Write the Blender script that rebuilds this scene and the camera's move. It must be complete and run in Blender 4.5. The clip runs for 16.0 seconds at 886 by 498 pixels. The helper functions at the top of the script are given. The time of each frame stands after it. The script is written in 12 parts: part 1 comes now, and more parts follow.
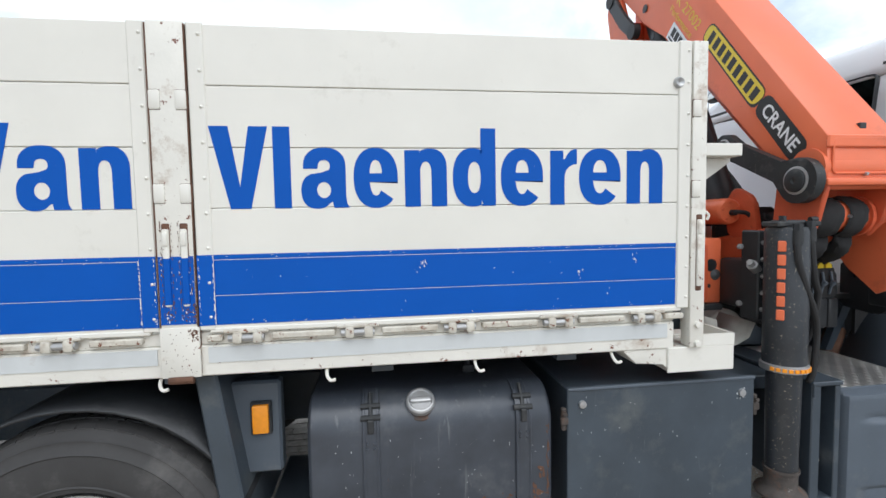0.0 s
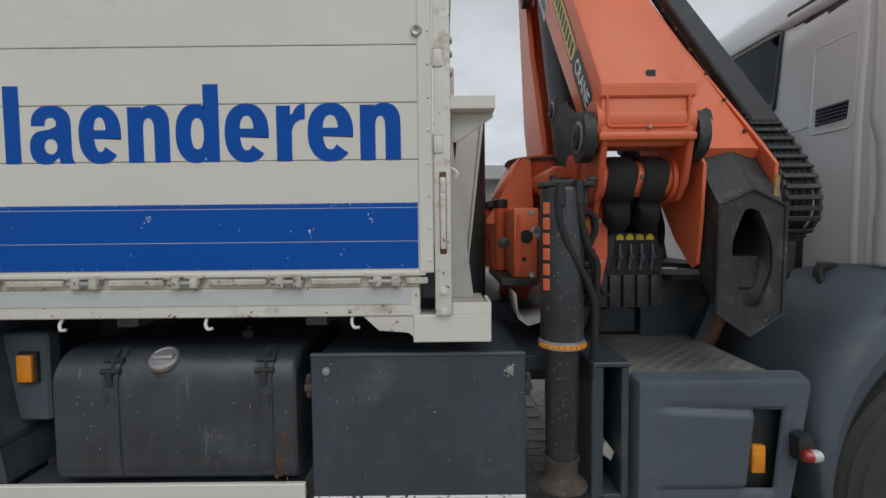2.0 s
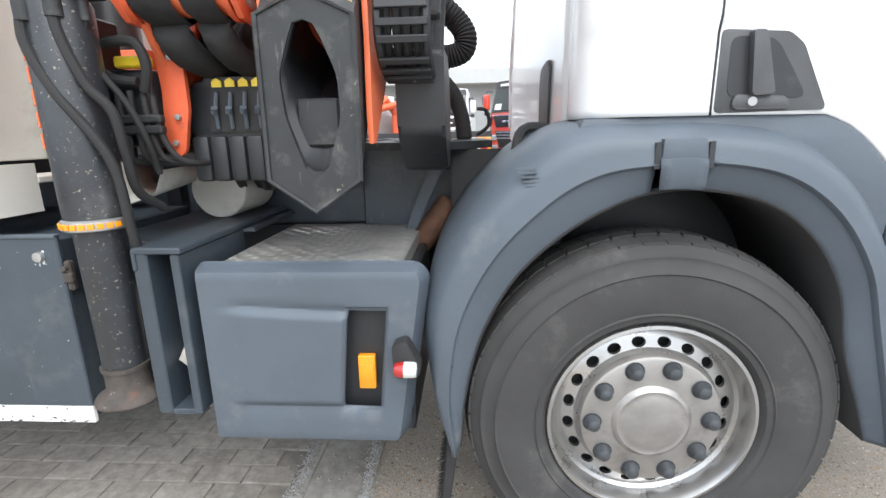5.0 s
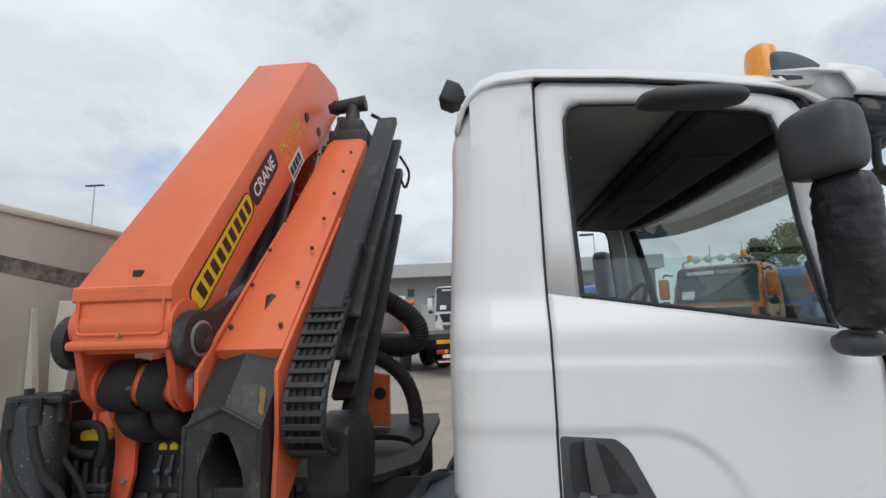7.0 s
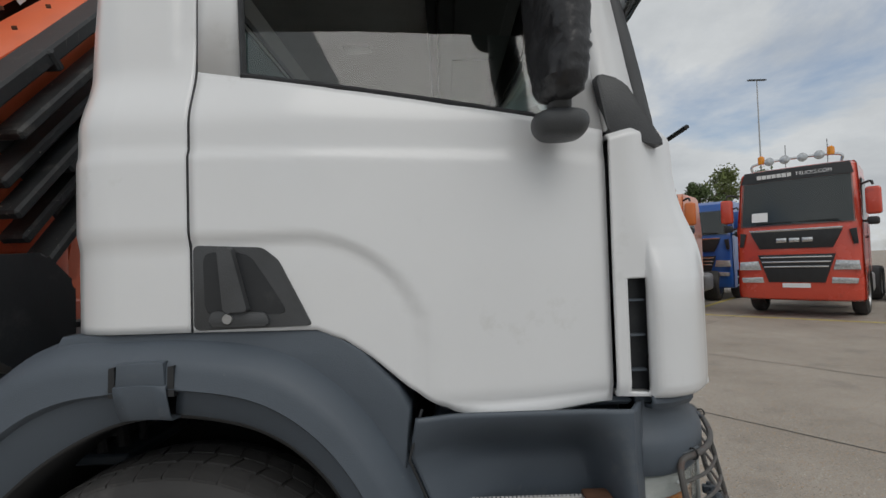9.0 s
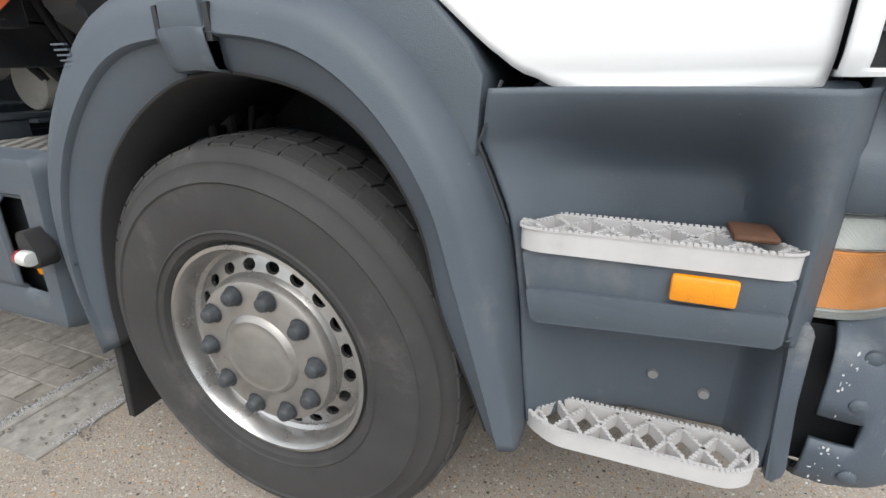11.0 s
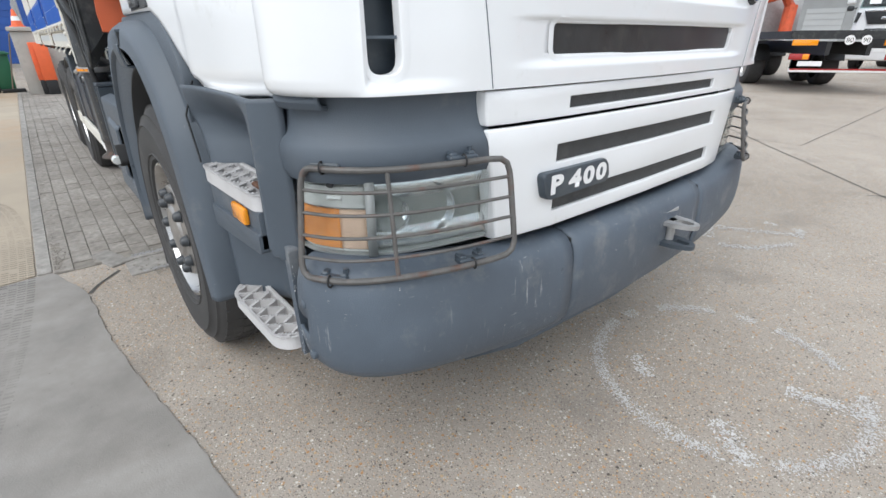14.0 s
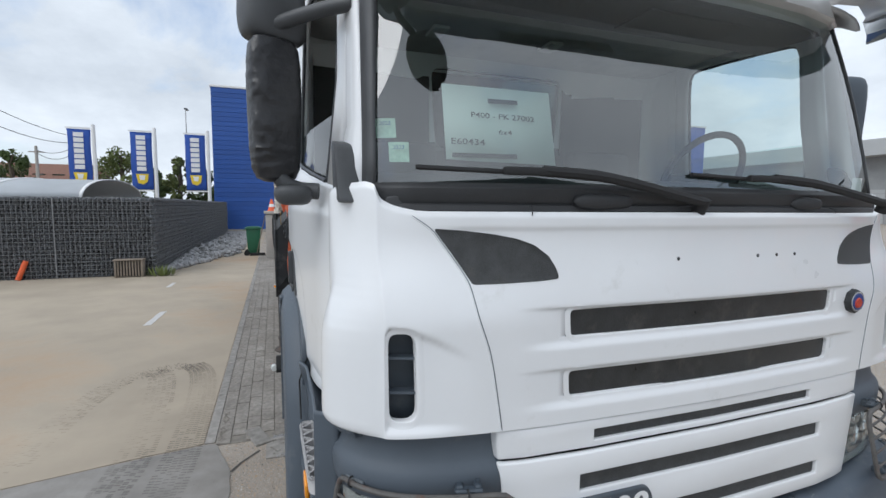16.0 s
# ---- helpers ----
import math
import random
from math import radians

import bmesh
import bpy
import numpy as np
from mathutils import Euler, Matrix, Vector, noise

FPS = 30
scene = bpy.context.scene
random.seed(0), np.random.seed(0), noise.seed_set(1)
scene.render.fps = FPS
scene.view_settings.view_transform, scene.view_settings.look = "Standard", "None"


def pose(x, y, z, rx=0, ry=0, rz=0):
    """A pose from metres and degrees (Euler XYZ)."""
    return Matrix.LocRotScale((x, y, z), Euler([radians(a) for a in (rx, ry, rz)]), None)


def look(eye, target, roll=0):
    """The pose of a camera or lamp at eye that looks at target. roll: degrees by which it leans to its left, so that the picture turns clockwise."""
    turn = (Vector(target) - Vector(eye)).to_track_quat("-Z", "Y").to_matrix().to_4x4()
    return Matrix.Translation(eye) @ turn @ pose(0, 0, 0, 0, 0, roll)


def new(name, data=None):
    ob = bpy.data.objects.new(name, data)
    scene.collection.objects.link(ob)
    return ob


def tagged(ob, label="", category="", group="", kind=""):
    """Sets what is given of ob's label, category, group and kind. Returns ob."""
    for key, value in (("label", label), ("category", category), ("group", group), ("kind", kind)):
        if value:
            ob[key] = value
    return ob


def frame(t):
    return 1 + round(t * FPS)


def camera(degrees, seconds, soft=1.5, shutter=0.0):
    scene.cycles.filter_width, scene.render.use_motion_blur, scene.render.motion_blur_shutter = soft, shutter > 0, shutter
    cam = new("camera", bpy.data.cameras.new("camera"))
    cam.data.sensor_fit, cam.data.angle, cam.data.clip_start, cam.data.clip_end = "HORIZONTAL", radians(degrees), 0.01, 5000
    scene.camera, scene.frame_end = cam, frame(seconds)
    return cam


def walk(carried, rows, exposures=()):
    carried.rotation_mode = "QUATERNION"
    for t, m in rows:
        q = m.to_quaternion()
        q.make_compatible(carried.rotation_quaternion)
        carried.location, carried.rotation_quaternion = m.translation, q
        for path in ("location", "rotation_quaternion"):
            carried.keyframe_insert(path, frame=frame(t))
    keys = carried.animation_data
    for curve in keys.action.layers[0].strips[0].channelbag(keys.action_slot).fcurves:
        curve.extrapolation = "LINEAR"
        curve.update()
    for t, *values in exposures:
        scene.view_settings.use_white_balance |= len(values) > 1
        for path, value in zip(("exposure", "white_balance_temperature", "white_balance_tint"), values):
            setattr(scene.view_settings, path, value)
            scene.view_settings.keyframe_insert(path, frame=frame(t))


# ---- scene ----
from mathutils.geometry import tessellate_polygon
cam = camera(86.9, 16.0)
PATH = [
    (0, (0.177, 0.009, 1.762), (0.449, 1.986, 1.635), -1.0),
    (0.5, (0.466, -0.143, 1.805), (0.666, 1.847, 1.849), -0.9),
    (1, (0.78, -0.121, 1.784), (0.918, 1.871, 1.901), -0.7),
    (1.5, (1.11, -0.048, 1.72), (1.181, 1.95, 1.78), -0.7),
    (2, (1.388, -0.026, 1.577), (1.385, 1.971, 1.473), -0.6),
    (2.5, (1.556, -0.017, 1.463), (1.507, 1.961, 1.169), -0.6),
    (3, (1.705, 0.083, 1.342), (1.616, 2.022, 0.859), -0.6),
    (3.2, (1.763, 0.139, 1.306), (1.667, 2.065, 0.773), -0.7),
    (5.3, (3.004, 0.497, 1.382), (2.871, 2.444, 0.942), -1.4),
    (5.5, (3.059, 0.513, 1.498), (2.902, 2.475, 1.143), -1.4),
    (6, (3.129, 0.46, 1.692), (2.912, 2.446, 1.601), -1.3),
    (6.5, (3.191, 0.341, 1.88), (2.938, 2.321, 2.002), -1.8),
    (7, (3.279, 0.252, 1.934), (3.104, 2.223, 2.23), -1.8),
    (7.5, (3.437, 0.301, 1.904), (3.395, 2.265, 2.278), -2.1),
    (8, (3.676, 0.445, 1.856), (3.726, 2.413, 2.207), -2.3),
    (8.5, (3.876, 0.564, 1.705), (3.943, 2.548, 1.947), -2.3),
    (9, (4.045, 0.64, 1.53), (4.043, 2.639, 1.587), -1.8),
    (9.5, (4.142, 0.772, 1.389), (3.9, 2.746, 1.171), -1.1),
    (9.7, (4.137, 0.882, 1.318), (3.787, 2.824, 0.997), -0.7),
    (11.8, (4.391, 0.93, 1.191), (3.624, 2.552, 0.308), -0.9),
    (12, (4.521, 0.915, 1.179), (3.732, 2.508, 0.263), -0.8),
    (12.5, (4.83, 0.978, 1.162), (3.937, 2.51, 0.237), -0.6),
    (13, (5.101, 1.029, 1.255), (4.056, 2.466, 0.338), -0.5),
    (13.5, (5.369, 1.135, 1.299), (4.15, 2.443, 0.404), -0.4),
    (14, (5.603, 1.355, 1.302), (4.206, 2.528, 0.481), -0.2),
    (14.5, (5.746, 1.498, 1.401), (4.169, 2.504, 0.694), -0.1),
    (15, (5.901, 1.572, 1.534), (4.18, 2.417, 0.968), 0.2),
    (15.5, (5.922, 1.607, 1.656), (4.102, 2.337, 1.263), 0.4),
    (16, (5.878, 1.624, 1.795), (4.005, 2.301, 1.614), 0.4),
]
EXPOSURES = [(0, 0.68, 6250, 10), (0.25, 0.42, 6300, 10), (0.5, 0.18, 6400, 10), (1.0, -0.22, 6500, 10), (1.5, -0.22, 6500, 10), (2.0, -0.26, 6500, 10), (2.5, 0.1, 6450, 10), (3, 0.70, 6450, 10),
             (5.3, 1.62, 6450, 10), (5.6, 1.55, 6450, 10), (6.0, 1.22, 6420, 10), (6.5, 0.45, 6450, 10), (7, 0.08, 6500, 10), (7.5, -0.17, 6650, 10), (8, -0.28, 6700, 10), (8.5, -0.32, 6750, 10),
             (9.5, -0.28, 6750, 10), (11.8, 1.6, 6650, 10), (12, 1.62, 6600, 10), (12.5, 1.5, 6500, 10), (13, 1.30, 6450, 10), (13.5, 1.06, 6430, 10), (14.0, 0.88, 6400, 10), (14.5, 0.80, 6350, 10), (15.3, 0.48, 6300, 10), (16, 0.30, 6200, 10)]
walk(cam, [(t, look(eye, target, roll)) for t, eye, target, roll in PATH], exposures=EXPOSURES)

# ---- world, sun ----
world = bpy.data.worlds.new("sky")
scene.world = world
world.use_nodes = True
wn, wl = world.node_tree.nodes, world.node_tree.links
wn.clear()
w_out = wn.new("ShaderNodeOutputWorld")
w_bg = wn.new("ShaderNodeBackground")
w_sky = wn.new("ShaderNodeTexSky")
w_sky.sky_type = "NISHITA"
w_sky.sun_disc = False
w_sky.sun_elevation = radians(52)
w_sky.sun_rotation = radians(150)
w_sky.air_density = 1.0
w_sky.dust_density = 1.5
w_tc = wn.new("ShaderNodeTexCoord")
w_sep = wn.new("ShaderNodeSeparateXYZ")
wl.new(w_tc.outputs["Generated"], w_sep.inputs[0])
# cloud deck: the direction is projected on a flat layer, so clouds shrink towards the horizon
w_z = wn.new("ShaderNodeMath"); w_z.operation = "MAXIMUM"; w_z.inputs[1].default_value = 0.0
w_z2 = wn.new("ShaderNodeMath"); w_z2.operation = "ADD"; w_z2.inputs[1].default_value = 0.34
wl.new(w_sep.outputs[2], w_z.inputs[0]); wl.new(w_z.outputs[0], w_z2.inputs[0])
w_dx = wn.new("ShaderNodeMath"); w_dx.operation = "DIVIDE"
w_dy = wn.new("ShaderNodeMath"); w_dy.operation = "DIVIDE"
wl.new(w_sep.outputs[0], w_dx.inputs[0]); wl.new(w_z2.outputs[0], w_dx.inputs[1])
wl.new(w_sep.outputs[1], w_dy.inputs[0]); wl.new(w_z2.outputs[0], w_dy.inputs[1])
w_vec = wn.new("ShaderNodeCombineXYZ")
wl.new(w_dx.outputs[0], w_vec.inputs[0]); wl.new(w_dy.outputs[0], w_vec.inputs[1])
w_noise = wn.new("ShaderNodeTexNoise")
w_noise.inputs["Scale"].default_value = 1.15
w_noise.inputs["Detail"].default_value = 9.0
w_noise.inputs["Roughness"].default_value = 0.58
w_noise.inputs["Distortion"].default_value = 0.35
wl.new(w_vec.outputs[0], w_noise.inputs["Vector"])
w_cover = wn.new("ShaderNodeValToRGB")
w_cover.color_ramp.elements[0].position, w_cover.color_ramp.elements[0].color = 0.29, (0, 0, 0, 1)
w_cover.color_ramp.elements[1].position, w_cover.color_ramp.elements[1].color = 0.46, (1, 1, 1, 1)
w_px = wn.new("ShaderNodeMath"); w_px.operation = "MAXIMUM"; w_px.inputs[1].default_value = 0.0
w_east = wn.new("ShaderNodeMath"); w_east.operation = "MULTIPLY_ADD"; w_east.inputs[1].default_value = 0.0; w_east.inputs[2].default_value = -0.012
wl.new(w_sep.outputs[0], w_px.inputs[0]); wl.new(w_px.outputs[0], w_east.inputs[0])
w_thin = wn.new("ShaderNodeMath"); w_thin.operation = "SUBTRACT"
wl.new(w_noise.outputs[0], w_thin.inputs[0]); wl.new(w_east.outputs[0], w_thin.inputs[1])
wl.new(w_thin.outputs[0], w_cover.inputs[0])
w_noise2 = wn.new("ShaderNodeTexNoise")
w_noise2.inputs["Scale"].default_value = 1.3
w_noise2.inputs["Detail"].default_value = 8.0
w_noise2.inputs["Roughness"].default_value = 0.6
w_off = wn.new("ShaderNodeVectorMath"); w_off.operation = "ADD"; w_off.inputs[1].default_value = (7.3, 2.1, 4.0)
wl.new(w_vec.outputs[0], w_off.inputs[0]); wl.new(w_off.outputs[0], w_noise2.inputs["Vector"])
w_shade = wn.new("ShaderNodeValToRGB")
w_shade.color_ramp.elements[0].position, w_shade.color_ramp.elements[0].color = 0.30, (4.9, 5.35, 5.85, 1)
w_shade.color_ramp.elements[1].position, w_shade.color_ramp.elements[1].color = 0.68, (8.2, 8.7, 9.15, 1)
wl.new(w_noise2.outputs[0], w_shade.inputs[0])
w_mix = wn.new("ShaderNodeMix"); w_mix.data_type = "RGBA"
w_lift = wn.new("ShaderNodeVectorMath"); w_lift.operation = "SCALE"; w_lift.inputs["Scale"].default_value = 1.5
wl.new(w_sky.outputs[0], w_lift.inputs[0])
wl.new(w_cover.outputs[0], w_mix.inputs[0]); wl.new(w_lift.outputs[0], w_mix.inputs[6]); wl.new(w_shade.outputs[0], w_mix.inputs[7])
wl.new(w_mix.outputs[2], w_bg.inputs[0])
w_bg.inputs[1].default_value = 0.10
wl.new(w_bg.outputs[0], w_out.inputs[0])

sun = new("sun", bpy.data.lights.new("sun", "SUN"))
sun.data.energy = 1.2
sun.data.angle = radians(50)
sun.data.color = (1.0, 0.985, 0.96)
sun.matrix_basis = Matrix.Translation((0, -6, 12)) @ Euler((radians(38), 0, radians(20))).to_matrix().to_4x4()

# ---- materials ----
def rgb(h):
    c = [int(h[i:i + 2], 16) / 255 for i in (0, 2, 4)]
    return tuple(v / 12.92 if v <= 0.04045 else ((v + 0.055) / 1.055) ** 2.4 for v in c) + (1,)


def mat(name, base, rough=0.5, metal=0.0, var=0.12, scale=6.0, bump=0.0, bscale=80.0, dirt=None, dirt_amt=0.0, dirt_scale=3.0,
        chip=None, chip_amt=0.0, chip_scale=40.0, coat=0.0, island=False, spec=0.5, world=False,
        scratch=None, scratch_amt=0.0, streak=None, streak_amt=0.0):
    """Painted or raw surface: base colour with soft variation, dirt patches, chips and fine relief."""
    m = bpy.data.materials.new(name)
    m.use_nodes = True
    n, l = m.node_tree.nodes, m.node_tree.links
    b = n["Principled BSDF"]
    tc = n.new("ShaderNodeNewGeometry") if world else n.new("ShaderNodeTexCoord")
    where = tc.outputs["Position"] if world else tc.outputs["Object"]
    no = n.new("ShaderNodeTexNoise")
    no.inputs["Scale"].default_value, no.inputs["Detail"].default_value, no.inputs["Roughness"].default_value = scale, 6, 0.6
    l.new(where, no.inputs["Vector"])
    ramp = n.new("ShaderNodeValToRGB")
    c = Vector(base[:3])
    ramp.color_ramp.elements[0].position, ramp.color_ramp.elements[0].color = 0.3, (*(c * (1 - var)), 1)
    ramp.color_ramp.elements[1].position, ramp.color_ramp.elements[1].color = 0.7, (*[min(1, v) for v in c * (1 + var)], 1)
    l.new(no.outputs[0], ramp.inputs[0])
    col = ramp.outputs[0]
    if island:
        info = n.new("ShaderNodeObjectInfo")
        mul = n.new("ShaderNodeMix"); mul.data_type = "RGBA"; mul.blend_type = "MULTIPLY"; mul.inputs[0].default_value = 1
        r2 = n.new("ShaderNodeMapRange"); r2.inputs[3].default_value, r2.inputs[4].default_value = 0.90, 1.08
        l.new(info.outputs["Random"], r2.inputs[0]); l.new(col, mul.inputs[6]); l.new(r2.outputs[0], mul.inputs[7])
        col = mul.outputs[2]
    rough_out = None
    if dirt:
        dn = n.new("ShaderNodeTexNoise")
        dn.inputs["Scale"].default_value, dn.inputs["Detail"].default_value, dn.inputs["Roughness"].default_value = dirt_scale, 10, 0.7
        l.new(where, dn.inputs["Vector"])
        dr = n.new("ShaderNodeMapRange"); dr.inputs[1].default_value, dr.inputs[2].default_value = 0.62 - dirt_amt * 0.25, 0.78
        l.new(dn.outputs[0], dr.inputs[0])
        mx = n.new("ShaderNodeMix"); mx.data_type = "RGBA"
        l.new(dr.outputs[0], mx.inputs[0]); l.new(col, mx.inputs[6]); mx.inputs[7].default_value = dirt
        col = mx.outputs[2]
    if chip:
        cn = n.new("ShaderNodeTexNoise")
        cn.inputs["Scale"].default_value, cn.inputs["Detail"].default_value, cn.inputs["Roughness"].default_value = chip_scale, 5, 0.7
        l.new(where, cn.inputs["Vector"])
        cr = n.new("ShaderNodeValToRGB")
        cr.color_ramp.elements[0].position, cr.color_ramp.elements[1].position = 0.76 - chip_amt, 0.78 - chip_amt
        l.new(cn.outputs[0], cr.inputs[0])
        mx = n.new("ShaderNodeMix"); mx.data_type = "RGBA"
        l.new(cr.outputs[0], mx.inputs[0]); l.new(col, mx.inputs[6]); mx.inputs[7].default_value = chip
        col = mx.outputs[2]
    for tint, amt, stretch, turn in ((scratch, scratch_amt, (70, 70, 9), 0.6), (scratch, scratch_amt * 0.8, (16, 16, 110), -0.3), (streak, streak_amt, (34, 34, 2.2), 0.0)):
        if tint is None:
            continue
        mp = n.new("ShaderNodeMapping"); mp.inputs["Scale"].default_value = stretch; mp.inputs["Rotation"].default_value = (turn, turn * 0.7, 0)
        l.new(where, mp.inputs["Vector"])
        sn = n.new("ShaderNodeTexNoise"); sn.inputs["Scale"].default_value, sn.inputs["Detail"].default_value, sn.inputs["Roughness"].default_value = 1.0, 5, 0.62
        l.new(mp.outputs[0], sn.inputs["Vector"])
        sc = n.new("ShaderNodeMapRange"); sc.inputs[1].default_value, sc.inputs[2].default_value = 0.74 - amt, 0.80 - amt * 0.6
        l.new(sn.outputs[0], sc.inputs[0])
        gate = n.new("ShaderNodeTexNoise"); gate.inputs["Scale"].default_value, gate.inputs["Detail"].default_value = 4.5, 3
        l.new(where, gate.inputs["Vector"])
        gr = n.new("ShaderNodeMapRange"); gr.inputs[1].default_value, gr.inputs[2].default_value, gr.inputs[4].default_value = 0.45, 0.65, 0.75
        l.new(gate.outputs[0], gr.inputs[0])
        mg = n.new("ShaderNodeMath"); mg.operation = "MULTIPLY"; l.new(sc.outputs[0], mg.inputs[0]); l.new(gr.outputs[0], mg.inputs[1])
        mx = n.new("ShaderNodeMix"); mx.data_type = "RGBA"
        l.new(mg.outputs[0], mx.inputs[0]); l.new(col, mx.inputs[6]); mx.inputs[7].default_value = tint
        col = mx.outputs[2]
    l.new(col, b.inputs["Base Color"])
    rr = n.new("ShaderNodeMapRange"); rr.inputs[3].default_value, rr.inputs[4].default_value = max(0.03, rough - 0.08), min(1, rough + 0.1)
    l.new(no.outputs[0], rr.inputs[0]); l.new(rr.outputs[0], b.inputs["Roughness"])
    b.inputs["Metallic"].default_value = metal
    b.inputs["Specular IOR Level"].default_value = spec
    b.inputs["Coat Weight"].default_value = coat
    b.inputs["Coat Roughness"].default_value = 0.06
    if bump:
        bn = n.new("ShaderNodeTexNoise")
        bn.inputs["Scale"].default_value, bn.inputs["Detail"].default_value = bscale, 4
        l.new(where, bn.inputs["Vector"])
        bp = n.new("ShaderNodeBump"); bp.inputs["Strength"].default_value = bump; bp.inputs["Distance"].default_value = 0.004
        l.new(bn.outputs[0], bp.inputs["Height"]); l.new(bp.outputs[0], b.inputs["Normal"])
    return m


def glass(name, tint=(0.9, 0.96, 0.94, 1), rough=0.0, ior=1.45):
    """Thin glass: clear with a tint, its gloss rising towards grazing angles alike from both sides."""
    m = bpy.data.materials.new(name)
    m.use_nodes = True
    n, l = m.node_tree.nodes, m.node_tree.links
    n.clear()
    o, tr, gl, mx, lw, pw, mr = (n.new(k) for k in ("ShaderNodeOutputMaterial", "ShaderNodeBsdfTransparent", "ShaderNodeBsdfGlossy", "ShaderNodeMixShader", "ShaderNodeLayerWeight", "ShaderNodeMath", "ShaderNodeMapRange"))
    lw.inputs[0].default_value = 0.5
    pw.operation = "POWER"
    pw.inputs[1].default_value = 5.0
    f0 = ((ior - 1) / (ior + 1)) ** 2
    mr.inputs[3].default_value, mr.inputs[4].default_value = f0, 0.85
    tr.inputs[0].default_value = tint
    gl.inputs["Roughness"].default_value = 0.02 + rough
    l.new(lw.outputs["Facing"], pw.inputs[0]); l.new(pw.outputs[0], mr.inputs[0]); l.new(mr.outputs[0], mx.inputs[0])
    l.new(tr.outputs[0], mx.inputs[1]); l.new(gl.outputs[0], mx.inputs[2]); l.new(mx.outputs[0], o.inputs[0])
    return m


RUST = rgb("6b3a22")
M = {}
M["cab_white"] = mat("cab white paint", (0.775, 0.785, 0.795, 1), 0.30, var=0.02, scale=2.0, coat=0.5, dirt=(0.62, 0.62, 0.60, 1), dirt_amt=0.05)
M["cream"] = mat("cream painted aluminium", (0.70, 0.68, 0.62, 1), 0.38, var=0.04, scale=2.5, dirt=(0.52, 0.49, 0.43, 1), dirt_amt=0.12, chip=(0.40, 0.36, 0.30, 1), chip_amt=0.035, chip_scale=42)
M["cream_rust"] = mat("cream paint with rust", (0.68, 0.66, 0.60, 1), 0.45, var=0.06, dirt=rgb("8a6a4c"), dirt_amt=0.25, dirt_scale=7, chip=RUST, chip_amt=0.125, chip_scale=30, bump=0.15)
M["hinge_dirty"] = mat("grimy cream hinge paint", (0.56, 0.53, 0.46, 1), 0.55, var=0.12, scale=14, dirt=(0.26, 0.20, 0.14, 1), dirt_amt=0.55, dirt_scale=16, chip=RUST, chip_amt=0.16, chip_scale=45, bump=0.2)
M["blue"] = mat("blue vinyl", (0.001, 0.080, 0.40, 1), 0.45, var=0.05, scale=3, spec=0.2, chip=(0.62, 0.62, 0.62, 1), chip_amt=0.045, chip_scale=44)
M["grey_rail"] = mat("pale grey reflective strip", (0.55, 0.57, 0.57, 1), 0.4, var=0.06, dirt=rgb("8a6a4c"), dirt_amt=0.1)
M["rust"] = mat("rusted steel", rgb("5d4030"), 0.8, var=0.35, scale=30, bump=0.4)
M["slate"] = mat("slate grey plastic", (0.078, 0.096, 0.118, 1), 0.5, var=0.10, scale=3, dirt=(0.155, 0.16, 0.165, 1), dirt_amt=0.22, dirt_scale=4, chip=(0.21, 0.22, 0.225, 1), chip_amt=0.055, chip_scale=75, bump=0.22, bscale=420, scratch=(0.22, 0.23, 0.235, 1), scratch_amt=0.05)
M["slate_worn"] = mat("scuffed slate grey plastic", (0.080, 0.100, 0.126, 1), 0.5, var=0.14, scale=4, dirt=(0.20, 0.205, 0.205, 1), dirt_amt=0.3, dirt_scale=5, chip=(0.40, 0.40, 0.39, 1), chip_amt=0.075, chip_scale=55, bump=0.25, bscale=300, scratch=(0.42, 0.43, 0.43, 1), scratch_amt=0.12)
M["slate_dark"] = mat("dark slate painted steel", (0.048, 0.062, 0.078, 1), 0.4, var=0.2, scale=4, dirt=(0.12, 0.13, 0.13, 1), dirt_amt=0.25, chip=(0.34, 0.34, 0.33, 1), chip_amt=0.04, chip_scale=45, scratch=(0.20, 0.21, 0.21, 1), scratch_amt=0.07, streak=(0.14, 0.16, 0.17, 1), streak_amt=0.10, bump=0.06, bscale=40)
M["tank"] = mat("black painted tank", (0.046, 0.053, 0.066, 1), 0.38, var=0.22, dirt=(0.11, 0.115, 0.12, 1), dirt_amt=0.3, chip=RUST, chip_amt=0.06, chip_scale=9, streak=(0.20, 0.21, 0.215, 1), streak_amt=0.13, scratch=(0.16, 0.165, 0.17, 1), scratch_amt=0.05, bump=0.1, bscale=14)
M["orange"] = mat("orange crane paint", (0.74, 0.160, 0.066, 1), 0.38, var=0.06, scale=4, dirt=(0.45, 0.10, 0.05, 1), dirt_amt=0.10, chip=(0.07, 0.05, 0.045, 1), chip_amt=0.022, chip_scale=32, scratch=(0.16, 0.07, 0.05, 1), scratch_amt=0.05)
M["orange_worn"] = mat("worn orange crane paint", (0.66, 0.115, 0.045, 1), 0.5, var=0.12, scale=6, dirt=(0.12, 0.05, 0.035, 1), dirt_amt=0.2, dirt_scale=8, chip=(0.05, 0.04, 0.035, 1), chip_amt=0.04, chip_scale=28)
M["black"] = mat("black steel", (0.022, 0.024, 0.027, 1), 0.45, var=0.2, scale=8, dirt=(0.07, 0.07, 0.07, 1), dirt_amt=0.15, bump=0.08, bscale=60)
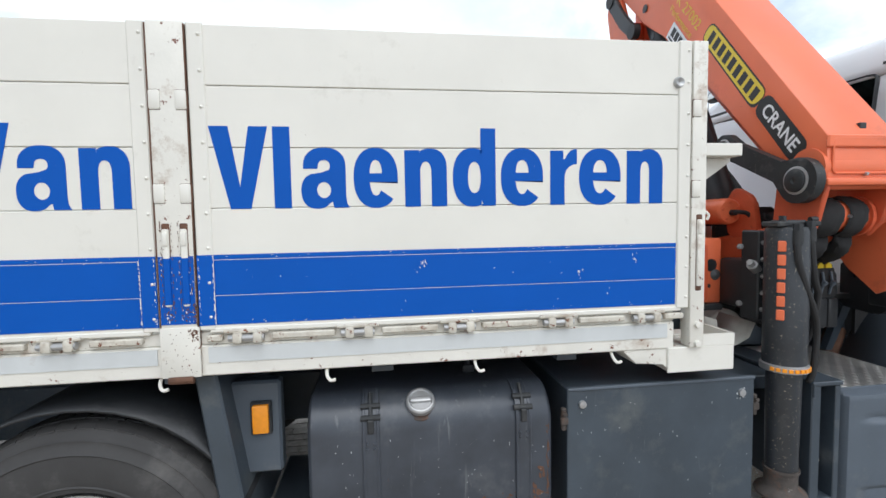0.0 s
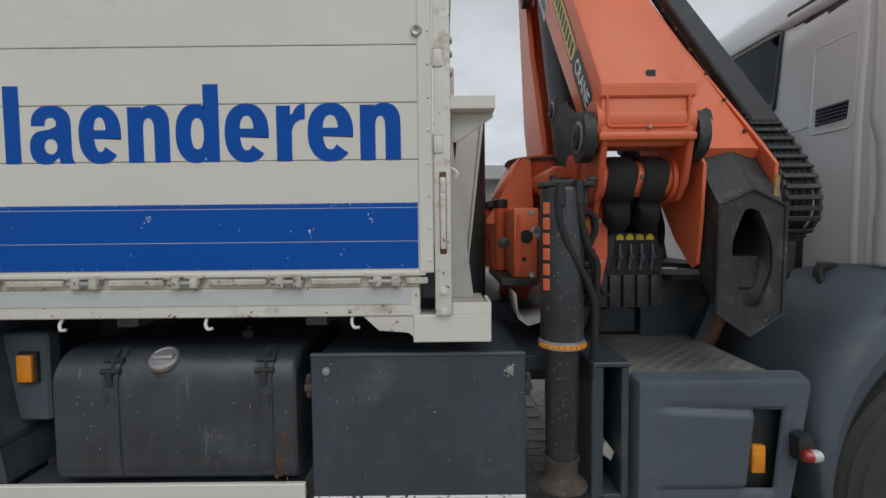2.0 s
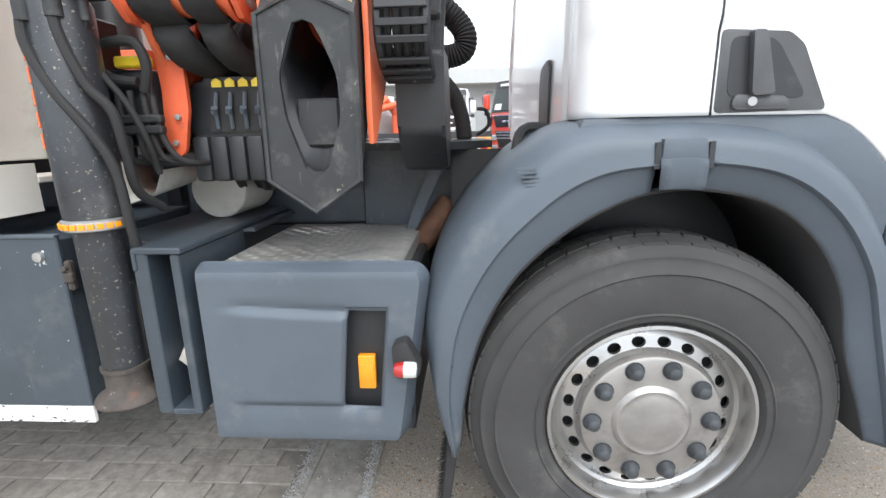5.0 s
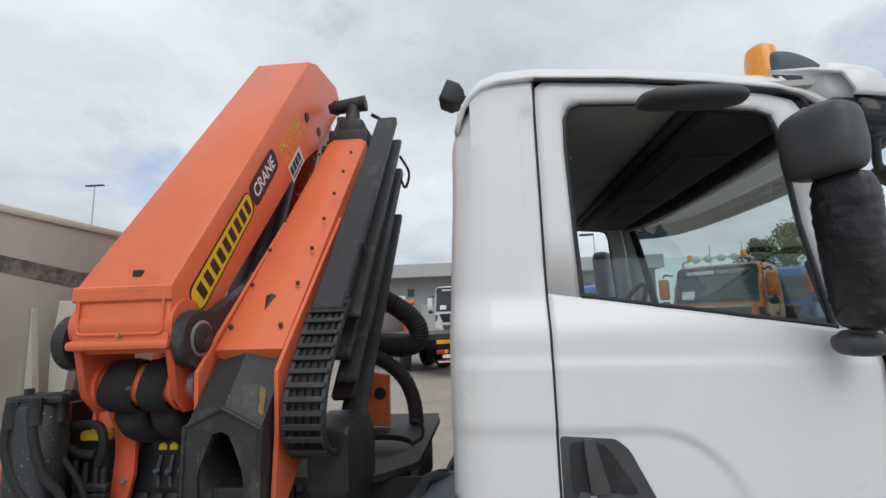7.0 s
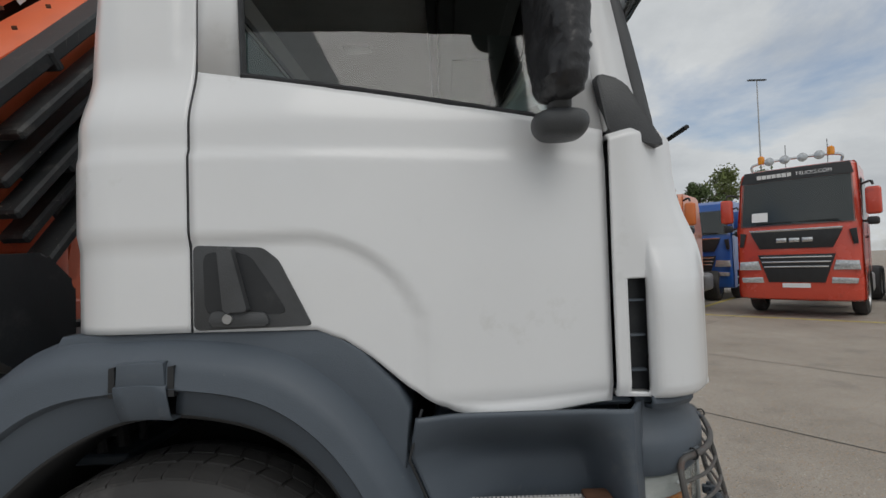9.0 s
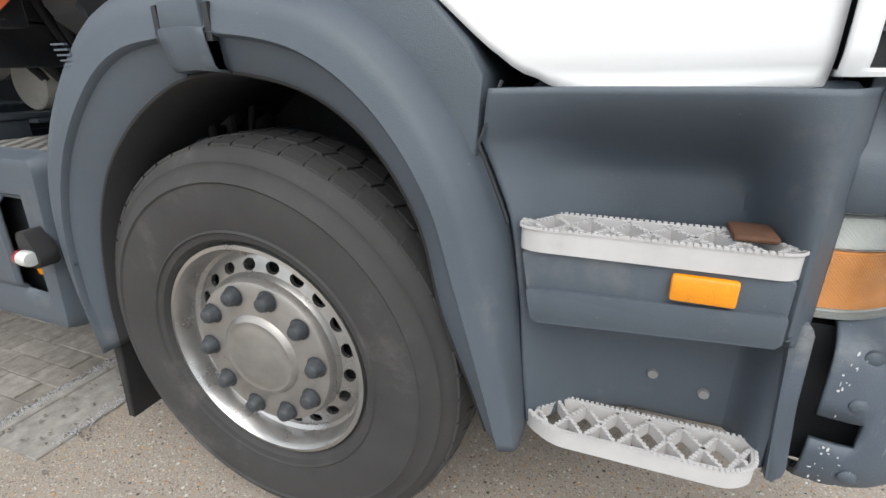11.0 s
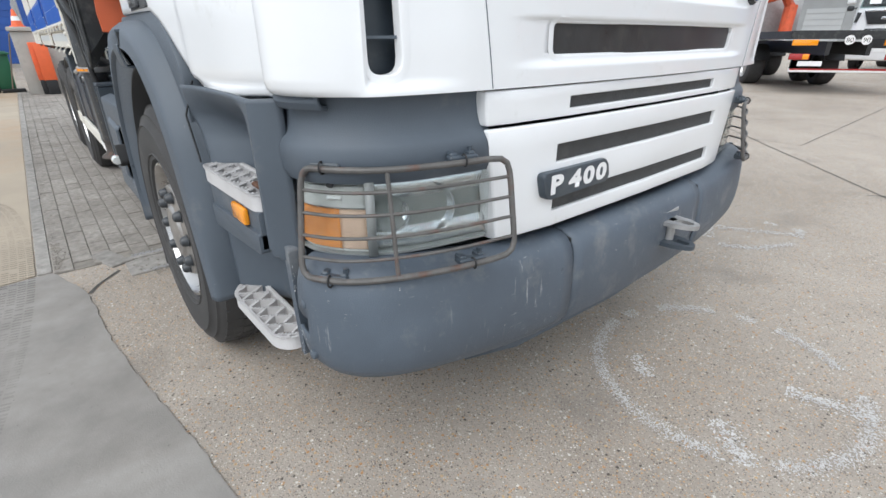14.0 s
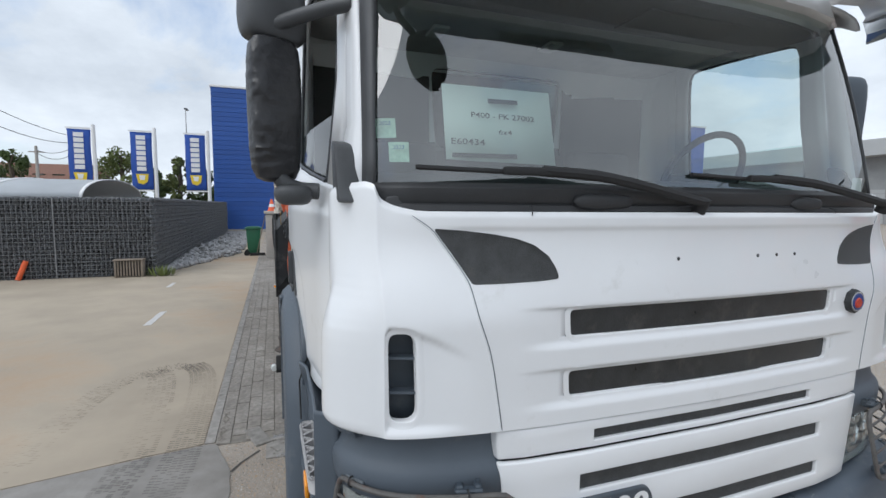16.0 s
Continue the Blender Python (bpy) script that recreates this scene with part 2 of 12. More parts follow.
M["black_worn"] = mat("worn black steel", (0.022, 0.024, 0.026, 1), 0.55, var=0.25, scale=8, dirt=(0.10, 0.098, 0.092, 1), dirt_amt=0.3, dirt_scale=10, chip=(0.34, 0.32, 0.25, 1), chip_amt=0.075, chip_scale=34, scratch=(0.22, 0.21, 0.18, 1), scratch_amt=0.10, bump=0.1, bscale=50)
M["leg"] = mat("chipped black leg paint", (0.028, 0.031, 0.036, 1), 0.35, var=0.2, scale=8, dirt=(0.10, 0.10, 0.095, 1), dirt_amt=0.2, dirt_scale=5, chip=(0.27, 0.245, 0.18, 1), chip_amt=0.135, chip_scale=85)
M["rubber"] = mat("black rubber", (0.020, 0.020, 0.021, 1), 0.75, var=0.2, scale=10, bump=0.1, bscale=120)
M["tyre"] = mat("tyre rubber", (0.042, 0.041, 0.041, 1), 0.8, var=0.2, scale=6, dirt=(0.11, 0.105, 0.10, 1), dirt_amt=0.25, bump=0.1, bscale=150)
M["hub"] = mat("satin hub cover metal", (0.36, 0.345, 0.33, 1), 0.42, metal=0.75, var=0.12, scale=14, dirt=(0.22, 0.20, 0.18, 1), dirt_amt=0.3, dirt_scale=9, scratch=(0.5, 0.49, 0.47, 1), scratch_amt=0.06)
M["nut"] = mat("dark grey nut cap plastic", (0.045, 0.05, 0.056, 1), 0.4, var=0.2, scale=30)
M["foot"] = mat("grimy rusted leg foot", (0.060, 0.050, 0.044, 1), 0.75, var=0.4, scale=22, dirt=rgb("6b4630"), dirt_amt=0.35, dirt_scale=14, chip=(0.16, 0.15, 0.135, 1), chip_amt=0.1, chip_scale=30, bump=0.4)
M["rim"] = mat("silver steel rim", (0.46, 0.455, 0.45, 1), 0.28, metal=0.9, var=0.08, scale=10, dirt=(0.3, 0.29, 0.27, 1), dirt_amt=0.15)
M["chrome"] = mat("bright metal", (0.7, 0.7, 0.7, 1), 0.22, metal=1.0, var=0.05)
M["steel"] = mat("galvanised steel", (0.42, 0.42, 0.42, 1), 0.45, metal=0.7, var=0.12, scale=15)
M["checker"] = mat("aluminium tread plate", (0.72, 0.71, 0.68, 1), 0.34, metal=0.75, var=0.15, scale=8, dirt=(0.2, 0.19, 0.17, 1), dirt_amt=0.25)
M["step_grey"] = mat("pale grey step grating", (0.52, 0.51, 0.51, 1), 0.5, var=0.08, scale=10, dirt=(0.3, 0.28, 0.26, 1), dirt_amt=0.2)
M["amber"] = mat("amber lens", (0.85, 0.30, 0.01, 1), 0.2, var=0.08, scale=40, bump=0.3, bscale=200, coat=0.6)
M["red_lens"] = mat("red lens", (0.35, 0.02, 0.02, 1), 0.2, var=0.1, coat=0.6)
M["yellow"] = mat("yellow sticker", (0.75, 0.55, 0.03, 1), 0.4, var=0.05)
M["white_print"] = mat("white print", (0.78, 0.78, 0.78, 1), 0.45, var=0.03)
M["black_print"] = mat("black print", (0.02, 0.02, 0.02, 1), 0.5, var=0.1)
M["mesh_dark"] = mat("dark grille mesh", (0.042, 0.044, 0.045, 1), 0.55, var=0.3, scale=30, dirt=(0.10, 0.095, 0.08, 1), dirt_amt=0.2, bump=0.5, bscale=300)
M["plastic_dark"] = mat("dark ribbed plastic", (0.026, 0.027, 0.029, 1), 0.5, var=0.2, scale=8, bump=0.2, bscale=200)
M["grille_gloss"] = mat("glossy dark grille mesh", (0.028, 0.030, 0.031, 1), 0.30, var=0.35, scale=14, dirt=(0.09, 0.085, 0.075, 1), dirt_amt=0.3, dirt_scale=9, bump=0.25, bscale=260)
M["interior"] = mat("dark cab lining", (0.055, 0.057, 0.06, 1), 0.8, var=0.1)
M["interior_grey"] = mat("grey cab lining", (0.46, 0.46, 0.45, 1), 0.85, var=0.1)
M["glass"] = glass("window glass", (0.80, 0.90, 0.88, 1), ior=1.9)
M["screen"] = glass("windscreen glass", (0.66, 0.78, 0.76, 1), ior=2.75)
M["mirror_black"] = mat("dark moulded plastic", (0.062, 0.065, 0.069, 1), 0.48, var=0.15, scale=10, chip=(0.16, 0.16, 0.16, 1), chip_amt=0.03, chip_scale=25, bump=0.2, bscale=220)
M["interior_mid"] = mat("grey rear wall lining", (0.085, 0.087, 0.087, 1), 0.85, var=0.12)
M["interior_pale"] = mat("pale lamp plastic", (0.6, 0.6, 0.58, 1), 0.5, var=0.05)
M["tinted"] = glass("tinted rear glass", (0.22, 0.26, 0.26, 1))
M["lens"] = glass("headlight lens", (0.93, 0.95, 0.95, 1), 0.03)

M["headboard"] = mat("scuffed cream headboard", (0.60, 0.58, 0.53, 1), 0.5, var=0.08, scale=3, dirt=(0.30, 0.28, 0.25, 1), dirt_amt=0.25, dirt_scale=2.2, chip=(0.04, 0.04, 0.04, 1), chip_amt=0.05, chip_scale=5)
M["fluted"] = mat("fluted clear lens", (0.66, 0.68, 0.66, 1), 0.18, metal=0.2, var=0.22, scale=9, bump=0.6, bscale=110, coat=0.6)
M["reflector"] = mat("bright lamp reflector", (0.80, 0.81, 0.82, 1), 0.16, metal=0.95, var=0.08, scale=30, bump=0.25, bscale=18)
M["lamp_grey"] = mat("grey lamp housing", (0.26, 0.275, 0.27, 1), 0.35, var=0.1, scale=20, coat=0.3)


def prism_mat(name, base, pitch):
    """Moulded lens plastic: fine crossing ribs over a body colour."""
    m = mat(name, base, 0.16, var=0.22, scale=11, coat=0.8)
    n, l = m.node_tree.nodes, m.node_tree.links
    b = n["Principled BSDF"]
    tc = n.new("ShaderNodeTexCoord")
    add = None
    for way in ("Z", "DIAGONAL"):
        w = n.new("ShaderNodeTexWave"); w.wave_type = "BANDS"; w.bands_direction = way
        w.inputs["Scale"].default_value = pitch
        l.new(tc.outputs["Object"], w.inputs["Vector"])
        if add is None:
            add = w.outputs[1]
        else:
            mm_ = n.new("ShaderNodeMath"); mm_.operation = "ADD"; l.new(add, mm_.inputs[0]); l.new(w.outputs[1], mm_.inputs[1]); add = mm_.outputs[0]
    bp = n.new("ShaderNodeBump"); bp.inputs["Strength"].default_value = 0.45; bp.inputs["Distance"].default_value = 0.002
    l.new(add, bp.inputs["Height"]); l.new(bp.outputs[0], b.inputs["Normal"])
    return m


M["prism_amber"] = prism_mat("amber lens behind ribs", (0.78, 0.29, 0.07, 1), 105)
M["prism_pale"] = prism_mat("clear ribbed lens", (0.60, 0.60, 0.58, 1), 105)
M["prism_peach"] = prism_mat("peach tinted ribbed lens", (0.66, 0.46, 0.34, 1), 105)


# ---- mesh tools ----
BASE = {}


def thing(name, at, label, category, group="", kind=""):
    """An Empty at the base of a thing; its parts are parented to it."""
    e = new(name)
    e.matrix_basis = Matrix.Translation(at)
    e.empty_display_size = 0.1
    BASE[e] = Matrix.Translation(at)
    return tagged(e, label, category, group, kind)


def link(name, mesh, material, parent=None, label="", smooth=True):
    ob = new(name, mesh)
    if material:
        mesh.materials.clear()
        mesh.materials.append(material)
    if smooth:
        mesh.polygons.foreach_set("use_smooth", [True] * len(mesh.polygons))
        mesh.set_sharp_from_angle(angle=radians(35))
    if parent is not None:
        ob.parent = parent
        ob.matrix_parent_inverse = BASE.get(parent, Matrix.Identity(4)).inverted()
    if label:
        tagged(ob, label)
    return ob


def part(name, bm, material, parent, label="", smooth=True):
    me = bpy.data.meshes.new(name)
    bmesh.ops.recalc_face_normals(bm, faces=bm.faces[:])
    bm.to_mesh(me)
    bm.free()
    return link(name, me, material, parent, label, smooth)


def whole(name, bm, material, label, category, group="", kind="", smooth=True):
    """A top-level thing of one mesh."""
    return tagged(part(name, bm, material, None, "", smooth), label, category, group, kind)


def B():
    return bmesh.new()


def bev(bm, geom_edges, r, seg=2):
    if r > 0:
        bmesh.ops.bevel(bm, geom=geom_edges, offset=r, segments=seg, affect="EDGES", profile=0.5, clamp_overlap=True)


def box(bm, x0, x1, y0, y1, z0, z1, r=0.0, seg=2, m=None):
    v = [bm.verts.new(p) for p in ((x0, y0, z0), (x1, y0, z0), (x1, y1, z0), (x0, y1, z0), (x0, y0, z1), (x1, y0, z1), (x1, y1, z1), (x0, y1, z1))]
    f = [bm.faces.new([v[i] for i in q]) for q in ((0, 3, 2, 1), (4, 5, 6, 7), (0, 1, 5, 4), (1, 2, 6, 5), (2, 3, 7, 6), (3, 0, 4, 7))]
    if m is not None:
        bmesh.ops.transform(bm, matrix=m, verts=v)
    if r:
        bev(bm, list({e for q in f for e in q.edges}), r, seg)
    return bm


def prism(bm, pts, axis, d0, d1, r=0.0, seg=2, m=None):
    """A polygon of 2D points pushed along an axis. axis x: (y, z); y: (x, z); z: (x, y)."""
    def at(p, d):
        return {"x": (d, p[0], p[1]), "y": (p[0], d, p[1]), "z": (p[0], p[1], d)}[axis]
    a = [bm.verts.new(at(p, d0)) for p in pts]
    b = [bm.verts.new(at(p, d1)) for p in pts]
    n = len(pts)
    f = [bm.faces.new(a), bm.faces.new(b[::-1])]
    f += [bm.faces.new((a[i], b[i], b[(i + 1) % n], a[(i + 1) % n])) for i in range(n)]
    if m is not None:
        bmesh.ops.transform(bm, matrix=m, verts=a + b)
    if r:
        bev(bm, list(set(f[0].edges) | set(f[1].edges)), r, seg)
    return bm


def lathe(bm, prof, at=(0, 0, 0), axis="y", seg=32, cap=True):
    """A profile of (distance along the axis, radius) turned round it."""
    rows = []
    for d, r in prof:
        row = []
        for i in range(seg):
            a = 2 * math.pi * i / seg
            c, s = r * math.cos(a), r * math.sin(a)
            p = {"x": (d, c, s), "y": (c, d, s), "z": (c, s, d)}[axis]
            row.append(bm.verts.new((p[0] + at[0], p[1] + at[1], p[2] + at[2])))
        rows.append(row)
    for a, b in zip(rows, rows[1:]):
        for i in range(seg):
            j = (i + 1) % seg
            bm.faces.new((a[i], a[j], b[j], b[i]))
    if cap:
        bm.faces.new(rows[0][::-1]); bm.faces.new(rows[-1])
    return bm


def cyl(bm, p0, p1, r0, r1=None, seg=16):
    p0, p1 = Vector(p0), Vector(p1)
    r1 = r0 if r1 is None else r1
    q = (p1 - p0).to_track_quat("Z", "Y").to_matrix()
    a, b = [], []
    for i in range(seg):
        t = 2 * math.pi * i / seg
        d = q @ Vector((math.cos(t), math.sin(t), 0))
        a.append(bm.verts.new(p0 + d * r0)); b.append(bm.verts.new(p1 + d * r1))
    for i in range(seg):
        j = (i + 1) % seg
        bm.faces.new((a[i], a[j], b[j], b[i]))
    bm.faces.new(a[::-1]); bm.faces.new(b)
    return bm


def smooth_line(pts, n=6):
    """Catmull-Rom points through the given ones."""
    P = [Vector(p) for p in pts]
    P = [2 * P[0] - P[1]] + P + [2 * P[-1] - P[-2]]
    out = []
    for i in range(1, len(P) - 2):
        for k in range(n):
            t = k / n
            a, b, c, d = P[i - 1], P[i], P[i + 1], P[i + 2]
            out.append(0.5 * (2 * b + (c - a) * t + (2 * a - 5 * b + 4 * c - d) * t * t + (3 * b - a - 3 * c + d) * t ** 3))
    out.append(P[-2])
    return out


def tube(bm, pts, r, seg=8, closed=False, ripple=0.0):
    """A pipe along points; its frame is carried along without twist."""
    P = [Vector(p) for p in pts]
    n = len(P)
    D = [((P[(i + 1) % n] - P[i - 1]) if closed else (P[min(i + 1, n - 1)] - P[max(i - 1, 0)])).normalized() for i in range(n)]
    u = D[0].orthogonal().normalized()
    U = [u]
    for a, b in zip(D, D[1:]):
        u = a.rotation_difference(b) @ u
        U.append((u - b * u.dot(b)).normalized())
    off = 0.0
    if closed:
        e = D[-1].rotation_difference(D[0]) @ U[-1]
        off = math.atan2(U[0].cross(e).dot(D[0]), U[0].dot(e))
    rows = []
    for i, p in enumerate(P):
        v = D[i].cross(U[i])
        rr = r * (1 + (ripple if i % 2 else 0))
        t0 = -off * i / n
        rows.append([bm.verts.new(p + (U[i] * math.cos(2 * math.pi * k / seg + t0) + v * math.sin(2 * math.pi * k / seg + t0)) * rr) for k in range(seg)])
    m = n if closed else n - 1
    for i in range(m):
        a, b = rows[i], rows[(i + 1) % n]
        for k in range(seg):
            j = (k + 1) % seg
            bm.faces.new((a[k], a[j], b[j], b[k]))
    if not closed:
        bm.faces.new(rows[0][::-1]); bm.faces.new(rows[-1])
    return bm


def loft(bm, rows, close=False, skip=()):
    """Faces between rows of points; cells (row, column) in skip stay open."""
    V = [[bm.verts.new(p) for p in row] for row in rows]
    for i in range(len(V) - 1):
        n = len(V[i])
        for j in range(n if close else n - 1):
            if (i, j) not in skip:
                bm.faces.new((V[i][j], V[i][(j + 1) % n], V[i + 1][(j + 1) % n], V[i + 1][j]))
    return V


def words(body, size, extrude=0.001, bold=0.0, align="LEFT", xscale=1.0, shear=0.0, spacing=1.0):
    """The mesh of a line of writing, lying in its own xy plane."""
    c = bpy.data.curves.new("writing", "FONT")
    c.body, c.size, c.extrude, c.offset, c.align_x, c.shear, c.space_character = body, size, extrude, bold, align, shear, spacing
    c.resolution_u = 4
    ob = bpy.data.objects.new("writing", c)
    me = bpy.data.meshes.new_from_object(ob)
    bpy.data.objects.remove(ob)
    if xscale != 1.0:
        me.transform(Matrix.Diagonal((xscale, 1, 1, 1)))
    return me


def write(name, body, m, height, material, parent, width=None, bold=0.0, extrude=0.001, shear=0.0, label=""):
    """Writing with its lower left corner at m (x along the line, y up), fitted to a height and a width."""
    me = words(body, 1.0, 0.0, bold, shear=shear)
    co = [v.co for v in me.vertices]
    lo = Vector([min(c[i] for c in co) for i in range(3)]); hi = Vector([max(c[i] for c in co) for i in range(3)])
    sy = height / (hi.y - lo.y)
    sx = width / (hi.x - lo.x) if width else sy
    me.transform(m @ Matrix.Diagonal((sx, sy, 1, 1)) @ Matrix.Translation((-lo.x, -lo.y, 0)))
    ob = link(name, me, material, parent, label, smooth=False)
    return ob


def frame_at(o, xdir, ydir):
    """A pose whose x and y axes lie along the given directions."""
    x = Vector(xdir).normalized(); z = x.cross(Vector(ydir)).normalized(); y = z.cross(x)
    return Matrix(((x.x, y.x, z.x, o[0]), (x.y, y.y, z.y, o[1]), (x.z, y.z, z.z, o[2]), (0, 0, 0, 1)))

# ---- ground ----
def ground_material():
    m = bpy.data.materials.new("exposed aggregate concrete")
    m.use_nodes = True
    n, l = m.node_tree.nodes, m.node_tree.links
    b = n["Principled BSDF"]
    tc = n.new("ShaderNodeTexCoord")
    big = n.new("ShaderNodeTexNoise"); big.inputs["Scale"].default_value, big.inputs["Detail"].default_value, big.inputs["Roughness"].default_value = 0.55, 8, 0.62
    l.new(tc.outputs["Object"], big.inputs["Vector"])
    ramp = n.new("ShaderNodeValToRGB")
    e = ramp.color_ramp.elements
    e[0].position, e[0].color = 0.30, (0.262, 0.224, 0.186, 1)
    e[1].position, e[1].color = 0.72, (0.42, 0.372, 0.322, 1)
    l.new(big.outputs[0], ramp.inputs[0])
    # pebbles in the wearing surface
    vo = n.new("ShaderNodeTexVoronoi"); vo.inputs["Scale"].default_value = 125
    l.new(tc.outputs["Object"], vo.inputs["Vector"])
    sep = n.new("ShaderNodeSeparateColor"); l.new(vo.outputs["Color"], sep.inputs[0])
    peb = n.new("ShaderNodeValToRGB")
    pe = peb.color_ramp.elements
    pe[0].position, pe[0].color = 0.0, (0.055, 0.05, 0.045, 1)
    pe[1].position, pe[1].color = 1.0, (0.68, 0.65, 0.60, 1)
    for pos, c in ((0.13, (0.20, 0.175, 0.15, 1)), (0.92, (0.46, 0.43, 0.38, 1)), (0.25, (0.30, 0.26, 0.22, 1)), (0.5, (0.38, 0.35, 0.30, 1)), (0.7, (0.47, 0.25, 0.09, 1)), (0.78, (0.34, 0.31, 0.27, 1))):
        k = pe.new(pos); k.color = c
    l.new(sep.outputs[0], peb.inputs[0])
    dist = n.new("ShaderNodeMapRange"); dist.inputs[1].default_value, dist.inputs[2].default_value, dist.inputs[3].default_value, dist.inputs[4].default_value = 0.30, 0.50, 0.95, 0.0
    l.new(vo.outputs["Distance"], dist.inputs[0])
    pick = n.new("ShaderNodeMapRange"); pick.inputs[1].default_value, pick.inputs[2].default_value = 0.05, 0.2
    l.new(sep.outputs[1], pick.inputs[0])
    mul = n.new("ShaderNodeMath"); mul.operation = "MULTIPLY"; l.new(dist.outputs[0], mul.inputs[0]); l.new(pick.outputs[0], mul.inputs[1])
    mx = n.new("ShaderNodeMix"); mx.data_type = "RGBA"
    l.new(mul.outputs[0], mx.inputs[0]); l.new(ramp.outputs[0], mx.inputs[6]); l.new(peb.outputs[0], mx.inputs[7])
    for size, share, tones in ((62, 0.16, ((0.0, (0.05, 0.042, 0.035, 1)), (0.25, (0.40, 0.20, 0.075, 1)), (0.45, (0.46, 0.30, 0.15, 1)), (0.65, (0.30, 0.27, 0.24, 1)), (0.85, (0.62, 0.59, 0.54, 1)))), (210, 0.55, ((0.0, (0.10, 0.088, 0.075, 1)), (0.5, (0.36, 0.32, 0.27, 1)), (0.8, (0.56, 0.52, 0.46, 1))))):
        v2 = n.new("ShaderNodeTexVoronoi"); v2.inputs["Scale"].default_value = size; v2.inputs["Randomness"].default_value = 1.0
        l.new(tc.outputs["Object"], v2.inputs["Vector"])
        s2_ = n.new("ShaderNodeSeparateColor"); l.new(v2.outputs["Color"], s2_.inputs[0])
        r2_ = n.new("ShaderNodeValToRGB"); r2_.color_ramp.interpolation = "CONSTANT"
        r2_.color_ramp.elements[0].color = tones[0][1]; r2_.color_ramp.elements[1].position, r2_.color_ramp.elements[1].color = tones[1]
        for pos, c in tones[2:]:
            k = r2_.color_ramp.elements.new(pos); k.color = c
        l.new(s2_.outputs[0], r2_.inputs[0])
        near = n.new("ShaderNodeMapRange"); near.inputs[1].default_value, near.inputs[2].default_value, near.inputs[3].default_value, near.inputs[4].default_value = 0.26, 0.42, 0.9, 0.0
        l.new(v2.outputs["Distance"], near.inputs[0])
        some = n.new("ShaderNodeMath"); some.operation = "LESS_THAN"; some.inputs[1].default_value = share; l.new(s2_.outputs[1], some.inputs[0])
        both = n.new("ShaderNodeMath"); both.operation = "MULTIPLY"; l.new(near.outputs[0], both.inputs[0]); l.new(some.outputs[0], both.inputs[1])
        mxp = n.new("ShaderNodeMix"); mxp.data_type = "RGBA"
        l.new(both.outputs[0], mxp.inputs[0]); l.new(mx.outputs[2], mxp.inputs[6]); l.new(r2_.outputs[0], mxp.inputs[7])
        mx = mxp
    st = n.new("ShaderNodeTexNoise"); st.inputs["Scale"].default_value, st.inputs["Detail"].default_value = 2.4, 9
    l.new(tc.outputs["Object"], st.inputs["Vector"])
    sr = n.new("ShaderNodeMapRange"); sr.inputs[1].default_value, sr.inputs[2].default_value, sr.inputs[4].default_value = 0.56, 0.75, 0.45
    l.new(st.outputs[0], sr.inputs[0])
    mx2 = n.new("ShaderNodeMix"); mx2.data_type = "RGBA"; mx2.inputs[7].default_value = (0.16, 0.145, 0.13, 1)
    l.new(sr.outputs[0], mx2.inputs[0]); l.new(mx.outputs[2], mx2.inputs[6])
    l.new(mx2.outputs[2], b.inputs["Base Color"])
    b.inputs["Roughness"].default_value = 0.85
    bp = n.new("ShaderNodeBump"); bp.inputs["Strength"].default_value = 0.5; bp.inputs["Distance"].default_value = 0.003
    l.new(mul.outputs[0], bp.inputs["Height"]); l.new(bp.outputs[0], b.inputs["Normal"])
    return m


M["ground"] = ground_material()
M["slab"] = mat("smooth grey concrete", (0.255, 0.240, 0.222, 1), 0.85, var=0.2, scale=3.5, dirt=(0.17, 0.155, 0.14, 1), dirt_amt=0.6, dirt_scale=0.9, chip=(0.12, 0.11, 0.10, 1), chip_amt=0.07, chip_scale=45, bump=0.25, bscale=160)
M["slab_tan"] = mat("tan stained concrete", (0.37, 0.315, 0.245, 1), 0.85, var=0.14, scale=0.9, dirt=(0.36, 0.22, 0.12, 1), dirt_amt=0.45, dirt_scale=0.22, chip=(0.19, 0.17, 0.15, 1), chip_amt=0.02, chip_scale=30, bump=0.25, bscale=120)
M["paver"] = mat("concrete paver", (0.285, 0.262, 0.235, 1), 0.9, var=0.28, scale=26, dirt=(0.13, 0.115, 0.10, 1), dirt_amt=0.8, dirt_scale=1.6, chip=(0.42, 0.40, 0.37, 1), chip_amt=0.10, chip_scale=60, bump=0.6, bscale=120, island=True, world=True)
M["chalk"] = mat("worn white chalk paint", (0.53, 0.52, 0.51, 1), 0.9, var=0.15, scale=20, bump=0.3, bscale=150)


bm = B()
xs = [-400, -120, -40, -14, -8, -4, 0, 2, 4, 6, 8, 12, 18, 30, 60, 160, 400]
ys = [-400, -120, -40, -14, -6, -2, 0, 2, 4, 5, 7, 9, 12, 17, 24, 40, 120, 400]
loft(bm, [[(x, y, 0.0) for x in xs] for y in ys])
whole("ground", bm, M["ground"], "wide yard of worn exposed aggregate concrete", "ground", kind="structure")

# ---- dropside cargo body ----
YC = 2.94            # the truck's long axis
cargo = thing("cargo_body", (-1.6, YC, 1.15), "cream dropside cargo body with blue stripe and lettering", "cargo body")
YS = 1.65


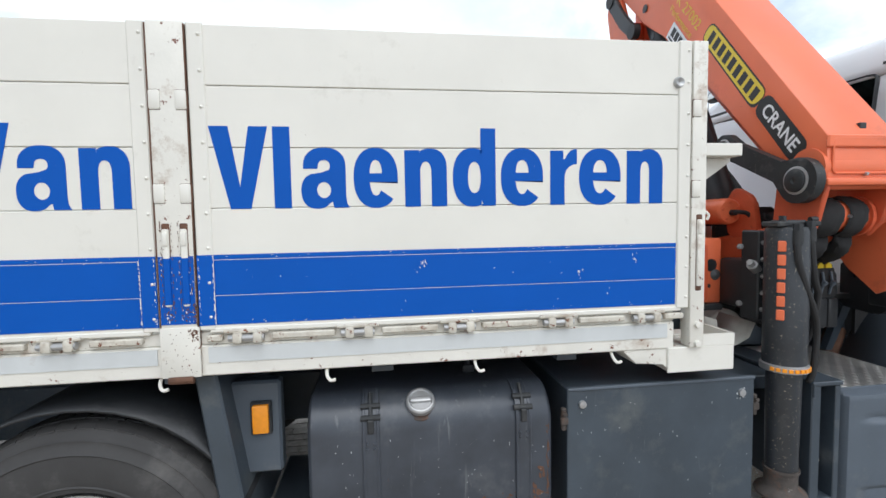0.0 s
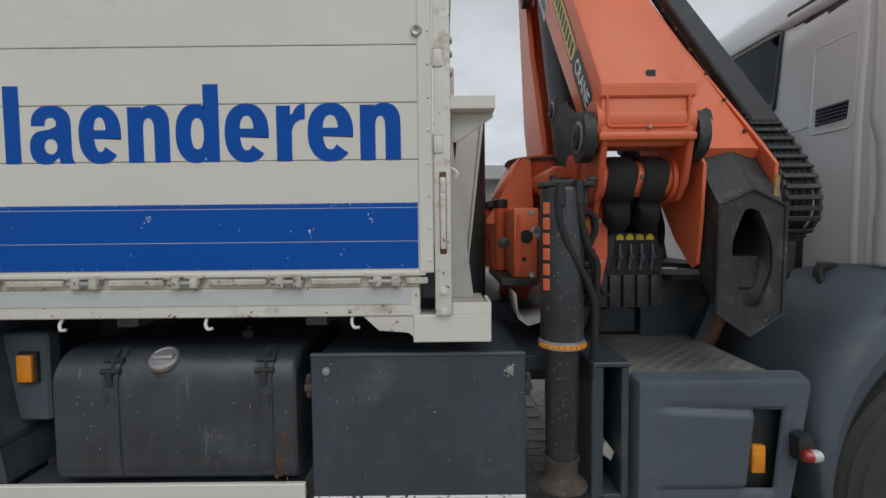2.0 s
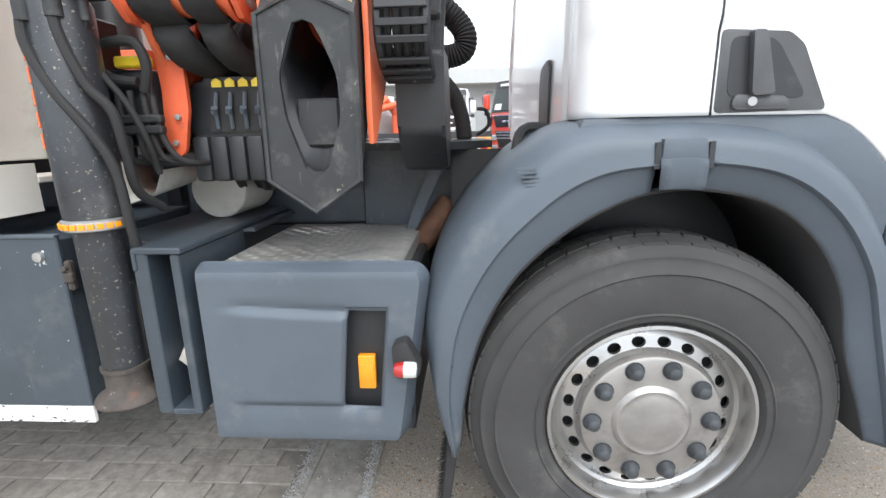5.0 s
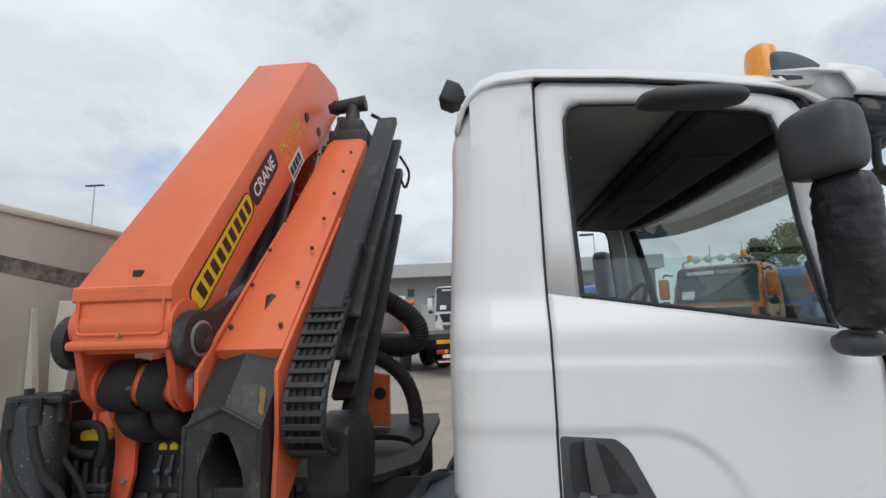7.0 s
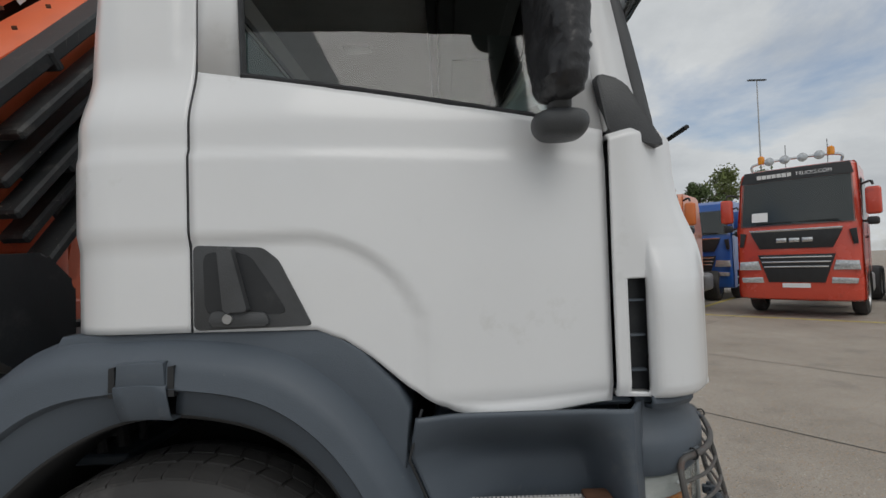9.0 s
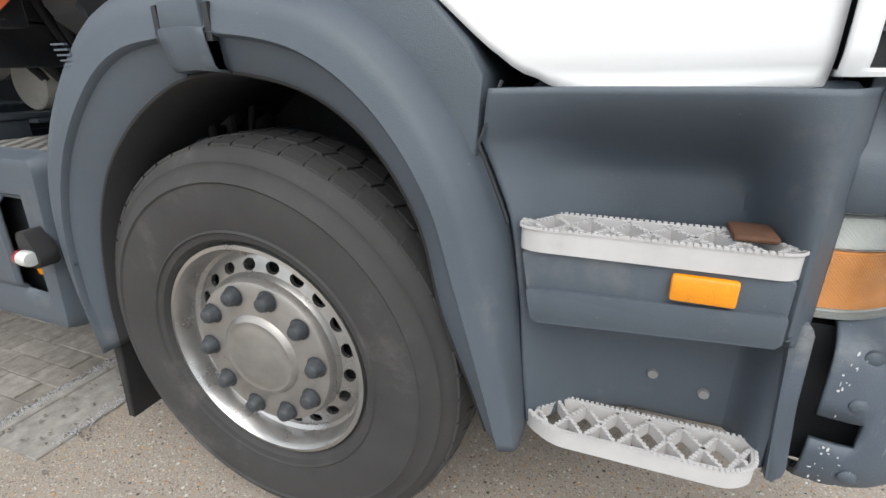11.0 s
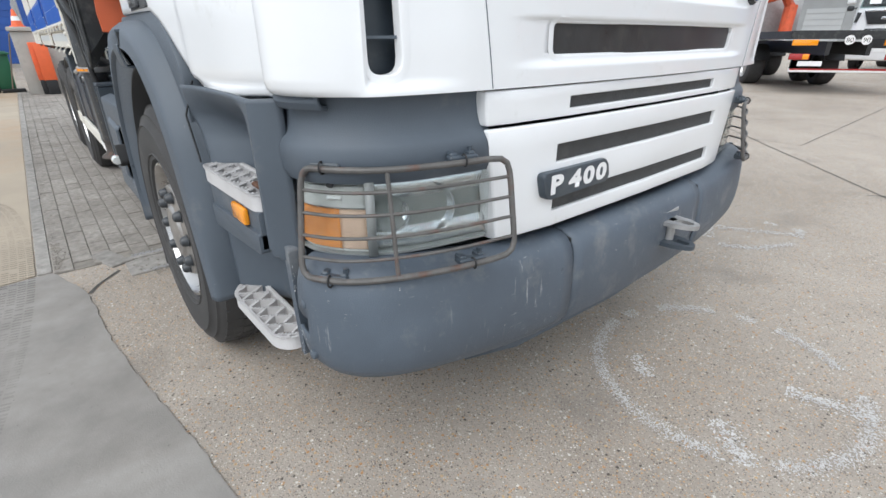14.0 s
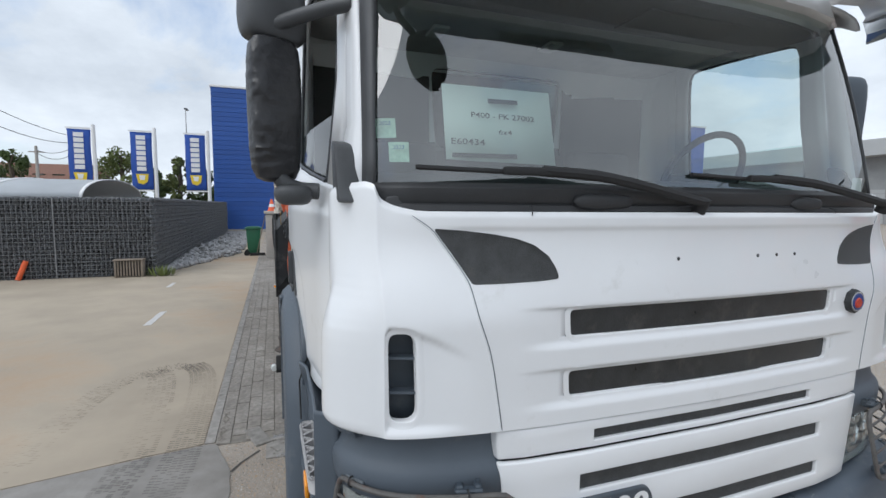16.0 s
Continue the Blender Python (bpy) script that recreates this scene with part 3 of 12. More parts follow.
def plank_side(x0, x1, name):
    """One dropside: five hollow planks with recessed joints between edge profiles."""
    zs = [1.408, 1.52, 1.64, 1.81, 2.01, 2.21, 2.405]
    side = None
    for a, b in zip(zs, zs[1:]):
        bm = B()
        box(bm, x0 + 0.045, x1 - 0.045, YS, YS + 0.028, a + 0.0012, b - 0.0012, 0.0025, 1)
        if side is None:
            side = part(name, bm, M["cream"], cargo)
        else:
            part("plank", bm, M["cream"], side)
    for xa, xb in ((x0, x0 + 0.052), (x1 - 0.052, x1)):
        bm = B(); box(bm, xa, xb, YS - 0.006, YS + 0.032, 1.405, 2.408, 0.004, 1)
        part("edge_profile", bm, M["cream"], side)
        for k in range(9):
            bm = B(); z = 1.45 + k * 0.115
            lathe(bm, [(-0.011, 0.0), (-0.0095, 0.004), (-0.006, 0.0065)], ((xa + xb) / 2 + 0.012, YS, z), "y", 8, cap=False)
            part("rivet", bm, M["cream"], side)
    bm = B(); box(bm, x0 + 0.03, x1 - 0.03, YS - 0.0035, YS + 0.02, 1.395, 1.412, 0.003, 1)
    part("bottom_profile", bm, M["cream"], side)
    for a, b in ((1.4215, 1.519), (1.521, 1.639), (1.641, 1.657)):
        bm = B(); box(bm, x0 + 0.0, x1 - 0.055, YS - 0.002, YS + 0.002, a, b)
        part("stripe", bm, M["blue"], side, "royal blue painted stripe")
    for xa in ((x0, x1 - 0.052) if x1 < 1 else (x0, )):
        bm = B(); box(bm, xa + 0.001, xa + 0.051, YS - 0.0075, YS, 1.4215, 1.657)
        part("stripe", bm, M["blue"], side)
    for zj in (1.520, 1.640):
        bm = B(); box(bm, x0 + 0.053, x1 - 0.053, YS - 0.0024, YS + 0.001, zj - 0.0006, zj + 0.0006)
        part("joint_edge", bm, M["cream"], side, "bare edge where the blue paint has worn")
    return side


side_a = plank_side(-0.42, 1.352, "drop_side")
side_b = plank_side(-2.9, -0.545, "drop_side")
side_c = plank_side(-5.2, -3.03, "drop_side")


def arc(cx, cz, rx, rz, a0, a1, n=14, sq=2.3):
    """Points along a squarish oval, angles in degrees."""
    out = []
    for i in range(n + 1):
        a = radians(a0 + (a1 - a0) * i / n)
        c, d = math.cos(a), math.sin(a)
        out.append((cx + rx * math.copysign(abs(c) ** (2 / sq), c), cz + rz * math.copysign(abs(d) ** (2 / sq), d)))
    return out


def letter_shape(ch, w, h, s_):
    """Outline and counter of a heavy sans-serif letter of width w, height h and stem s_."""
    if ch == "V":
        return [(0, h), (s_ * 1.12, h), (w / 2, 0.27 * h), (w - s_ * 1.12, h), (w, h), (w / 2 + s_ * 0.60, 0), (w / 2 - s_ * 0.60, 0)], None
    if ch == "l":
        return [(0, 0), (0, h), (w, h), (w, 0)], None
    x = LOW
    if ch == "n":
        return ([(0, 0), (0, x * 0.975), (s_ * 0.95, x * 0.975), (s_ * 0.95, x * 0.87)] + arc(0.60 * w, 0.66 * x, 0.40 * w, 0.345 * x, 125, 0)
                + [(w, 0), (w - s_, 0)] + arc((w - s_ + s_) / 2, 0.58 * x, (w - 2 * s_) / 2, 0.20 * x, 0, 180) + [(s_, 0)]), None
    if ch == "r":
        return ([(0, 0), (0, x * 0.975), (s_ * 0.92, x * 0.975), (s_ * 0.92, x * 0.82)] + arc(w, 0.62 * x, w - s_ * 0.95, 0.385 * x, 150, 90, 8)
                + [(w, 0.74 * x)] + arc(w, 0.46 * x, w - s_, 0.27 * x, 92, 178, 8) + [(s_, 0)]), None
    if ch == "d":
        o = [(w, 0), (w, h), (w - s_, h), (w - s_, x * 0.90)] + arc(0.46 * w, x / 2, 0.46 * w, 0.515 * x, 62, 298, 30) + [(w - s_ * 0.95, x * 0.10), (w - s_ * 0.95, 0)]
        return o, arc((s_ + w - s_) / 2, x / 2, (w - 2 * s_) / 2, 0.275 * x, 0, 345, 23)
    if ch == "e":
        o = arc(w / 2, x / 2, w / 2, 0.515 * x, -8, 318, 44) + arc(w / 2, x / 2, w / 2 - s_, 0.30 * x, 318, 196, 14) + [(s_ * 0.98, 0.43 * x), (w, 0.43 * x)]
        return o, [(w - s_ * 1.02, 0.58 * x)] + arc(w / 2, 0.56 * x, w / 2 - s_, 0.245 * x, 8, 172, 16) + [(s_ * 1.02, 0.58 * x)]
    o = ([(0.05 * w, 0.66 * x)] + arc(0.49 * w, 0.70 * x, 0.44 * w, 0.315 * x, 180, 0, 22) + [(0.93 * w, 0.20 * x), (0.945 * w, 0.08 * x), (w, 0.0), (0.67 * w, 0.0), (0.645 * w, 0.10 * x)]
         + arc(0.33 * w, 0.285 * x, 0.33 * w, 0.30 * x, 318, 110, 22) + [(0.44 * w, 0.60 * x), (0.58 * w, 0.645 * x)] + arc(0.48 * w, 0.705 * x, 0.125 * w, 0.10 * x, -10, 180, 12) + [(0.345 * w, 0.66 * x)])
    return o, arc(0.47 * w, 0.30 * x, 0.145 * w, 0.135 * x, 0, 345, 16, 2.0)


def letters(spec, z0, parent):
    """Flat vinyl letters of one word, each cut to its own width: (letter, left, right, height)."""
    for ch, xa, xb, h in spec:
        outline, hole = letter_shape(ch, xb - xa, h, 0.0545 if xb - xa > 0.05 else xb - xa)
        loops = [outline] + ([hole] if hole else [])
        flat = [Vector((xa + u, YS - 0.0010, z0 + v)) for l_ in loops for u, v in l_]
        tris = tessellate_polygon([[Vector((u, v, 0)) for u, v in l_] for l_ in loops])
        bm = B()
        vs = [bm.verts.new(p) for p in flat]
        for t_ in tris:
            if len(set(t_)) == 3:
                bm.faces.new([vs[i] for i in t_])
        part("letter", bm, M["blue"], parent, smooth=False)


CAP, LOW = 0.272, 0.200
letters((("V", -0.366, -0.18, CAP), ("l", -0.165, -0.109, CAP), ("a", -0.077, 0.083, LOW), ("e", 0.098, 0.249, LOW), ("n", 0.273, 0.421, LOW), ("d", 0.442, 0.597, CAP),
         ("e", 0.616, 0.773, LOW), ("r", 0.80, 0.902, LOW), ("e", 0.91, 1.072, LOW), ("n", 1.096, 1.24, LOW)), 1.808, side_a)
letters((("V", -1.138, -0.948, CAP), ("a", -0.942, -0.785, LOW), ("n", -0.757, -0.608, LOW)), 1.812, side_b)


def post(x0, x1, slots, name="post"):
    """A stake between two dropsides with recessed latches and catch plates."""
    bm = B(); box(bm, x0, x1, YS - 0.009, YS + 0.05, 1.25, 2.409, 0.006, 2)
    p = part(name, bm, M["cream_rust"], cargo, "cream stake with rusted latches")
    w = x1 - x0
    for z in (2.16, 1.86):
        for xa, xb in (((x0, x0 + 0.036), (x1 - 0.036, x1)) if slots == 2 else ((x0, x0 + 0.033),)):
            bm = B(); box(bm, xa, xb, YS - 0.0135, YS, z - 0.032, z + 0.032, 0.006, 2)
            part("catch_plate", bm, M["cream"], p)
            bm = B(); box(bm, xa - 0.001, xb + 0.003, YS - 0.0095, YS, z - 0.036, z + 0.036, 0.004, 1)
            part("catch_seat", bm, M["rust"], p)
    xs_ = (x0 + w * 0.27, x0 + w * 0.75) if slots == 2 else (x0 + w * 0.52,)
    for xc in xs_:
        bm = B(); box(bm, xc - 0.014, xc + 0.014, YS - 0.0105, YS, 1.47, 1.765, 0.005, 2)
        part("latch_slot", bm, M["rust"], p)
        bm = B(); box(bm, xc - 0.010, xc + 0.010, YS - 0.018, YS, 1.49, 1.745, 0.004, 2)
        lh = part("latch_handle", bm, M["cream_rust"], p)
        if slots == 2:
            bm = B(); box(bm, xc - 0.0105, xc + 0.0105, YS - 0.0188, YS, 1.495, 1.652, 0.003, 1)
            part("blue_stripe", bm, M["blue"], lh, "worn blue stripe on the latch")
        bm = B(); box(bm, xc - 0.009, xc + 0.009, YS - 0.022, YS, 1.69, 1.735, 0.004, 2)
        part("latch_grip", bm, M["cream_rust"], p)
    if slots == 2:
        bm = B(); box(bm, x0 + 0.004, x1 - 0.004, YS - 0.0115, YS, 1.43, 1.655)
        part("stripe", bm, M["blue"], p)
        for xe in (x0, x1):
            bm = B(); box(bm, xe - 0.0022, xe + 0.0014, YS - 0.0094, YS + 0.02, 1.26, 2.40)
            part("rust_seam", bm, M["rust"], p)
        bm = B(); box(bm, x0 - 0.004, x1 + 0.004, YS - 0.014, YS, 1.25, 1.42, 0.005, 2)
        part("post_shoe", bm, M["cream_rust"], p)
        bm = B(); cyl(bm, (x0 + 0.02, YS - 0.012, 1.243), (x1 - 0.02, YS - 0.012, 1.243), 0.013, seg=10)
        part("hinge_pin", bm, M["rust"], p)
    else:
        for z in (1.265, 1.34):
            bm = B(); lathe(bm, [(-0.022, 0.0), (-0.021, 0.012), (-0.009, 0.013)], ((x0 + x1) / 2, YS, z), "y", 12, cap=False)
            part("bolt", bm, M["cream_rust"], p)
    return p


post(-0.54, -0.424, 2)
post(-3.02, -2.905, 2)
post(1.356, 1.416, 1, "end_post")
# flaked paint: small bare spots, thickest along edges and joints
wear_rng = random.Random(41)


def flakes(name, spots, y, material, parent):
    """Small ragged spots (x, z, half width, half height) standing just proud of the paint at y."""
    V, F = [], []
    for x, z, a, b in spots:
        k = len(V)
        for j in range(6):
            w_ = wear_rng.uniform(0.55, 1.15); t = 1.047 * j
            V.append((x + a * w_ * math.cos(t), y - wear_rng.uniform(0, 0.0002), z + b * w_ * math.sin(t)))
        F.append(tuple(range(k, k + 6)))
    me = bpy.data.meshes.new(name); me.from_pydata(V, [], F)
    tagged(link(name, me, material, parent, smooth=False), kind="stuff")


for sd_, xa, xb in ((side_a, -0.42, 1.352), (side_b, -2.9, -0.545), (side_c, -5.2, -3.03)):
    u_ = wear_rng.uniform
    spots = [(u_(xa + 0.06, xb - 0.07), u_(1.425, 1.655), u_(0.0008, 0.0028), u_(0.001, 0.0045)) for k in range(int(7 * (xb - xa)))]
    spots += [(u_(xa + 0.06, xb - 0.07), 1.655 - abs(wear_rng.gauss(0, 0.006)), u_(0.001, 0.004), u_(0.0008, 0.002)) for k in range(int(16 * (xb - xa)))]
    spots += [(u_(xa + 0.06, xb - 0.07), 1.423 + abs(wear_rng.gauss(0, 0.006)), u_(0.001, 0.004), u_(0.0008, 0.002)) for k in range(int(14 * (xb - xa)))]
    for c_ in range(3):
        px_, pz_ = u_(xa + 0.1, xb - 0.1), u_(1.43, 1.62)
        spots += [(px_ + wear_rng.gauss(0, 0.006), pz_ + wear_rng.gauss(0, 0.008), u_(0.001, 0.0025), u_(0.001, 0.006)) for k in range(9)]
    flakes("paint_chips", spots, YS - 0.0027, M["cream"], sd_)
    spots = []
    for xe in (xa + 0.052, xb - 0.052) if xb < 1 else (xa + 0.052,):
        spots += [(xe + wear_rng.gauss(0, 0.0012), u_(1.425, 1.655), u_(0.0006, 0.0022), u_(0.002, 0.009)) for k in range(34)]
    for xe in (xa + 0.004, xb - 0.004) if xb < 1 else (xa + 0.004,):
        spots += [(xe + abs(wear_rng.gauss(0, 0.002)) * (1 if xe < xa + 0.1 else -1), u_(1.425, 1.655), u_(0.0006, 0.002), u_(0.001, 0.007)) for k in range(24)]
    flakes("paint_chips", spots, YS - 0.0080, M["cream"], sd_)
for xa, xb in ((-0.54, -0.424), (-3.02, -2.905)):
    u_ = wear_rng.uniform
    w_p = xb - xa
    spots = []
    for xc in (xa + w_p * 0.27, xa + w_p * 0.75):
        for e_ in (-0.0165, 0.0165):
            spots += [(xc + e_ + wear_rng.gauss(0, 0.0018), u_(1.462, 1.77), u_(0.0006, 0.0022), u_(0.001, 0.008)) for k in range(34)]
        spots += [(xc + wear_rng.gauss(0, 0.010), 1.462 + wear_rng.gauss(0, 0.012), u_(0.001, 0.004), u_(0.001, 0.004)) for k in range(26)]
    spots += [(xb - abs(wear_rng.gauss(0, 0.006)), u_(1.43, 1.50), u_(0.001, 0.004), u_(0.001, 0.005)) for k in range(40)]
    flakes("rust_spots", spots, YS - 0.0122, M["rust"], cargo)
    flakes("paint_chips", [(u_(xa + 0.006, xb - 0.006), u_(1.435, 1.65), u_(0.0006, 0.002), u_(0.001, 0.007)) for k in range(60)], YS - 0.0124, M["cream"], cargo)
    flakes("rust_spots", [(u_(xa, xb), u_(1.26, 1.415), u_(0.0006, 0.003), u_(0.0006, 0.003)) for k in range(30)] + [(xb - abs(wear_rng.gauss(0, 0.012)), 1.41 - abs(wear_rng.gauss(0, 0.02)), u_(0.001, 0.005), u_(0.001, 0.006)) for k in range(40)], YS - 0.0146, M["rust"], cargo)

# lashing ring near the top corner
bm = B(); lathe(bm, [(-0.004, 0.0), (-0.010, 0.008), (-0.013, 0.016), (-0.006, 0.020), (0.0, 0.021)], (1.300, YS, 2.255), "y", 20, cap=False)
part("lashing_ring", bm, M["steel"], side_a)

# side rail below the dropsides
bm = B(); box(bm, -5.2, 1.30, YS + 0.012, YS + 0.08, 1.352, 1.398, 0.004, 1)
rail = part("side_rail", bm, M["cream_rust"], cargo)
bm = B(); box(bm, -5.2, 1.30, YS + 0.006, YS + 0.07, 1.247, 1.352, 0.004, 1)
part("rail_web", bm, M["cream_rust"], rail)
for xa, xb in ((-0.40, 1.27), (-2.88, -0.56)):
    bm = B(); box(bm, xa, xb, YS + 0.003, YS + 0.02, 1.292, 1.345)
    part("reflective_strip", bm, M["grey_rail"], rail, "pale grey reflective strip, stained")
for xh in (-2.4, -1.9, -1.4, -0.85, -0.27, 0.10, 0.46, 0.83, 1.18):
    bm = B(); box(bm, xh - 0.075, xh + 0.07, YS - 0.016, YS + 0.02, 1.392, 1.404, 0.003, 1)
    h = part("hinge", bm, M["hinge_dirty"], cargo, "painted hinge with worn knuckles")
    bm = B(); cyl(bm, (xh - 0.06, YS - 0.008, 1.376), (xh + 0.055, YS - 0.008, 1.376), 0.012, seg=10)
    part("hinge_pin", bm, M["steel"], h)
    for dx in (-0.045, 0.02):
        bm = B(); box(bm, xh + dx, xh + dx + 0.03, YS - 0.024, YS + 0.02, 1.358, 1.395, 0.006, 2)
        part("knuckle", bm, M["hinge_dirty"], h)
for xa, xb in ((-2.3, -2.0), (-1.8, -1.5), (-1.3, -0.95), (-0.76, -0.60), (-0.40, -0.35), (-0.19, 0.02), (0.18, 0.38), (0.54, 0.75), (0.91, 1.09), (1.25, 1.33)):
    bm = B(); box(bm, xa, xb, YS - 0.010, YS + 0.02, 1.366, 1.388, 0.004, 1)
    part("flap_strip", bm, M["hinge_dirty"], rail)
for xh in (-0.56, -0.014, 0.518, 1.051):
    bm = B(); tube(bm, smooth_line([(xh, YS + 0.03, 1.25), (xh, YS + 0.01, 1.225), (xh + 0.012, YS + 0.0, 1.208), (xh + 0.03, YS + 0.0, 1.21)], 4), 0.006, 8)
    part("rope_hook", bm, M["cream"], cargo)

# deck, far side, headboard and its corner block
bm = B(); box(bm, -5.2, 1.40, YS + 0.085, YC * 2 - YS - 0.03, 1.30, 1.40); part("deck", bm, M["slate_dark"], cargo)
for k in range(9):
    bm = B(); box(bm, -4.9 + k * 0.72, -4.82 + k * 0.72, YS + 0.09, YC * 2 - YS - 0.09, 1.20, 1.30); part("cross_member", bm, M["slate_dark"], cargo)
bm = B(); box(bm, -5.2, 1.36, YC * 2 - YS - 0.03, YC * 2 - YS, 1.25, 2.40, 0.004, 1); part("drop_side", bm, M["cream"], cargo)
bm = B(); box(bm, -5.24, -5.2, YS, YC * 2 - YS, 1.25, 2.40, 0.004, 1); part("tailgate", bm, M["cream"], cargo)
bm = B(); box(bm, 1.380, 1.412, YS + 0.055, YC * 2 - YS - 0.03, 1.30, 2.40, 0.004, 1)
hb = part("headboard", bm, M["headboard"], cargo, "scuffed cream headboard with dark rub marks")
bm = B(); box(bm, 1.372, 1.424, YS + 0.055, YC * 2 - YS - 0.02, 2.398, 2.432, 0.008, 2); part("top_rail", bm, M["cream"], hb)
for yy in (2.5, 3.38):
    bm = B(); box(bm, 1.412, 1.450, yy - 0.035, yy + 0.035, 1.28, 2.40, 0.006, 1); part("stiffener", bm, M["cream"], hb)
bm = B(); prism(bm, [(1.80, 2.24), (2.25, 2.20), (2.60, 2.22), (2.62, 2.16), (2.20, 2.13), (1.78, 2.18)], "x", 1.4122, 1.4136); M["rub"] = mat("dark rub mark", (0.15, 0.14, 0.13, 1), 0.6, var=0.5, scale=14, dirt=(0.5, 0.48, 0.44, 1), dirt_amt=0.7, dirt_scale=16); part("rub_mark", bm, M["rub"], hb)
# two scuffed planks standing in the corner box
bm = B(); prism(bm, [(1.418, 1.255), (1.519, 1.255), (1.498, 1.416), (1.442, 1.83), (1.424, 2.03), (1.416, 2.03)], "y", 2.02, 2.048, 0.004, 1)
part("brace", bm, M["headboard"], hb, "leaning pale steel brace, scuffed")
bm = B(); prism(bm, [(1.452, 1.275), (1.476, 1.275), (1.562, 2.060), (1.461, 2.062), (1.442, 1.853)], "y", 2.10, 2.128, 0.004, 1)
br_ = part("brace", bm, M["headboard"], hb, "leaning pale steel brace with folded edge")
bm = B(); prism(bm, [(1.476, 1.275), (1.486, 1.275), (1.575, 2.058), (1.562, 2.060)], "y", 2.085, 2.132, 0.003, 1); part("folded_edge", bm, M["headboard"], br_)
bm = B(); box(bm, 1.41, 1.56, YS + 0.17, 2.16, 1.235, 1.255, 0.003, 1); part("brace_shelf", bm, M["headboard"], hb)
bm = B(); box(bm, 1.412, 1.576, YS + 0.004, YS + 0.075, 1.986, 2.034, 0.003, 1); sb_ = part("stop_bar", bm, M["cream"], hb)
bm = B(); prism(bm, [(1.420, 1.985), (1.574, 1.985), (1.574, 1.970), (1.440, 1.880), (1.420, 1.880)], "y", YS + 0.066, YS + 0.076, 0.002, 1); part("gusset", bm, M["headboard"], sb_)
bm = B(); tube(bm, smooth_line([(1.40, YS + 0.03, 1.78), (1.425, YS + 0.015, 1.775), (1.44, YS + 0.01, 1.76), (1.435, YS + 0.012, 1.742)], 4), 0.006, 8); part("rope_hook", bm, M["cream"], hb)
for zb_ in (2.20, 2.25, 2.13):
    bm = B(); lathe(bm, [(1.412, 0.013), (1.422, 0.013), (1.426, 0.006)], (0, YS + 0.075, zb_), "x", 6); part("bolt", bm, M["steel"], hb)
bm = B(); prism(bm, [(1.09, 1.247), (1.556, 1.247), (1.556, 1.152), (1.285, 1.152), (1.26, 1.19), (1.15, 1.19)], "y", YS + 0.012, YS + 0.17, 0.005, 2)
part("corner_block", bm, M["cream_rust"], cargo)
bm = B(); box(bm, 1.275, 1.558, YS + 0.004, YS + 0.014, 1.15, 1.250, 0.003, 1); box(bm, 1.42, 1.558, YS + 0.004, YS + 0.014, 1.25, 1.295); box(bm, 1.547, 1.558, YS + 0.014, YS + 0.17, 1.15, 1.295)
part("corner_box", bm, M["cream"], cargo)
# subframe under the deck
bm = B(); box(bm, -5.2, 1.5, 2.50, 2.60, 0.98, 1.20); box(bm, -5.2, 1.5, 3.28, 3.38, 0.98, 1.20)
part("subframe", bm, M["slate_dark"], cargo)

# ---- truck: wheels ----
truck = thing("truck", (3.4, YC, 0.0), "white three-axle truck with slate grey plastic trim", "truck")


def mirror_y(ob, name=None):
    """The same part on the other side of the truck's long axis."""
    me = ob.data.copy()
    me.transform(Matrix.Translation((0, 2 * YC, 0)) @ Matrix.Diagonal((1, -1, 1, 1)))
    me.flip_normals()
    o = new(name or ob.name.split(".")[0], me)
    o.parent = ob.parent
    o.matrix_parent_inverse = ob.matrix_parent_inverse
    return o


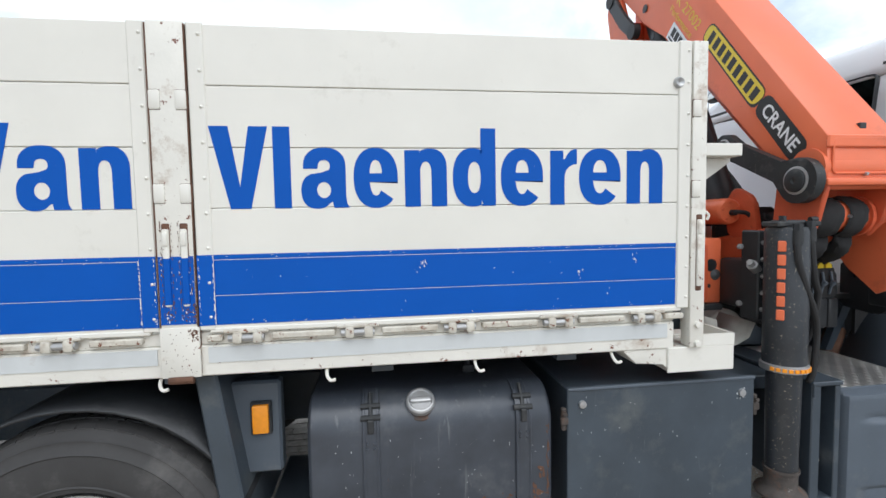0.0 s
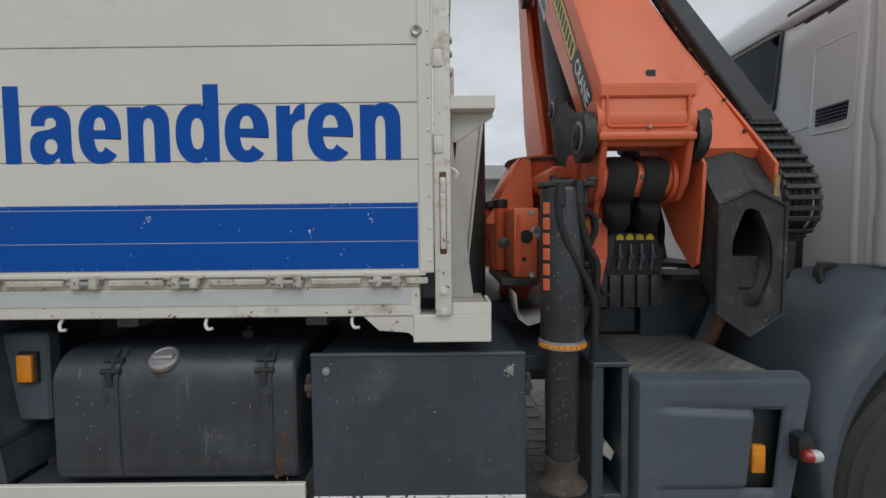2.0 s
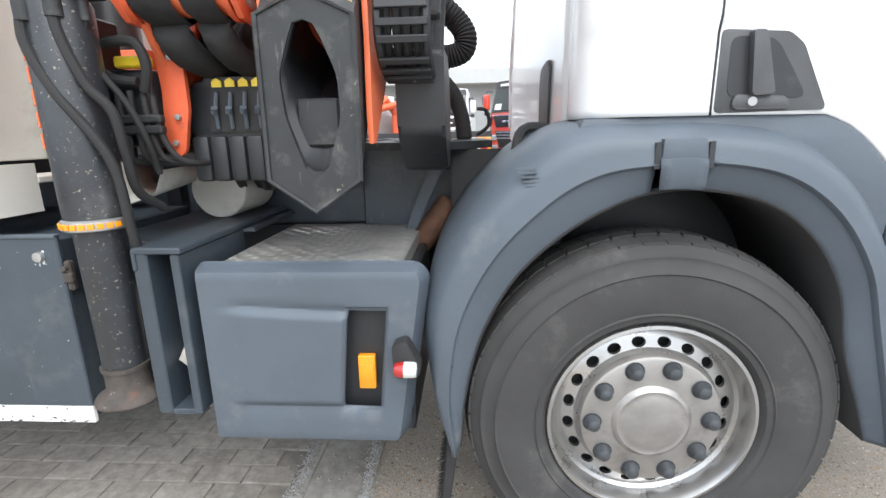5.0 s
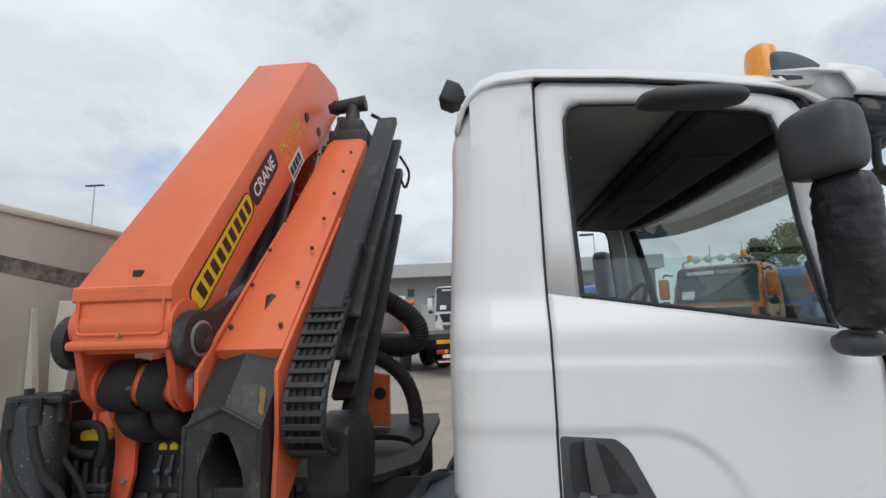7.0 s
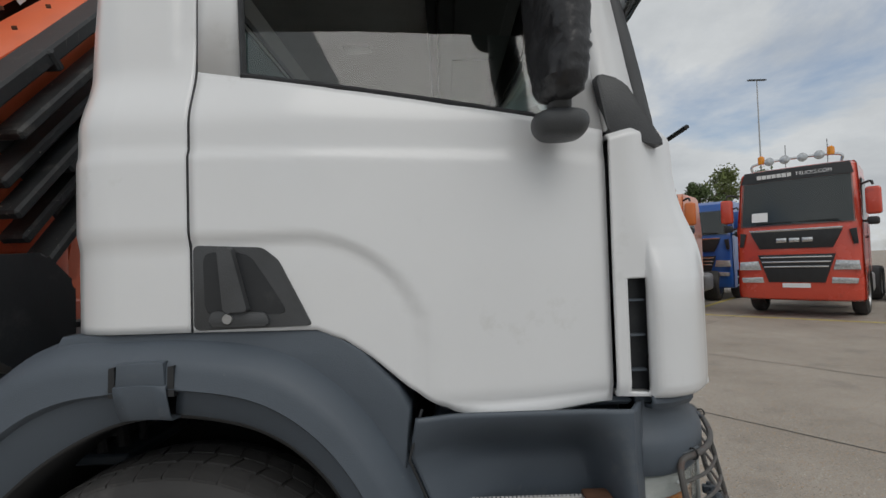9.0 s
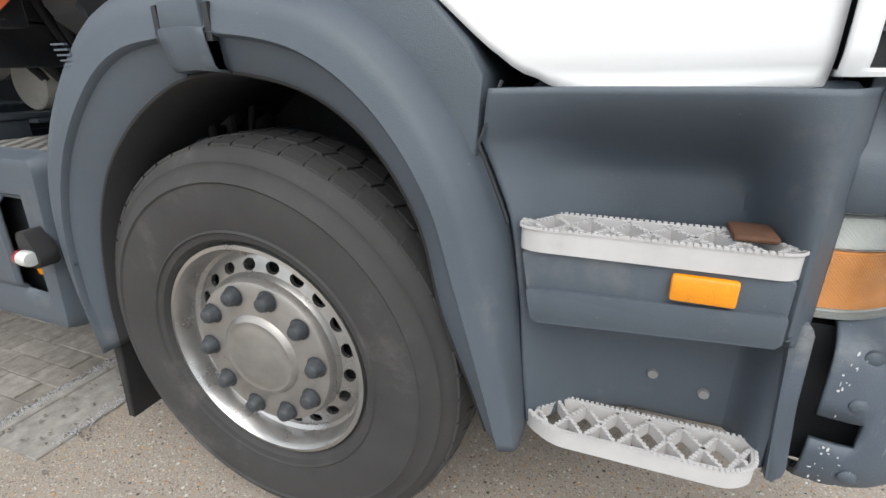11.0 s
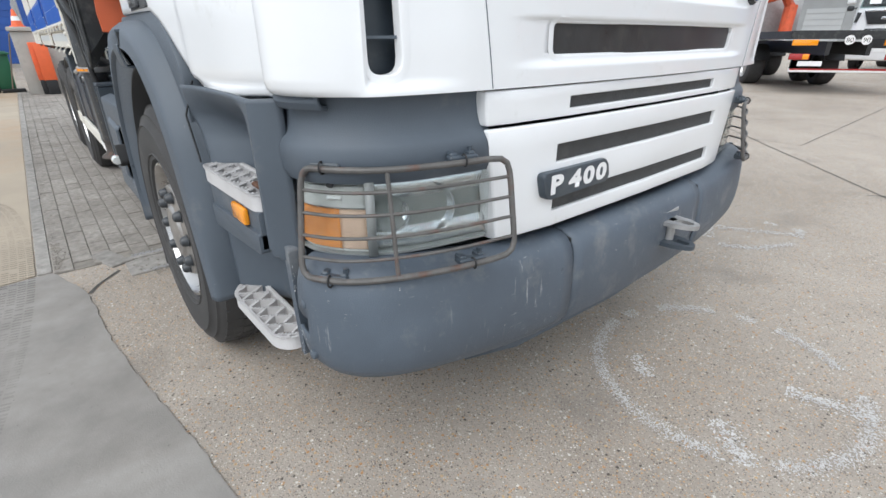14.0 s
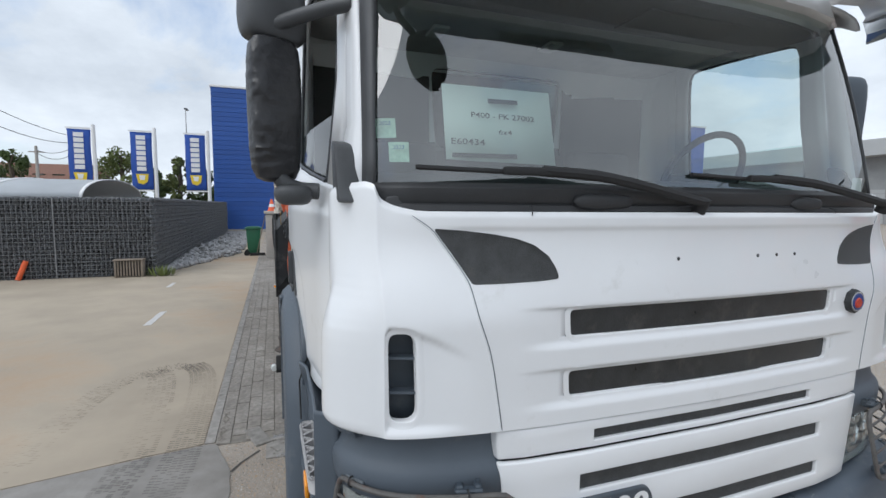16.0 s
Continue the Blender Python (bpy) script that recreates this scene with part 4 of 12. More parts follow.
def wheel(cx, y0, dual=False, cz=0.535, R=0.535, flip=False):
    """A truck wheel whose outer sidewall stands at y0; the axle runs along y."""
    s = -1 if flip else 1
    def Y(d):
        return y0 + s * d
    bm = B()
    prof = [(0.035, 0.300), (0.012, 0.315), (0.009, 0.330), (0.004, 0.334), (0.008, 0.339), (0.003, 0.36), (0.0, 0.42), (0.001, 0.447), (-0.003, 0.452), (0.004, 0.457), (0.014, 0.479), (0.017, 0.488), (0.016, 0.493), (0.024, 0.497), (0.030, 0.505), (0.040, 0.520), (0.052, R - 0.006), (0.075, R), (0.155, R + 0.001), (0.235, R), (0.258, R - 0.006), (0.28, 0.505), (0.30, 0.42), (0.27, 0.300)]
    lathe(bm, [(Y(d), r) for d, r in prof], (cx, 0, cz), "y", 96, cap=False)
    w = part("wheel", bm, M["tyre"], truck)
    # tread blocks: shoulder lugs and centre ribs with zigzag edges
    bm = B()
    n = 52
    for i in range(n):
        a0, a1 = 2 * math.pi * i / n, 2 * math.pi * (i + 0.86) / n
        for d0, d1, tw in ((0.042, 0.098, 0.02), (0.104, 0.150, -0.02), (0.156, 0.206, 0.02), (0.212, 0.268, -0.02)):
            q = []
            for rr in (R - 0.012, R + 0.0065 if 0.1 < d0 < 0.2 else R + 0.004):
                for d, sh in ((d0, 0), (d1, tw)):
                    for a in (a0, a1):
                        edge = 0.010 if (d < 0.05 or d > 0.26) and rr > R else 0
                        q.append(bm.verts.new((cx + (rr - edge) * math.cos(a + sh), Y(d), cz + (rr - edge) * math.sin(a + sh))))
            for f in ((0, 1, 3, 2), (4, 6, 7, 5), (0, 4, 5, 1), (2, 3, 7, 6), (0, 2, 6, 4), (1, 5, 7, 3)):
                bm.faces.new([q[k] for k in f])
    part("tread", bm, M["tyre"], w, smooth=False)
    # rim with a ring of hand holes
    bm = B()
    seg = 200
    rows = []
    prof = [(0.035, 0.300), (0.020, 0.298), (0.018, 0.288), (0.030, 0.280), (0.075, 0.272), (0.083, 0.262), (0.076, 0.247), (0.0745, 0.242), (0.072, 0.236), (0.0695, 0.226), (0.067, 0.219), (0.0655, 0.213), (0.050, 0.203), (0.047, 0.150)] if not dual else \
           [(0.035, 0.300), (0.020, 0.298), (0.018, 0.288), (0.030, 0.280), (0.12, 0.272), (0.15, 0.262), (0.154, 0.247), (0.155, 0.242), (0.156, 0.236), (0.158, 0.226), (0.159, 0.219), (0.160, 0.213), (0.165, 0.203), (0.166, 0.12)]
    for d, r in prof:
        rows.append([(cx + r * math.cos(2 * math.pi * i / seg), Y(d), cz + r * math.sin(2 * math.pi * i / seg)) for i in range(seg)])
    loft(bm, rows, close=True, skip={(r, i) for r in range(6, 11) for i in range(seg)})
    ring_ = prof[6:12]
    def depth_at(r):
        for (da, ra), (db, rb) in zip(ring_, ring_[1:]):
            if r >= rb:
                return da + (db - da) * (ra - r) / (ra - rb)
        return ring_[-1][0]
    hw, hh, rm = math.pi / 20 * 0.23, 0.017, 0.230
    angs = sorted([2 * math.pi * k / 24 for k in range(24)] + [math.atan2(b_ * hh, a_ * hw) % (2 * math.pi) for a_ in (1, -1) for b_ in (1, -1)])
    for cell in range(20):
        mid_a = 2 * math.pi * (cell + 0.5) / 20
        loops = []
        for kind, dd in (("o", 0), ("i", 0), ("i", 0.012)):
            lp_ = []
            for a in angs:
                ca, sa = math.cos(a), math.sin(a)
                if kind == "o":
                    q = min(hw / max(abs(ca), 1e-6), hh / max(abs(sa), 1e-6)); u, v = q * ca, q * sa
                else:
                    u, v = 0.0200 * ca, 0.0152 * sa
                r = rm + v; an = mid_a + u / 0.23
                lp_.append(bm.verts.new((cx + r * math.cos(an), Y(depth_at(r) + dd), cz + r * math.sin(an))))
            loops.append(lp_)
        for la, lb in zip(loops, loops[1:]):
            for k in range(len(angs)):
                k2 = (k + 1) % len(angs)
                bm.faces.new((la[k], la[k2], lb[k2], lb[k]))
    rim = part("rim", bm, M["rim"], w, "silver steel rim with oval hand holes")
    bm = B(); lathe(bm, [(Y(0.11 if not dual else 0.19), 0.0), (Y(0.11 if not dual else 0.19), 0.29)], (cx, 0, cz), "y", 32, cap=False)
    part("drum", bm, M["black"], w)
    bm = B()
    hub = [(0.058, 0.205), (0.040, 0.204), (0.030, 0.199), (0.026, 0.190), (0.0245, 0.130), (0.0225, 0.114), (0.015, 0.107), (0.011, 0.100), (0.013, 0.092), (0.010, 0.084), (0.007, 0.055), (0.006, 0.0)] if not dual else [(0.16, 0.12), (0.06, 0.115), (0.03, 0.10), (0.02, 0.0)]
    lathe(bm, [(Y(d), r) for d, r in hub], (cx, 0, cz), "y", 48, cap=False)
    part("hub_cover", bm, M["hub"], w, "dull silver hub cover")
    for i in range(10):
        a = 2 * math.pi * (i + 0.05) / 10
        p = (cx + 0.1675 * math.cos(a), 0, cz + 0.1675 * math.sin(a))
        o = 0.0 if not dual else 0.135
        bm = B(); lathe(bm, [(Y(o + 0.0238), 0.0285), (Y(o + 0.0238), 0.0235), (Y(o + 0.008), 0.0215), (Y(o - 0.002), 0.0165), (Y(o - 0.006), 0.008), (Y(o - 0.007), 0.0)], p, "y", 14, cap=False)
        part("nut_cap", bm, M["nut"] if not dual else M["steel"], w)
    return w


wheel(3.39, 1.668)
for x in (-0.88, -2.23):
    wheel(x, 1.70, dual=True)
    wheel(x, 2 * YC - 1.70, dual=True, flip=True)
wheel(3.39, 2 * YC - 1.668, flip=True)
for x in (3.39, -0.88, -2.23):
    bm = B(); cyl(bm, (x, 1.85, 0.535), (x, 2 * YC - 1.85, 0.535), 0.07, seg=16); part("axle", bm, M["black"], truck)

# ---- chassis ----
bm = B()
box(bm, -5.0, 4.55, 2.50, 2.58, 0.72, 0.98, 0.01, 1); box(bm, -5.0, 4.55, 3.30, 3.38, 0.72, 0.98, 0.01, 1)
part("chassis_frame", bm, M["slate_dark"], truck)
bm = B(); box(bm, 3.2, 4.5, 2.2, 3.7, 0.55, 1.25, 0.08, 2); part("engine_tunnel", bm, M["black"], truck)

# fuel tank
def corner_loop(y0, y1, z0, z1, r0, r1, n=8):
    """A tank section: rounded by r0 at its lower and r1 at its upper corners."""
    out = []
    for cy, cz, r, a0 in ((y0 + r0, z0 + r0, r0, 180), (y1 - r0, z0 + r0, r0, 270), (y1 - r1, z1 - r1, r1, 0), (y0 + r1, z1 - r1, r1, 90)):
        out += [(cy + r * math.cos(radians(a0 + 90 * k / n)), cz + r * math.sin(radians(a0 + 90 * k / n))) for k in range(n + 1)]
    return out


bm = B()
rows = []
for x, g in ((-0.100, 0.075), (-0.098, 0.020), (-0.092, 0.006), (-0.084, 0.0), (0.806, 0.0), (0.815, 0.004), (0.824, 0.012), (0.826, 0.030), (0.818, 0.045), (0.815, 0.12)):
    rows.append([(x, y, z) for y, z in corner_loop(1.700 + g, 2.36 - g, 0.595 + g, 1.105 - g, 0.085, 0.125)])
V = loft(bm, rows, close=True); bm.faces.new(V[0]); bm.faces.new(V[-1])
tank = part("fuel_tank", bm, M["tank"], truck, "black fuel tank with straps, rusty at the lower edge")
for xs_ in (0.131, 0.709):
    loop = [p for p in corner_loop(1.695, 2.37, 0.60, 1.110, 0.085, 0.125) if p[0] < 1.99]
    loop = sorted([p for p in loop if p[1] < 0.86], key=lambda p: -p[0]) + sorted([p for p in loop if p[1] >= 0.86], key=lambda p: p[1] + p[0])
    bm = B()
    loft(bm, [[(xs_ + dx, y - d * 0.7, z + d * 0.5) for y, z in loop] for dx, d in ((-0.031, -0.004), (-0.029, 0.003), (-0.022, 0.003), (-0.020, 0.0), (0.020, 0.0), (0.022, 0.003), (0.029, 0.003), (0.031, -0.004))])
    st = part("tank_strap", bm, M["tank"], tank)
    bm = B(); cyl(bm, (xs_ - 0.036, 1.705, 1.038), (xs_ + 0.036, 1.705, 1.038), 0.011, seg=10); box(bm, xs_ - 0.012, xs_ + 0.012, 1.686, 1.702, 0.985, 1.035, 0.004, 1)
    part("strap_buckle", bm, M["black_worn"], tank)
    bm = B(); cyl(bm, (xs_ - 0.036, 1.728, 1.074), (xs_ + 0.036, 1.728, 1.074), 0.011, seg=10); tube(bm, [(xs_, 1.700, 1.02), (xs_, 1.722, 1.072), (xs_, 1.76, 1.112)], 0.008, 6)
    part("strap_bolt", bm, M["black_worn"], tank)
    for dx in (-0.013, 0.013):
        for z in (0.945, 0.925):
            bm = B(); lathe(bm, [(1.688, 0.0), (1.690, 0.005), (1.697, 0.006)], (xs_ + dx, 0, z), "y", 8, cap=False); part("rivet", bm, M["tank"], tank)
# filler on the upper front shoulder
fn_ = Vector((0, -0.60, 0.80)); fb = frame_at((0.318, 1.748, 1.058), (1, 0, 0), fn_.cross(Vector((1, 0, 0))))
bm = B(); lathe(bm, [(-0.03, 0.064), (-0.006, 0.062), (0.0, 0.054), (0.010, 0.052)], (0, 0, 0), "z", 28); bmesh.ops.transform(bm, matrix=fb, verts=bm.verts[:])
part("filler_neck", bm, M["foot"], tank)
bm = B(); lathe(bm, [(0.008, 0.049), (0.012, 0.055), (0.030, 0.055), (0.036, 0.050), (0.037, 0.044), (0.033, 0.040), (0.033, 0.0)], (0, 0, 0), "z", 28, cap=False); box(bm, -0.040, 0.040, -0.012, 0.012, 0.030, 0.045, 0.006, 2); bmesh.ops.transform(bm, matrix=fb, verts=bm.verts[:])
part("filler_cap", bm, M["steel"], tank, "grey metal filler cap")
bm = B(); box(bm, 0.52, 0.57, 1.95, 2.0, 1.10, 1.135, 0.008, 2); cyl(bm, (0.545, 1.975, 1.13), (0.545, 1.975, 1.15), 0.012, seg=8); part("level_sender", bm, M["black_worn"], tank)
bm = B(); box(bm, -1.0, 0.852, 1.698, 1.722, 0.499, 0.600, 0.004, 1); part("side_guard_rail", bm, M["cream"], truck, "cream aluminium side guard rail")
bm = B(); box(bm, -0.3, 0.80, 1.722, 2.4, 0.52, 0.58, 0.006, 1); part("tank_bracket", bm, M["slate_dark"], truck)

u_ = wear_rng.uniform
spots = [(0.765 + wear_rng.gauss(0, 0.022), 0.69 + wear_rng.gauss(0, 0.035), u_(0.003, 0.012), u_(0.003, 0.014)) for k in range(26)]
spots += [(0.777 + wear_rng.gauss(0, 0.008), 0.785 + wear_rng.gauss(0, 0.012), u_(0.003, 0.009), u_(0.004, 0.012)) for k in range(12)]
spots += [(u_(0.02, 0.80), 0.682 + abs(wear_rng.gauss(0, 0.012)), u_(0.002, 0.012), u_(0.002, 0.006)) for k in range(50)]
spots += [(0.805 + wear_rng.gauss(0, 0.003), u_(0.69, 0.97), u_(0.001, 0.004), u_(0.004, 0.02)) for k in range(30)]
flakes("rust_spots", spots, 1.6995, M["rust"], tank)
flakes("paint_chips", [(u_(0.0, 0.79), u_(0.69, 0.97), u_(0.0006, 0.002), u_(0.001, 0.005)) for k in range(60)], 1.6994, M["grey_rail"], tank)

# tool box
bm = B(); box(bm, 0.90, 1.683, 1.712, 2.36, 0.50, 1.085, 0.006, 1)
tb = part("tool_box", bm, M["slate_dark"], truck, "slate grey steel tool box with white bottom strip")
bm = B(); box(bm, 0.885, 1.690, 1.697, 1.712, 0.551, 1.098, 0.004, 1); dr = part("tool_box_door", bm, M["slate_dark"], tb)
bm = B(); box(bm, 0.885, 1.690, 1.6955, 1.712, 0.494, 0.550, 0.003, 1); part("bottom_strip", bm, M["white_print"], tb)
bm = B(); box(bm, 0.885, 1.690, 1.692, 1.715, 1.088, 1.100, 0.003, 1); part("door_lip", bm, M["slate"], tb)
for x in (0.945, 1.63):
    bm = B(); lathe(bm, [(1.684, 0.0), (1.686, 0.014), (1.697, 0.016)], (x, 0, 1.035), "y", 14, cap=False); part("lock_knob", bm, M["steel"], tb)
flakes("paint_chips", [(u_(0.90, 1.68), 0.550 + wear_rng.gauss(0, 0.006), u_(0.001, 0.010), u_(0.001, 0.006)) for k in range(34)] + [(u_(0.90, 1.68), 0.497 + abs(wear_rng.gauss(0, 0.008)), u_(0.001, 0.012), u_(0.001, 0.005)) for k in range(40)], 1.6952, M["slate_dark"], tb)
flakes("paint_chips", [(1.63 + wear_rng.gauss(0, 0.012), 1.028 + wear_rng.gauss(0, 0.010), u_(0.001, 0.007), u_(0.001, 0.006)) for k in range(16)] + [(u_(0.90, 1.68), u_(0.57, 1.08), u_(0.0006, 0.0025), u_(0.001, 0.004)) for k in range(40)], 1.6966, M["grey_rail"], tb)
for x in (0.875, 1.70):
    bm = B(); box(bm, x - 0.010, x + 0.010, 1.70, 1.722, 0.93, 1.02, 0.005, 1); box(bm, x - 0.015, x + 0.015, 1.694, 1.712, 0.955, 0.985, 0.004, 1); cyl(bm, (x, 1.688, 1.0), (x, 1.70, 1.0), 0.008, seg=8); part("latch", bm, M["foot"], tb)

# rear mudguard
bm = B(); prism(bm, [(-0.475, 1.235), (-0.40, 1.235), (-0.30, 0.60), (-0.39, 0.60)], "y", 1.715, 2.35, 0.008, 1)
part("mudguard_plate", bm, M["slate_dark"], truck)
bm = B(); box(bm, -0.395, -0.21, 1.83, 1.90, 0.80, 1.16, 0.01, 1, Matrix.Translation((0, 0, 0))); part("guard_bracket", bm, M["slate"], truck)
bm = B(); box(bm, -0.310, -0.250, 1.795, 1.815, 0.968, 1.078, 0.006, 2); mk = part("side_marker", bm, M["amber"], truck, "amber side marker lamp")
bm = B(); box(bm, -0.318, -0.242, 1.81, 1.84, 0.960, 1.086, 0.004, 1); part("marker_housing", bm, M["black"], mk)
bm = B()
arc = [(-0.88 + 0.60 * math.cos(a), 0.54 + 0.60 * math.sin(a)) for a in [math.radians(d) for d in range(20, 125, 8)]]
loft(bm, [[(x, 1.72, z) for x, z in arc], [(x, 2.3, z) for x, z in arc]])
o = part("mudguard", bm, M["black"], truck)
md = o.modifiers.new("thick", "SOLIDIFY"); md.thickness = 0.012

# frame beside the outrigger leg, side guard and tread plate
bm = B()
box(bm, 1.928, 1.972, 1.666, 2.05, 0.552, 1.060, 0.004, 1)
bf = part("battery_frame", bm, M["slate_dark"], truck, "slate grey channel frame with chipped edges")
bm = B(); box(bm, 2.038, 2.064, 1.666, 2.05, 0.552, 1.045, 0.003, 1); part("channel_wall", bm, M["slate_dark"], bf)
bm = B(); box(bm, 1.972, 2.038, 1.668, 2.05, 0.548, 0.566, 0.002, 1); part("channel_floor", bm, M["slate_dark"], bf)
bm = B(); box(bm, 1.930, 2.072, 1.662, 2.45, 1.047, 1.066, 0.004, 1); box(bm, 1.930, 1.942, 1.660, 1.70, 1.0, 1.060, 0.003, 1); part("channel_top", bm, M["slate_dark"], bf)
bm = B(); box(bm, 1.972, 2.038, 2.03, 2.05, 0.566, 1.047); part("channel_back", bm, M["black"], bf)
bm = B(); prism(bm, [(1.976, 0.70), (2.02, 0.665), (2.034, 0.70), (2.0, 0.745)], "y", 1.72, 1.80, 0.004, 1); part("packing_scrap", bm, M["headboard"], bf, "scrap of pale packing in the channel")
bm = B(); prism(bm, [(1.70, 2.46), (2.10, 2.46), (2.10, 2.06), (1.70, 1.93)], "z", 1.03, 1.046, 0.003, 1); part("deck_plate", bm, M["slate_dark"], bf)


def rounded(pts, r, n=4):
    """2D corners rounded by a radius."""
    out = []
    k = len(pts)
    for i in range(k):
        p0, p, p1 = Vector(pts[i - 1]), Vector(pts[i]), Vector(pts[(i + 1) % k])
        d0, d1 = (p0 - p), (p1 - p)
        rr = min(r, d0.length * 0.45, d1.length * 0.45)
        a, b = p + d0.normalized() * rr, p + d1.normalized() * rr
        for j in range(n + 1):
            t = j / n
            out.append(tuple((1 - t) ** 2 * a + 2 * t * (1 - t) * p + t * t * b))
    return out


def ring_plate(bm, outer, inner, fn, depth):
    """A plate with one opening. outer and inner: loops of as many 2D points; fn lifts (u, v, d) into space."""
    n = len(outer)
    lo, li = [bm.verts.new(fn(u, v, 0)) for u, v in outer], [bm.verts.new(fn(u, v, 0)) for u, v in inner]
    bo, bi = [bm.verts.new(fn(u, v, depth)) for u, v in outer], [bm.verts.new(fn(u, v, depth)) for u, v in inner]
    for i in range(n):
        j = (i + 1) % n
        for a, b in ((lo, li), (li, bi), (bi, bo), (bo, lo)):
            bm.faces.new((a[i], a[j], b[j], b[i]))


def by_angle(loop, centre, n=64):
    """A loop cut at n even angles round a centre."""
    out = []
    k = len(loop)
    for i in range(n):
        a = 2 * math.pi * i / n
        d = Vector((math.cos(a), math.sin(a)))
        best = None
        for j in range(k):
            p, q = Vector(loop[j]) - Vector(centre), Vector(loop[(j + 1) % k]) - Vector(centre)
            e = q - p
            den = d.x * -e.y + d.y * e.x
            if abs(den) < 1e-9:
                continue
            t = (p.x * -e.y + p.y * e.x) / den
            s = (d.x * p.y - d.y * p.x) / den
            if t > 0 and -1e-6 <= s <= 1 + 1e-6 and (best is None or t > best):
                best = t
        out.append((centre[0] + d.x * best, centre[1] + d.y * best))
    return out


def sstep(a, b, t):
    t = max(0.0, min(1.0, (t - a) / (b - a)))
    return t * t * (3 - 2 * t)


def inset(d, r):
    """How far a rounded corner draws in at a distance d from its end."""
    return r - math.sqrt(max(0.0, r * r - (r - d) ** 2)) if d < r else 0.0


gz0, gz1 = 0.452, 1.014
zs = [gz0 + d for d in (0, 0.002, 0.006, 0.012, 0.02, 0.032, 0.05, 0.08, 0.11)] + [0.582, 0.588, 0.594, 0.60, 0.606, 0.614, 0.63, 0.66, 0.70, 0.74, 0.78, 0.82, 0.84, 0.85, 0.858, 0.865, 0.872, 0.880, 0.888, 0.896, 0.91, 0.93] + [gz1 - d for d in (0.06, 0.045, 0.032, 0.02, 0.012, 0.006, 0.002, 0)]
rows = []
for z in zs:
    dt, db = gz1 - z, z - gz0
    xl = 2.080 + inset(dt, 0.03) + inset(db, 0.03)
    xr = 2.684 + (2.757 - 2.684) * min(1, (z - 0.487) / 0.484) - inset(dt, 0.055) - inset(db, 0.05)
    cl, cr = 2.501 + 0.0946 * (z - 0.584), 2.605 + 0.0946 * (z - 0.579)
    edge = 0.055 * (1 - sstep(0, 0.03, min(dt, db))) ** 2
    row = []
    cols = [xl + d for d in (0, 0.002, 0.006, 0.013, 0.024, 0.045)] + [xl + 0.07 + (cl - 0.012 - xl - 0.07) * k / 14 for k in range(15)] + [cl - 0.006, cl, cr, cr + 0.006] + [cr + 0.012 + (xr - 0.045 - cr - 0.012) * k / 3 for k in range(3)] + [xr - d for d in (0.045, 0.024, 0.013, 0.006, 0.002, 0)]
    for x in cols:
        e = max(edge, 0.055 * (1 - sstep(0, 0.03, min(x - xl, xr - x))) ** 2)
        top = 0.884 - 0.012 * sstep(2.2, 2.5, x)
        pan = sstep(0.586, 0.606, z) * (1 - sstep(top - 0.014, top + 0.004, z)) * sstep(2.15, 2.26, x) * (1 - sstep(cl - 0.004, cl + 0.03, x))
        groove_ = (math.exp(-((z - top - 0.012) / 0.010) ** 2) + 0.8 * math.exp(-((z - 0.580) / 0.008) ** 2)) * sstep(2.16, 2.21, x) * (1 - sstep(cl - 0.01, cl + 0.02, x))
        lip = 0.010 * (1 - sstep(0.0, 0.012, max(cl - x, x - cr, 0))) * (1 if 0.57 < z < 0.89 else 0)
        row.append((x, 1.664 + e - 0.011 * pan + 0.007 * groove_ + lip, z))
    rows.append(row)
cut_c = 6 + 15 + 1
bm = B(); loft(bm, rows, skip={(r, cut_c) for r in range(zs.index(0.582), zs.index(0.880))})
guard = part("side_guard", bm, M["slate"], truck, "slate grey moulded side guard with a cut-out")
md = guard.modifiers.new("thick", "SOLIDIFY"); md.thickness, md.offset = 0.008, -1
bm = B(); box(bm, 2.11, 2.70, 1.715, 2.35, 0.47, 0.94, 0.01, 1); part("battery_box", bm, M["black"], truck)
bm = B(); box(bm, 2.540, 2.592, 1.690, 1.715, 0.628, 0.735, 0.006, 2); a1 = part("side_marker", bm, M["amber"], truck, "amber side marker lamp")
bm = B(); box(bm, 2.545, 2.587, 1.6875, 1.692, 0.655, 0.71, 0.004, 2); part("marker_lens", bm, M["amber"], a1)
bm = B(); tube(bm, smooth_line([(2.565, 1.72, 0.74), (2.59, 1.73, 0.78), (2.62, 1.76, 0.77), (2.60, 1.80, 0.84)], 5), 0.003, 6); part("marker_cable", bm, M["white_print"], a1)
bm = B(); prism(bm, rounded([(2.655, 0.80), (2.695, 0.815), (2.735, 0.735), (2.725, 0.705), (2.66, 0.705)], 0.012), "y", 1.615, 1.668, 0.006, 2); a2 = part("marker_lamp", bm, M["rubber"], truck, "side marker lamp with red and white ends")
bm = B(); lathe(bm, [(2.662, 0.0), (2.663, 0.016), (2.670, 0.021), (2.690, 0.023)], (0, 1.604, 0.738), "x", 18, cap=False); part("red_end", bm, M["red_lens"], a2)
bm = B(); lathe(bm, [(2.690, 0.023), (2.716, 0.022), (2.724, 0.019), (2.726, 0.0)], (0, 1.604, 0.738), "x", 18, cap=False); part("clear_end", bm, M["fluted"], a2)
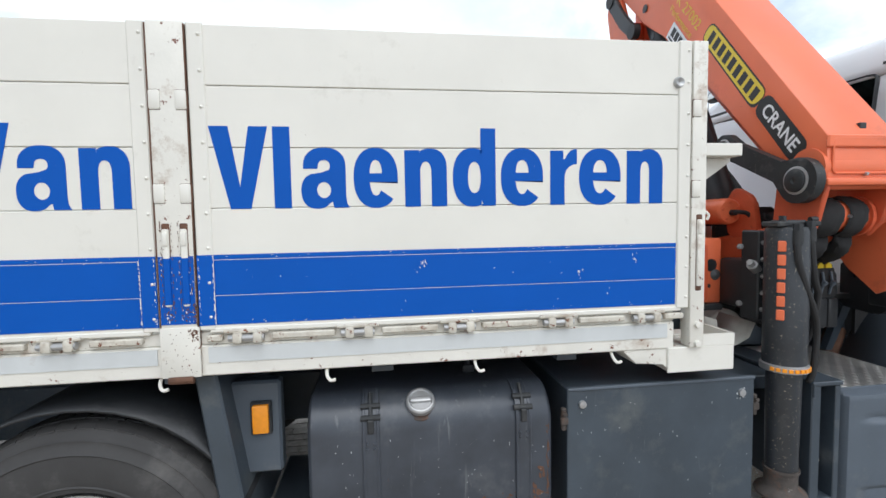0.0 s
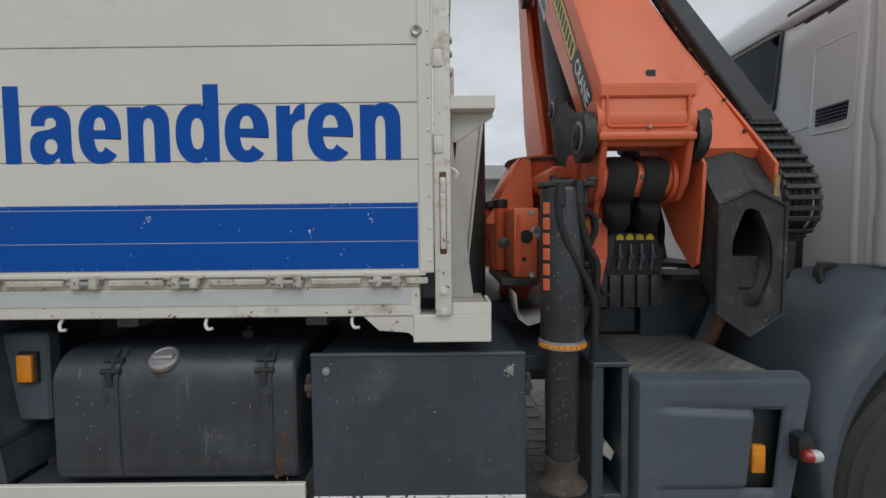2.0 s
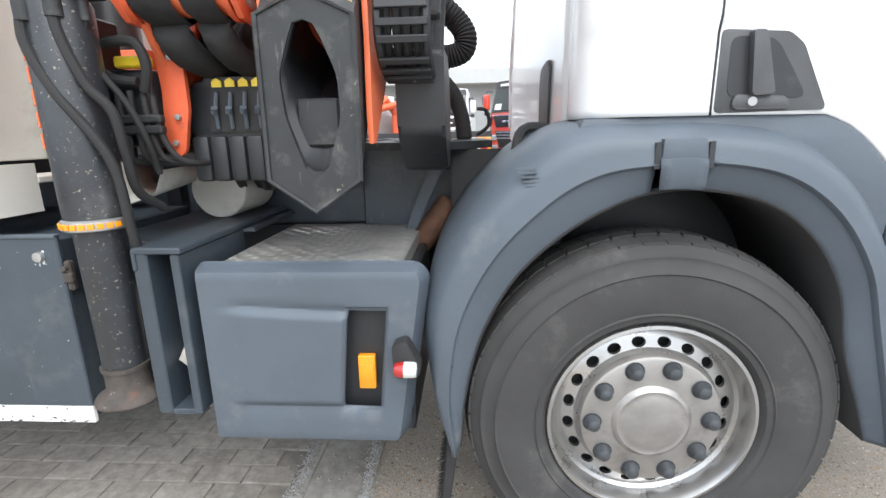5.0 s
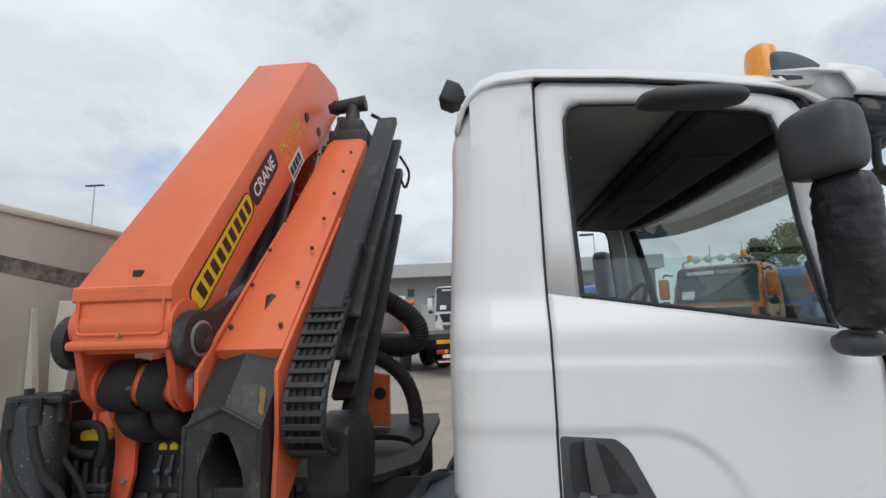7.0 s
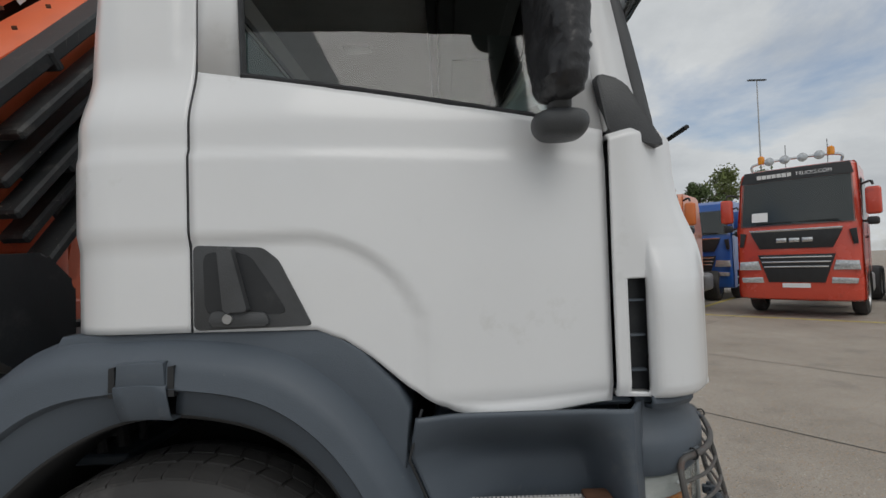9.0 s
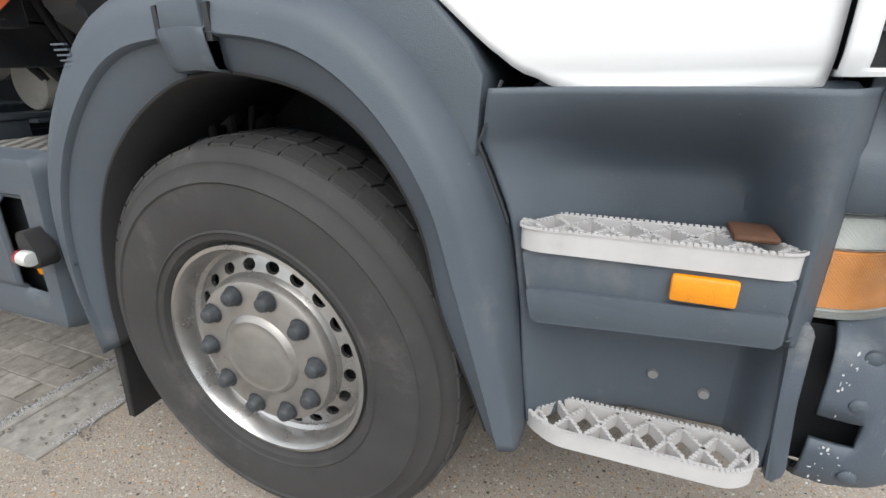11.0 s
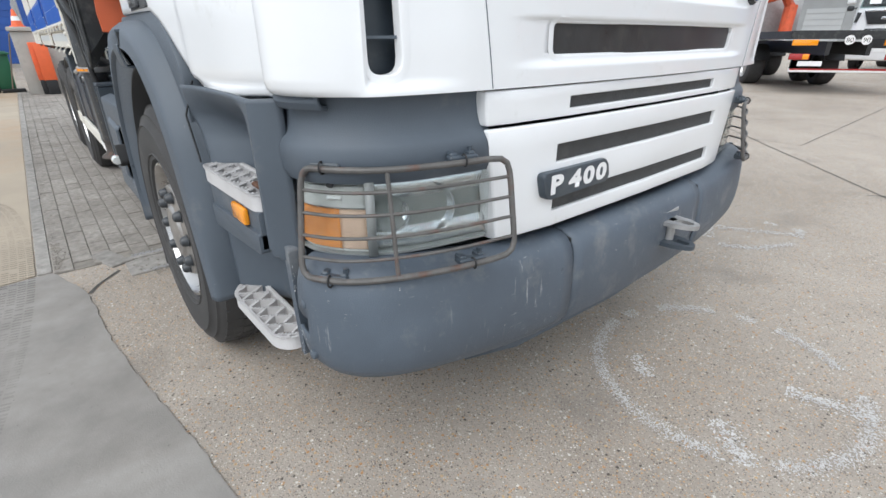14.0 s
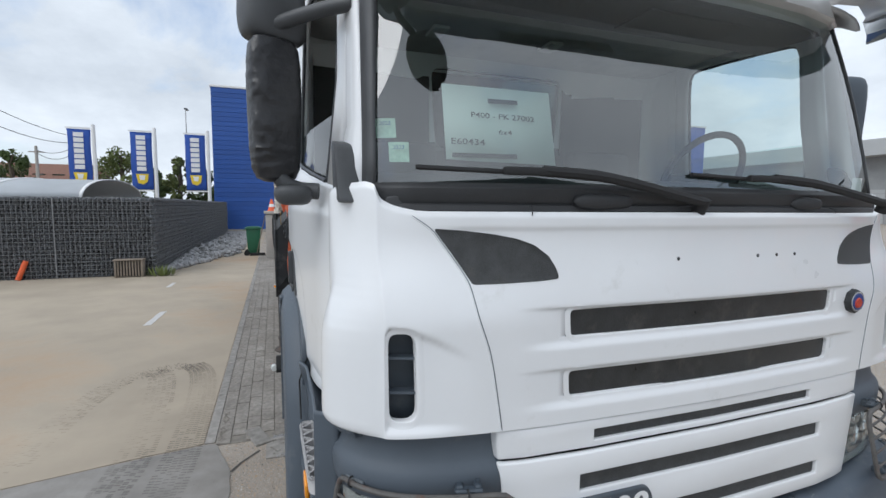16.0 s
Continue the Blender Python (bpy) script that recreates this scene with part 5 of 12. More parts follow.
# dark intake stack behind the headboard corner
bm = B(); lathe(bm, [(1.18, 0.085), (1.60, 0.088), (2.10, 0.086), (2.13, 0.07), (2.15, 0.03), (2.175, 0.028), (2.18, 0.0)], (1.512, 2.33, 0), "z", 28, cap=False); stk = part("intake_stack", bm, M["black"], truck, "black cylindrical intake stack")
bm = B(); lathe(bm, [(1.50, 0.092), (1.53, 0.092)], (1.512, 2.33, 0), "z", 28, cap=False); part("clamp_band", bm, M["black_worn"], stk)
# tread plate
bm = B(); prism(bm, [(2.10, 1.74), (2.60, 1.74), (2.665, 1.80), (2.665, 2.45), (2.10, 2.45)], "z", 0.962, 0.985, 0.003, 1)
box(bm, 2.10, 2.60, 1.738, 1.742, 0.90, 0.985); box(bm, 2.663, 2.667, 1.80, 2.45, 0.90, 0.985)
tread = part("tread_plate", bm, M["checker"], truck, "bare aluminium tread plate")
me = bpy.data.meshes.new("tread_ridges")
V, F = [], []
for i in range(16):
    for j in range(20):
        x, y = 2.118 + i * 0.0345, 1.757 + j * 0.0345
        if (x > 2.585 and y < 1.81) or x > 2.65:
            continue
        a = math.radians(45 if (i + j) % 2 else -45)
        c, s = math.cos(a), math.sin(a)
        for w in (-0.012, -0.004, 0.004, 0.012):
            k = len(V)
            for u, v, z in ((-0.0165, 0, 0), (0, -0.0030, 0), (0.0165, 0, 0), (0, 0.0030, 0), (0, 0, 0.0020)):
                V.append((x + u * c - (v + w) * s, y + u * s + (v + w) * c, 0.9852 + z))
            F += [(k, k + 1, k + 4), (k + 1, k + 2, k + 4), (k + 2, k + 3, k + 4), (k + 3, k, k + 4)]
me.from_pydata(V, [], F)
tagged(link("tread_pattern", me, M["checker"], tread, smooth=False), kind="stuff")
# corrugated exhaust pipe end
bm = B(); tube(bm, [(2.66 + 0.13 * t, 2.30 + 0.05 * t, 0.92 + 0.17 * t) for t in [i / 16 for i in range(17)]], 0.048, 16, ripple=0.08)
part("flexible_pipe", bm, M["rust"], truck, "rusty corrugated exhaust pipe")

# ---- front mudguard ----
outer = [(2.815, 0.43), (2.768, 0.66), (2.785, 0.895), (2.885, 1.102), (3.045, 1.268), (3.17, 1.330), (3.33, 1.335), (3.50, 1.332), (3.665, 1.300), (3.802, 1.205), (3.905, 1.062), (3.962, 0.912), (4.03, 0.62), (4.055, 0.485)]
inner = [(2.835, 0.44), (2.85, 0.60), (2.897, 0.796), (2.985, 0.962), (3.10, 1.078), (3.22, 1.155), (3.33, 1.197), (3.46, 1.206), (3.625, 1.170), (3.75, 1.082), (3.842, 0.938), (3.888, 0.75), (3.945, 0.60), (3.985, 0.485)]
so, si = smooth_line([(x, 0, z) for x, z in outer], 7), smooth_line([(x, 0, z) for x, z in inner], 7)
bm = B()
rows, cover_rows = [], []
for i, (a, b) in enumerate(zip(so, si)):
    m = lambda t, y: (a.x + (b.x - a.x) * t, y, a.z + (b.z - a.z) * t)
    out = (Vector((a.x - 3.4, 0, a.z - 0.5))).normalized()
    deep = 2.28 - 0.40 * sstep(2.98, 3.30, a.x)
    low = sstep(0.43, 0.95, a.z)
    mid_x = (a.x + b.x) / 2
    if 3.318 < mid_x < 3.462:
        cover_rows.append(i)
    rows.append([(a.x + out.x * d * low, y, a.z + out.z * d * low) for d, y in ((0.058, deep), (0.056, (deep + 1.80) / 2), (0.050, 1.795), (0.040, 1.735), (0.026, 1.700), (0.011, 1.678))]
                + [m(0.0, 1.666), m(0.06, 1.658), m(0.2, 1.653), m(0.40, 1.649), m(0.455, 1.647), m(0.475, 1.651), m(0.50, 1.662), m(0.60, 1.669), m(0.9, 1.684), m(0.985, 1.694), m(1.0, 1.704), m(0.995, 1.76)])
loft(bm, rows, skip={(i, c_) for i in cover_rows[:-1] for c_ in range(10, 17)})
fender = part("front_mudguard", bm, M["slate"], truck, "slate grey plastic front mudguard, scuffed")
md = fender.modifiers.new("thick", "SOLIDIFY"); md.thickness = 0.006; md.offset = 0
bm = B(); loft(bm, [[(p.x, 1.69, p.z) for p in si], [(p.x + (p.x - 3.4) * 0.02, 2.25, p.z + 0.02) for p in si]])
o = part("wheel_arch_liner", bm, M["rubber"], truck)
md = o.modifiers.new("thick", "SOLIDIFY"); md.thickness = 0.01; md.offset = 0
bm = B(); box(bm, 2.80, 3.98, 2.25, 2.27, 0.45, 1.3); part("inner_arch", bm, M["rubber"], truck)
# bridging cap over the joint
bm = B(); prism(bm, [(3.338, 1.334), (3.440, 1.336), (3.443, 1.280), (3.335, 1.280)], "y", 1.641, 1.668, 0.006, 2); jc = part("joint_cover", bm, M["slate"], fender)
bm = B(); loft(bm, [[(x0 + (x1 - x0) * k / 4, y, z + 0.004 * math.sin(math.pi * k / 4)) for k in range(5)] for x0, x1, y, z in ((3.333, 3.445, 1.660, 1.290), (3.333, 3.445, 1.640, 1.282), (3.335, 3.447, 1.641, 1.262), (3.338, 3.449, 1.650, 1.220), (3.340, 3.450, 1.656, 1.210), (3.340, 3.450, 1.70, 1.206))]); o = part("cover_flap", bm, M["slate"], fender)
md = o.modifiers.new("thick", "SOLIDIFY"); md.thickness = 0.005; md.offset = 0
for xg in (3.327, 3.454):
    bm = B(); prism(bm, [(xg - 0.006, 1.325), (xg + 0.006, 1.327), (xg + 0.007, 1.262), (xg - 0.008, 1.262)], "y", 1.6445, 1.66); part("joint_gap", bm, M["black"], fender)
for k in range(5):
    bm = B(); box(bm, 3.01 - 0.006 * k, 3.055 - 0.006 * k, 1.6515, 1.66, 1.222 + k * 0.011, 1.226 + k * 0.011); part("louvre", bm, M["slate"], fender)
for xx, zz in ((2.815, 0.72),):
    bm = B(); lathe(bm, [(1.646, 0.0), (1.647, 0.005), (1.654, 0.006)], (xx, 0, zz), "y", 10, cap=False); part("screw", bm, M["slate_dark"], fender)
# slate body between the mudguard and the cab
bm = B(); prism(bm, [(3.10, 1.26), (3.16, 1.385), (3.75, 1.40), (3.85, 1.335), (3.93, 1.250), (3.958, 1.20), (3.945, 1.05), (3.90, 0.98), (3.80, 1.25), (3.60, 1.33), (3.3, 1.34)], "y", 1.715, 2.2, 0.01, 2)
part("lower_sill", bm, M["slate"], truck)
# mudflap behind the wheel
bm = B(); prism(bm, [(2.80, 0.46), (2.835, 0.46), (2.79, 0.15), (2.765, 0.15)], "y", 1.69, 2.02, 0.004, 1); flap = part("mudflap", bm, M["rubber"], truck, "black bristled mudflap")
random.seed(4)
V, F = [], []
for k in range(700):
    t = random.random(); z = 0.15 + 0.31 * t
    x = 2.765 + 0.035 * t - 0.002; y = 1.688 + random.random() * 0.33
    i = len(V)
    dx, dy, dz = -0.018 * random.random() - 0.006, random.uniform(-0.01, 0.01), -0.015 * random.random()
    V += [(x, y - 0.0015, z), (x, y + 0.0015, z), (x + dx, y + dy, z + dz)]
    F.append((i, i + 1, i + 2))
me = bpy.data.meshes.new("bristles"); me.from_pydata(V, [], F)
tagged(link("bristles", me, M["rubber"], flap, smooth=False), kind="stuff")

# ---- truck: cab ----
def side_y(x, z):
    """Where the cab's right side stands: it leans in above the belt line and carries pressed creases."""
    y = 1.703 + 0.042 * sstep(1.86, 2.02, z) + 0.022 * sstep(2.0, 2.7, z)
    y -= 0.007 * (1 - sstep(1.785, 1.805, z - 0.02 * (3.6 - x)))
    zc = 1.605 if x < 3.72 else 1.30 + 0.305 * math.sqrt(max(0, 1 - ((x - 3.72) / 0.27) ** 2))
    if x < 3.995:
        y += 0.010 * (1 - sstep(zc - 0.018, zc + 0.004, z)) * (1 - sstep(3.97, 3.995, x))
    y += 0.03 * sstep(4.15, 4.45, x) ** 2
    y += 0.009 * sstep(3.405, 3.43, x) * (1 - sstep(3.466, 3.470, x)) * sstep(2.0, 2.08, z) * (1 - sstep(2.60, 2.64, z))
    y += 0.012 * (1 - sstep(1.17, 1.23, z)) * sstep(3.9, 4.05, x)
    return y


def sill(x):
    return 1.985 - 0.1615 * (x - 3.578)


def door_bottom(x):
    pts = [(3.47, 1.388), (3.74, 1.386), (3.80, 1.365), (3.86, 1.322), (3.94, 1.246), (4.00, 1.200), (4.06, 1.178), (4.12, 1.172), (4.43, 1.180)]
    for (xa, za), (xb, zb) in zip(pts, pts[1:]):
        if x <= xb:
            return za + (zb - za) * sstep(0, 1, (x - xa) / (xb - xa)) if xa < 3.8 or xb > 4.02 else za + (zb - za) * (x - xa) / (xb - xa)
    return pts[-1][1]


def solid(ob, t, off=1.0):
    md = ob.modifiers.new("thick", "SOLIDIFY")
    md.thickness, md.offset = t, off
    return ob


cab_parts = []


def rear_bow(z):
    """How far the cab's back draws in towards the roof."""
    return 0.025 * sstep(1.8, 2.5, z) + 0.09 * max(0.0, (z - 2.50) / 0.22) ** 2


# rear side panel with its rounded back corner
bm = B()
zs = [1.388 + (2.722 - 1.388) * i / 70 for i in range(71)]
cols = [("p", 3.155, 1.90), ("p", 3.150, 1.86), ("p", 3.155, 1.80), ("p", 3.175, 1.755), ("p", 3.21, 1.725)]
rows = []
for z in zs:
    dy = side_y(3.3, z) - 1.703
    bow = rear_bow(z)
    row = [(x + bow, y + dy, z) for _, x, y in cols] + [(3.25, 1.710 + dy, z)] + [(3.29 + (3.464 - 3.29) * i / 20, side_y(3.29 + (3.464 - 3.29) * i / 20, z), z) for i in range(21)]
    rows.append(row)
loft(bm, rows)
cab = solid(part("cab_side", bm, M["cab_white"], truck, "white cab rear side panel"), 0.02)
cab_parts.append(cab)
# door: lower panel
bm = B()
rows = []
NX = 48
for j in range(47):
    t = j / 46
    row = []
    for i in range(NX + 1):
        x = 3.472 + (4.418 - 3.472) * i / NX
        z0, z1 = door_bottom(x), sill(x)
        z = z0 + (z1 - z0) * t
        row.append((x, side_y(x, z), z))
    rows.append(row)
loft(bm, rows)
door = solid(part("door", bm, M["cab_white"], truck, "white cab door with its window wound half down"), 0.025)
cab_parts.append(door)
# door: frame round the window
inn = [(3.578, sill(3.578)), (3.570, 2.2), (3.563, 2.48), (3.567, 2.585), (3.585, 2.622), (3.62, 2.634), (3.80, 2.628), (4.02, 2.610), (4.18, 2.592), (4.222, 2.575), (4.240, 2.52), (4.262, 2.2), (4.292, sill(4.292))]
out = [(3.472, sill(3.472)), (3.472, 2.2), (3.472, 2.52), (3.472, 2.64), (3.475, 2.700), (3.50, 2.718), (3.78, 2.697), (4.04, 2.674), (4.22, 2.648), (4.30, 2.628), (4.335, 2.585), (4.375, 2.2), (4.418, sill(4.418))]
bm = B()
rows = []
for k in range(5):
    t = k / 4
    rows.append([(a[0] + (b[0] - a[0]) * t, side_y(a[0] + (b[0] - a[0]) * t, a[1] + (b[1] - a[1]) * t) + (0.012 if k == 4 else 0), a[1] + (b[1] - a[1]) * t) for a, b in zip(out, inn)])
loft(bm, rows)
wf = solid(part("window_frame", bm, M["cab_white"], door), 0.03)
cab_parts.append(wf)
# window rubber
bm = B(); tube(bm, [(x, side_y(x, z) + 0.012, z) for x, z in inn], 0.008, 6); tube(bm, [(x, side_y(x, sill(x)) + 0.006, sill(x) + 0.004) for x in (3.575, 3.8, 4.05, 4.295)], 0.009, 6)
cab_parts.append(part("window_seal", bm, M["black"], door))
bm = B()
loft(bm, [[(x, side_y(x, sill(x)) + 0.016, sill(x)) for x in (3.575, 3.82, 4.06, 4.292)], [(x, side_y(x, 2.1) + 0.016, 2.105) for x in (3.572, 3.82, 4.06, 4.262)]])
g = part("window_pane", bm, M["glass"], door, "greenish door glass wound half down")
g.visible_shadow = False
cab_parts.append(g)
# door seam
bm = B()
for za, zb, x in ((1.39, 2.72, 3.468),):
    loft(bm, [[(x - 0.004, side_y(x, z) + 0.004, z) for z in zs], [(x + 0.004, side_y(x, z) + 0.004, z) for z in zs]])
cab_parts.append(solid(part("door_gap", bm, M["black"], truck), 0.01))
# handle
hp = rounded([(3.474, 1.586), (3.632, 1.577), (3.668, 1.548), (3.742, 1.396), (3.474, 1.392)], 0.012)
bm = B(); prism(bm, hp, "y", 1.704, 1.730, 0.004, 2)
hd = part("door_handle", bm, M["mirror_black"], door, "dark grey recessed door handle")
# hollow behind the grip is a flat black plate, its shade painted on
bm = B(); prism(bm, rounded([(3.497, 1.570), (3.60, 1.566), (3.65, 1.49), (3.69, 1.425), (3.50, 1.428)], 0.022), "y", 1.7028, 1.706, 0.0015, 1); part("recess", bm, M["black"], hd)
bm = B(); prism(bm, rounded([(3.537, 1.580), (3.568, 1.579), (3.604, 1.434), (3.550, 1.432)], 0.006), "y", 1.682, 1.706, 0.009, 3); part("grip", bm, M["mirror_black"], hd)
bm = B(); prism(bm, rounded([(3.515, 1.436), (3.64, 1.43), (3.65, 1.40), (3.51, 1.40)], 0.012), "y", 1.694, 1.706, 0.005, 2); part("handle_base", bm, M["mirror_black"], hd)
bm = B(); lathe(bm, [(1.688, 0.0), (1.688, 0.011), (1.694, 0.012)], (3.556, 0, 1.418), "y", 16, cap=False); part("lock", bm, M["steel"], hd)

# roof
bm = B()
rows = []
half = [(0.0, 0.0), (0.004, 0.012), (0.012, 0.026), (0.035, 0.050), (0.075, 0.070), (0.15, 0.090), (0.4, 0.112), (0.8, 0.124), (1.17, 0.128)]
for x, ze, ins, crown in ((3.194, 2.575, 0.05, 0.05), (3.204, 2.612, 0.035, 0.22), (3.222, 2.650, 0.022, 0.5), (3.25, 2.681, 0.012, 0.78), (3.29, 2.707, 0.004, 0.95), (3.35, 2.724, 0.0, 1.0), (3.47, 2.730, 0.0, 1.0), (3.75, 2.710, 0.0, 1.0), (4.03, 2.689, 0.0, 1.0), (4.253, 2.664, 0.0, 1.0), (4.33, 2.642, 0.003, 1.0), (4.42, 2.60, 0.02, 1.0), (4.49, 2.56, 0.05, 1.0)):
    y0 = side_y(min(x, 4.2), ze) - 0.018 + ins
    r = [(x, y0 + dy * (2.94 - y0) / 1.17, ze + dz * crown) for dy, dz in half]
    rows.append(r + [(x, 2 * YC - y, z) for _, y, z in r[-2::-1]])
loft(bm, rows[::-1])
roof = solid(part("roof", bm, M["cab_white"], truck, "white cab roof"), 0.018, -1)
bm = B(); tube(bm, [(x, side_y(x, z) - 0.014, z) for x, z in ((3.470, 2.724), (3.75, 2.704), (4.03, 2.682), (4.253, 2.656), (4.325, 2.634), (4.352, 2.59))], 0.0055, 6)
cab_parts.append(part("roof_gutter", bm, M["black"], truck))
# rear wall with window and vent
bw = by_angle([(1.84, 1.30), (2 * YC - 1.84, 1.30), (2 * YC - 1.84, 2.66), (1.84, 2.66)], (2.94, 2.42), 96)
bi = by_angle(rounded([(2.535, 2.14), (2 * YC - 2.535, 2.14), (2 * YC - 2.50, 2.60), (2.50, 2.60)], 0.06), (2.94, 2.42), 96)
bm = B(); ring_plate(bm, bw, bi, lambda u, v, d: (3.165 + d + rear_bow(v), u, v), 0.03)
rw = part("rear_wall", bm, M["cab_white"], truck)
bm = B(); tube(bm, [(3.163 + rear_bow(v), u, v) for u, v in bi], 0.012, 6, closed=True); part("window_seal", bm, M["black"], rw)
bm = B(); box(bm, 3.205, 3.209, 2.48, 3.40, 2.12, 2.615); g = part("rear_window", bm, M["tinted"], rw); g.visible_shadow = False
bm = B(); box(bm, 3.172, 3.186, 2.060, 2.245, 2.020, 2.110, 0.006, 2); v = part("vent", bm, M["black"], rw, "black louvred vent")
for k in range(5):
    bm = B(); box(bm, 3.164, 3.175, 2.068, 2.238, 2.029 + k * 0.0165, 2.037 + k * 0.0165, 0.002, 1); part("slat", bm, M["slate"], v)
# ribs and a raised panel pressed in the rear wall
for yy, za_, zb_, w_ in ((2.005, 1.36, 2.50, 0.012), (1.925, 1.40, 2.50, 0.016)):
    bm = B(); loft(bm, [[(3.164 + rear_bow(z) - d, yy + u, z) for u, d in ((-w_ - 0.010, -0.004), (-w_, 0.004), (0.0, 0.007), (w_, 0.004), (w_ + 0.010, -0.004))] for z in [za_ + (zb_ - za_) * i / 14 for i in range(15)]]); part("rib", bm, M["cab_white"], rw)
bm = B(); tube(bm, [(3.166 + rear_bow(z), u, z) for u, z in rounded([(2.035, 1.985), (2.275, 1.990), (2.275, 2.40), (2.035, 2.40)], 0.03)], 0.004, 6, closed=True); part("pressed_edge", bm, M["cab_white"], rw)
bm = B(); tube(bm, [(3.166, 2.28, 2.03), (3.166, 2.50, 2.02)], 0.0015, 5); part("scratch", bm, M["slate"], rw)
# uncut opening: a flat black panel paints the shade inside it
bm = B(); prism(bm, rounded([(2.29, 1.30), (2.52, 1.30), (2.52, 1.60), (2.29, 1.62)], 0.05), "x", 3.158, 3.168, 0.003, 1); part("service_opening", bm, M["black"], rw)


def pad(bm, prof, axis_pts, n=20):
    """A rounded pod: superellipse sections (half width, half depth) along a line of centres."""
    rows = []
    if len(axis_pts) < 9:
        keys = [(*c, *u, *v, a, b) for c, u, v, a, b in axis_pts]
        fine = []
        for k in range(len(keys) - 1):
            p0, p1, p2, p3 = keys[max(k - 1, 0)], keys[k], keys[k + 1], keys[min(k + 2, len(keys) - 1)]
            for t in (0, 0.25, 0.5, 0.75):
                fine.append([0.5 * (2 * q1 + (q2 - q0) * t + (2 * q0 - 5 * q1 + 4 * q2 - q3) * t * t + (3 * q1 - q0 - 3 * q2 + q3) * t ** 3) for q0, q1, q2, q3 in zip(p0, p1, p2, p3)])
        fine.append(keys[-1])
        axis_pts = [(q[0:3], q[3:6], q[6:9], max(q[9], 0.001), max(q[10], 0.001)) for q in fine]
        n = max(n, 32)
    for (c, u, v, a, b) in axis_pts:
        c, u, v = Vector(c), Vector(u), Vector(v)
        r = []
        for i in range(n):
            t = 2 * math.pi * i / n
            ct, st = math.cos(t), math.sin(t)
            r.append(c + u * (a * math.copysign(abs(ct) ** prof, ct)) + v * (b * math.copysign(abs(st) ** prof, st)))
        rows.append(r)
    V = loft(bm, rows, close=True)
    bm.faces.new(V[0][::-1]); bm.faces.new(V[-1])


# A pillar, black trim and windscreen
wsb = [(4.600, 1.862), (4.665, 1.98), (4.715, 2.20), (4.745, 2.55), (4.755, 2.94)]
wst = [(4.425, 1.925), (4.470, 2.02), (4.505, 2.22), (4.525, 2.55), (4.530, 2.94)]
def full(pts):
    return list(pts) + [(x, 2 * YC - y) for x, y in pts[-2::-1]]
bm = B()
rows = []
for k in range(9):
    t = k / 8
    rows.append([(a[0] + (b[0] - a[0]) * t + 0.018 * math.sin(math.pi * t), a[1] + (b[1] - a[1]) * t, 1.832 + (2.62 - 1.832) * t) for a, b in zip(full(wsb), full(wst))])
loft(bm, rows)
ws = part("windscreen", bm, M["screen"], truck, "large curved windscreen reflecting clouds")
ws.visible_shadow = False
bm = B()
edge = [rows[k][0] for k in range(9)]
dfr = [(4.418 + (4.335 - 4.418) * k / 8, side_y(4.4, 1.85 + 0.78 * k / 8) + 0.004, 1.845 + (2.60 - 1.845) * k / 8) for k in range(9)]
mid = [tuple((Vector(a) * 0.62 + Vector(b) * 0.38) + Vector((0.010, -0.012, 0))) for a, b in zip(edge, dfr)]
mid2 = [tuple((Vector(a) * 0.25 + Vector(b) * 0.75) + Vector((0.006, -0.010, 0))) for a, b in zip(edge, dfr)]
e2 = [tuple(Vector(a) + Vector((0.004, 0.012, 0))) for a in edge]
loft(bm, [mid, edge, e2])
ap = solid(part("a_pillar", bm, M["mirror_black"], truck, "dark grey A pillar trim"), 0.014)
bm = B(); loft(bm, [dfr, mid2, mid])
cab_parts.append(solid(part("pillar_skin", bm, M["cab_white"], truck, "white outer skin of the A pillar"), 0.016))
cab_parts.append(ap)
bm = B(); loft(bm, [[(x - 0.012, y, 1.766) for x, y in full(wsb)], [(x + 0.010, y, 1.776) for x, y in full(wsb)], [(x + 0.016, y, 1.786) for x, y in full(wsb)], [(x + 0.014, y, 1.796) for x, y in full(wsb)], [(x + 0.006, y, 1.803) for x, y in full(wsb)], [(x + 0.012, y, 1.815) for x, y in full(wsb)], [(x + 0.012, y, 1.842) for x, y in full(wsb)], [(x + 0.0, y, 1.856) for x, y in full(wsb)]])
sc = solid(part("scuttle", bm, M["plastic_dark"], truck, "dark grey scuttle panel below the windscreen"), 0.006)
for ya_, yb_ in ((2.42, 2.62), (3.30, 3.46)):
    bm = B(); pad(bm, 0.7, [((4.758, y, 1.812), (1, 0, 0), (0, 0, 1), a, b) for y, a, b in ((ya_, 0.004, 0.004), (ya_ + 0.02, 0.016, 0.018), ((ya_ + yb_) / 2, 0.020, 0.024), (yb_ - 0.02, 0.016, 0.018), (yb_, 0.004, 0.004))]); part("wiper_cover", bm, M["plastic_dark"], sc)
for ys__ in (2.28, 2.80, 3.52):
    bm = B(); tube(bm, [(4.752, ys__, 1.800), (4.775, ys__, 1.787), (4.768, ys__, 1.772)], 0.0016, 6); part("scuttle_joint", bm, M["black"], sc)
bm = B(); loft(bm, [[(x - 0.03, y, 2.575) for x, y in full(wst)], [(x + 0.02, y, 2.60) for x, y in full(wst)], [(x - 0.01, y, 2.68) for x, y in full(wst)], [(x - 0.08, y, 2.74) for x, y in full(wst)]])
solid(part("header", bm, M["cab_white"], truck), 0.02)
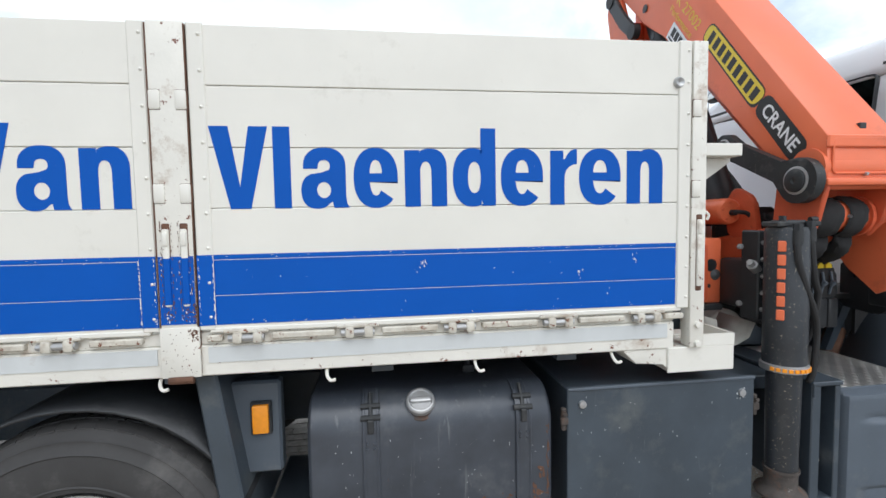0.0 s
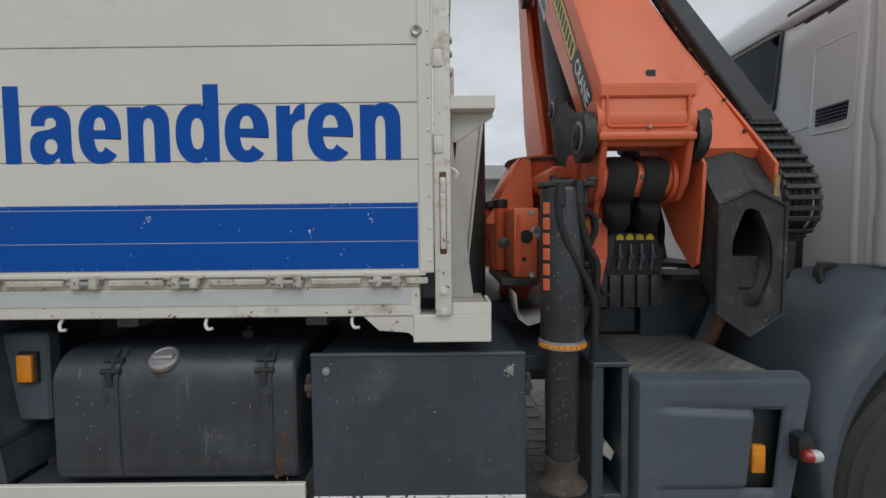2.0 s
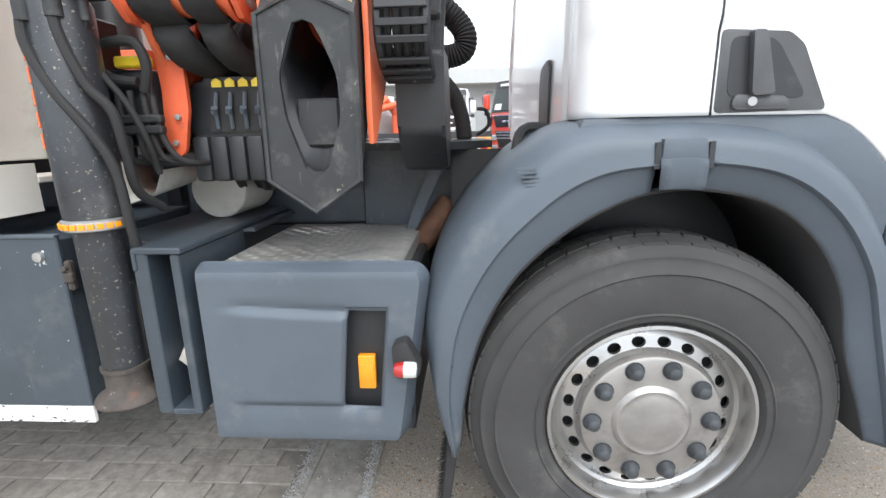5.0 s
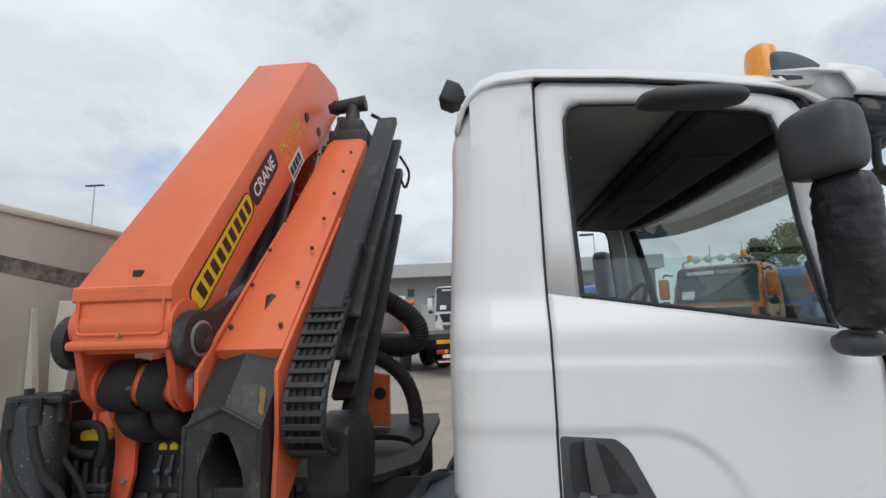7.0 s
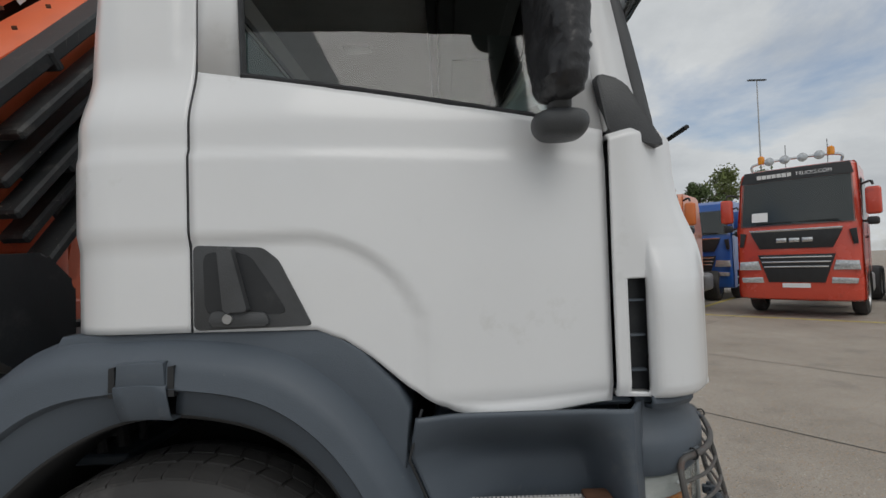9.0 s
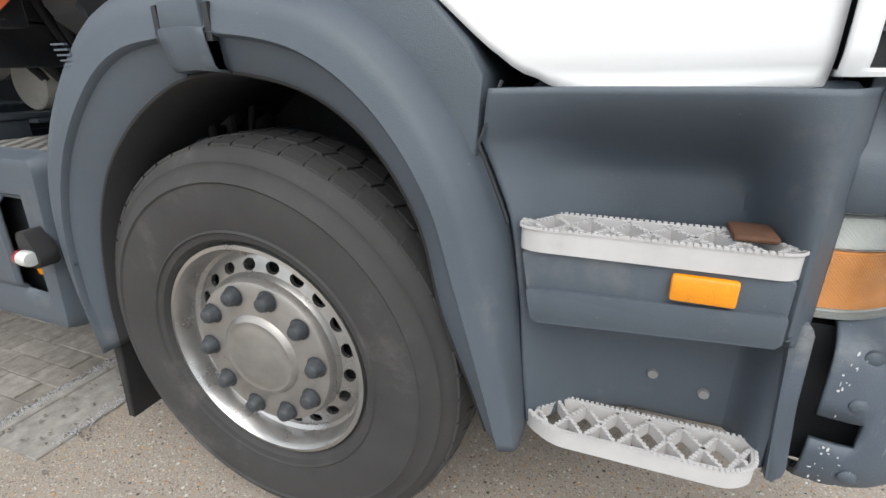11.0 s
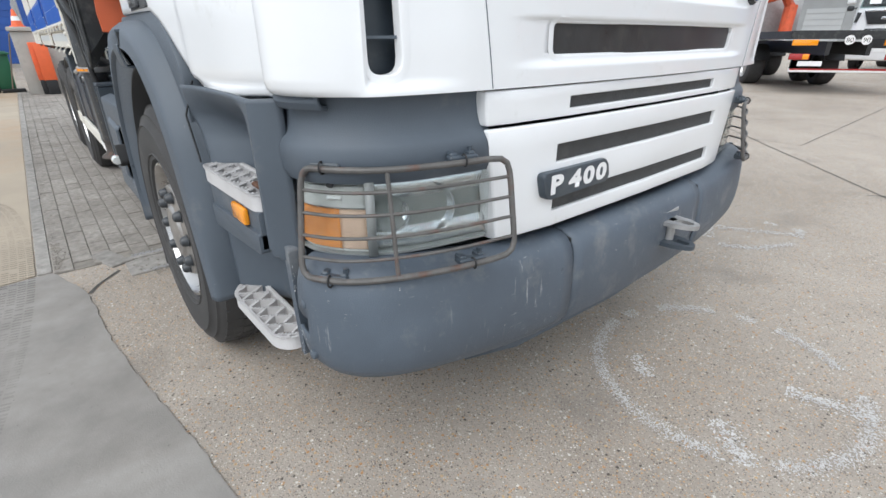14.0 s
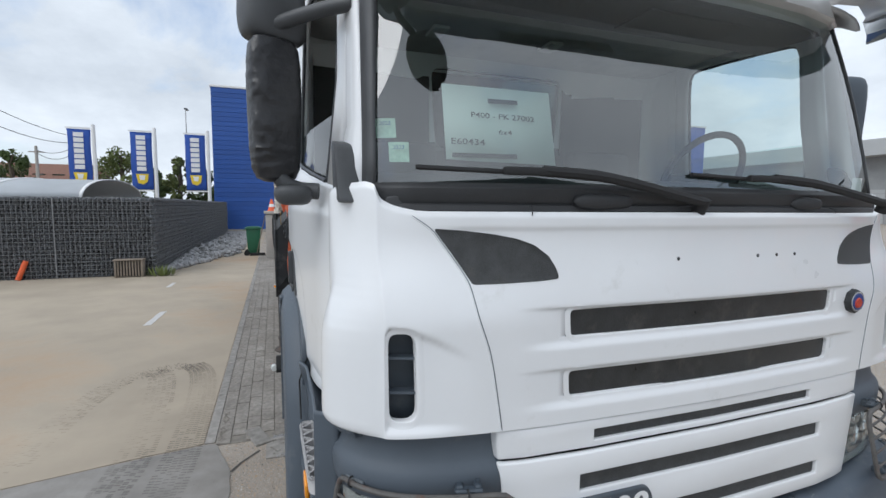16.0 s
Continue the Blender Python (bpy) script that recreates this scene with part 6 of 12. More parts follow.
# quarter trim at the mirror foot
bm = B(); prism(bm, rounded([(4.40, 1.99), (4.47, 1.97), (4.57, 1.80), (4.43, 1.83)], 0.02), "y", 1.715, 1.80, 0.01, 2); cab_parts.append(part("quarter_trim", bm, M["mirror_black"], truck))

# ---- front mask ----
low = [(4.432, 1.722), (4.50, 1.728), (4.575, 1.745), (4.64, 1.790), (4.69, 1.855), (4.715, 1.897), (4.738, 1.968), (4.757, 2.07), (4.771, 2.178), (4.787, 2.40), (4.803, 2.94)]
top = [(4.432, 1.722), (4.475, 1.735), (4.52, 1.765), (4.56, 1.80), (4.60, 1.850), (4.625, 1.895), (4.66, 1.965), (4.695, 2.06), (4.722, 2.178), (4.757, 2.40), (4.775, 2.94)]
def eased(table, v):
    """A value read from a table of (key, value) rows."""
    for (a, p), (b, q) in zip(table, table[1:]):
        if v <= b:
            return p + (q - p) * max(0.0, (v - a) / (b - a))
    return table[-1][1]


MASK_SLOTS = ((1.265, 1.336), (1.437, 1.510))
COWL_OUT = [(4.495, 0.0), (4.4985, 0.024), (4.503, 0.032), (4.510, 0.038), (4.520, 0.042), (4.540, 0.0445), (4.565, 0.0425), (4.59, 0.036), (4.615, 0.026), (4.66, 0.010), (4.70, 0.002), (4.725, 0.0), (4.745, 0.0)]
COWL_UP = [(1.192, 0.55), (1.198, 0.80), (1.206, 0.92), (1.222, 1.0), (1.40, 1.0), (1.44, 0.95), (1.47, 0.85), (1.50, 0.66), (1.525, 0.45), (1.55, 0.22), (1.575, 0.06), (1.60, 0.0)]
ARCH = [(1.86, 1.455), (1.874, 1.472), (1.90, 1.487), (1.942, 1.483), (2.014, 1.45), (2.075, 1.415), (2.13, 1.38)]
CORNER_TOP = [(0, 0.052), (1, 0.066), (2, 0.076), (3, 0.080), (4, 0.070), (4.6, 0.052), (5, 0.034), (5.6, 0.014), (6, 0.006), (6.5, 0.0)]


def mask_swell(x, y, z):
    """How far the front panel stands out from its plan line: cowl, scoop beside the vent, slot bands."""
    d = 0.022 + eased(COWL_OUT, x) * eased(COWL_UP, z) * (1 - sstep(1.80, 1.95, y))
    d += 0.018 * sstep(4.43, 4.58, x) * (1 - sstep(1.84, 2.12, y)) * sstep(1.48, 1.62, z) * (1 - sstep(1.70, 1.90, z))
    za = eased(ARCH, y)
    d -= 0.012 * sstep(1.865, 1.90, y) * (1 - sstep(1.97, 2.13, y)) * (1 - sstep(za - 0.012, za + 0.004, z)) * sstep(1.198, 1.225, z)
    for a, b in MASK_SLOTS:
        d -= 0.010 * sstep(a - 0.034, a - 0.008, z) * (1 - sstep(b + 0.004, b + 0.014, z)) * sstep(2.22, 2.385, y)
    d += 0.005 * sstep(1.728, 1.744, z) * sstep(2.02, 2.12, y)
    d -= 0.010 * sstep(1.768, 1.783, z)
    d += 0.0016 * noise.noise(Vector((x * 3, y * 3.1, z * 3.7)))
    return d


def mask_line(z, ks):
    """The front panel's plan line at a height, at the given stations."""
    t = sstep(1.47, 1.72, z)
    P_ = [Vector((a[0] + (b[0] - a[0]) * t, a[1] + (b[1] - a[1]) * t)) for a, b in zip(low, top)]
    P_[0] = Vector((4.4215, side_y(4.418, z)))
    P_[1] = Vector((P_[1].x, P_[1].y * 0.5 + 0.5 * side_y(4.418, z) - 0.004))
    E_ = [2 * P_[0] - P_[1]] + P_ + [Vector((P_[-1].x, 2 * YC - P_[-2].y + 0.0))]
    E_[-1].x = P_[-2].x
    out = []
    for k in ks:
        i = min(int(k), 9)
        t = k - i
        a, b, c_, d_ = E_[i:i + 4]
        p = 0.5 * (2 * b + (c_ - a) * t + (2 * a - 5 * b + 4 * c_ - d_) * t * t + (3 * b - a - 3 * c_ + d_) * t ** 3)
        g = 0.5 * ((c_ - a) + 2 * (2 * a - 5 * b + 4 * c_ - d_) * t + 3 * (3 * b - a - 3 * c_ + d_) * t * t)
        n_ = Vector((g.y, -g.x)).normalized()
        d = mask_swell(p.x, p.y, z)
        out.append((p.x + n_.x * d, p.y + n_.y * d, n_))
    return out


MK = [0, 0.1, 0.2, 0.3, 0.42, 0.55, 0.68, 0.80, 0.92, 0.95, 0.98] + [1.0, 1.03, 1.06, 1.1] + [1 + i / 7 for i in range(1, 49)] + [8 + i / 16 for i in range(16)] + [9 + i / 40 for i in range(41)]
MF = [4 + i / 10 for i in range(61)]
mask_cache = {}


def mask_x(y, z):
    """How far forward the front panel stands at y and z."""
    q = round(z, 4)
    if q not in mask_cache:
        mask_cache[q] = mask_line(q, MF)
    y = min(y, 2 * YC - y)
    L_ = mask_cache[q]
    for a, b in zip(L_, L_[1:]):
        if y <= b[1]:
            return a[0] + (b[0] - a[0]) * (y - a[1]) / max(1e-6, b[1] - a[1])
    return L_[-1][0]


def grown(loop, g):
    """A 2D loop pushed outwards by g."""
    n = len(loop)
    out = []
    for i in range(n):
        a, b = Vector(loop[i - 1]), Vector(loop[(i + 1) % n])
        d = (b - a).normalized()
        out.append((loop[i][0] + d.y * g, loop[i][1] - d.x * g))
    return out


def within(p, loop):
    hit = False
    for (xa, ya), (xb, yb) in zip(loop, loop[1:] + loop[:1]):
        if (ya > p[1]) != (yb > p[1]) and p[0] < (xb - xa) * (p[1] - ya) / (yb - ya) + xa:
            hit = not hit
    return hit


# openings: a rounded vent at each corner and two wide slots
vent_loop = by_angle(rounded([(1.891, 1.233), (1.965, 1.233), (1.959, 1.467), (1.887, 1.467)], 0.036, 8), (1.926, 1.350), 72)
slot_loops = [rounded([(2.396, a), (2 * YC - 2.402, a), (2 * YC - 2.396, b), (2.392, b)], 0.016, 6) for a, b in MASK_SLOTS]
NZ = 118
rows = []
for j in range(-1, NZ + 2):
    z0 = 1.192 + (1.782 - 1.192) * min(max(j, 0), NZ) / NZ
    L_ = mask_line(z0, MK)
    pts = []
    for k, (x, y, n_) in zip(MK, L_):
        if j < 0 or j > NZ:
            x, y = x - n_.x * 0.035, y - n_.y * 0.035
        pts.append((x, y, z0 + eased(CORNER_TOP, k) * sstep(1.60, 1.79, z0)))
    rows.append(pts + [(x, 2 * YC - y, z) for x, y, z in pts[-2::-1]])
skip = set()
nc = len(rows[0]) - 1
for r in range(len(rows) - 1):
    for c in range(nc):
        cells = [rows[r][c], rows[r][c + 1], rows[r + 1][c], rows[r + 1][c + 1]]
        m_ = min(c, nc - 1 - c)
        if 4 <= m_ <= 7 and 1.20 < cells[0][2] and cells[2][2] < 1.478:
            skip.add((r, c))
        elif cells[0][0] > 4.69 and 1.2 < cells[0][2] < 1.53:
            for q in cells:
                p = (min(q[1], 2 * YC - q[1]), q[2])
                if within(p, vent_loop) or any(within((q[1], q[2]), l_) for l_ in slot_loops):
                    skip.add((r, c))
                    break
bm = B(); loft(bm, rows, skip=skip)
mask = solid(part("front_mask", bm, M["cab_white"], truck, "white front panel with dark grille slots"), 0.010, -1)


def opening_edge(loop, side=1, name="slot_edge"):
    """The turned-in edge of an opening in the front panel."""
    rs = []
    for g, d in ((0.019, 0.0002), (0.013, 0.0010), (0.006, 0.0012), (0.002, 0.0008), (0.0005, -0.0008), (0.0, -0.003), (0.0, -0.024)):
        rs.append([(mask_x(u, v) + d, u if side > 0 else 2 * YC - u, v) for u, v in grown(loop, g)])
    bm = B(); loft(bm, rs, close=True)
    if side < 0:
        bmesh.ops.reverse_faces(bm, faces=bm.faces)
    return part(name, bm, M["cab_white"], mask)


for l_, (za, zb) in zip(slot_loops, MASK_SLOTS):
    opening_edge(l_)
    ys_ = [2.37 + (2 * YC - 2 * 2.37) * i / 20 for i in range(21)]
    bm = B(); loft(bm, [[(mask_x(y, (za + zb) / 2) - 0.010, y, z) for y in ys_] for z in (za - 0.012, (za + zb) / 2, zb + 0.012)]); part("grille", bm, M["grille_gloss"], mask, "dark glossy mesh behind the grille slot")
for sgn in (1, -1):
    def yy(v):
        return v if sgn > 0 else 2 * YC - v
    opening_edge(vent_loop, sgn, "vent_rim")
    bm = B(); loft(bm, [[(4.655, yy(1.86), 1.20), (4.69, yy(2.00), 1.20)], [(4.655, yy(1.86), 1.49), (4.69, yy(2.00), 1.49)]]); part("vent_back", bm, M["slate_dark"], mask)
    for z in (1.302, 1.395):
        bm = B(); prism(bm, [(4.67, yy(1.880)), (4.706, yy(1.892)), (4.735, yy(1.966)), (4.70, yy(1.975))], "z", z, z + 0.006); part("vent_slat", bm, M["slate"], mask)
    # dark perforated panel beside the upper slot
    cl = rounded([(2.019, 1.737), (2.066, 1.668), (2.094, 1.622), (2.112, 1.590), (2.20, 1.591), (2.30, 1.595), (2.357, 1.600), (2.352, 1.625), (2.330, 1.662), (2.290, 1.692), (2.24, 1.710), (2.17, 1.723), (2.09, 1.732)], 0.010, 4)
    cc_ = (2.16, 1.66)
    bm = B(); V_ = loft(bm, [[(mask_x(cc_[0] + (u - cc_[0]) * f, cc_[1] + (v - cc_[1]) * f) + d, yy(cc_[0] + (u - cc_[0]) * f), cc_[1] + (v - cc_[1]) * f) for u, v in cl] for f, d in ((1.0, -0.006), (1.0, 0.0012), (0.985, 0.0022), (0.965, 0.0012), (0.8, 0.0010), (0.6, 0.001), (0.4, 0.001), (0.2, 0.001), (0.02, 0.001))], close=True); bm.faces.new(V_[-1])
    part("corner_grille", bm, M["mesh_dark"], mask, "black perforated corner panel")
    # dark opening behind the cowl, beside the door
    bm = B(); box(bm, 4.448, 4.510, min(yy(1.735), yy(1.75)), max(yy(1.735), yy(1.75)), 1.19, 1.486); part("side_vent", bm, M["black"], mask, "dark vertical vent beside the door")
    for z in (1.25, 1.335, 1.42):
        bm = B(); box(bm, 4.454, 4.498, min(yy(1.716), yy(1.736)), max(yy(1.716), yy(1.736)), z, z + 0.005); part("vent_slat", bm, M["slate"], mask)
    # fine gap between corner piece and hood, its shading drawn as a grey tube
    seam = smooth_line([(1.953, 1.779, 0), (2.012, 1.737, 0), (2.040, 1.70, 0), (2.066, 1.661, 0), (2.091, 1.619, 0), (2.106, 1.585, 0), (2.124, 1.501, 0), (2.154, 1.407, 0), (2.177, 1.277, 0), (2.189, 1.195, 0)], 6)
    bm = B(); tube(bm, [(mask_x(q.x, q.y) + 0.0004, yy(q.x), q.y) for q in seam], 0.0012, 6); part("panel_gap", bm, M["slate"], mask)
    bm = B(); tube(bm, [(mask_x(q.x - 0.004, q.y) - 0.0006, yy(q.x - 0.004), q.y) for q in seam], 0.0025, 8); part("panel_edge", bm, M["cab_white"], mask)
for yh in (2.769, 3.104, 3.195, 3.287):
    xh_ = mask_x(yh, 1.643)
    bm = B(); lathe(bm, [(xh_ + 0.0008, 0.0), (xh_ + 0.0008, 0.006), (xh_ - 0.004, 0.006)], (0, yh, 1.643), "x", 10, cap=False); part("badge_hole", bm, M["black"], mask)
# round badge: plain shape in its colours
bm = B(); lathe(bm, [(4.780, 0.046), (4.812, 0.044), (4.818, 0.038)], (0, 3.607, 1.462), "x", 8); bd = part("badge", bm, M["black"], mask, "octagonal badge, dark rim with blue and red")
M["badge_blue"] = mat("badge blue", (0.02, 0.05, 0.22, 1), 0.3, var=0.1)
M["badge_red"] = mat("badge red", (0.45, 0.05, 0.03, 1), 0.3, var=0.2, scale=60)
bm = B(); lathe(bm, [(4.818, 0.036), (4.820, 0.033), (4.819, 0.031)], (0, 3.607, 1.462), "x", 24, cap=False); part("badge_ring", bm, M["steel"], bd)
bm = B(); lathe(bm, [(4.818, 0.032), (4.821, 0.028), (4.822, 0.0)], (0, 3.607, 1.462), "x", 24, cap=False); part("badge_face", bm, M["badge_blue"], bd)
bm = B(); lathe(bm, [(4.821, 0.020), (4.825, 0.016), (4.826, 0.0)], (0, 3.605, 1.458), "x", 16, cap=False); part("badge_centre", bm, M["badge_red"], bd)

# lower lip with the thin slot, and the panel below
def flat_panel(name, z0, z1, slots, ya0, ya1, x0, x1, label):
    """A front panel between z0 and z1 with slots (za, zb, ya), its ends running from ya0 (top) to ya1 (bottom)."""
    zz = sorted({z0, z1, *[s[0] for s in slots], *[s[1] for s in slots]})
    rows = []
    for z in zz:
        t = (z1 - z) / (z1 - z0)
        ye = ya0 + (ya1 - ya0) * t
        yi = slots[0][2]
        pts = [(x0 - 0.05, ye - 0.004), (x0, ye), (x0 + (x1 - x0) * 0.3, ye + 0.06), (x0 + (x1 - x0) * 0.75, yi), (x1, 2.94)]
        rows.append([(x, y, z) for x, y in pts] + [(x, 2 * YC - y, z) for x, y in pts[-2::-1]])
    skip = set()
    for za, zb, ya in slots:
        for r in range(zz.index(za), zz.index(zb)):
            skip |= {(r, 3), (r, 4)}
    bm = B(); loft(bm, rows, skip=skip)
    p = solid(part(name, bm, M["cab_white"], truck, label), 0.022)
    md = p.modifiers.new("soft", "BEVEL"); md.width, md.segments, md.limit_method, md.angle_limit = 0.005, 2, "ANGLE", radians(40)
    for za, zb, ya in slots:
        xe, xm = x0 + (x1 - x0) * 0.75 + 0.008, x1 + 0.008
        bm = B(); loft(bm, [[(xe - 0.006, ya - 0.05, z), (xe, ya, z), (xm, 2.94, z), (xe, 2 * YC - ya, z), (xe - 0.006, 2 * YC - ya + 0.05, z)] for z in (za - 0.01, zb + 0.01)]); part("grille", bm, M["mesh_dark"], p)
    return p


flat_panel("hood_lip", 1.106, 1.188, [(1.126, 1.158, 2.48)], 2.195, 2.20, 4.768, 4.795, "white lip with a thin dark slot")
lp = flat_panel("lower_panel", 0.795, 1.098, [(0.985, 1.035, 2.43), (0.842, 0.890, 2.43)], 2.200, 2.245, 4.775, 4.805, "white lower front panel with two slots")
bm = B(); lathe(bm, [(4.770, 0.014), (4.776, 0.012), (4.777, 0.0)], (0, 2.275, 1.148), "x", 12, cap=False); part("rivet", bm, M["steel"], lp)
# model plate
bm = B(); prism(bm, rounded([(2.352, 0.966), (2.664, 0.966), (2.686, 0.892), (2.372, 0.888)], 0.020), "x", 4.795, 4.838, 0.006, 3)
mp = part("model_plate", bm, M["slate_dark"], lp, "dark plate with chrome model number")
for tx_, y_, w_ in (("P", 2.388, 0.056), ("4", 2.468, 0.062), ("0", 2.538, 0.058), ("0", 2.603, 0.058)):
    write("model_letter", tx_, frame_at((4.8395, y_, 0.902), (0, 1, 0.02), (0, 0, 1)), 0.055, M["white_print"], mp, width=w_, bold=0.05)

# headlamp corner
corner = [(4.505, 1.790), (4.53, 1.790), (4.580, 1.799), (4.638, 1.833), (4.688, 1.888), (4.728, 1.965), (4.754, 2.07), (4.770, 2.20)]
lamp_line = [(4.508, 1.800), (4.525, 1.797), (4.575, 1.806), (4.635, 1.842), (4.690, 1.898), (4.730, 1.985), (4.757, 2.09), (4.777, 2.200)]


def shell(bm, zs_, pts, offs):
    """A lofted skirt: the plan line pushed outwards by offs at each height."""
    rows = []
    for z, o in zip(zs_, offs):
        r = []
        for i, (x, y) in enumerate(pts):
            a, b = Vector(pts[max(0, i - 1)]), Vector(pts[min(len(pts) - 1, i + 1)])
            d = (b - a).normalized()
            r.append((x + d.y * o, y - d.x * o, z))
        rows.append(r)
    loft(bm, rows)


def line(pts, n=6):
    return [(q.x, q.y) for q in smooth_line([(x, y, 0) for x, y in pts], n)]


# a waisted moulding under the cab, swelling to a ledge over the lamp
bm = B(); shell(bm, [1.003, 1.006, 1.02, 1.055, 1.072, 1.084, 1.095, 1.110, 1.135, 1.165, 1.19, 1.195], line(corner), [-0.03, 0.000, 0.006, 0.008, 0.007, 0.002, -0.008, -0.016, -0.022, -0.024, -0.020, -0.06])
tr = solid(part("lamp_surround", bm, M["slate"], truck, "slate grey moulding above the headlamp"), 0.010)
lamp_parts = [tr]
bm = B(); shell(bm, [1.168, 1.171, 1.180, 1.195], line(corner[1:4]), [-0.02, 0.012, 0.018, 0.016]); lamp_parts.append(solid(part("corner_tab", bm, M["slate"], truck), 0.010))
LF = line(lamp_line, 8)
bm = B(); shell(bm, [0.808, 0.812, 0.818, 0.826, 0.994, 1.002, 1.006], LF, [-0.06, 0.0, 0.001, -0.030, -0.030, 0.001, -0.05])
hl = solid(part("headlamp", bm, M["lamp_grey"], truck, "clear and amber headlamp behind a wire guard"), 0.004, -1)
lamp_parts.append(hl)


def lens(name, material, i0, i1, z0, z1, off, label="", t=0.003):
    """A piece of lens between two stations of the lamp line."""
    bm = B(); shell(bm, [z0, z0 + 0.003, z1 - 0.003, z1], LF[i0:i1 + 1], [off - 0.004, off, off, off - 0.004])
    o = solid(part(name, bm, material, hl, label), t)
    lamp_parts.append(o)
    return o


lens("lens_frame", M["prism_pale"], 2, 32, 0.819, 0.999, -0.012)
lens("indicator", M["prism_amber"], 5, 24, 0.828, 0.928, -0.006, "amber indicator glass")
lens("side_lens", M["prism_peach"], 24, 31, 0.828, 0.928, -0.007)
lens("upper_lens", M["prism_pale"], 5, 31, 0.934, 0.988, -0.006, "clear ribbed lens")
lens("lens_sticker", M["white_print"], 21, 25, 0.955, 0.962, -0.002)
bm = B(); fl_ = [(x - (0.0014 if i % 2 else 0), y + (0.0006 if i % 2 else 0)) for i, (x, y) in enumerate(line(lamp_line[4:], 30))]; shell(bm, [0.824, 0.86, 0.91, 0.96, 0.994], fl_, [-0.014, -0.030, -0.040, -0.030, -0.014]); rf = solid(part("reflector", bm, M["reflector"], hl, "bright fluted reflector"), 0.003); lamp_parts.append(rf)
for cy_, cx_, rr_ in ((2.05, 4.712, 0.070), (1.955, 4.688, 0.045)):
    bm = B(); lathe(bm, [(0.018, rr_), (0.012, rr_ * 0.93), (-0.012, rr_ * 0.72), (-0.026, rr_ * 0.4), (-0.03, 0.16 * rr_), (-0.012, 0.13 * rr_), (-0.008, 0.0)], (0, 0, 0), "z", 28, cap=False); bmesh.ops.transform(bm, matrix=frame_at((cx_, cy_, 0.912), (0.36, 0.93, 0), (0, 0, 1)) , verts=bm.verts[:]); lamp_parts.append(part("lamp_bowl", bm, M["reflector"], hl))
for i0, i1, nm in ((1, 32, "indicator_glass"), (33, len(LF) - 1, "headlamp_glass")):
    bm = B(); shell(bm, [0.819, 0.824, 0.994, 1.0], LF[i0:i1 + 1], [-0.003, 0.004, 0.004, -0.003]); o = solid(part(nm, bm, M["lens"], hl), 0.003); o.visible_shadow = False; lamp_parts.append(o)
bm = B(); shell(bm, [0.816, 1.002], LF[31:34], [0.007, 0.007]); lamp_parts.append(solid(part("divider", bm, M["lamp_grey"], hl), 0.006))
bm = B(); cyl(bm, (LF[23][0], LF[23][1] - 0.003, 1.0), (LF[23][0] + 0.006, LF[23][1] - 0.010, 0.992), 0.009, seg=10); lamp_parts.append(part("fixing_hole", bm, M["black"], hl))
# bumper
bl = line([(4.550, 1.772), (4.575, 1.768), (4.605, 1.767), (4.67, 1.785), (4.735, 1.835), (4.782, 1.915), (4.812, 2.04), (4.832, 2.25), (4.842, 2.50)], 5)
bz = [0.486, 0.492, 0.505, 0.535, 0.575, 0.606, 0.631, 0.656, 0.69, 0.73, 0.758, 0.775, 0.786, 0.796, 0.803, 0.806]
bo = [-0.06, -0.03, -0.008, 0.010, 0.017, 0.018, 0.018, 0.017, 0.015, 0.012, 0.006, -0.002, -0.012, -0.028, -0.060, -0.11]
slot_c = [i for i, (x, y) in enumerate(bl) if x < 4.612]
bm = B()
rows = []
for z, o in zip(bz, bo):
    r = []
    for i, (x, y) in enumerate(bl):
        a, b = Vector(bl[max(0, i - 1)]), Vector(bl[min(len(bl) - 1, i + 1)])
        d = (b - a).normalized()
        t = sstep(1.85, 2.45, y)
        r.append((x + d.y * o, y - d.x * o, z - t * 0.052))
    rows.append(r)
loft(bm, rows, skip={(r, c_) for r in range(bz.index(0.606), bz.index(0.656)) for c_ in slot_c[:-1]})
bc = solid(part("bumper_corner", bm, M["slate_worn"], truck, "slate grey bumper corner, scratched"), 0.010); lamp_parts.append(bc)
bm = B(); prism(bm, rounded([(4.480, 0.806), (4.500, 0.818), (4.512, 0.806), (4.518, 0.66), (4.532, 0.52), (4.526, 0.490), (4.506, 0.482), (4.494, 0.62)], 0.010), "y", 1.752, 1.80, 0.006, 2)
be = part("bumper_edge", bm, M["slate_worn"], truck, "scuffed slate grey fin beside the bumper"); lamp_parts.append(be)
bm = B(); box(bm, 4.52, 4.66, 1.82, 1.90, 0.50, 0.79); lamp_parts.append(part("bumper_inside", bm, M["black"], bc))
bm = B(); shell(bm, [0.474, 0.478, 0.50], bl[:18], [-0.06, -0.04, -0.035]); lamp_parts.append(solid(part("bumper_underside", bm, M["black"], bc), 0.006))
for xb_, yb_, zb_ in ((4.593, 1.742, 0.690), (4.612, 1.741, 0.546), (4.598, 1.757, 0.772)):
    bm = B(); lathe(bm, [(yb_ - 0.007, 0.0), (yb_ - 0.006, 0.004), (yb_ - 0.0055, 0.009), (yb_ - 0.002, 0.0135), (yb_ + 0.006, 0.014)], (xb_, 0, zb_), "y", 14, cap=False); lamp_parts.append(part("screw", bm, M["slate"], bc))
u_ = wear_rng.uniform
spots = [(4.558 + abs(wear_rng.gauss(0, 0.010)), u_(0.50, 0.79), u_(0.0008, 0.003), u_(0.001, 0.006)) for k in range(26)]
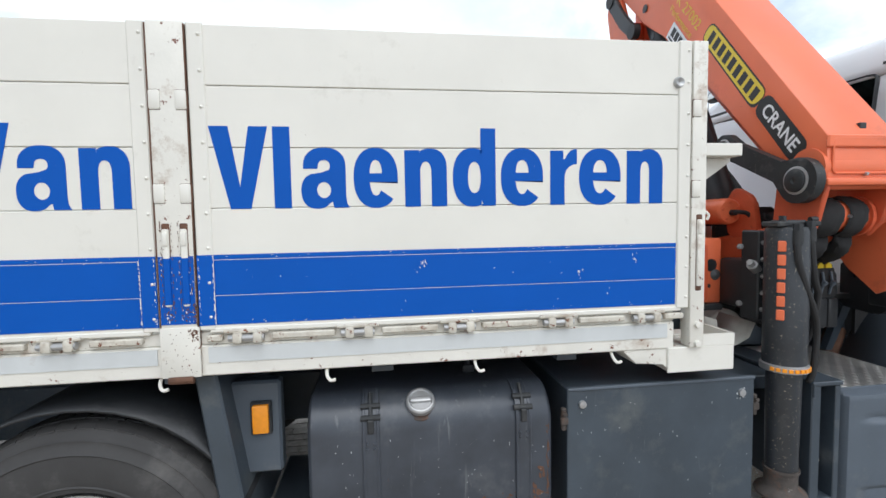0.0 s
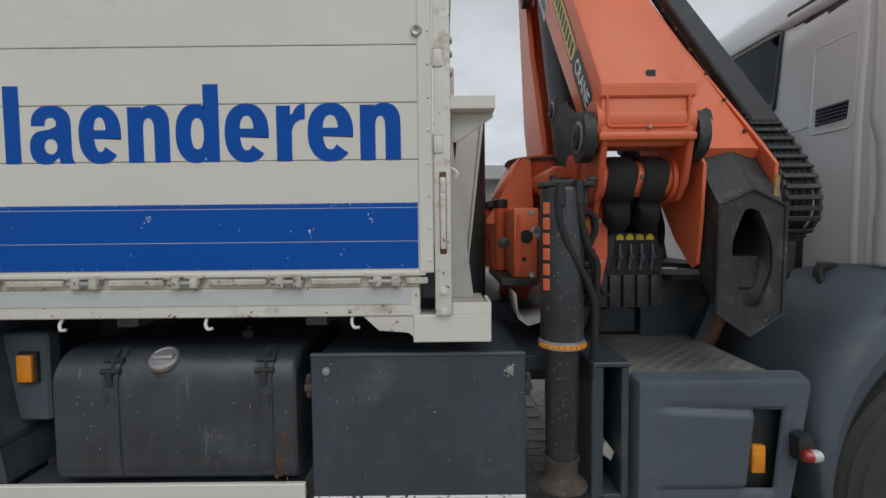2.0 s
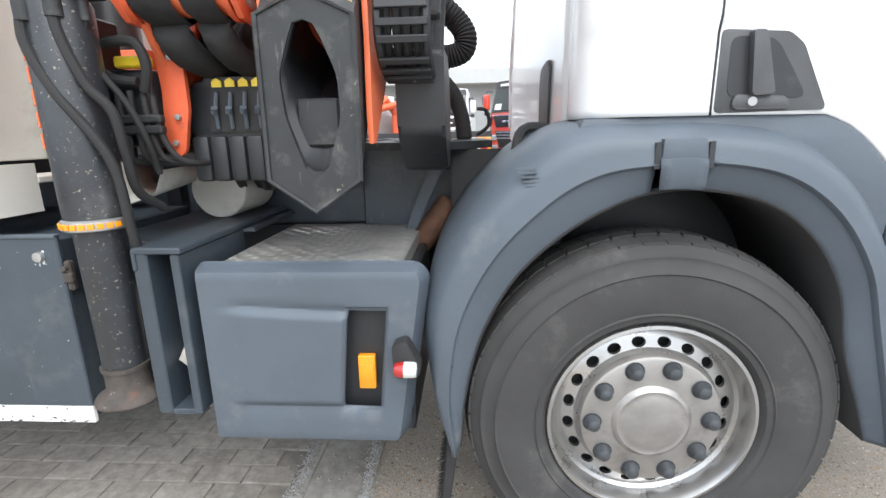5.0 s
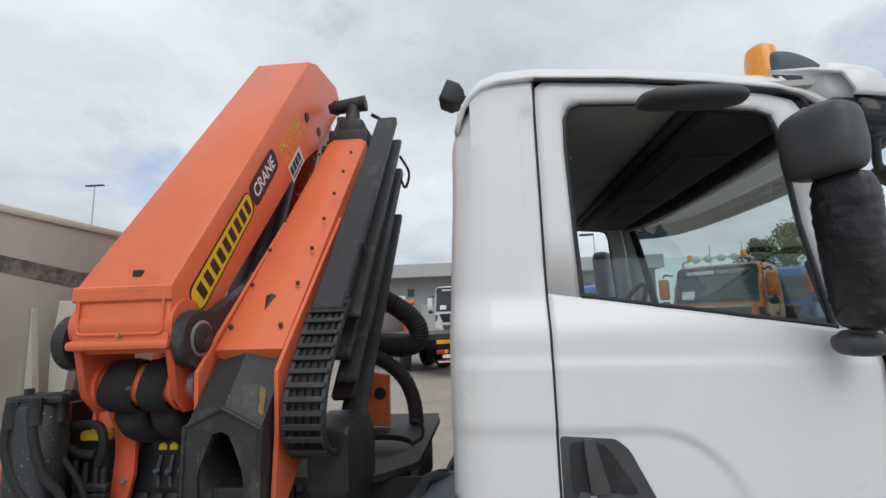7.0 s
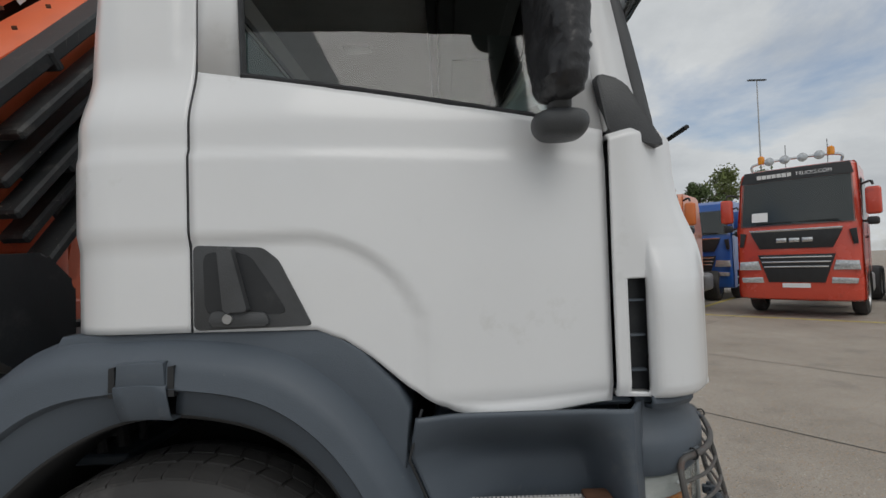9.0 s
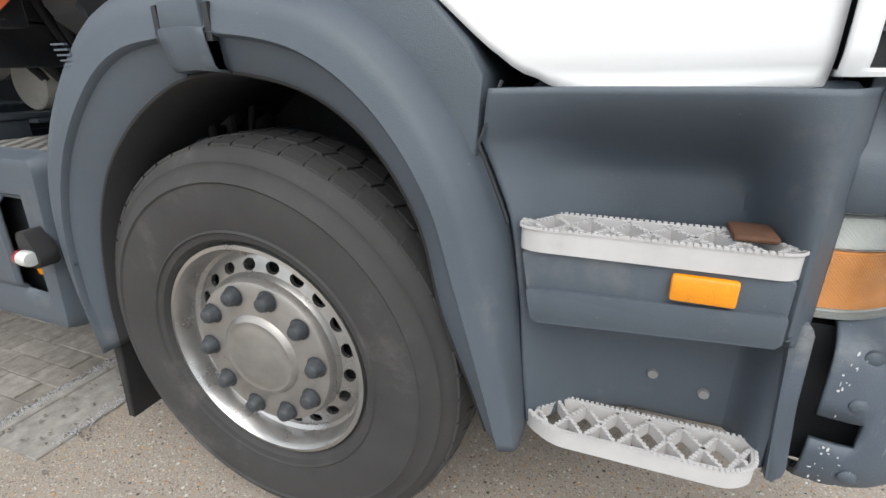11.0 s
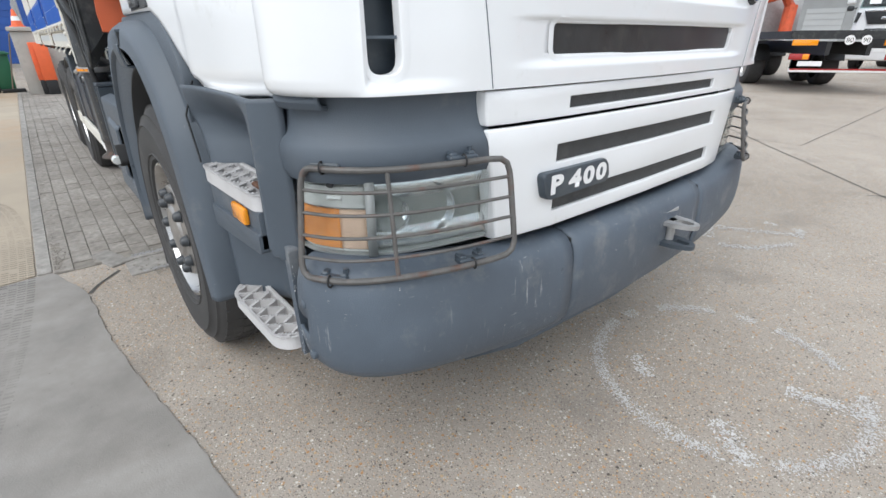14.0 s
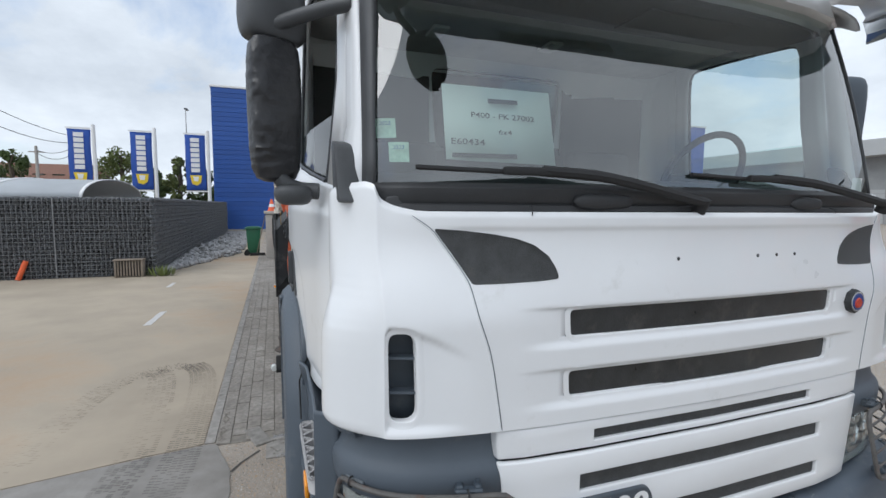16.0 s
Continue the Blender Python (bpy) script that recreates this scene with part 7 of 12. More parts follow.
spots += [(4.555 + abs(wear_rng.gauss(0, 0.035)), u_(0.50, 0.60), u_(0.0008, 0.005), u_(0.0006, 0.002)) for k in range(14)]
spots = [q for q in spots if not 0.60 < q[1] < 0.662]
flakes("paint_chips", spots, 1.7375, M["grey_rail"], bc)
bm = B()
fb = line([(4.842, 2.508), (4.852, 2.72), (4.856, 2.94), (4.852, 3.16), (4.842, 2 * YC - 2.508)], 4)
shell(bm, [0.43, 0.436, 0.45, 0.50, 0.60, 0.68, 0.715, 0.735, 0.748, 0.752], fb, [-0.06, -0.03, -0.010, 0.006, 0.014, 0.012, 0.004, -0.010, -0.04, -0.10])
bmid = solid(part("bumper", bm, M["slate_worn"], truck, "slate grey front bumper with a tow eye"), 0.012)
bm = B(); shell(bm, [0.335, 0.345, 0.47], [(4.68, 2.22), (4.74, 2.4), (4.765, 2.94), (4.74, 2 * YC - 2.4), (4.68, 2 * YC - 2.22)], [-0.03, 0.0, 0.01])
solid(part("valance", bm, M["slate"], truck), 0.012)
for yb in (2.45, 3.43):
    bm = B(); lathe(bm, [(4.864, 0.0), (4.864, 0.004), (4.862, 0.010), (4.850, 0.012)], (0, yb, 0.66), "x", 10, cap=False); part("bolt", bm, M["slate_dark"], bmid)
for yg in (2.504, 2 * YC - 2.504):
    bm = B(); box(bm, 4.80, 4.846, yg - 0.003, yg + 0.003, 0.45, 0.745, 0.002, 1); part("panel_joint", bm, M["black"], bmid)
# pressed line along the bumper's lower lip
bm = B(); tube(bm, [(x + 0.0062, y, 0.500) for x, y in fb], 0.002, 6); part("lip_line", bm, M["slate_dark"], bmid)
# tow clevis: two slotted plates and their bolt
for zt, nm, mt in ((0.672, "tow_eye", "steel"), (0.592, "tow_lug", "slate_dark")):
    ol_ = by_angle(rounded([(4.85, 3.045), (4.93, 3.05), (4.985, 3.08), (4.985, 3.12), (4.93, 3.15), (4.85, 3.155)], 0.02), (4.935, 3.10), 40)
    il_ = by_angle(rounded([(4.905, 3.082), (4.965, 3.085), (4.965, 3.115), (4.905, 3.118)], 0.014), (4.935, 3.10), 40)
    bm = B(); ring_plate(bm, ol_, il_, lambda u, v, d: (u, v, zt - d), 0.016); te = part(nm, bm, M[mt], bmid)
bm = B(); box(bm, 4.850, 4.874, 3.03, 3.17, 0.56, 0.705, 0.004, 1); cyl(bm, (4.885, 3.10, 0.578), (4.885, 3.10, 0.672), 0.018)
part("tow_pin", bm, M["steel"], te)
# number plate holder is bare: plain filler behind the mask
bm = B(); box(bm, 4.45, 4.60, 1.95, 2 * YC - 1.95, 0.50, 1.80); part("radiator", bm, M["black"], truck)

# headlamp guard
guard_top = smooth_line([(4.592, 1.780, 1.036), (4.672, 1.826, 1.037), (4.746, 1.913, 1.037), (4.802, 2.045, 1.039), (4.842, 2.205, 1.040)], 6)
guard_low = smooth_line([(4.622, 1.737, 0.782), (4.722, 1.800, 0.786), (4.795, 1.898, 0.792), (4.852, 2.035, 0.797), (4.890, 2.195, 0.802)], 6)


def guard_point(s, z):
    """A point s along the guard's plan line (0 to 1) at height z, which leans out towards its foot."""
    t = s * (len(guard_top) - 1)
    i = min(int(t), len(guard_top) - 2)
    a, b = guard_top[i].lerp(guard_top[i + 1], t - i), guard_low[i].lerp(guard_low[i + 1], t - i)
    p = a.lerp(b, (1.037 - z) / 0.25)
    return (p.x, p.y, p.z)


S = [i / 24 for i in range(25)]
bm = B()
frame_pts = [guard_point(0.0, z) for z in (0.83, 0.88, 0.93, 0.98)] + [guard_point(0.004, 1.006), guard_point(0.02, 1.025), guard_point(0.045, 1.034)] + [guard_point(s, 1.037) for s in S[2:23]] + [guard_point(0.965, 1.034), guard_point(0.99, 1.022), guard_point(0.998, 1.0)] + [guard_point(1.0, z) for z in (0.97, 0.92, 0.86)] + [guard_point(0.998, 0.82), guard_point(0.985, 0.800), guard_point(0.96, 0.790)] + [guard_point(s, 0.787) for s in S[22:1:-1]] + [guard_point(0.045, 0.788), guard_point(0.015, 0.798), guard_point(0.002, 0.815)]
tube(bm, frame_pts, 0.0078, 10, closed=True)
M["guard_steel"] = mat("rusty grey tube", (0.115, 0.11, 0.105, 1), 0.55, metal=0.3, var=0.25, scale=30, dirt=RUST, dirt_amt=0.3, dirt_scale=14)
hg = part("headlamp_guard", bm, M["guard_steel"], truck, "rusty grey wire guard over the headlamp")
guard_parts = [hg]
for z in (0.835, 0.886, 0.937, 0.988):
    bm = B(); tube(bm, [guard_point(s, z) for s in S], 0.0044, 8); guard_parts.append(part("guard_bar", bm, M["guard_steel"], hg))
for s in (0.5,):
    bm = B(); tube(bm, [guard_point(s, z) for z in (0.787, 0.85, 0.95, 1.037)], 0.0055, 8); guard_parts.append(part("guard_bar", bm, M["guard_steel"], hg))
for s, z, up in ((0.17, 1.040, 1), (0.82, 1.042, 1), (0.17, 0.785, -1), (0.82, 0.790, -1)):
    p = Vector(guard_point(s, z)); q = Vector(guard_point(s + 0.03, z)); d = (q - p); d.z = 0; d.normalize()
    m_ = Matrix.Translation(p) @ frame_at((0, 0, 0), d, (-d.y, d.x, 0))
    bm = B(); box(bm, -0.038, 0.038, 0.004, 0.030, -0.004, 0.010, 0.004, 1, m_); box(bm, -0.034, -0.014, 0.012, 0.046, -0.010, 0.016, 0.004, 1, m_); box(bm, 0.016, 0.034, 0.012, 0.046, -0.010, 0.016, 0.004, 1, m_); cyl(bm, m_ @ Vector((0.026, 0.028, 0.012)), m_ @ Vector((0.026, 0.028, 0.024)), 0.007, seg=6)
    guard_parts.append(part("guard_clamp", bm, M["slate_dark"], hg))
    bm = B(); tube(bm, [m_ @ Vector((x_, 0.012 * math.cos(a), 0.014 * math.sin(a))) for a in [2 * math.pi * k / 10 for k in range(10)] for x_ in (-0.006 + 0.001 * a,)], 0.0024, 6, closed=True); guard_parts.append(part("cable_tie", bm, M["rubber"], hg))
twin = {}
for o in lamp_parts + guard_parts:
    m2 = twin[o] = mirror_y(o)
    m2.visible_shadow = o.visible_shadow
    if o.parent in twin:
        m2.parent, m2.matrix_parent_inverse = twin[o.parent], Matrix.Identity(4)
    for md in o.modifiers:
        n2 = m2.modifiers.new(md.name, md.type)
        n2.thickness, n2.offset = md.thickness, md.offset

# ---- entry steps ----
def inside(p, loop):
    """Whether a 2D point lies within a loop."""
    c_ = False
    for (xa, ya), (xb, yb) in zip(loop, loop[1:] + loop[:1]):
        if (ya > p[1]) != (yb > p[1]) and p[0] < (xb - xa) * (p[1] - ya) / (yb - ya) + xa:
            c_ = not c_
    return c_


def grate(bm, loop, z0, z1, pitch, lean):
    """A moulded step: a rim along the loop and crossing diagonal ribs with toothed tops over open cells."""
    o = rounded(loop, 0.03, 5)
    cx, cy = sum(p[0] for p in o) / len(o), sum(p[1] for p in o) / len(o)
    w = max(abs(p[0] - cx) for p in o); h = max(abs(p[1] - cy) for p in o)
    i_ = [(cx + (x - cx) * (1 - 0.009 / w), cy + (y - cy) * (1 - 0.009 / h)) for x, y in o]
    ring_plate(bm, o, i_, lambda u, v, d: (u, v, z1 - d), z1 - z0)
    ol = [Vector(p) for p in o]
    for a, b in zip(ol, ol[1:] + ol[:1]):
        L = (b - a).length
        for k in range(max(1, int(L / 0.010))):
            q = a.lerp(b, (k + 0.5) / max(1, int(L / 0.010)))
            box(bm, q.x - 0.0032, q.x + 0.0032, q.y - 0.0032, q.y + 0.0032, z1 - 0.002, z1 + 0.003)
    for sgn in (1, -1):
        d = Vector((lean * sgn, 1)).normalized()
        rot = Matrix.Rotation(math.atan2(d.y, d.x), 4, "Z")
        for k in range(-30, 30):
            x_at = cx + k * pitch
            run = []
            for t in [j * 0.003 - 0.3 for j in range(200)]:
                p = Vector((x_at, cy)) + d * t
                if inside(p, i_):
                    run.append(p)
            if len(run) < 6:
                continue
            m_ = Matrix.Translation((run[0].x, run[0].y, 0)) @ rot
            L = (run[-1] - run[0]).length
            box(bm, -0.002, L + 0.002, -0.0032, 0.0032, z1 - 0.026, z1 - 0.001, 0, 1, m_)
            for q_ in range(int(L / 0.010)):
                box(bm, q_ * 0.010 + 0.002, q_ * 0.010 + 0.0075, -0.0038, 0.0038, z1 - 0.002, z1 + 0.002, 0, 1, m_)


step_parts = []
up_loop = [(4.034, 1.804), (4.032, 1.712), (4.060, 1.700), (4.440, 1.706), (4.462, 1.722), (4.458, 1.804)]
bm = B(); grate(bm, up_loop, 0.905, 0.948, 0.066, 0.75)
s1 = part("upper_step", bm, M["step_grey"], truck, "pale grey plastic step grating", smooth=False)
bm = B(); box(bm, 4.05, 4.45, 1.715, 1.86, 0.900, 0.906); step_parts.append(part("step_tray", bm, M["black"], s1))
bm = B(); box(bm, 4.365, 4.43, 1.735, 1.815, 0.950, 0.962, 0.012, 2); step_parts.append(part("hook_plate", bm, M["rust"], s1, "rusty steel plate"))
bm = B(); prism(bm, rounded([(4.036, 0.906), (4.456, 0.912), (4.456, 0.79), (4.060, 0.765)], 0.012), "y", 1.712, 1.86, 0.010, 2)
sp = part("step_panel", bm, M["slate"], truck, "slate grey panel below the upper step")
bm = B(); prism(bm, rounded([(4.048, 0.830), (4.456, 0.848), (4.456, 0.790), (4.062, 0.762)], 0.008), "y", 1.703, 1.74, 0.006, 2); part("ridge", bm, M["slate"], sp)
bm = B(); box(bm, 4.285, 4.383, 1.696, 1.712, 0.850, 0.897, 0.006, 2); part("side_marker", bm, M["amber"], truck, "amber side marker lamp")
bm = B(); grate(bm, [(4.040, 1.804), (4.056, 1.738), (4.120, 1.695), (4.440, 1.700), (4.482, 1.730), (4.490, 1.804)], 0.490, 0.530, 0.062, 0.68)
s2 = part("lower_step", bm, M["step_grey"], truck, "scratched pale grey plastic step grating", smooth=False)
bm = B(); prism(bm, [(4.02, 1.175), (4.50, 1.19), (4.50, 1.03), (4.50, 0.50), (4.06, 0.48), (3.98, 0.62), (3.98, 1.0)], "y", 1.892, 2.0, 0.01, 1)
part("step_well", bm, M["slate"], truck)
# moulded surround of the step recess: deep below, running out to the cab above
def at_height(table, z):
    for (za, a), (zb, b) in zip(table, table[1:]):
        if z <= zb:
            return a + (b - a) * max(0, (z - za) / (zb - za))
    return table[-1][1]


left_edge = [(0.50, 4.062), (0.62, 4.048), (0.78, 4.036), (0.90, 4.020), (0.951, 4.010), (0.985, 3.998), (1.088, 3.955), (1.178, 3.970)]
right_in = [(0.50, 4.500), (0.76, 4.498), (0.80, 4.462), (1.20, 4.456)]
rows_s = []
for j in range(70):
    z = 0.50 + (1.178 - 0.50) * j / 69
    xl, xi, xr = at_height(left_edge, z), at_height(right_in, z), (4.515 if z > 0.80 else 4.505)
    row = []
    for i in range(61):
        x = xl + (xr - xl) * i / 60
        dx, dz = xi - x, 1.150 - z
        deep = sstep(-0.035, 0.13, dz) * sstep(-0.004, 0.055 + 0.05 * sstep(0.9, 1.15, z), dx) * sstep(-0.10, 0.22, x - xl)
        row.append((x, 1.722 - 0.020 * (1 - sstep(0, 0.10, x - xl)) + 0.138 * deep + 1.55 * max(0, x - 4.472), z))
    rows_s.append(row)
bm = B(); loft(bm, rows_s); step_parts.append(solid(part("step_surround", bm, M["slate"], truck, "slate grey moulded step recess, scuffed"), 0.010, -1))
bm = B(); tube(bm, [(3.969, 1.706, 1.19), (3.954, 1.705, 1.088), (3.997, 1.706, 0.985), (4.010, 1.706, 0.951)], 0.0035, 6); part("panel_gap", bm, M["black"], truck)
bm = B(); box(bm, 4.02, 4.50, 1.80, 2.0, 1.165, 1.185, 0.01, 1); part("well_top", bm, M["slate"], truck)
for x, z in ((4.155, 0.635), (4.30, 0.60), (4.40, 0.575)):
    bm = B(); lathe(bm, [(1.852, 0.0), (1.852, 0.010), (1.861, 0.012)], (x, 0, z), "y", 10, cap=False); part("bolt", bm, M["steel"], s2)

# ---- mirrors, sun visors, roof lamps ----
mu, mv = (0.42, -0.90, 0), (0.90, 0.42, 0)
M["tape"] = mat("creased black tape", (0.020, 0.020, 0.022, 1), 0.34, var=0.3, scale=18, bump=1.0, bscale=34, scratch=(0.10, 0.10, 0.10, 1), scratch_amt=0.06)
bm = B()
c = (4.308, 1.615)
crease = random.Random(3)
prof_m = [(1.855, 0.0320, 0.018), (1.866, 0.0528, 0.035), (1.895, 0.0640, 0.048), (1.94, 0.0680, 0.050), (1.99, 0.0696, 0.052), (2.05, 0.0712, 0.054), (2.13, 0.0720, 0.055), (2.20, 0.0712, 0.052), (2.245, 0.0672, 0.047), (2.264, 0.0576, 0.04), (2.272, 0.0400, 0.028)]
prof_m = [(1.868 + (z - 1.855) * 1.05, a * 1.12, b * 0.84) for z, a, b in prof_m]
stack = []
for (za, aa, ba), (zb, ab, bb) in zip(prof_m, prof_m[1:]):
    k = max(1, int((zb - za) / 0.008))
    for i in range(k):
        t = i / k
        w = crease.uniform(-0.0006, 0.0006)
        stack.append((za + (zb - za) * t, aa + (ab - aa) * t + w, ba + (bb - ba) * t + w))
stack.append(prof_m[-1])
pad(bm, 0.55, [((c[0] - 0.01 - 0.02 * (z - 2.06), c[1] + 0.02, z), mu, mv, a, b) for z, a, b in stack], 44)
for v in bm.verts:
    ridge = (1 - abs(noise.noise(Vector((v.co.x * 20, v.co.y * 20, v.co.z * 34))))) ** 5 * (0.35 + 0.65 * max(0, noise.noise(v.co * 9) + 0.2))
    d = noise.noise(v.co * 14) * 0.005 + ridge * 0.009
    v.co += Vector((mv[0], mv[1], 0)) * d + Vector((mu[0], mu[1], 0)) * d * 0.6
mm = part("main_mirror", bm, M["tape"], truck, "door mirror wrapped in creased black tape")
bm = B()
pad(bm, 0.6, [((c[0] - 0.05, c[1] + 0.02, z), mu, mv, a, b) for z, a, b in ((2.300, 0.05, 0.03), (2.312, 0.09, 0.055), (2.36, 0.102, 0.066), (2.43, 0.100, 0.064), (2.485, 0.09, 0.055), (2.51, 0.045, 0.028))])
wm = part("wide_mirror", bm, M["mirror_black"], truck, "dark grey wide-angle mirror housing, scuffed")
bm = B(); tube(bm, smooth_line([(4.305, 1.635, 1.90), (4.31, 1.66, 1.865), (4.315, 1.70, 1.845), (4.33, 1.76, 1.84)], 5), 0.026, 12); pad(bm, 0.75, [((4.315, 1.685, z), (1, 0, 0), (0, 1, 0), a, a * 0.95) for z, a in ((1.796, 0.025), (1.803, 0.048), (1.825, 0.062), (1.85, 0.058), (1.862, 0.03))])
part("mirror_arm", bm, M["mirror_black"], truck)
bm = B(); tube(bm, smooth_line([(4.305, 1.64, 2.345), (4.33, 1.70, 2.365), (4.37, 1.78, 2.385), (4.42, 1.86, 2.395)], 5), 0.022, 12); part("mirror_arm", bm, M["mirror_black"], truck)
# kerb mirror over the door window
bm = B(); pad(bm, 0.7, [((x, 1.655 - 0.02 * math.sin(t), z), (0, 1, 0), (0, 0, 1), a, b) for x, t, z, a, b in ((3.765, 0, 2.570, 0.015, 0.006), (3.775, 0.5, 2.570, 0.04, 0.016), (3.83, 1.0, 2.568, 0.058, 0.023), (3.95, 1.5, 2.564, 0.06, 0.025), (4.03, 1.0, 2.562, 0.05, 0.021), (4.07, 0.5, 2.562, 0.035, 0.014), (4.078, 0, 2.562, 0.012, 0.005))])
km = part("kerb_mirror", bm, M["mirror_black"], truck, "dark grey kerb mirror above the door window")
bm = B(); box(bm, 3.87, 3.94, 1.68, 1.76, 2.588, 2.618, 0.010, 2); part("mirror_foot", bm, M["mirror_black"], km)
# sun visor with its end cap and the front mirror
bm = B()
vis = [(4.50, 1.80), (4.63, 1.83), (4.74, 1.95), (4.80, 2.20), (4.83, 2.55), (4.84, 2.94)]
rows = []
for z, o in ((2.515, 0.010), (2.55, 0.010), (2.61, -0.008)):
    rows.append([(x + o, y, z + 0.0) for x, y in full(vis)])
loft(bm, rows); M["smoke"] = glass("smoked visor plastic", (0.22, 0.24, 0.25, 1), ior=1.5)
sv = solid(part("sun_visor", bm, M["smoke"], truck, "smoked sun visor with white brow"), 0.008)
bm = B(); box(bm, 4.842, 4.845, 2.34, 2.86, 2.535, 2.595); part("print", bm, M["black_print"], sv)
write("print", "TRUCKS.COM", frame_at((4.856, 2.93, 2.535), (0, 1, 0), (0, 0, 1)), 0.06, M["black_print"], sv, width=0.62, bold=0.02)
bm = B(); loft(bm, [[(x - 0.01, y, 2.612) for x, y in full(vis)], [(x, y, 2.63) for x, y in full(vis)], [(x - 0.03, y, 2.69) for x, y in full(vis)], [(x - 0.10, y + (0.03 if y < YC else -0.03), 2.72) for x, y in full(vis)], [(x - 0.22, y + (0.06 if y < YC else -0.06), 2.735) for x, y in full(vis)]])
solid(part("brow", bm, M["cab_white"], sv), 0.012)
bm = B(); pad(bm, 0.6, [((4.540, y + 0.06, 2.672), (1, 0, -0.25), (0, 0, 1), a, b) for y, a, b in ((1.770, 0.06, 0.045), (1.776, 0.085, 0.062), (1.79, 0.098, 0.072), (1.82, 0.102, 0.076), (1.90, 0.10, 0.072))]); cb = part("end_cap", bm, M["cab_white"], sv)
bm = B(); pad(bm, 0.6, [((4.555, y + 0.06, 2.578), (1, 0, -0.12), (0, 0, 1), a, b) for y, a, b in ((1.775, 0.06, 0.04), (1.781, 0.085, 0.055), (1.795, 0.098, 0.062), (1.85, 0.10, 0.064), (1.92, 0.09, 0.058))]); part("end_cap", bm, M["slate"], sv)
bm = B(); tube(bm, smooth_line([(4.62, 1.90, 2.50), (4.63, 1.92, 2.45), (4.655, 1.95, 2.41), (4.70, 1.97, 2.395)], 6), 0.014, 10)
fm = part("front_mirror", bm, M["mirror_black"], truck, "dark grey front mirror on a bent arm")
bm = B(); pad(bm, 0.8, [((4.67 + 0.21 * t, 1.985, 2.405 - 0.075 * t), (0.1, 0.99, 0.1), (0.35, 0, 0.93), a, b) for t, a, b in ((0, 0.02, 0.010), (0.06, 0.055, 0.024), (0.35, 0.085, 0.030), (0.75, 0.075, 0.020), (1.0, 0.02, 0.006))]); part("mirror_housing", bm, M["mirror_black"], fm)
# beacon at the front of the roof
bm = B(); lathe(bm, [(2.78, 0.064), (2.86, 0.063), (2.94, 0.060), (2.985, 0.052), (3.004, 0.030), (3.008, 0.0)], (4.445, 2.155, 0), "z", 20, cap=False); bc2 = part("beacon", bm, M["amber"], truck, "orange roof beacon")
bm = B(); pad(bm, 0.6, [((x + 0.02, 2.155, z), (0, 1, 0), (0, 0, 1), a, b) for x, z, a, b in ((4.415, 2.875, 0.05, 0.06), (4.44, 2.880, 0.085, 0.072), (4.51, 2.870, 0.085, 0.072), (4.60, 2.835, 0.07, 0.058), (4.655, 2.795, 0.03, 0.025))]); part("beacon_shroud", bm, M["slate"], bc2)
# work lamps on the roof's back edge
for yy_ in (2.0, 2 * YC - 2.0):
    tilt = Matrix.Translation((3.186, yy_, 2.800)) @ Matrix.Rotation(radians(25), 4, "Y")
    bm = B(); loft(bm, [[tilt @ Vector((x, u * f, v * f)) for u, v in rounded([(-0.055, -0.045), (0.055, -0.045), (0.055, 0.045), (-0.055, 0.045)], 0.014)] for x, f in ((-0.040, 0.86), (-0.042, 0.98), (-0.030, 1.0), (0.005, 1.0), (0.030, 0.72), (0.040, 0.45))], close=True); caps = [v for v in bm.verts]; n_ = len(caps) // 6; bm.faces.new(caps[:n_]); bm.faces.new(caps[-n_:])
    wl_ = part("work_lamp", bm, M["black"], truck, "black square work lamp")
    bm = B(); box(bm, -0.044, -0.041, -0.044, 0.044, -0.035, 0.035, 0.001, 1, tilt); part("lamp_glass", bm, M["fluted"], wl_)
    bm = B(); tube(bm, [(3.215, yy_, 2.788), (3.24, yy_, 2.775), (3.265, yy_, 2.785), (3.30, yy_, 2.805)], 0.009, 8); box(bm, 3.210, 3.240, yy_ - 0.018, yy_ + 0.018, 2.765, 2.80, 0.004, 1); part("lamp_stalk", bm, M["black"], wl_)
# wipers
def wiper(y0, y1, z0, z1, ya, za):
    bm = B(); tube(bm, [(4.735 + 0.012, y0, z0), (4.765, (y0 + y1) / 2, (z0 + z1) / 2 + 0.005), (4.772, y1, z1)], 0.007, 6)
    w = part("wiper", bm, M["rubber"], truck, "black wiper arm and blade")
    bm = B(); tube(bm, smooth_line([((4.77), (y0 + y1) / 2 + 0.02, (z0 + z1) / 2 + 0.012), (4.795, y1 - 0.1, z1 + 0.008), (4.80, ya, za)], 5), 0.015, 8); part("wiper_arm", bm, M["rubber"], w)
    bm = B(); box(bm, 4.762, 4.785, (y0 + y1) / 2 - 0.10, (y0 + y1) / 2 + 0.06, (z0 + z1) / 2 - 0.002, (z0 + z1) / 2 + 0.020, 0.006, 2); part("blade_holder", bm, M["rubber"], w)
    bm = B(); cyl(bm, (4.78, ya, za - 0.03), (4.80, ya, za + 0.012), 0.020, seg=12); part("arm_pivot", bm, M["rubber"], w)
wiper(1.96, 2.62, 1.893, 1.868, 2.86, 1.812)
wiper(2.86, 3.50, 1.90, 1.868, 3.76, 1.815)
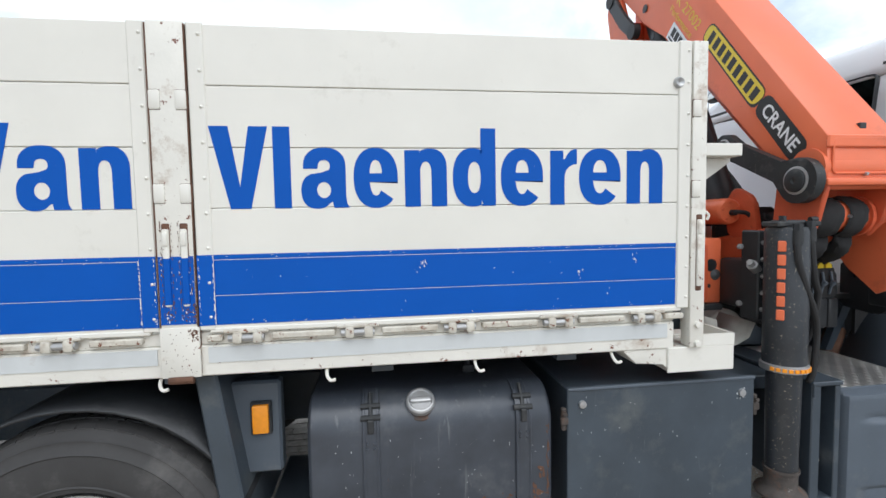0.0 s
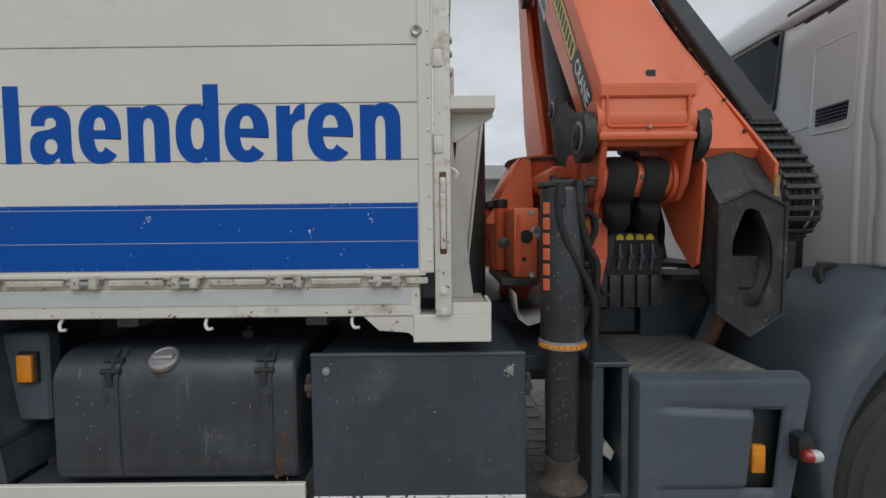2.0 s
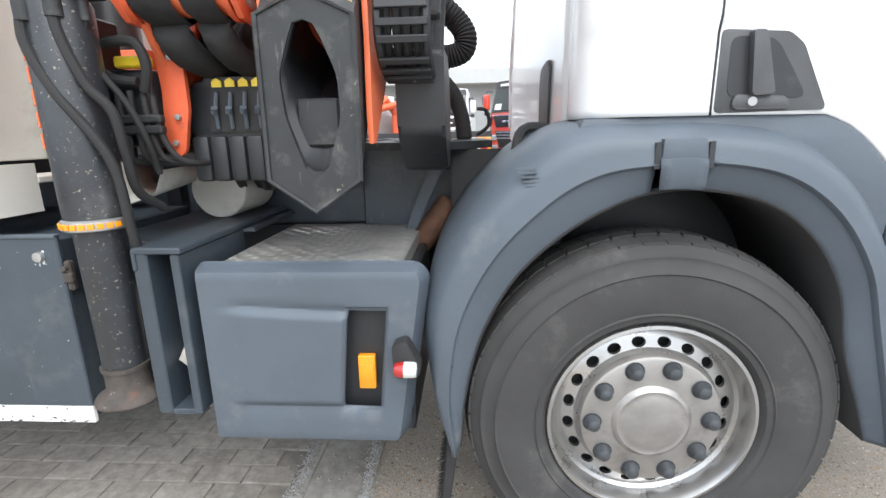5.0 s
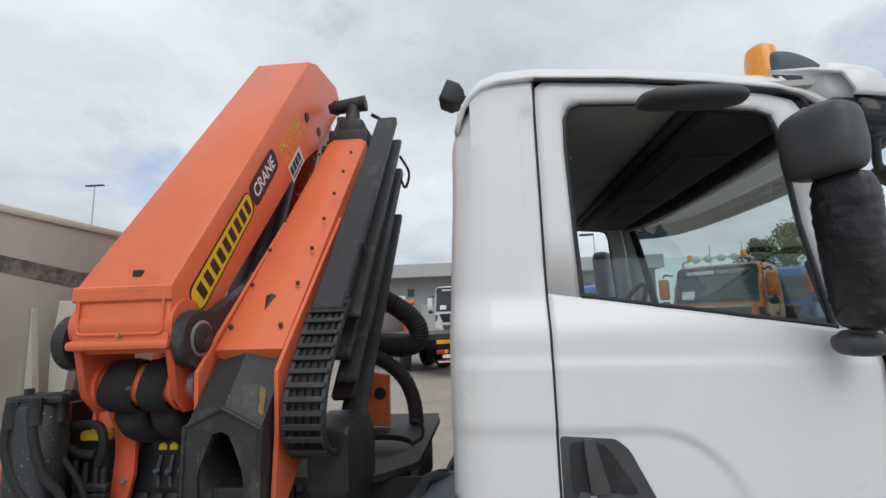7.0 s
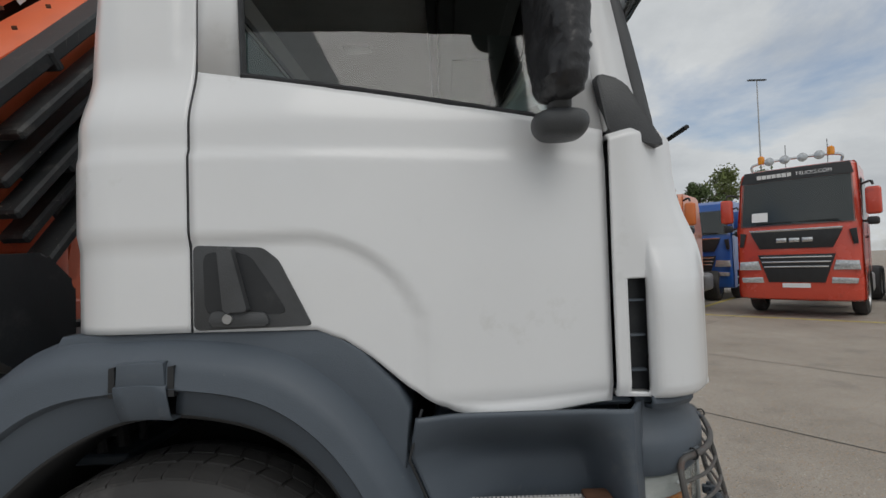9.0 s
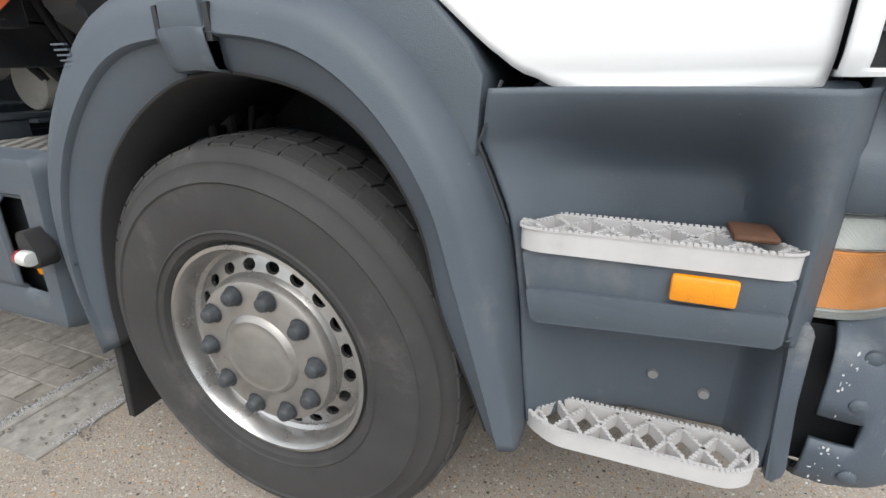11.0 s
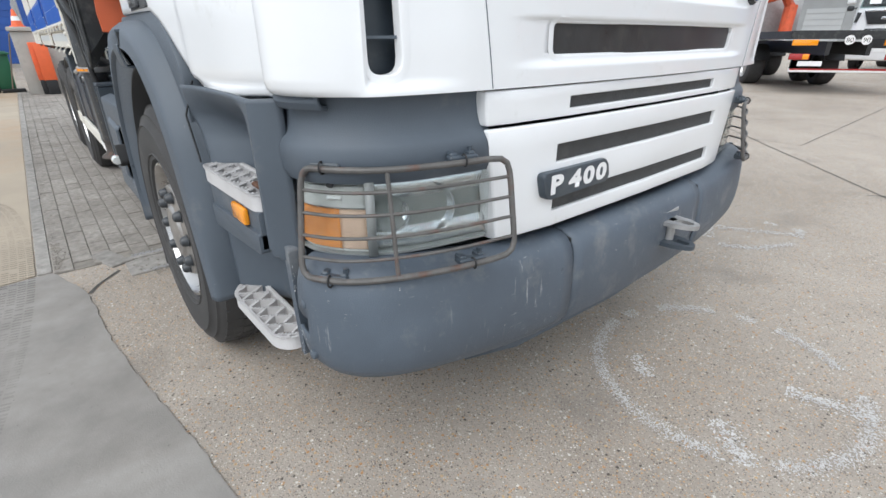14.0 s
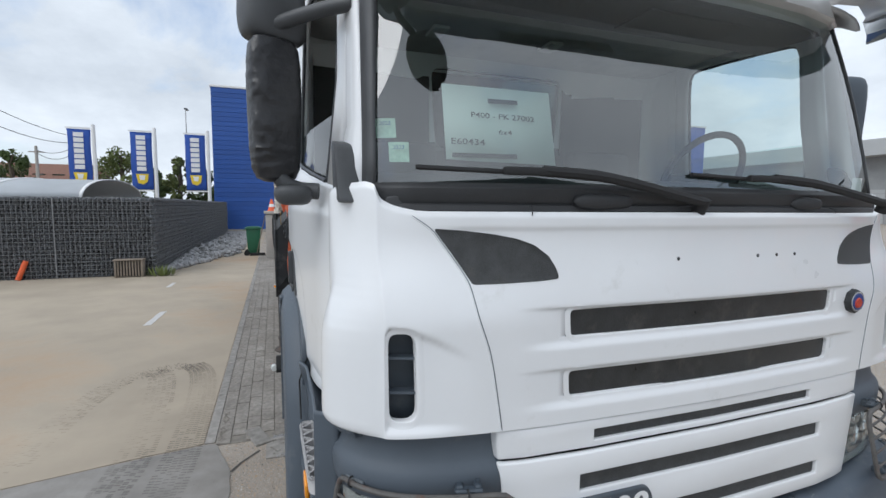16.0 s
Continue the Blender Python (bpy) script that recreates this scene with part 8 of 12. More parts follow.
# notice behind the glass and small stickers
M["paper"] = mat("paper notice", (0.66, 0.72, 0.68, 1), 0.6, var=0.03)
def ws_x(y, z):
    """Where the windscreen stands at y and z."""
    t = (z - 1.832) / 0.788
    P_ = [(a[0] + (b[0] - a[0]) * t, a[1] + (b[1] - a[1]) * t) for a, b in zip(wsb, wst)]
    x = P_[-1][0]
    for (xa, ya), (xb, yb) in zip(P_, P_[1:]):
        if y <= yb:
            x = xa + (xb - xa) * (y - ya) / (yb - ya)
            break
    return x + 0.018 * math.sin(math.pi * t) - 0.004

bm = B(); vs = [bm.verts.new((ws_x(y, z) - 0.012, y, z)) for y, z in ((2.075, 1.925), (2.395, 1.915), (2.395, 2.130), (2.075, 2.140))]; bm.faces.new(vs)
nt = solid(part("notice", bm, M["paper"], ws, "printed notice behind the windscreen"), 0.001)
def notice_line(text, y, z, h, w):
    p, q = Vector((ws_x(y, z) - 0.008, y, z)), Vector((ws_x(y + w, z) - 0.008, y + w, z - 0.03 * w))
    write("print", text, frame_at(p, q - p, (-0.27, 0, 1)), h, M["black_print"], nt, width=w, bold=0.01)
notice_line("P400 - PK 27002", 2.15, 2.045, 0.016, 0.19)
notice_line("6x4", 2.225, 1.998, 0.015, 0.04)
notice_line("E60434", 2.09, 1.968, 0.018, 0.095)
for y, z, w in ((2.20, 2.086, 0.09), (2.09, 1.930, 0.185)):
    bm = B(); vs = [bm.verts.new((ws_x(a, b) - 0.0075, a, b)) for a, b in ((y, z), (y + w, z), (y + w, z + 0.013), (y, z + 0.013))]; bm.faces.new(vs); part("print", bm, M["black_print"], nt, smooth=False)
M["sticker"] = mat("pale green sticker", (0.45, 0.62, 0.50, 1), 0.5, var=0.2, scale=60)
for y, z, tx in ((1.895, 1.982, "2022"), (1.925, 1.915, "2023")):
    bm = B(); vs = [bm.verts.new((ws_x(a, b) - 0.006, a, b)) for a, b in ((y, z), (y + 0.05, z), (y + 0.05, z + 0.055), (y, z + 0.055))]; bm.faces.new(vs); st = part("sticker", bm, M["sticker"], ws)
    p = Vector((ws_x(y, z) - 0.002, y + 0.008, z + 0.035)); q = Vector((ws_x(y + 0.04, z) - 0.002, y + 0.04, z + 0.035))
    write("print", tx, frame_at(p, q - p, (-0.27, 0, 1)), 0.011, M["badge_blue"], st, width=0.032)
bm = B(); vs = [bm.verts.new((4.66, a, b)) for a, b in ((3.80, 1.85), (3.86, 1.85), (3.86, 1.92), (3.80, 1.92))]; bm.faces.new(vs); part("sticker", bm, M["white_print"], ws)

# ---- cab interior ----
bm = B(); box(bm, 3.20, 4.45, 1.80, 2 * YC - 1.80, 1.28, 1.34); part("cab_floor", bm, M["interior"], truck)
bm = B(); box(bm, 3.22, 4.40, 1.82, 2 * YC - 1.82, 2.668, 2.688); part("headliner", bm, M["interior_grey"], truck)
bm = B(); box(bm, 4.05, 4.40, 1.85, 2 * YC - 1.85, 2.585, 2.66, 0.03, 2); hsf = part("header_shelf", bm, M["interior"], truck)
bm = B(); loft(bm, [[(x - 0.055, y, 2.57) for x, y in full(wst)], [(x - 0.05, y, 2.60) for x, y in full(wst)], [(x - 0.06, y, 2.67) for x, y in full(wst)], [(x - 0.20, y, 2.70) for x, y in full(wst)]]); solid(part("header_lining", bm, M["interior"], truck), 0.006)
for yl in (2.25, 3.05):
    bm = B(); box(bm, 4.12, 4.34, yl, yl + 0.55, 2.578, 2.588, 0.004, 1); part("locker_lid", bm, M["interior"], hsf)
for yl in (2.36, 3.0):
    bm = B(); box(bm, 3.56, 3.70, yl, yl + 0.08, 2.640, 2.658, 0.006, 2); part("reading_lamp", bm, M["interior_pale"], truck, "small pale reading lamp under the headliner")
bm = B(); box(bm, 4.00, 4.045, 1.86, 2 * YC - 1.86, 2.63, 2.66, 0.01, 2); part("liner_ridge", bm, M["interior"], truck)
bm = B(); box(bm, 3.205, 3.225, 1.84, 2.49, 1.34, 2.66); box(bm, 3.205, 3.225, 3.39, 2 * YC - 1.84, 1.34, 2.66); box(bm, 3.205, 3.225, 2.49, 3.39, 1.34, 2.125); part("rear_lining", bm, M["interior_mid"], truck)
bm = B(); prism(bm, [(4.30, 1.40), (4.66, 1.40), (4.66, 1.82), (4.60, 1.86), (4.42, 1.90), (4.32, 1.84), (4.30, 1.70)], "y", 1.90, 2 * YC - 1.90, 0.03, 2); part("dashboard", bm, M["interior"], truck)
bm = B(); tube(bm, [(4.22 + 0.10 * math.cos(a), 3.50 + 0.22 * math.sin(a), 1.93 + 0.19 * math.cos(a)) for a in [2 * math.pi * i / 32 for i in range(32)]], 0.015, 8, closed=True)
swh = part("steering_wheel", bm, M["interior"], truck)
bm = B(); cyl(bm, (4.22, 3.50, 1.93), (4.36, 3.50, 1.80), 0.04); box(bm, 4.215, 4.235, 3.30, 3.70, 1.915, 1.945); part("steering_column", bm, M["interior"], swh)
for yy_ in (2.25, 3.55):
    bm = B(); box(bm, 3.42, 3.92, yy_ - 0.24, yy_ + 0.24, 1.60, 1.72, 0.04, 2); st_ = part("seat", bm, M["interior"], truck)
    bm = B(); box(bm, 3.32, 3.46, yy_ - 0.22, yy_ + 0.22, 1.68, 2.14, 0.05, 2); part("seat_back", bm, M["interior"], st_)

# the cab's corners draw in towards the windscreen
drawn_in = {"roof", "roof_gutter", "door", "window_frame", "window_seal", "window_pane", "a_pillar", "pillar_skin", "quarter_trim", "front_mask", "vent_rim", "vent_back", "side_vent", "vent_slat", "panel_gap"}
for o in bpy.data.objects:
    if o.name.split(".")[0] in drawn_in and o.type == "MESH" and (o.parent == truck or (o.parent and o.parent.parent == truck)):
        for v in o.data.vertices:
            near = v.co.y < YC
            y = v.co.y if near else 2 * YC - v.co.y
            w = sstep(3.6, 4.45, v.co.x) * (1 - sstep(1.77, 1.91, y)) * sstep(1.15, 1.19, v.co.z)
            v.co.x += 0.035 * w
            y += 0.075 * w
            v.co.y = y if near else 2 * YC - y
for o in cab_parts:
    m2 = mirror_y(o)
    for md in o.modifiers:
        n2 = m2.modifiers.new(md.name, md.type)
        n2.thickness, n2.offset = md.thickness, md.offset
    m2.visible_shadow = o.visible_shadow
bm = B(); pad(bm, 0.55, [((4.275, 2 * YC - 1.575, z), (0.42, 0.9, 0), (0.9, -0.42, 0), a, b) for z, a, b in ((1.855, 0.05, 0.02), (1.90, 0.108, 0.052), (2.12, 0.115, 0.062), (2.40, 0.12, 0.07), (2.45, 0.07, 0.035))])
part("main_mirror", bm, M["slate"], truck)

# pipes and canisters behind the cab
pipe_rng = random.Random(5)
for k in range(7):
    xh, yh = 2.99 + 0.022 * k, 1.96 + 0.05 * (k % 4)
    bm = B(); tube(bm, smooth_line([(xh, yh, 1.02), (xh + pipe_rng.uniform(-0.03, 0.03), yh + 0.02, 1.14), (xh + pipe_rng.uniform(-0.04, 0.04), yh - 0.01, 1.24), (xh + 0.05, yh + 0.06, 1.33 + pipe_rng.uniform(-0.03, 0.05)), (3.17, yh + 0.08, 1.36)], 6), pipe_rng.choice((0.010, 0.013, 0.017)), 8); part("engine_pipe", bm, M["rubber"], truck)
for xh, yh, z0_, z1_, r_ in ((3.06, 2.04, 1.05, 1.22, 0.045), (3.03, 2.20, 1.02, 1.18, 0.05)):
    bm = B(); lathe(bm, [(z0_, 0.6 * r_), (z0_ + 0.01, r_), (z1_ - 0.02, r_), (z1_ - 0.012, r_ * 1.08), (z1_, r_ * 0.9), (z1_ + 0.006, 0.3 * r_)], (xh, yh, 0), "z", 20); part("filter_canister", bm, M["black_worn"], truck)
bm = B(); box(bm, 2.97, 3.16, 1.94, 2.26, 1.0, 1.03, 0.006, 1); part("pipe_bracket", bm, M["slate_dark"], truck)

# ---- loader crane ----
crane = thing("loader_crane", (2.1, YC, 1.0), "orange folded loader crane with black fittings, worn", "crane")


def boss(bm, x0, x1, y, z, r, seg=24):
    cyl(bm, (x0, y, z), (x1, y, z), r, seg=seg)


# base frame across the chassis
bm = B(); box(bm, 1.62, 2.42, 2.46, 3.95, 0.985, 1.17, 0.01, 1); part("base_frame", bm, M["slate_dark"], crane)
bm = B(); box(bm, 1.66, 1.92, 1.82, 2.4, 0.99, 1.05, 0.005, 1); part("deck_plate", bm, M["slate_dark"], crane)
bm = B(); prism(bm, [(2.42, 0.98), (2.95, 0.98), (2.90, 1.30), (2.42, 1.30)], "y", 2.42, 2.46, 0.004, 1); prism(bm, [(2.62, 1.0), (2.66, 1.0), (2.80, 1.30), (2.74, 1.30)], "y", 2.25, 2.29); part("gusset", bm, M["slate_dark"], crane)
o_ = by_angle(rounded([(2.42, 2.16), (2.80, 2.16), (2.96, 2.36), (2.96, 3.40), (2.42, 3.40)], 0.03), (2.70, 2.62), 64)
i_ = by_angle([(2.70 + 0.19 * math.cos(a), 2.62 + 0.22 * math.sin(a)) for a in [2 * math.pi * k / 40 for k in range(40)]], (2.70, 2.62), 64)
bm = B(); ring_plate(bm, o_, i_, lambda u, v, d: (u, v, 1.33 - d), 0.028); part("ring_plate", bm, M["black_worn"], crane, "black steel plate with a round opening")
bm = B(); box(bm, 2.50, 2.90, 2.50, 3.35, 1.0, 1.20, 0.02, 1); part("gearbox", bm, M["black"], crane)
bm = B(); prism(bm, [(2.50, 1.34), (2.70, 1.34), (2.70, 1.62), (2.50, 1.66)], "y", 3.0, 3.03, 0.006, 1); og = part("lug_plate", bm, M["orange"], crane, "orange lug plate with two holes")
for xx in (2.555, 2.645):
    bm = B(); lathe(bm, [(2.992, 0.0), (2.994, 0.034), (3.001, 0.035)], (xx, 0, 1.52), "y", 18, cap=False); part("lug_hole", bm, M["black"], og)

# outrigger beam and leg
bm = B(); box(bm, 1.700, 1.812, 2.05, 2.46, 1.335, 1.648, 0.010, 2); box(bm, 1.640, 1.80, 2.44, 4.02, 1.335, 1.648, 0.010, 2)
ob_ = part("outrigger_beam", bm, M["orange"], crane, "orange outrigger beam with worn edges")
for xl_, yl_ in ((1.705, 2.42), (1.662, 2.62)):
    bm = B(); lathe(bm, [(1.34, 0.036), (1.66, 0.036)], (xl_ - 0.02, yl_, 0), "z", 20); lg_ = part("beam_lug", bm, M["orange_worn"], ob_)
    bm = B(); lathe(bm, [(1.66, 0.037), (1.665, 0.041), (1.70, 0.040), (1.706, 0.030)], (xl_ - 0.02, yl_, 0), "z", 20); part("lug_cap", bm, M["black"], lg_)
bm = B(); lathe(bm, [(2.047, 0.030), (2.0465, 0.0)], (1.755, 0, 1.52), "y", 20, cap=False); part("beam_hole", bm, M["black"], ob_)
bm = B(); lathe(bm, [(2.047, 0.010), (2.0465, 0.0)], (1.745, 0, 1.42), "y", 14, cap=False); part("beam_hole", bm, M["black"], ob_)
bm = B(); box(bm, 1.64, 1.80, 2.02, 2.60, 1.305, 1.335, 0.004, 1); part("beam_foot", bm, M["black_worn"], ob_)
bm = B(); prism(bm, rounded([(1.705, 1.345), (1.715, 1.62), (1.727, 1.62), (1.731, 1.36)], 0.005), "y", 2.036, 2.052, 0.002, 1); part("beam_rib", bm, M["orange_worn"], ob_)
bm = B(); box(bm, 1.785, 1.835, 1.80, 1.90, 1.30, 1.69, 0.006, 1); part("leg_mount", bm, M["black"], ob_)
for k in range(5):
    bm = B(); lathe(bm, [(1.785, 0.0), (1.786, 0.010), (1.801, 0.011)], (1.805, 0, 1.35 + k * 0.072), "y", 6, cap=False); part("bolt", bm, M["steel"], ob_)
for zz in (1.37, 1.62):
    bm = B(); lathe(bm, [(1.846, 0.0), (1.848, 0.012), (1.861, 0.013)], (1.745, 0, zz), "y", 6, cap=False); part("bolt", bm, M["steel"], ob_)
bm = B(); lathe(bm, [(1.852, 0.0), (1.8585, 0.022), (1.8590, 0.024)], (1.63, 0, 1.50), "y", 20, cap=False); part("beam_hole", bm, M["black"], ob_)
bm = B(); lathe(bm, [(0.645, 0.058), (1.13, 0.064)], (1.825, 1.70, 0), "z", 32); leg = part("outrigger_leg", bm, M["leg"], crane, "black hydraulic outrigger leg, chipped and rusty at the foot")
bm = B(); lathe(bm, [(1.13, 0.070), (1.135, 0.078), (1.69, 0.080), (1.705, 0.074), (1.712, 0.05)], (1.825, 1.70, 0), "z", 32); part("leg_tube", bm, M["leg"], leg)
bm = B(); lathe(bm, [(1.118, 0.078), (1.122, 0.086), (1.146, 0.086), (1.150, 0.078)], (1.825, 1.70, 0), "z", 32); rg = part("reflector_ring", bm, M["steel"], leg, "steel ring with amber reflectors")
for a in range(200, 345, 14):
    t = math.radians(a)
    bm = B(); box(bm, -0.008, 0.008, -0.004, 0.003, 1.1265, 1.1415, 0.001, 1, Matrix.Translation((1.825 + 0.0865 * math.cos(t), 1.70 + 0.0865 * math.sin(t), 0)) @ Matrix.Rotation(t + math.pi / 2, 4, "Z")); part("reflector", bm, M["amber"], rg)
bm = B(); lathe(bm, [(0.590, 0.094), (0.596, 0.096), (0.608, 0.090), (0.622, 0.066), (0.632, 0.060), (0.690, 0.060), (0.692, 0.066), (0.704, 0.066)], (1.825, 1.70, 0), "z", 32); part("leg_foot", bm, M["foot"], leg)
bm = B(); box(bm, 1.775, 1.875, 1.66, 1.74, 1.70, 1.735, 0.008, 2); cyl(bm, (1.79, 1.69, 1.73), (1.79, 1.69, 1.752), 0.014, seg=6); part("leg_cap", bm, M["black"], leg)
for k in range(6):
    bm = B(); box(bm, -0.014, 0.014, -0.004, 0.002, 1.335 + k * 0.055, 1.378 + k * 0.055, 0.003, 1, Matrix.Translation((1.758, 1.655, 0)) @ Matrix.Rotation(radians(-45), 4, "Z")); part("warning_tag", bm, M["orange"], leg)
# hoses down the leg and round the valve
def hose(pts, r, parent, material="rubber", name="hose"):
    bm = B(); tube(bm, smooth_line(pts, 6), r, 10)
    return part(name, bm, M[material], parent)


for k, (pts, r) in enumerate((([(1.800, 1.628, 1.69), (1.796, 1.620, 1.59), (1.842, 1.628, 1.472), (1.905, 1.648, 1.364), (1.935, 1.662, 1.27), (1.938, 1.675, 1.12), (1.935, 1.69, 1.06)], 0.013),
                             ([(1.868, 1.640, 1.70), (1.872, 1.635, 1.616), (1.905, 1.650, 1.497), (1.945, 1.672, 1.43), (1.948, 1.690, 1.33), (1.942, 1.72, 1.22), (1.955, 1.80, 1.16)], 0.013),
                             ([(1.905, 1.690, 1.70), (1.905, 1.690, 1.655), (1.880, 1.700, 1.60), (1.885, 1.715, 1.55), (1.935, 1.740, 1.46), (1.965, 1.76, 1.36), (1.96, 1.80, 1.26)], 0.009))):
    h_ = hose(pts, r, crane)
    p = Vector(pts[0])
    bm = B(); cyl(bm, p - Vector((0, 0, 0.05)), p + Vector((0, 0, 0.004)), r * 1.55, seg=12); cyl(bm, p + Vector((0, 0, 0.004)), p + Vector((0, 0, 0.03)), r * 1.35, seg=6); part("hose_end", bm, M["black_worn"], h_)
bm = B(); box(bm, 1.742, 1.935, 1.655, 1.745, 1.708, 1.730, 0.005, 1); cyl(bm, (1.915, 1.69, 1.735), (1.945, 1.69, 1.735), 0.012, seg=8); part("leg_manifold", bm, M["black_worn"], crane)
bm = B(); box(bm, 1.80, 1.955, 1.835, 2.05, 1.335, 1.555, 0.012, 2); mf = part("manifold", bm, M["black"], crane, "black hydraulic manifold block")
bm = B(); box(bm, 1.862, 1.962, 1.815, 1.85, 1.556, 1.588, 0.006, 1); part("valve_tag", bm, M["yellow"], mf, "scratched yellow label")
bm = B(); cyl(bm, (1.755, 1.80, 1.545), (1.815, 1.83, 1.51), 0.022, seg=12); cyl(bm, (1.735, 1.79, 1.558), (1.758, 1.80, 1.545), 0.014, seg=6); part("pressure_valve", bm, M["steel"], mf)
hose([(1.955, 1.80, 1.490), (1.976, 1.792, 1.55), (1.965, 1.786, 1.606), (1.93, 1.784, 1.62), (1.87, 1.784, 1.615), (1.828, 1.788, 1.592), (1.832, 1.792, 1.555), (1.87, 1.80, 1.525), (1.935, 1.806, 1.515)], 0.014, crane, name="hose_loop")
for k, (x0, x1) in enumerate(((1.868, 1.885), (1.905, 1.918), (1.945, 1.958), (1.972, 1.988))):
    hose([(x0, 1.806, 1.500 - 0.008 * k), (x0 + 0.004, 1.80, 1.44), (x1, 1.802, 1.36), (x1 - 0.008 + 0.012 * k, 1.812, 1.305), (x1 + 0.02 + 0.014 * k, 1.85, 1.285), (x1 + 0.07, 1.92, 1.285)], 0.0085, crane)
for z in (1.372, 1.402):
    bm = B(); box(bm, 1.874, 1.995, 1.785, 1.815, z, z + 0.024, 0.005, 1); part("hose_clamp", bm, M["black_worn"], crane)
# orange arm that carries the knuckle down to the valve
bm = B(); prism(bm, rounded([(1.955, 1.70), (2.045, 1.672), (2.045, 1.44), (2.017, 1.312), (1.985, 1.300), (1.960, 1.325), (1.972, 1.50), (1.962, 1.62)], 0.018), "y", 1.850, 1.866, 0.003, 1); va_ = part("valve_bracket", bm, M["orange_worn"], crane, "chipped orange bracket plate")
for xb_, zb_ in ((2.012, 1.585), (2.012, 1.42), (1.995, 1.345)):
    bm = B(); lathe(bm, [(1.838, 0.0), (1.839, 0.009), (1.851, 0.010)], (xb_, 0, zb_), "y", 6, cap=False); part("bolt", bm, M["steel"], va_)
# bent pale drip sheet below the manifold
bm = B(); loft(bm, [[(x, y, z) for x, z in smooth2] for y, smooth2 in ((1.92, [(1.69, 1.285), (1.70, 1.18), (1.74, 1.150), (1.80, 1.168), (1.855, 1.195), (1.884, 1.262)]), (2.15, [(1.69, 1.285), (1.70, 1.20), (1.74, 1.175), (1.80, 1.19), (1.855, 1.21), (1.884, 1.27)]))]); solid(part("drip_sheet", bm, M["headboard"], crane, "bent pale sheet metal tray"), 0.003)

# control valve with levers
bm = B(); prism(bm, rounded([(2.005, 1.36), (2.005, 1.49), (2.06, 1.535), (2.24, 1.535), (2.285, 1.50), (2.295, 1.36)], 0.03), "y", 1.905, 2.15, 0.012, 2)
cv = part("control_valve", bm, M["black"], crane, "black control valve with levers and yellow labels")
for k in range(5):
    bm = B(); box(bm, 2.012 + k * 0.057, 2.066 + k * 0.057, 1.893, 2.14, 1.225, 1.365, 0.012, 2); part("valve_section", bm, M["black"], cv)
bm = B(); prism(bm, [(2.075, 1.375), (2.10, 1.505), (2.265, 1.505), (2.285, 1.375)], "y", 1.899, 1.907); part("lever_panel", bm, M["rubber"], cv)
for k in range(4):
    bm = B(); tube(bm, smooth_line([(2.105 + k * 0.045, 1.895, 1.385), (2.108 + k * 0.045, 1.885, 1.44), (2.112 + k * 0.044, 1.893, 1.49)], 5), 0.006, 6); cyl(bm, (2.104 + k * 0.045, 1.882, 1.43), (2.110 + k * 0.045, 1.872, 1.445), 0.010, seg=8); part("lever", bm, M["slate"], cv)
    bm = B(); prism(bm, [(2.098 + k * 0.041, 1.506), (2.128 + k * 0.041, 1.506), (2.128 + k * 0.041, 1.522), (2.113 + k * 0.041, 1.532), (2.098 + k * 0.041, 1.522)], "y", 1.8965, 1.904); part("label_tag", bm, M["yellow"], cv)

# column
bm = B(); lathe(bm, [(1.17, 0.30), (1.40, 0.29), (1.42, 0.24), (1.85, 0.235), (1.90, 0.25), (1.95, 0.25)], (2.02, 2.78, 0), "z", 36); part("slew_column", bm, M["orange_worn"], crane)
for xa, xb in ((1.945, 1.975), (2.17, 2.20)):
    bm = B(); prism(bm, rounded([(2.60, 1.95), (3.06, 1.95), (3.20, 2.2), (3.46, 3.28), (3.42, 3.40), (3.30, 3.40), (2.98, 2.62), (2.68, 2.10)], 0.04), "x", xa, xb, 0.008, 1); part("column_cheek", bm, M["orange"], crane)
bm = B(); prism(bm, [(2.95, 1.5), (3.02, 1.5), (3.24, 2.2), (3.44, 3.2), (3.36, 3.2), (3.12, 2.2)], "x", 1.975, 2.17); part("column_web", bm, M["orange"], crane)
bm = B(); cyl(bm, (2.075, 2.42, 1.84), (2.075, 2.98, 3.06), 0.095, seg=28); lc = part("lift_cylinder", bm, M["black"], crane, "black hydraulic lift cylinder")
bm = B(); cyl(bm, (2.075, 2.375, 1.74), (2.075, 2.425, 1.85), 0.106, seg=28); part("cylinder_gland", bm, M["black_worn"], lc)
bm = B(); lathe(bm, [(2.128, 0.0), (2.128, 0.056), (2.134, 0.063), (2.145, 0.066), (2.70, 0.066), (2.71, 0.05)], (1.918, 0, 1.776), "y", 32); sc_ = part("slew_cylinder", bm, M["orange"], crane, "orange slew cylinder with a bolted end")
for k in range(5):
    a_ = 2 * math.pi * k / 5 + 0.4
    bm = B(); lathe(bm, [(2.122, 0.0), (2.122, 0.006), (2.130, 0.006)], (1.918 + 0.044 * math.cos(a_), 0, 1.776 + 0.044 * math.sin(a_)), "y", 8, cap=False); part("bolt", bm, M["orange_worn"], sc_)
bm = B(); tube(bm, smooth_line([(1.925, 2.130, 1.770), (1.93, 2.085, 1.772), (1.96, 2.07, 1.765), (1.995, 2.075, 1.735)], 5), 0.010, 8); cyl(bm, (1.925, 2.13, 1.77), (1.926, 2.105, 1.77), 0.016, seg=6); part("hose", bm, M["rubber"], sc_)
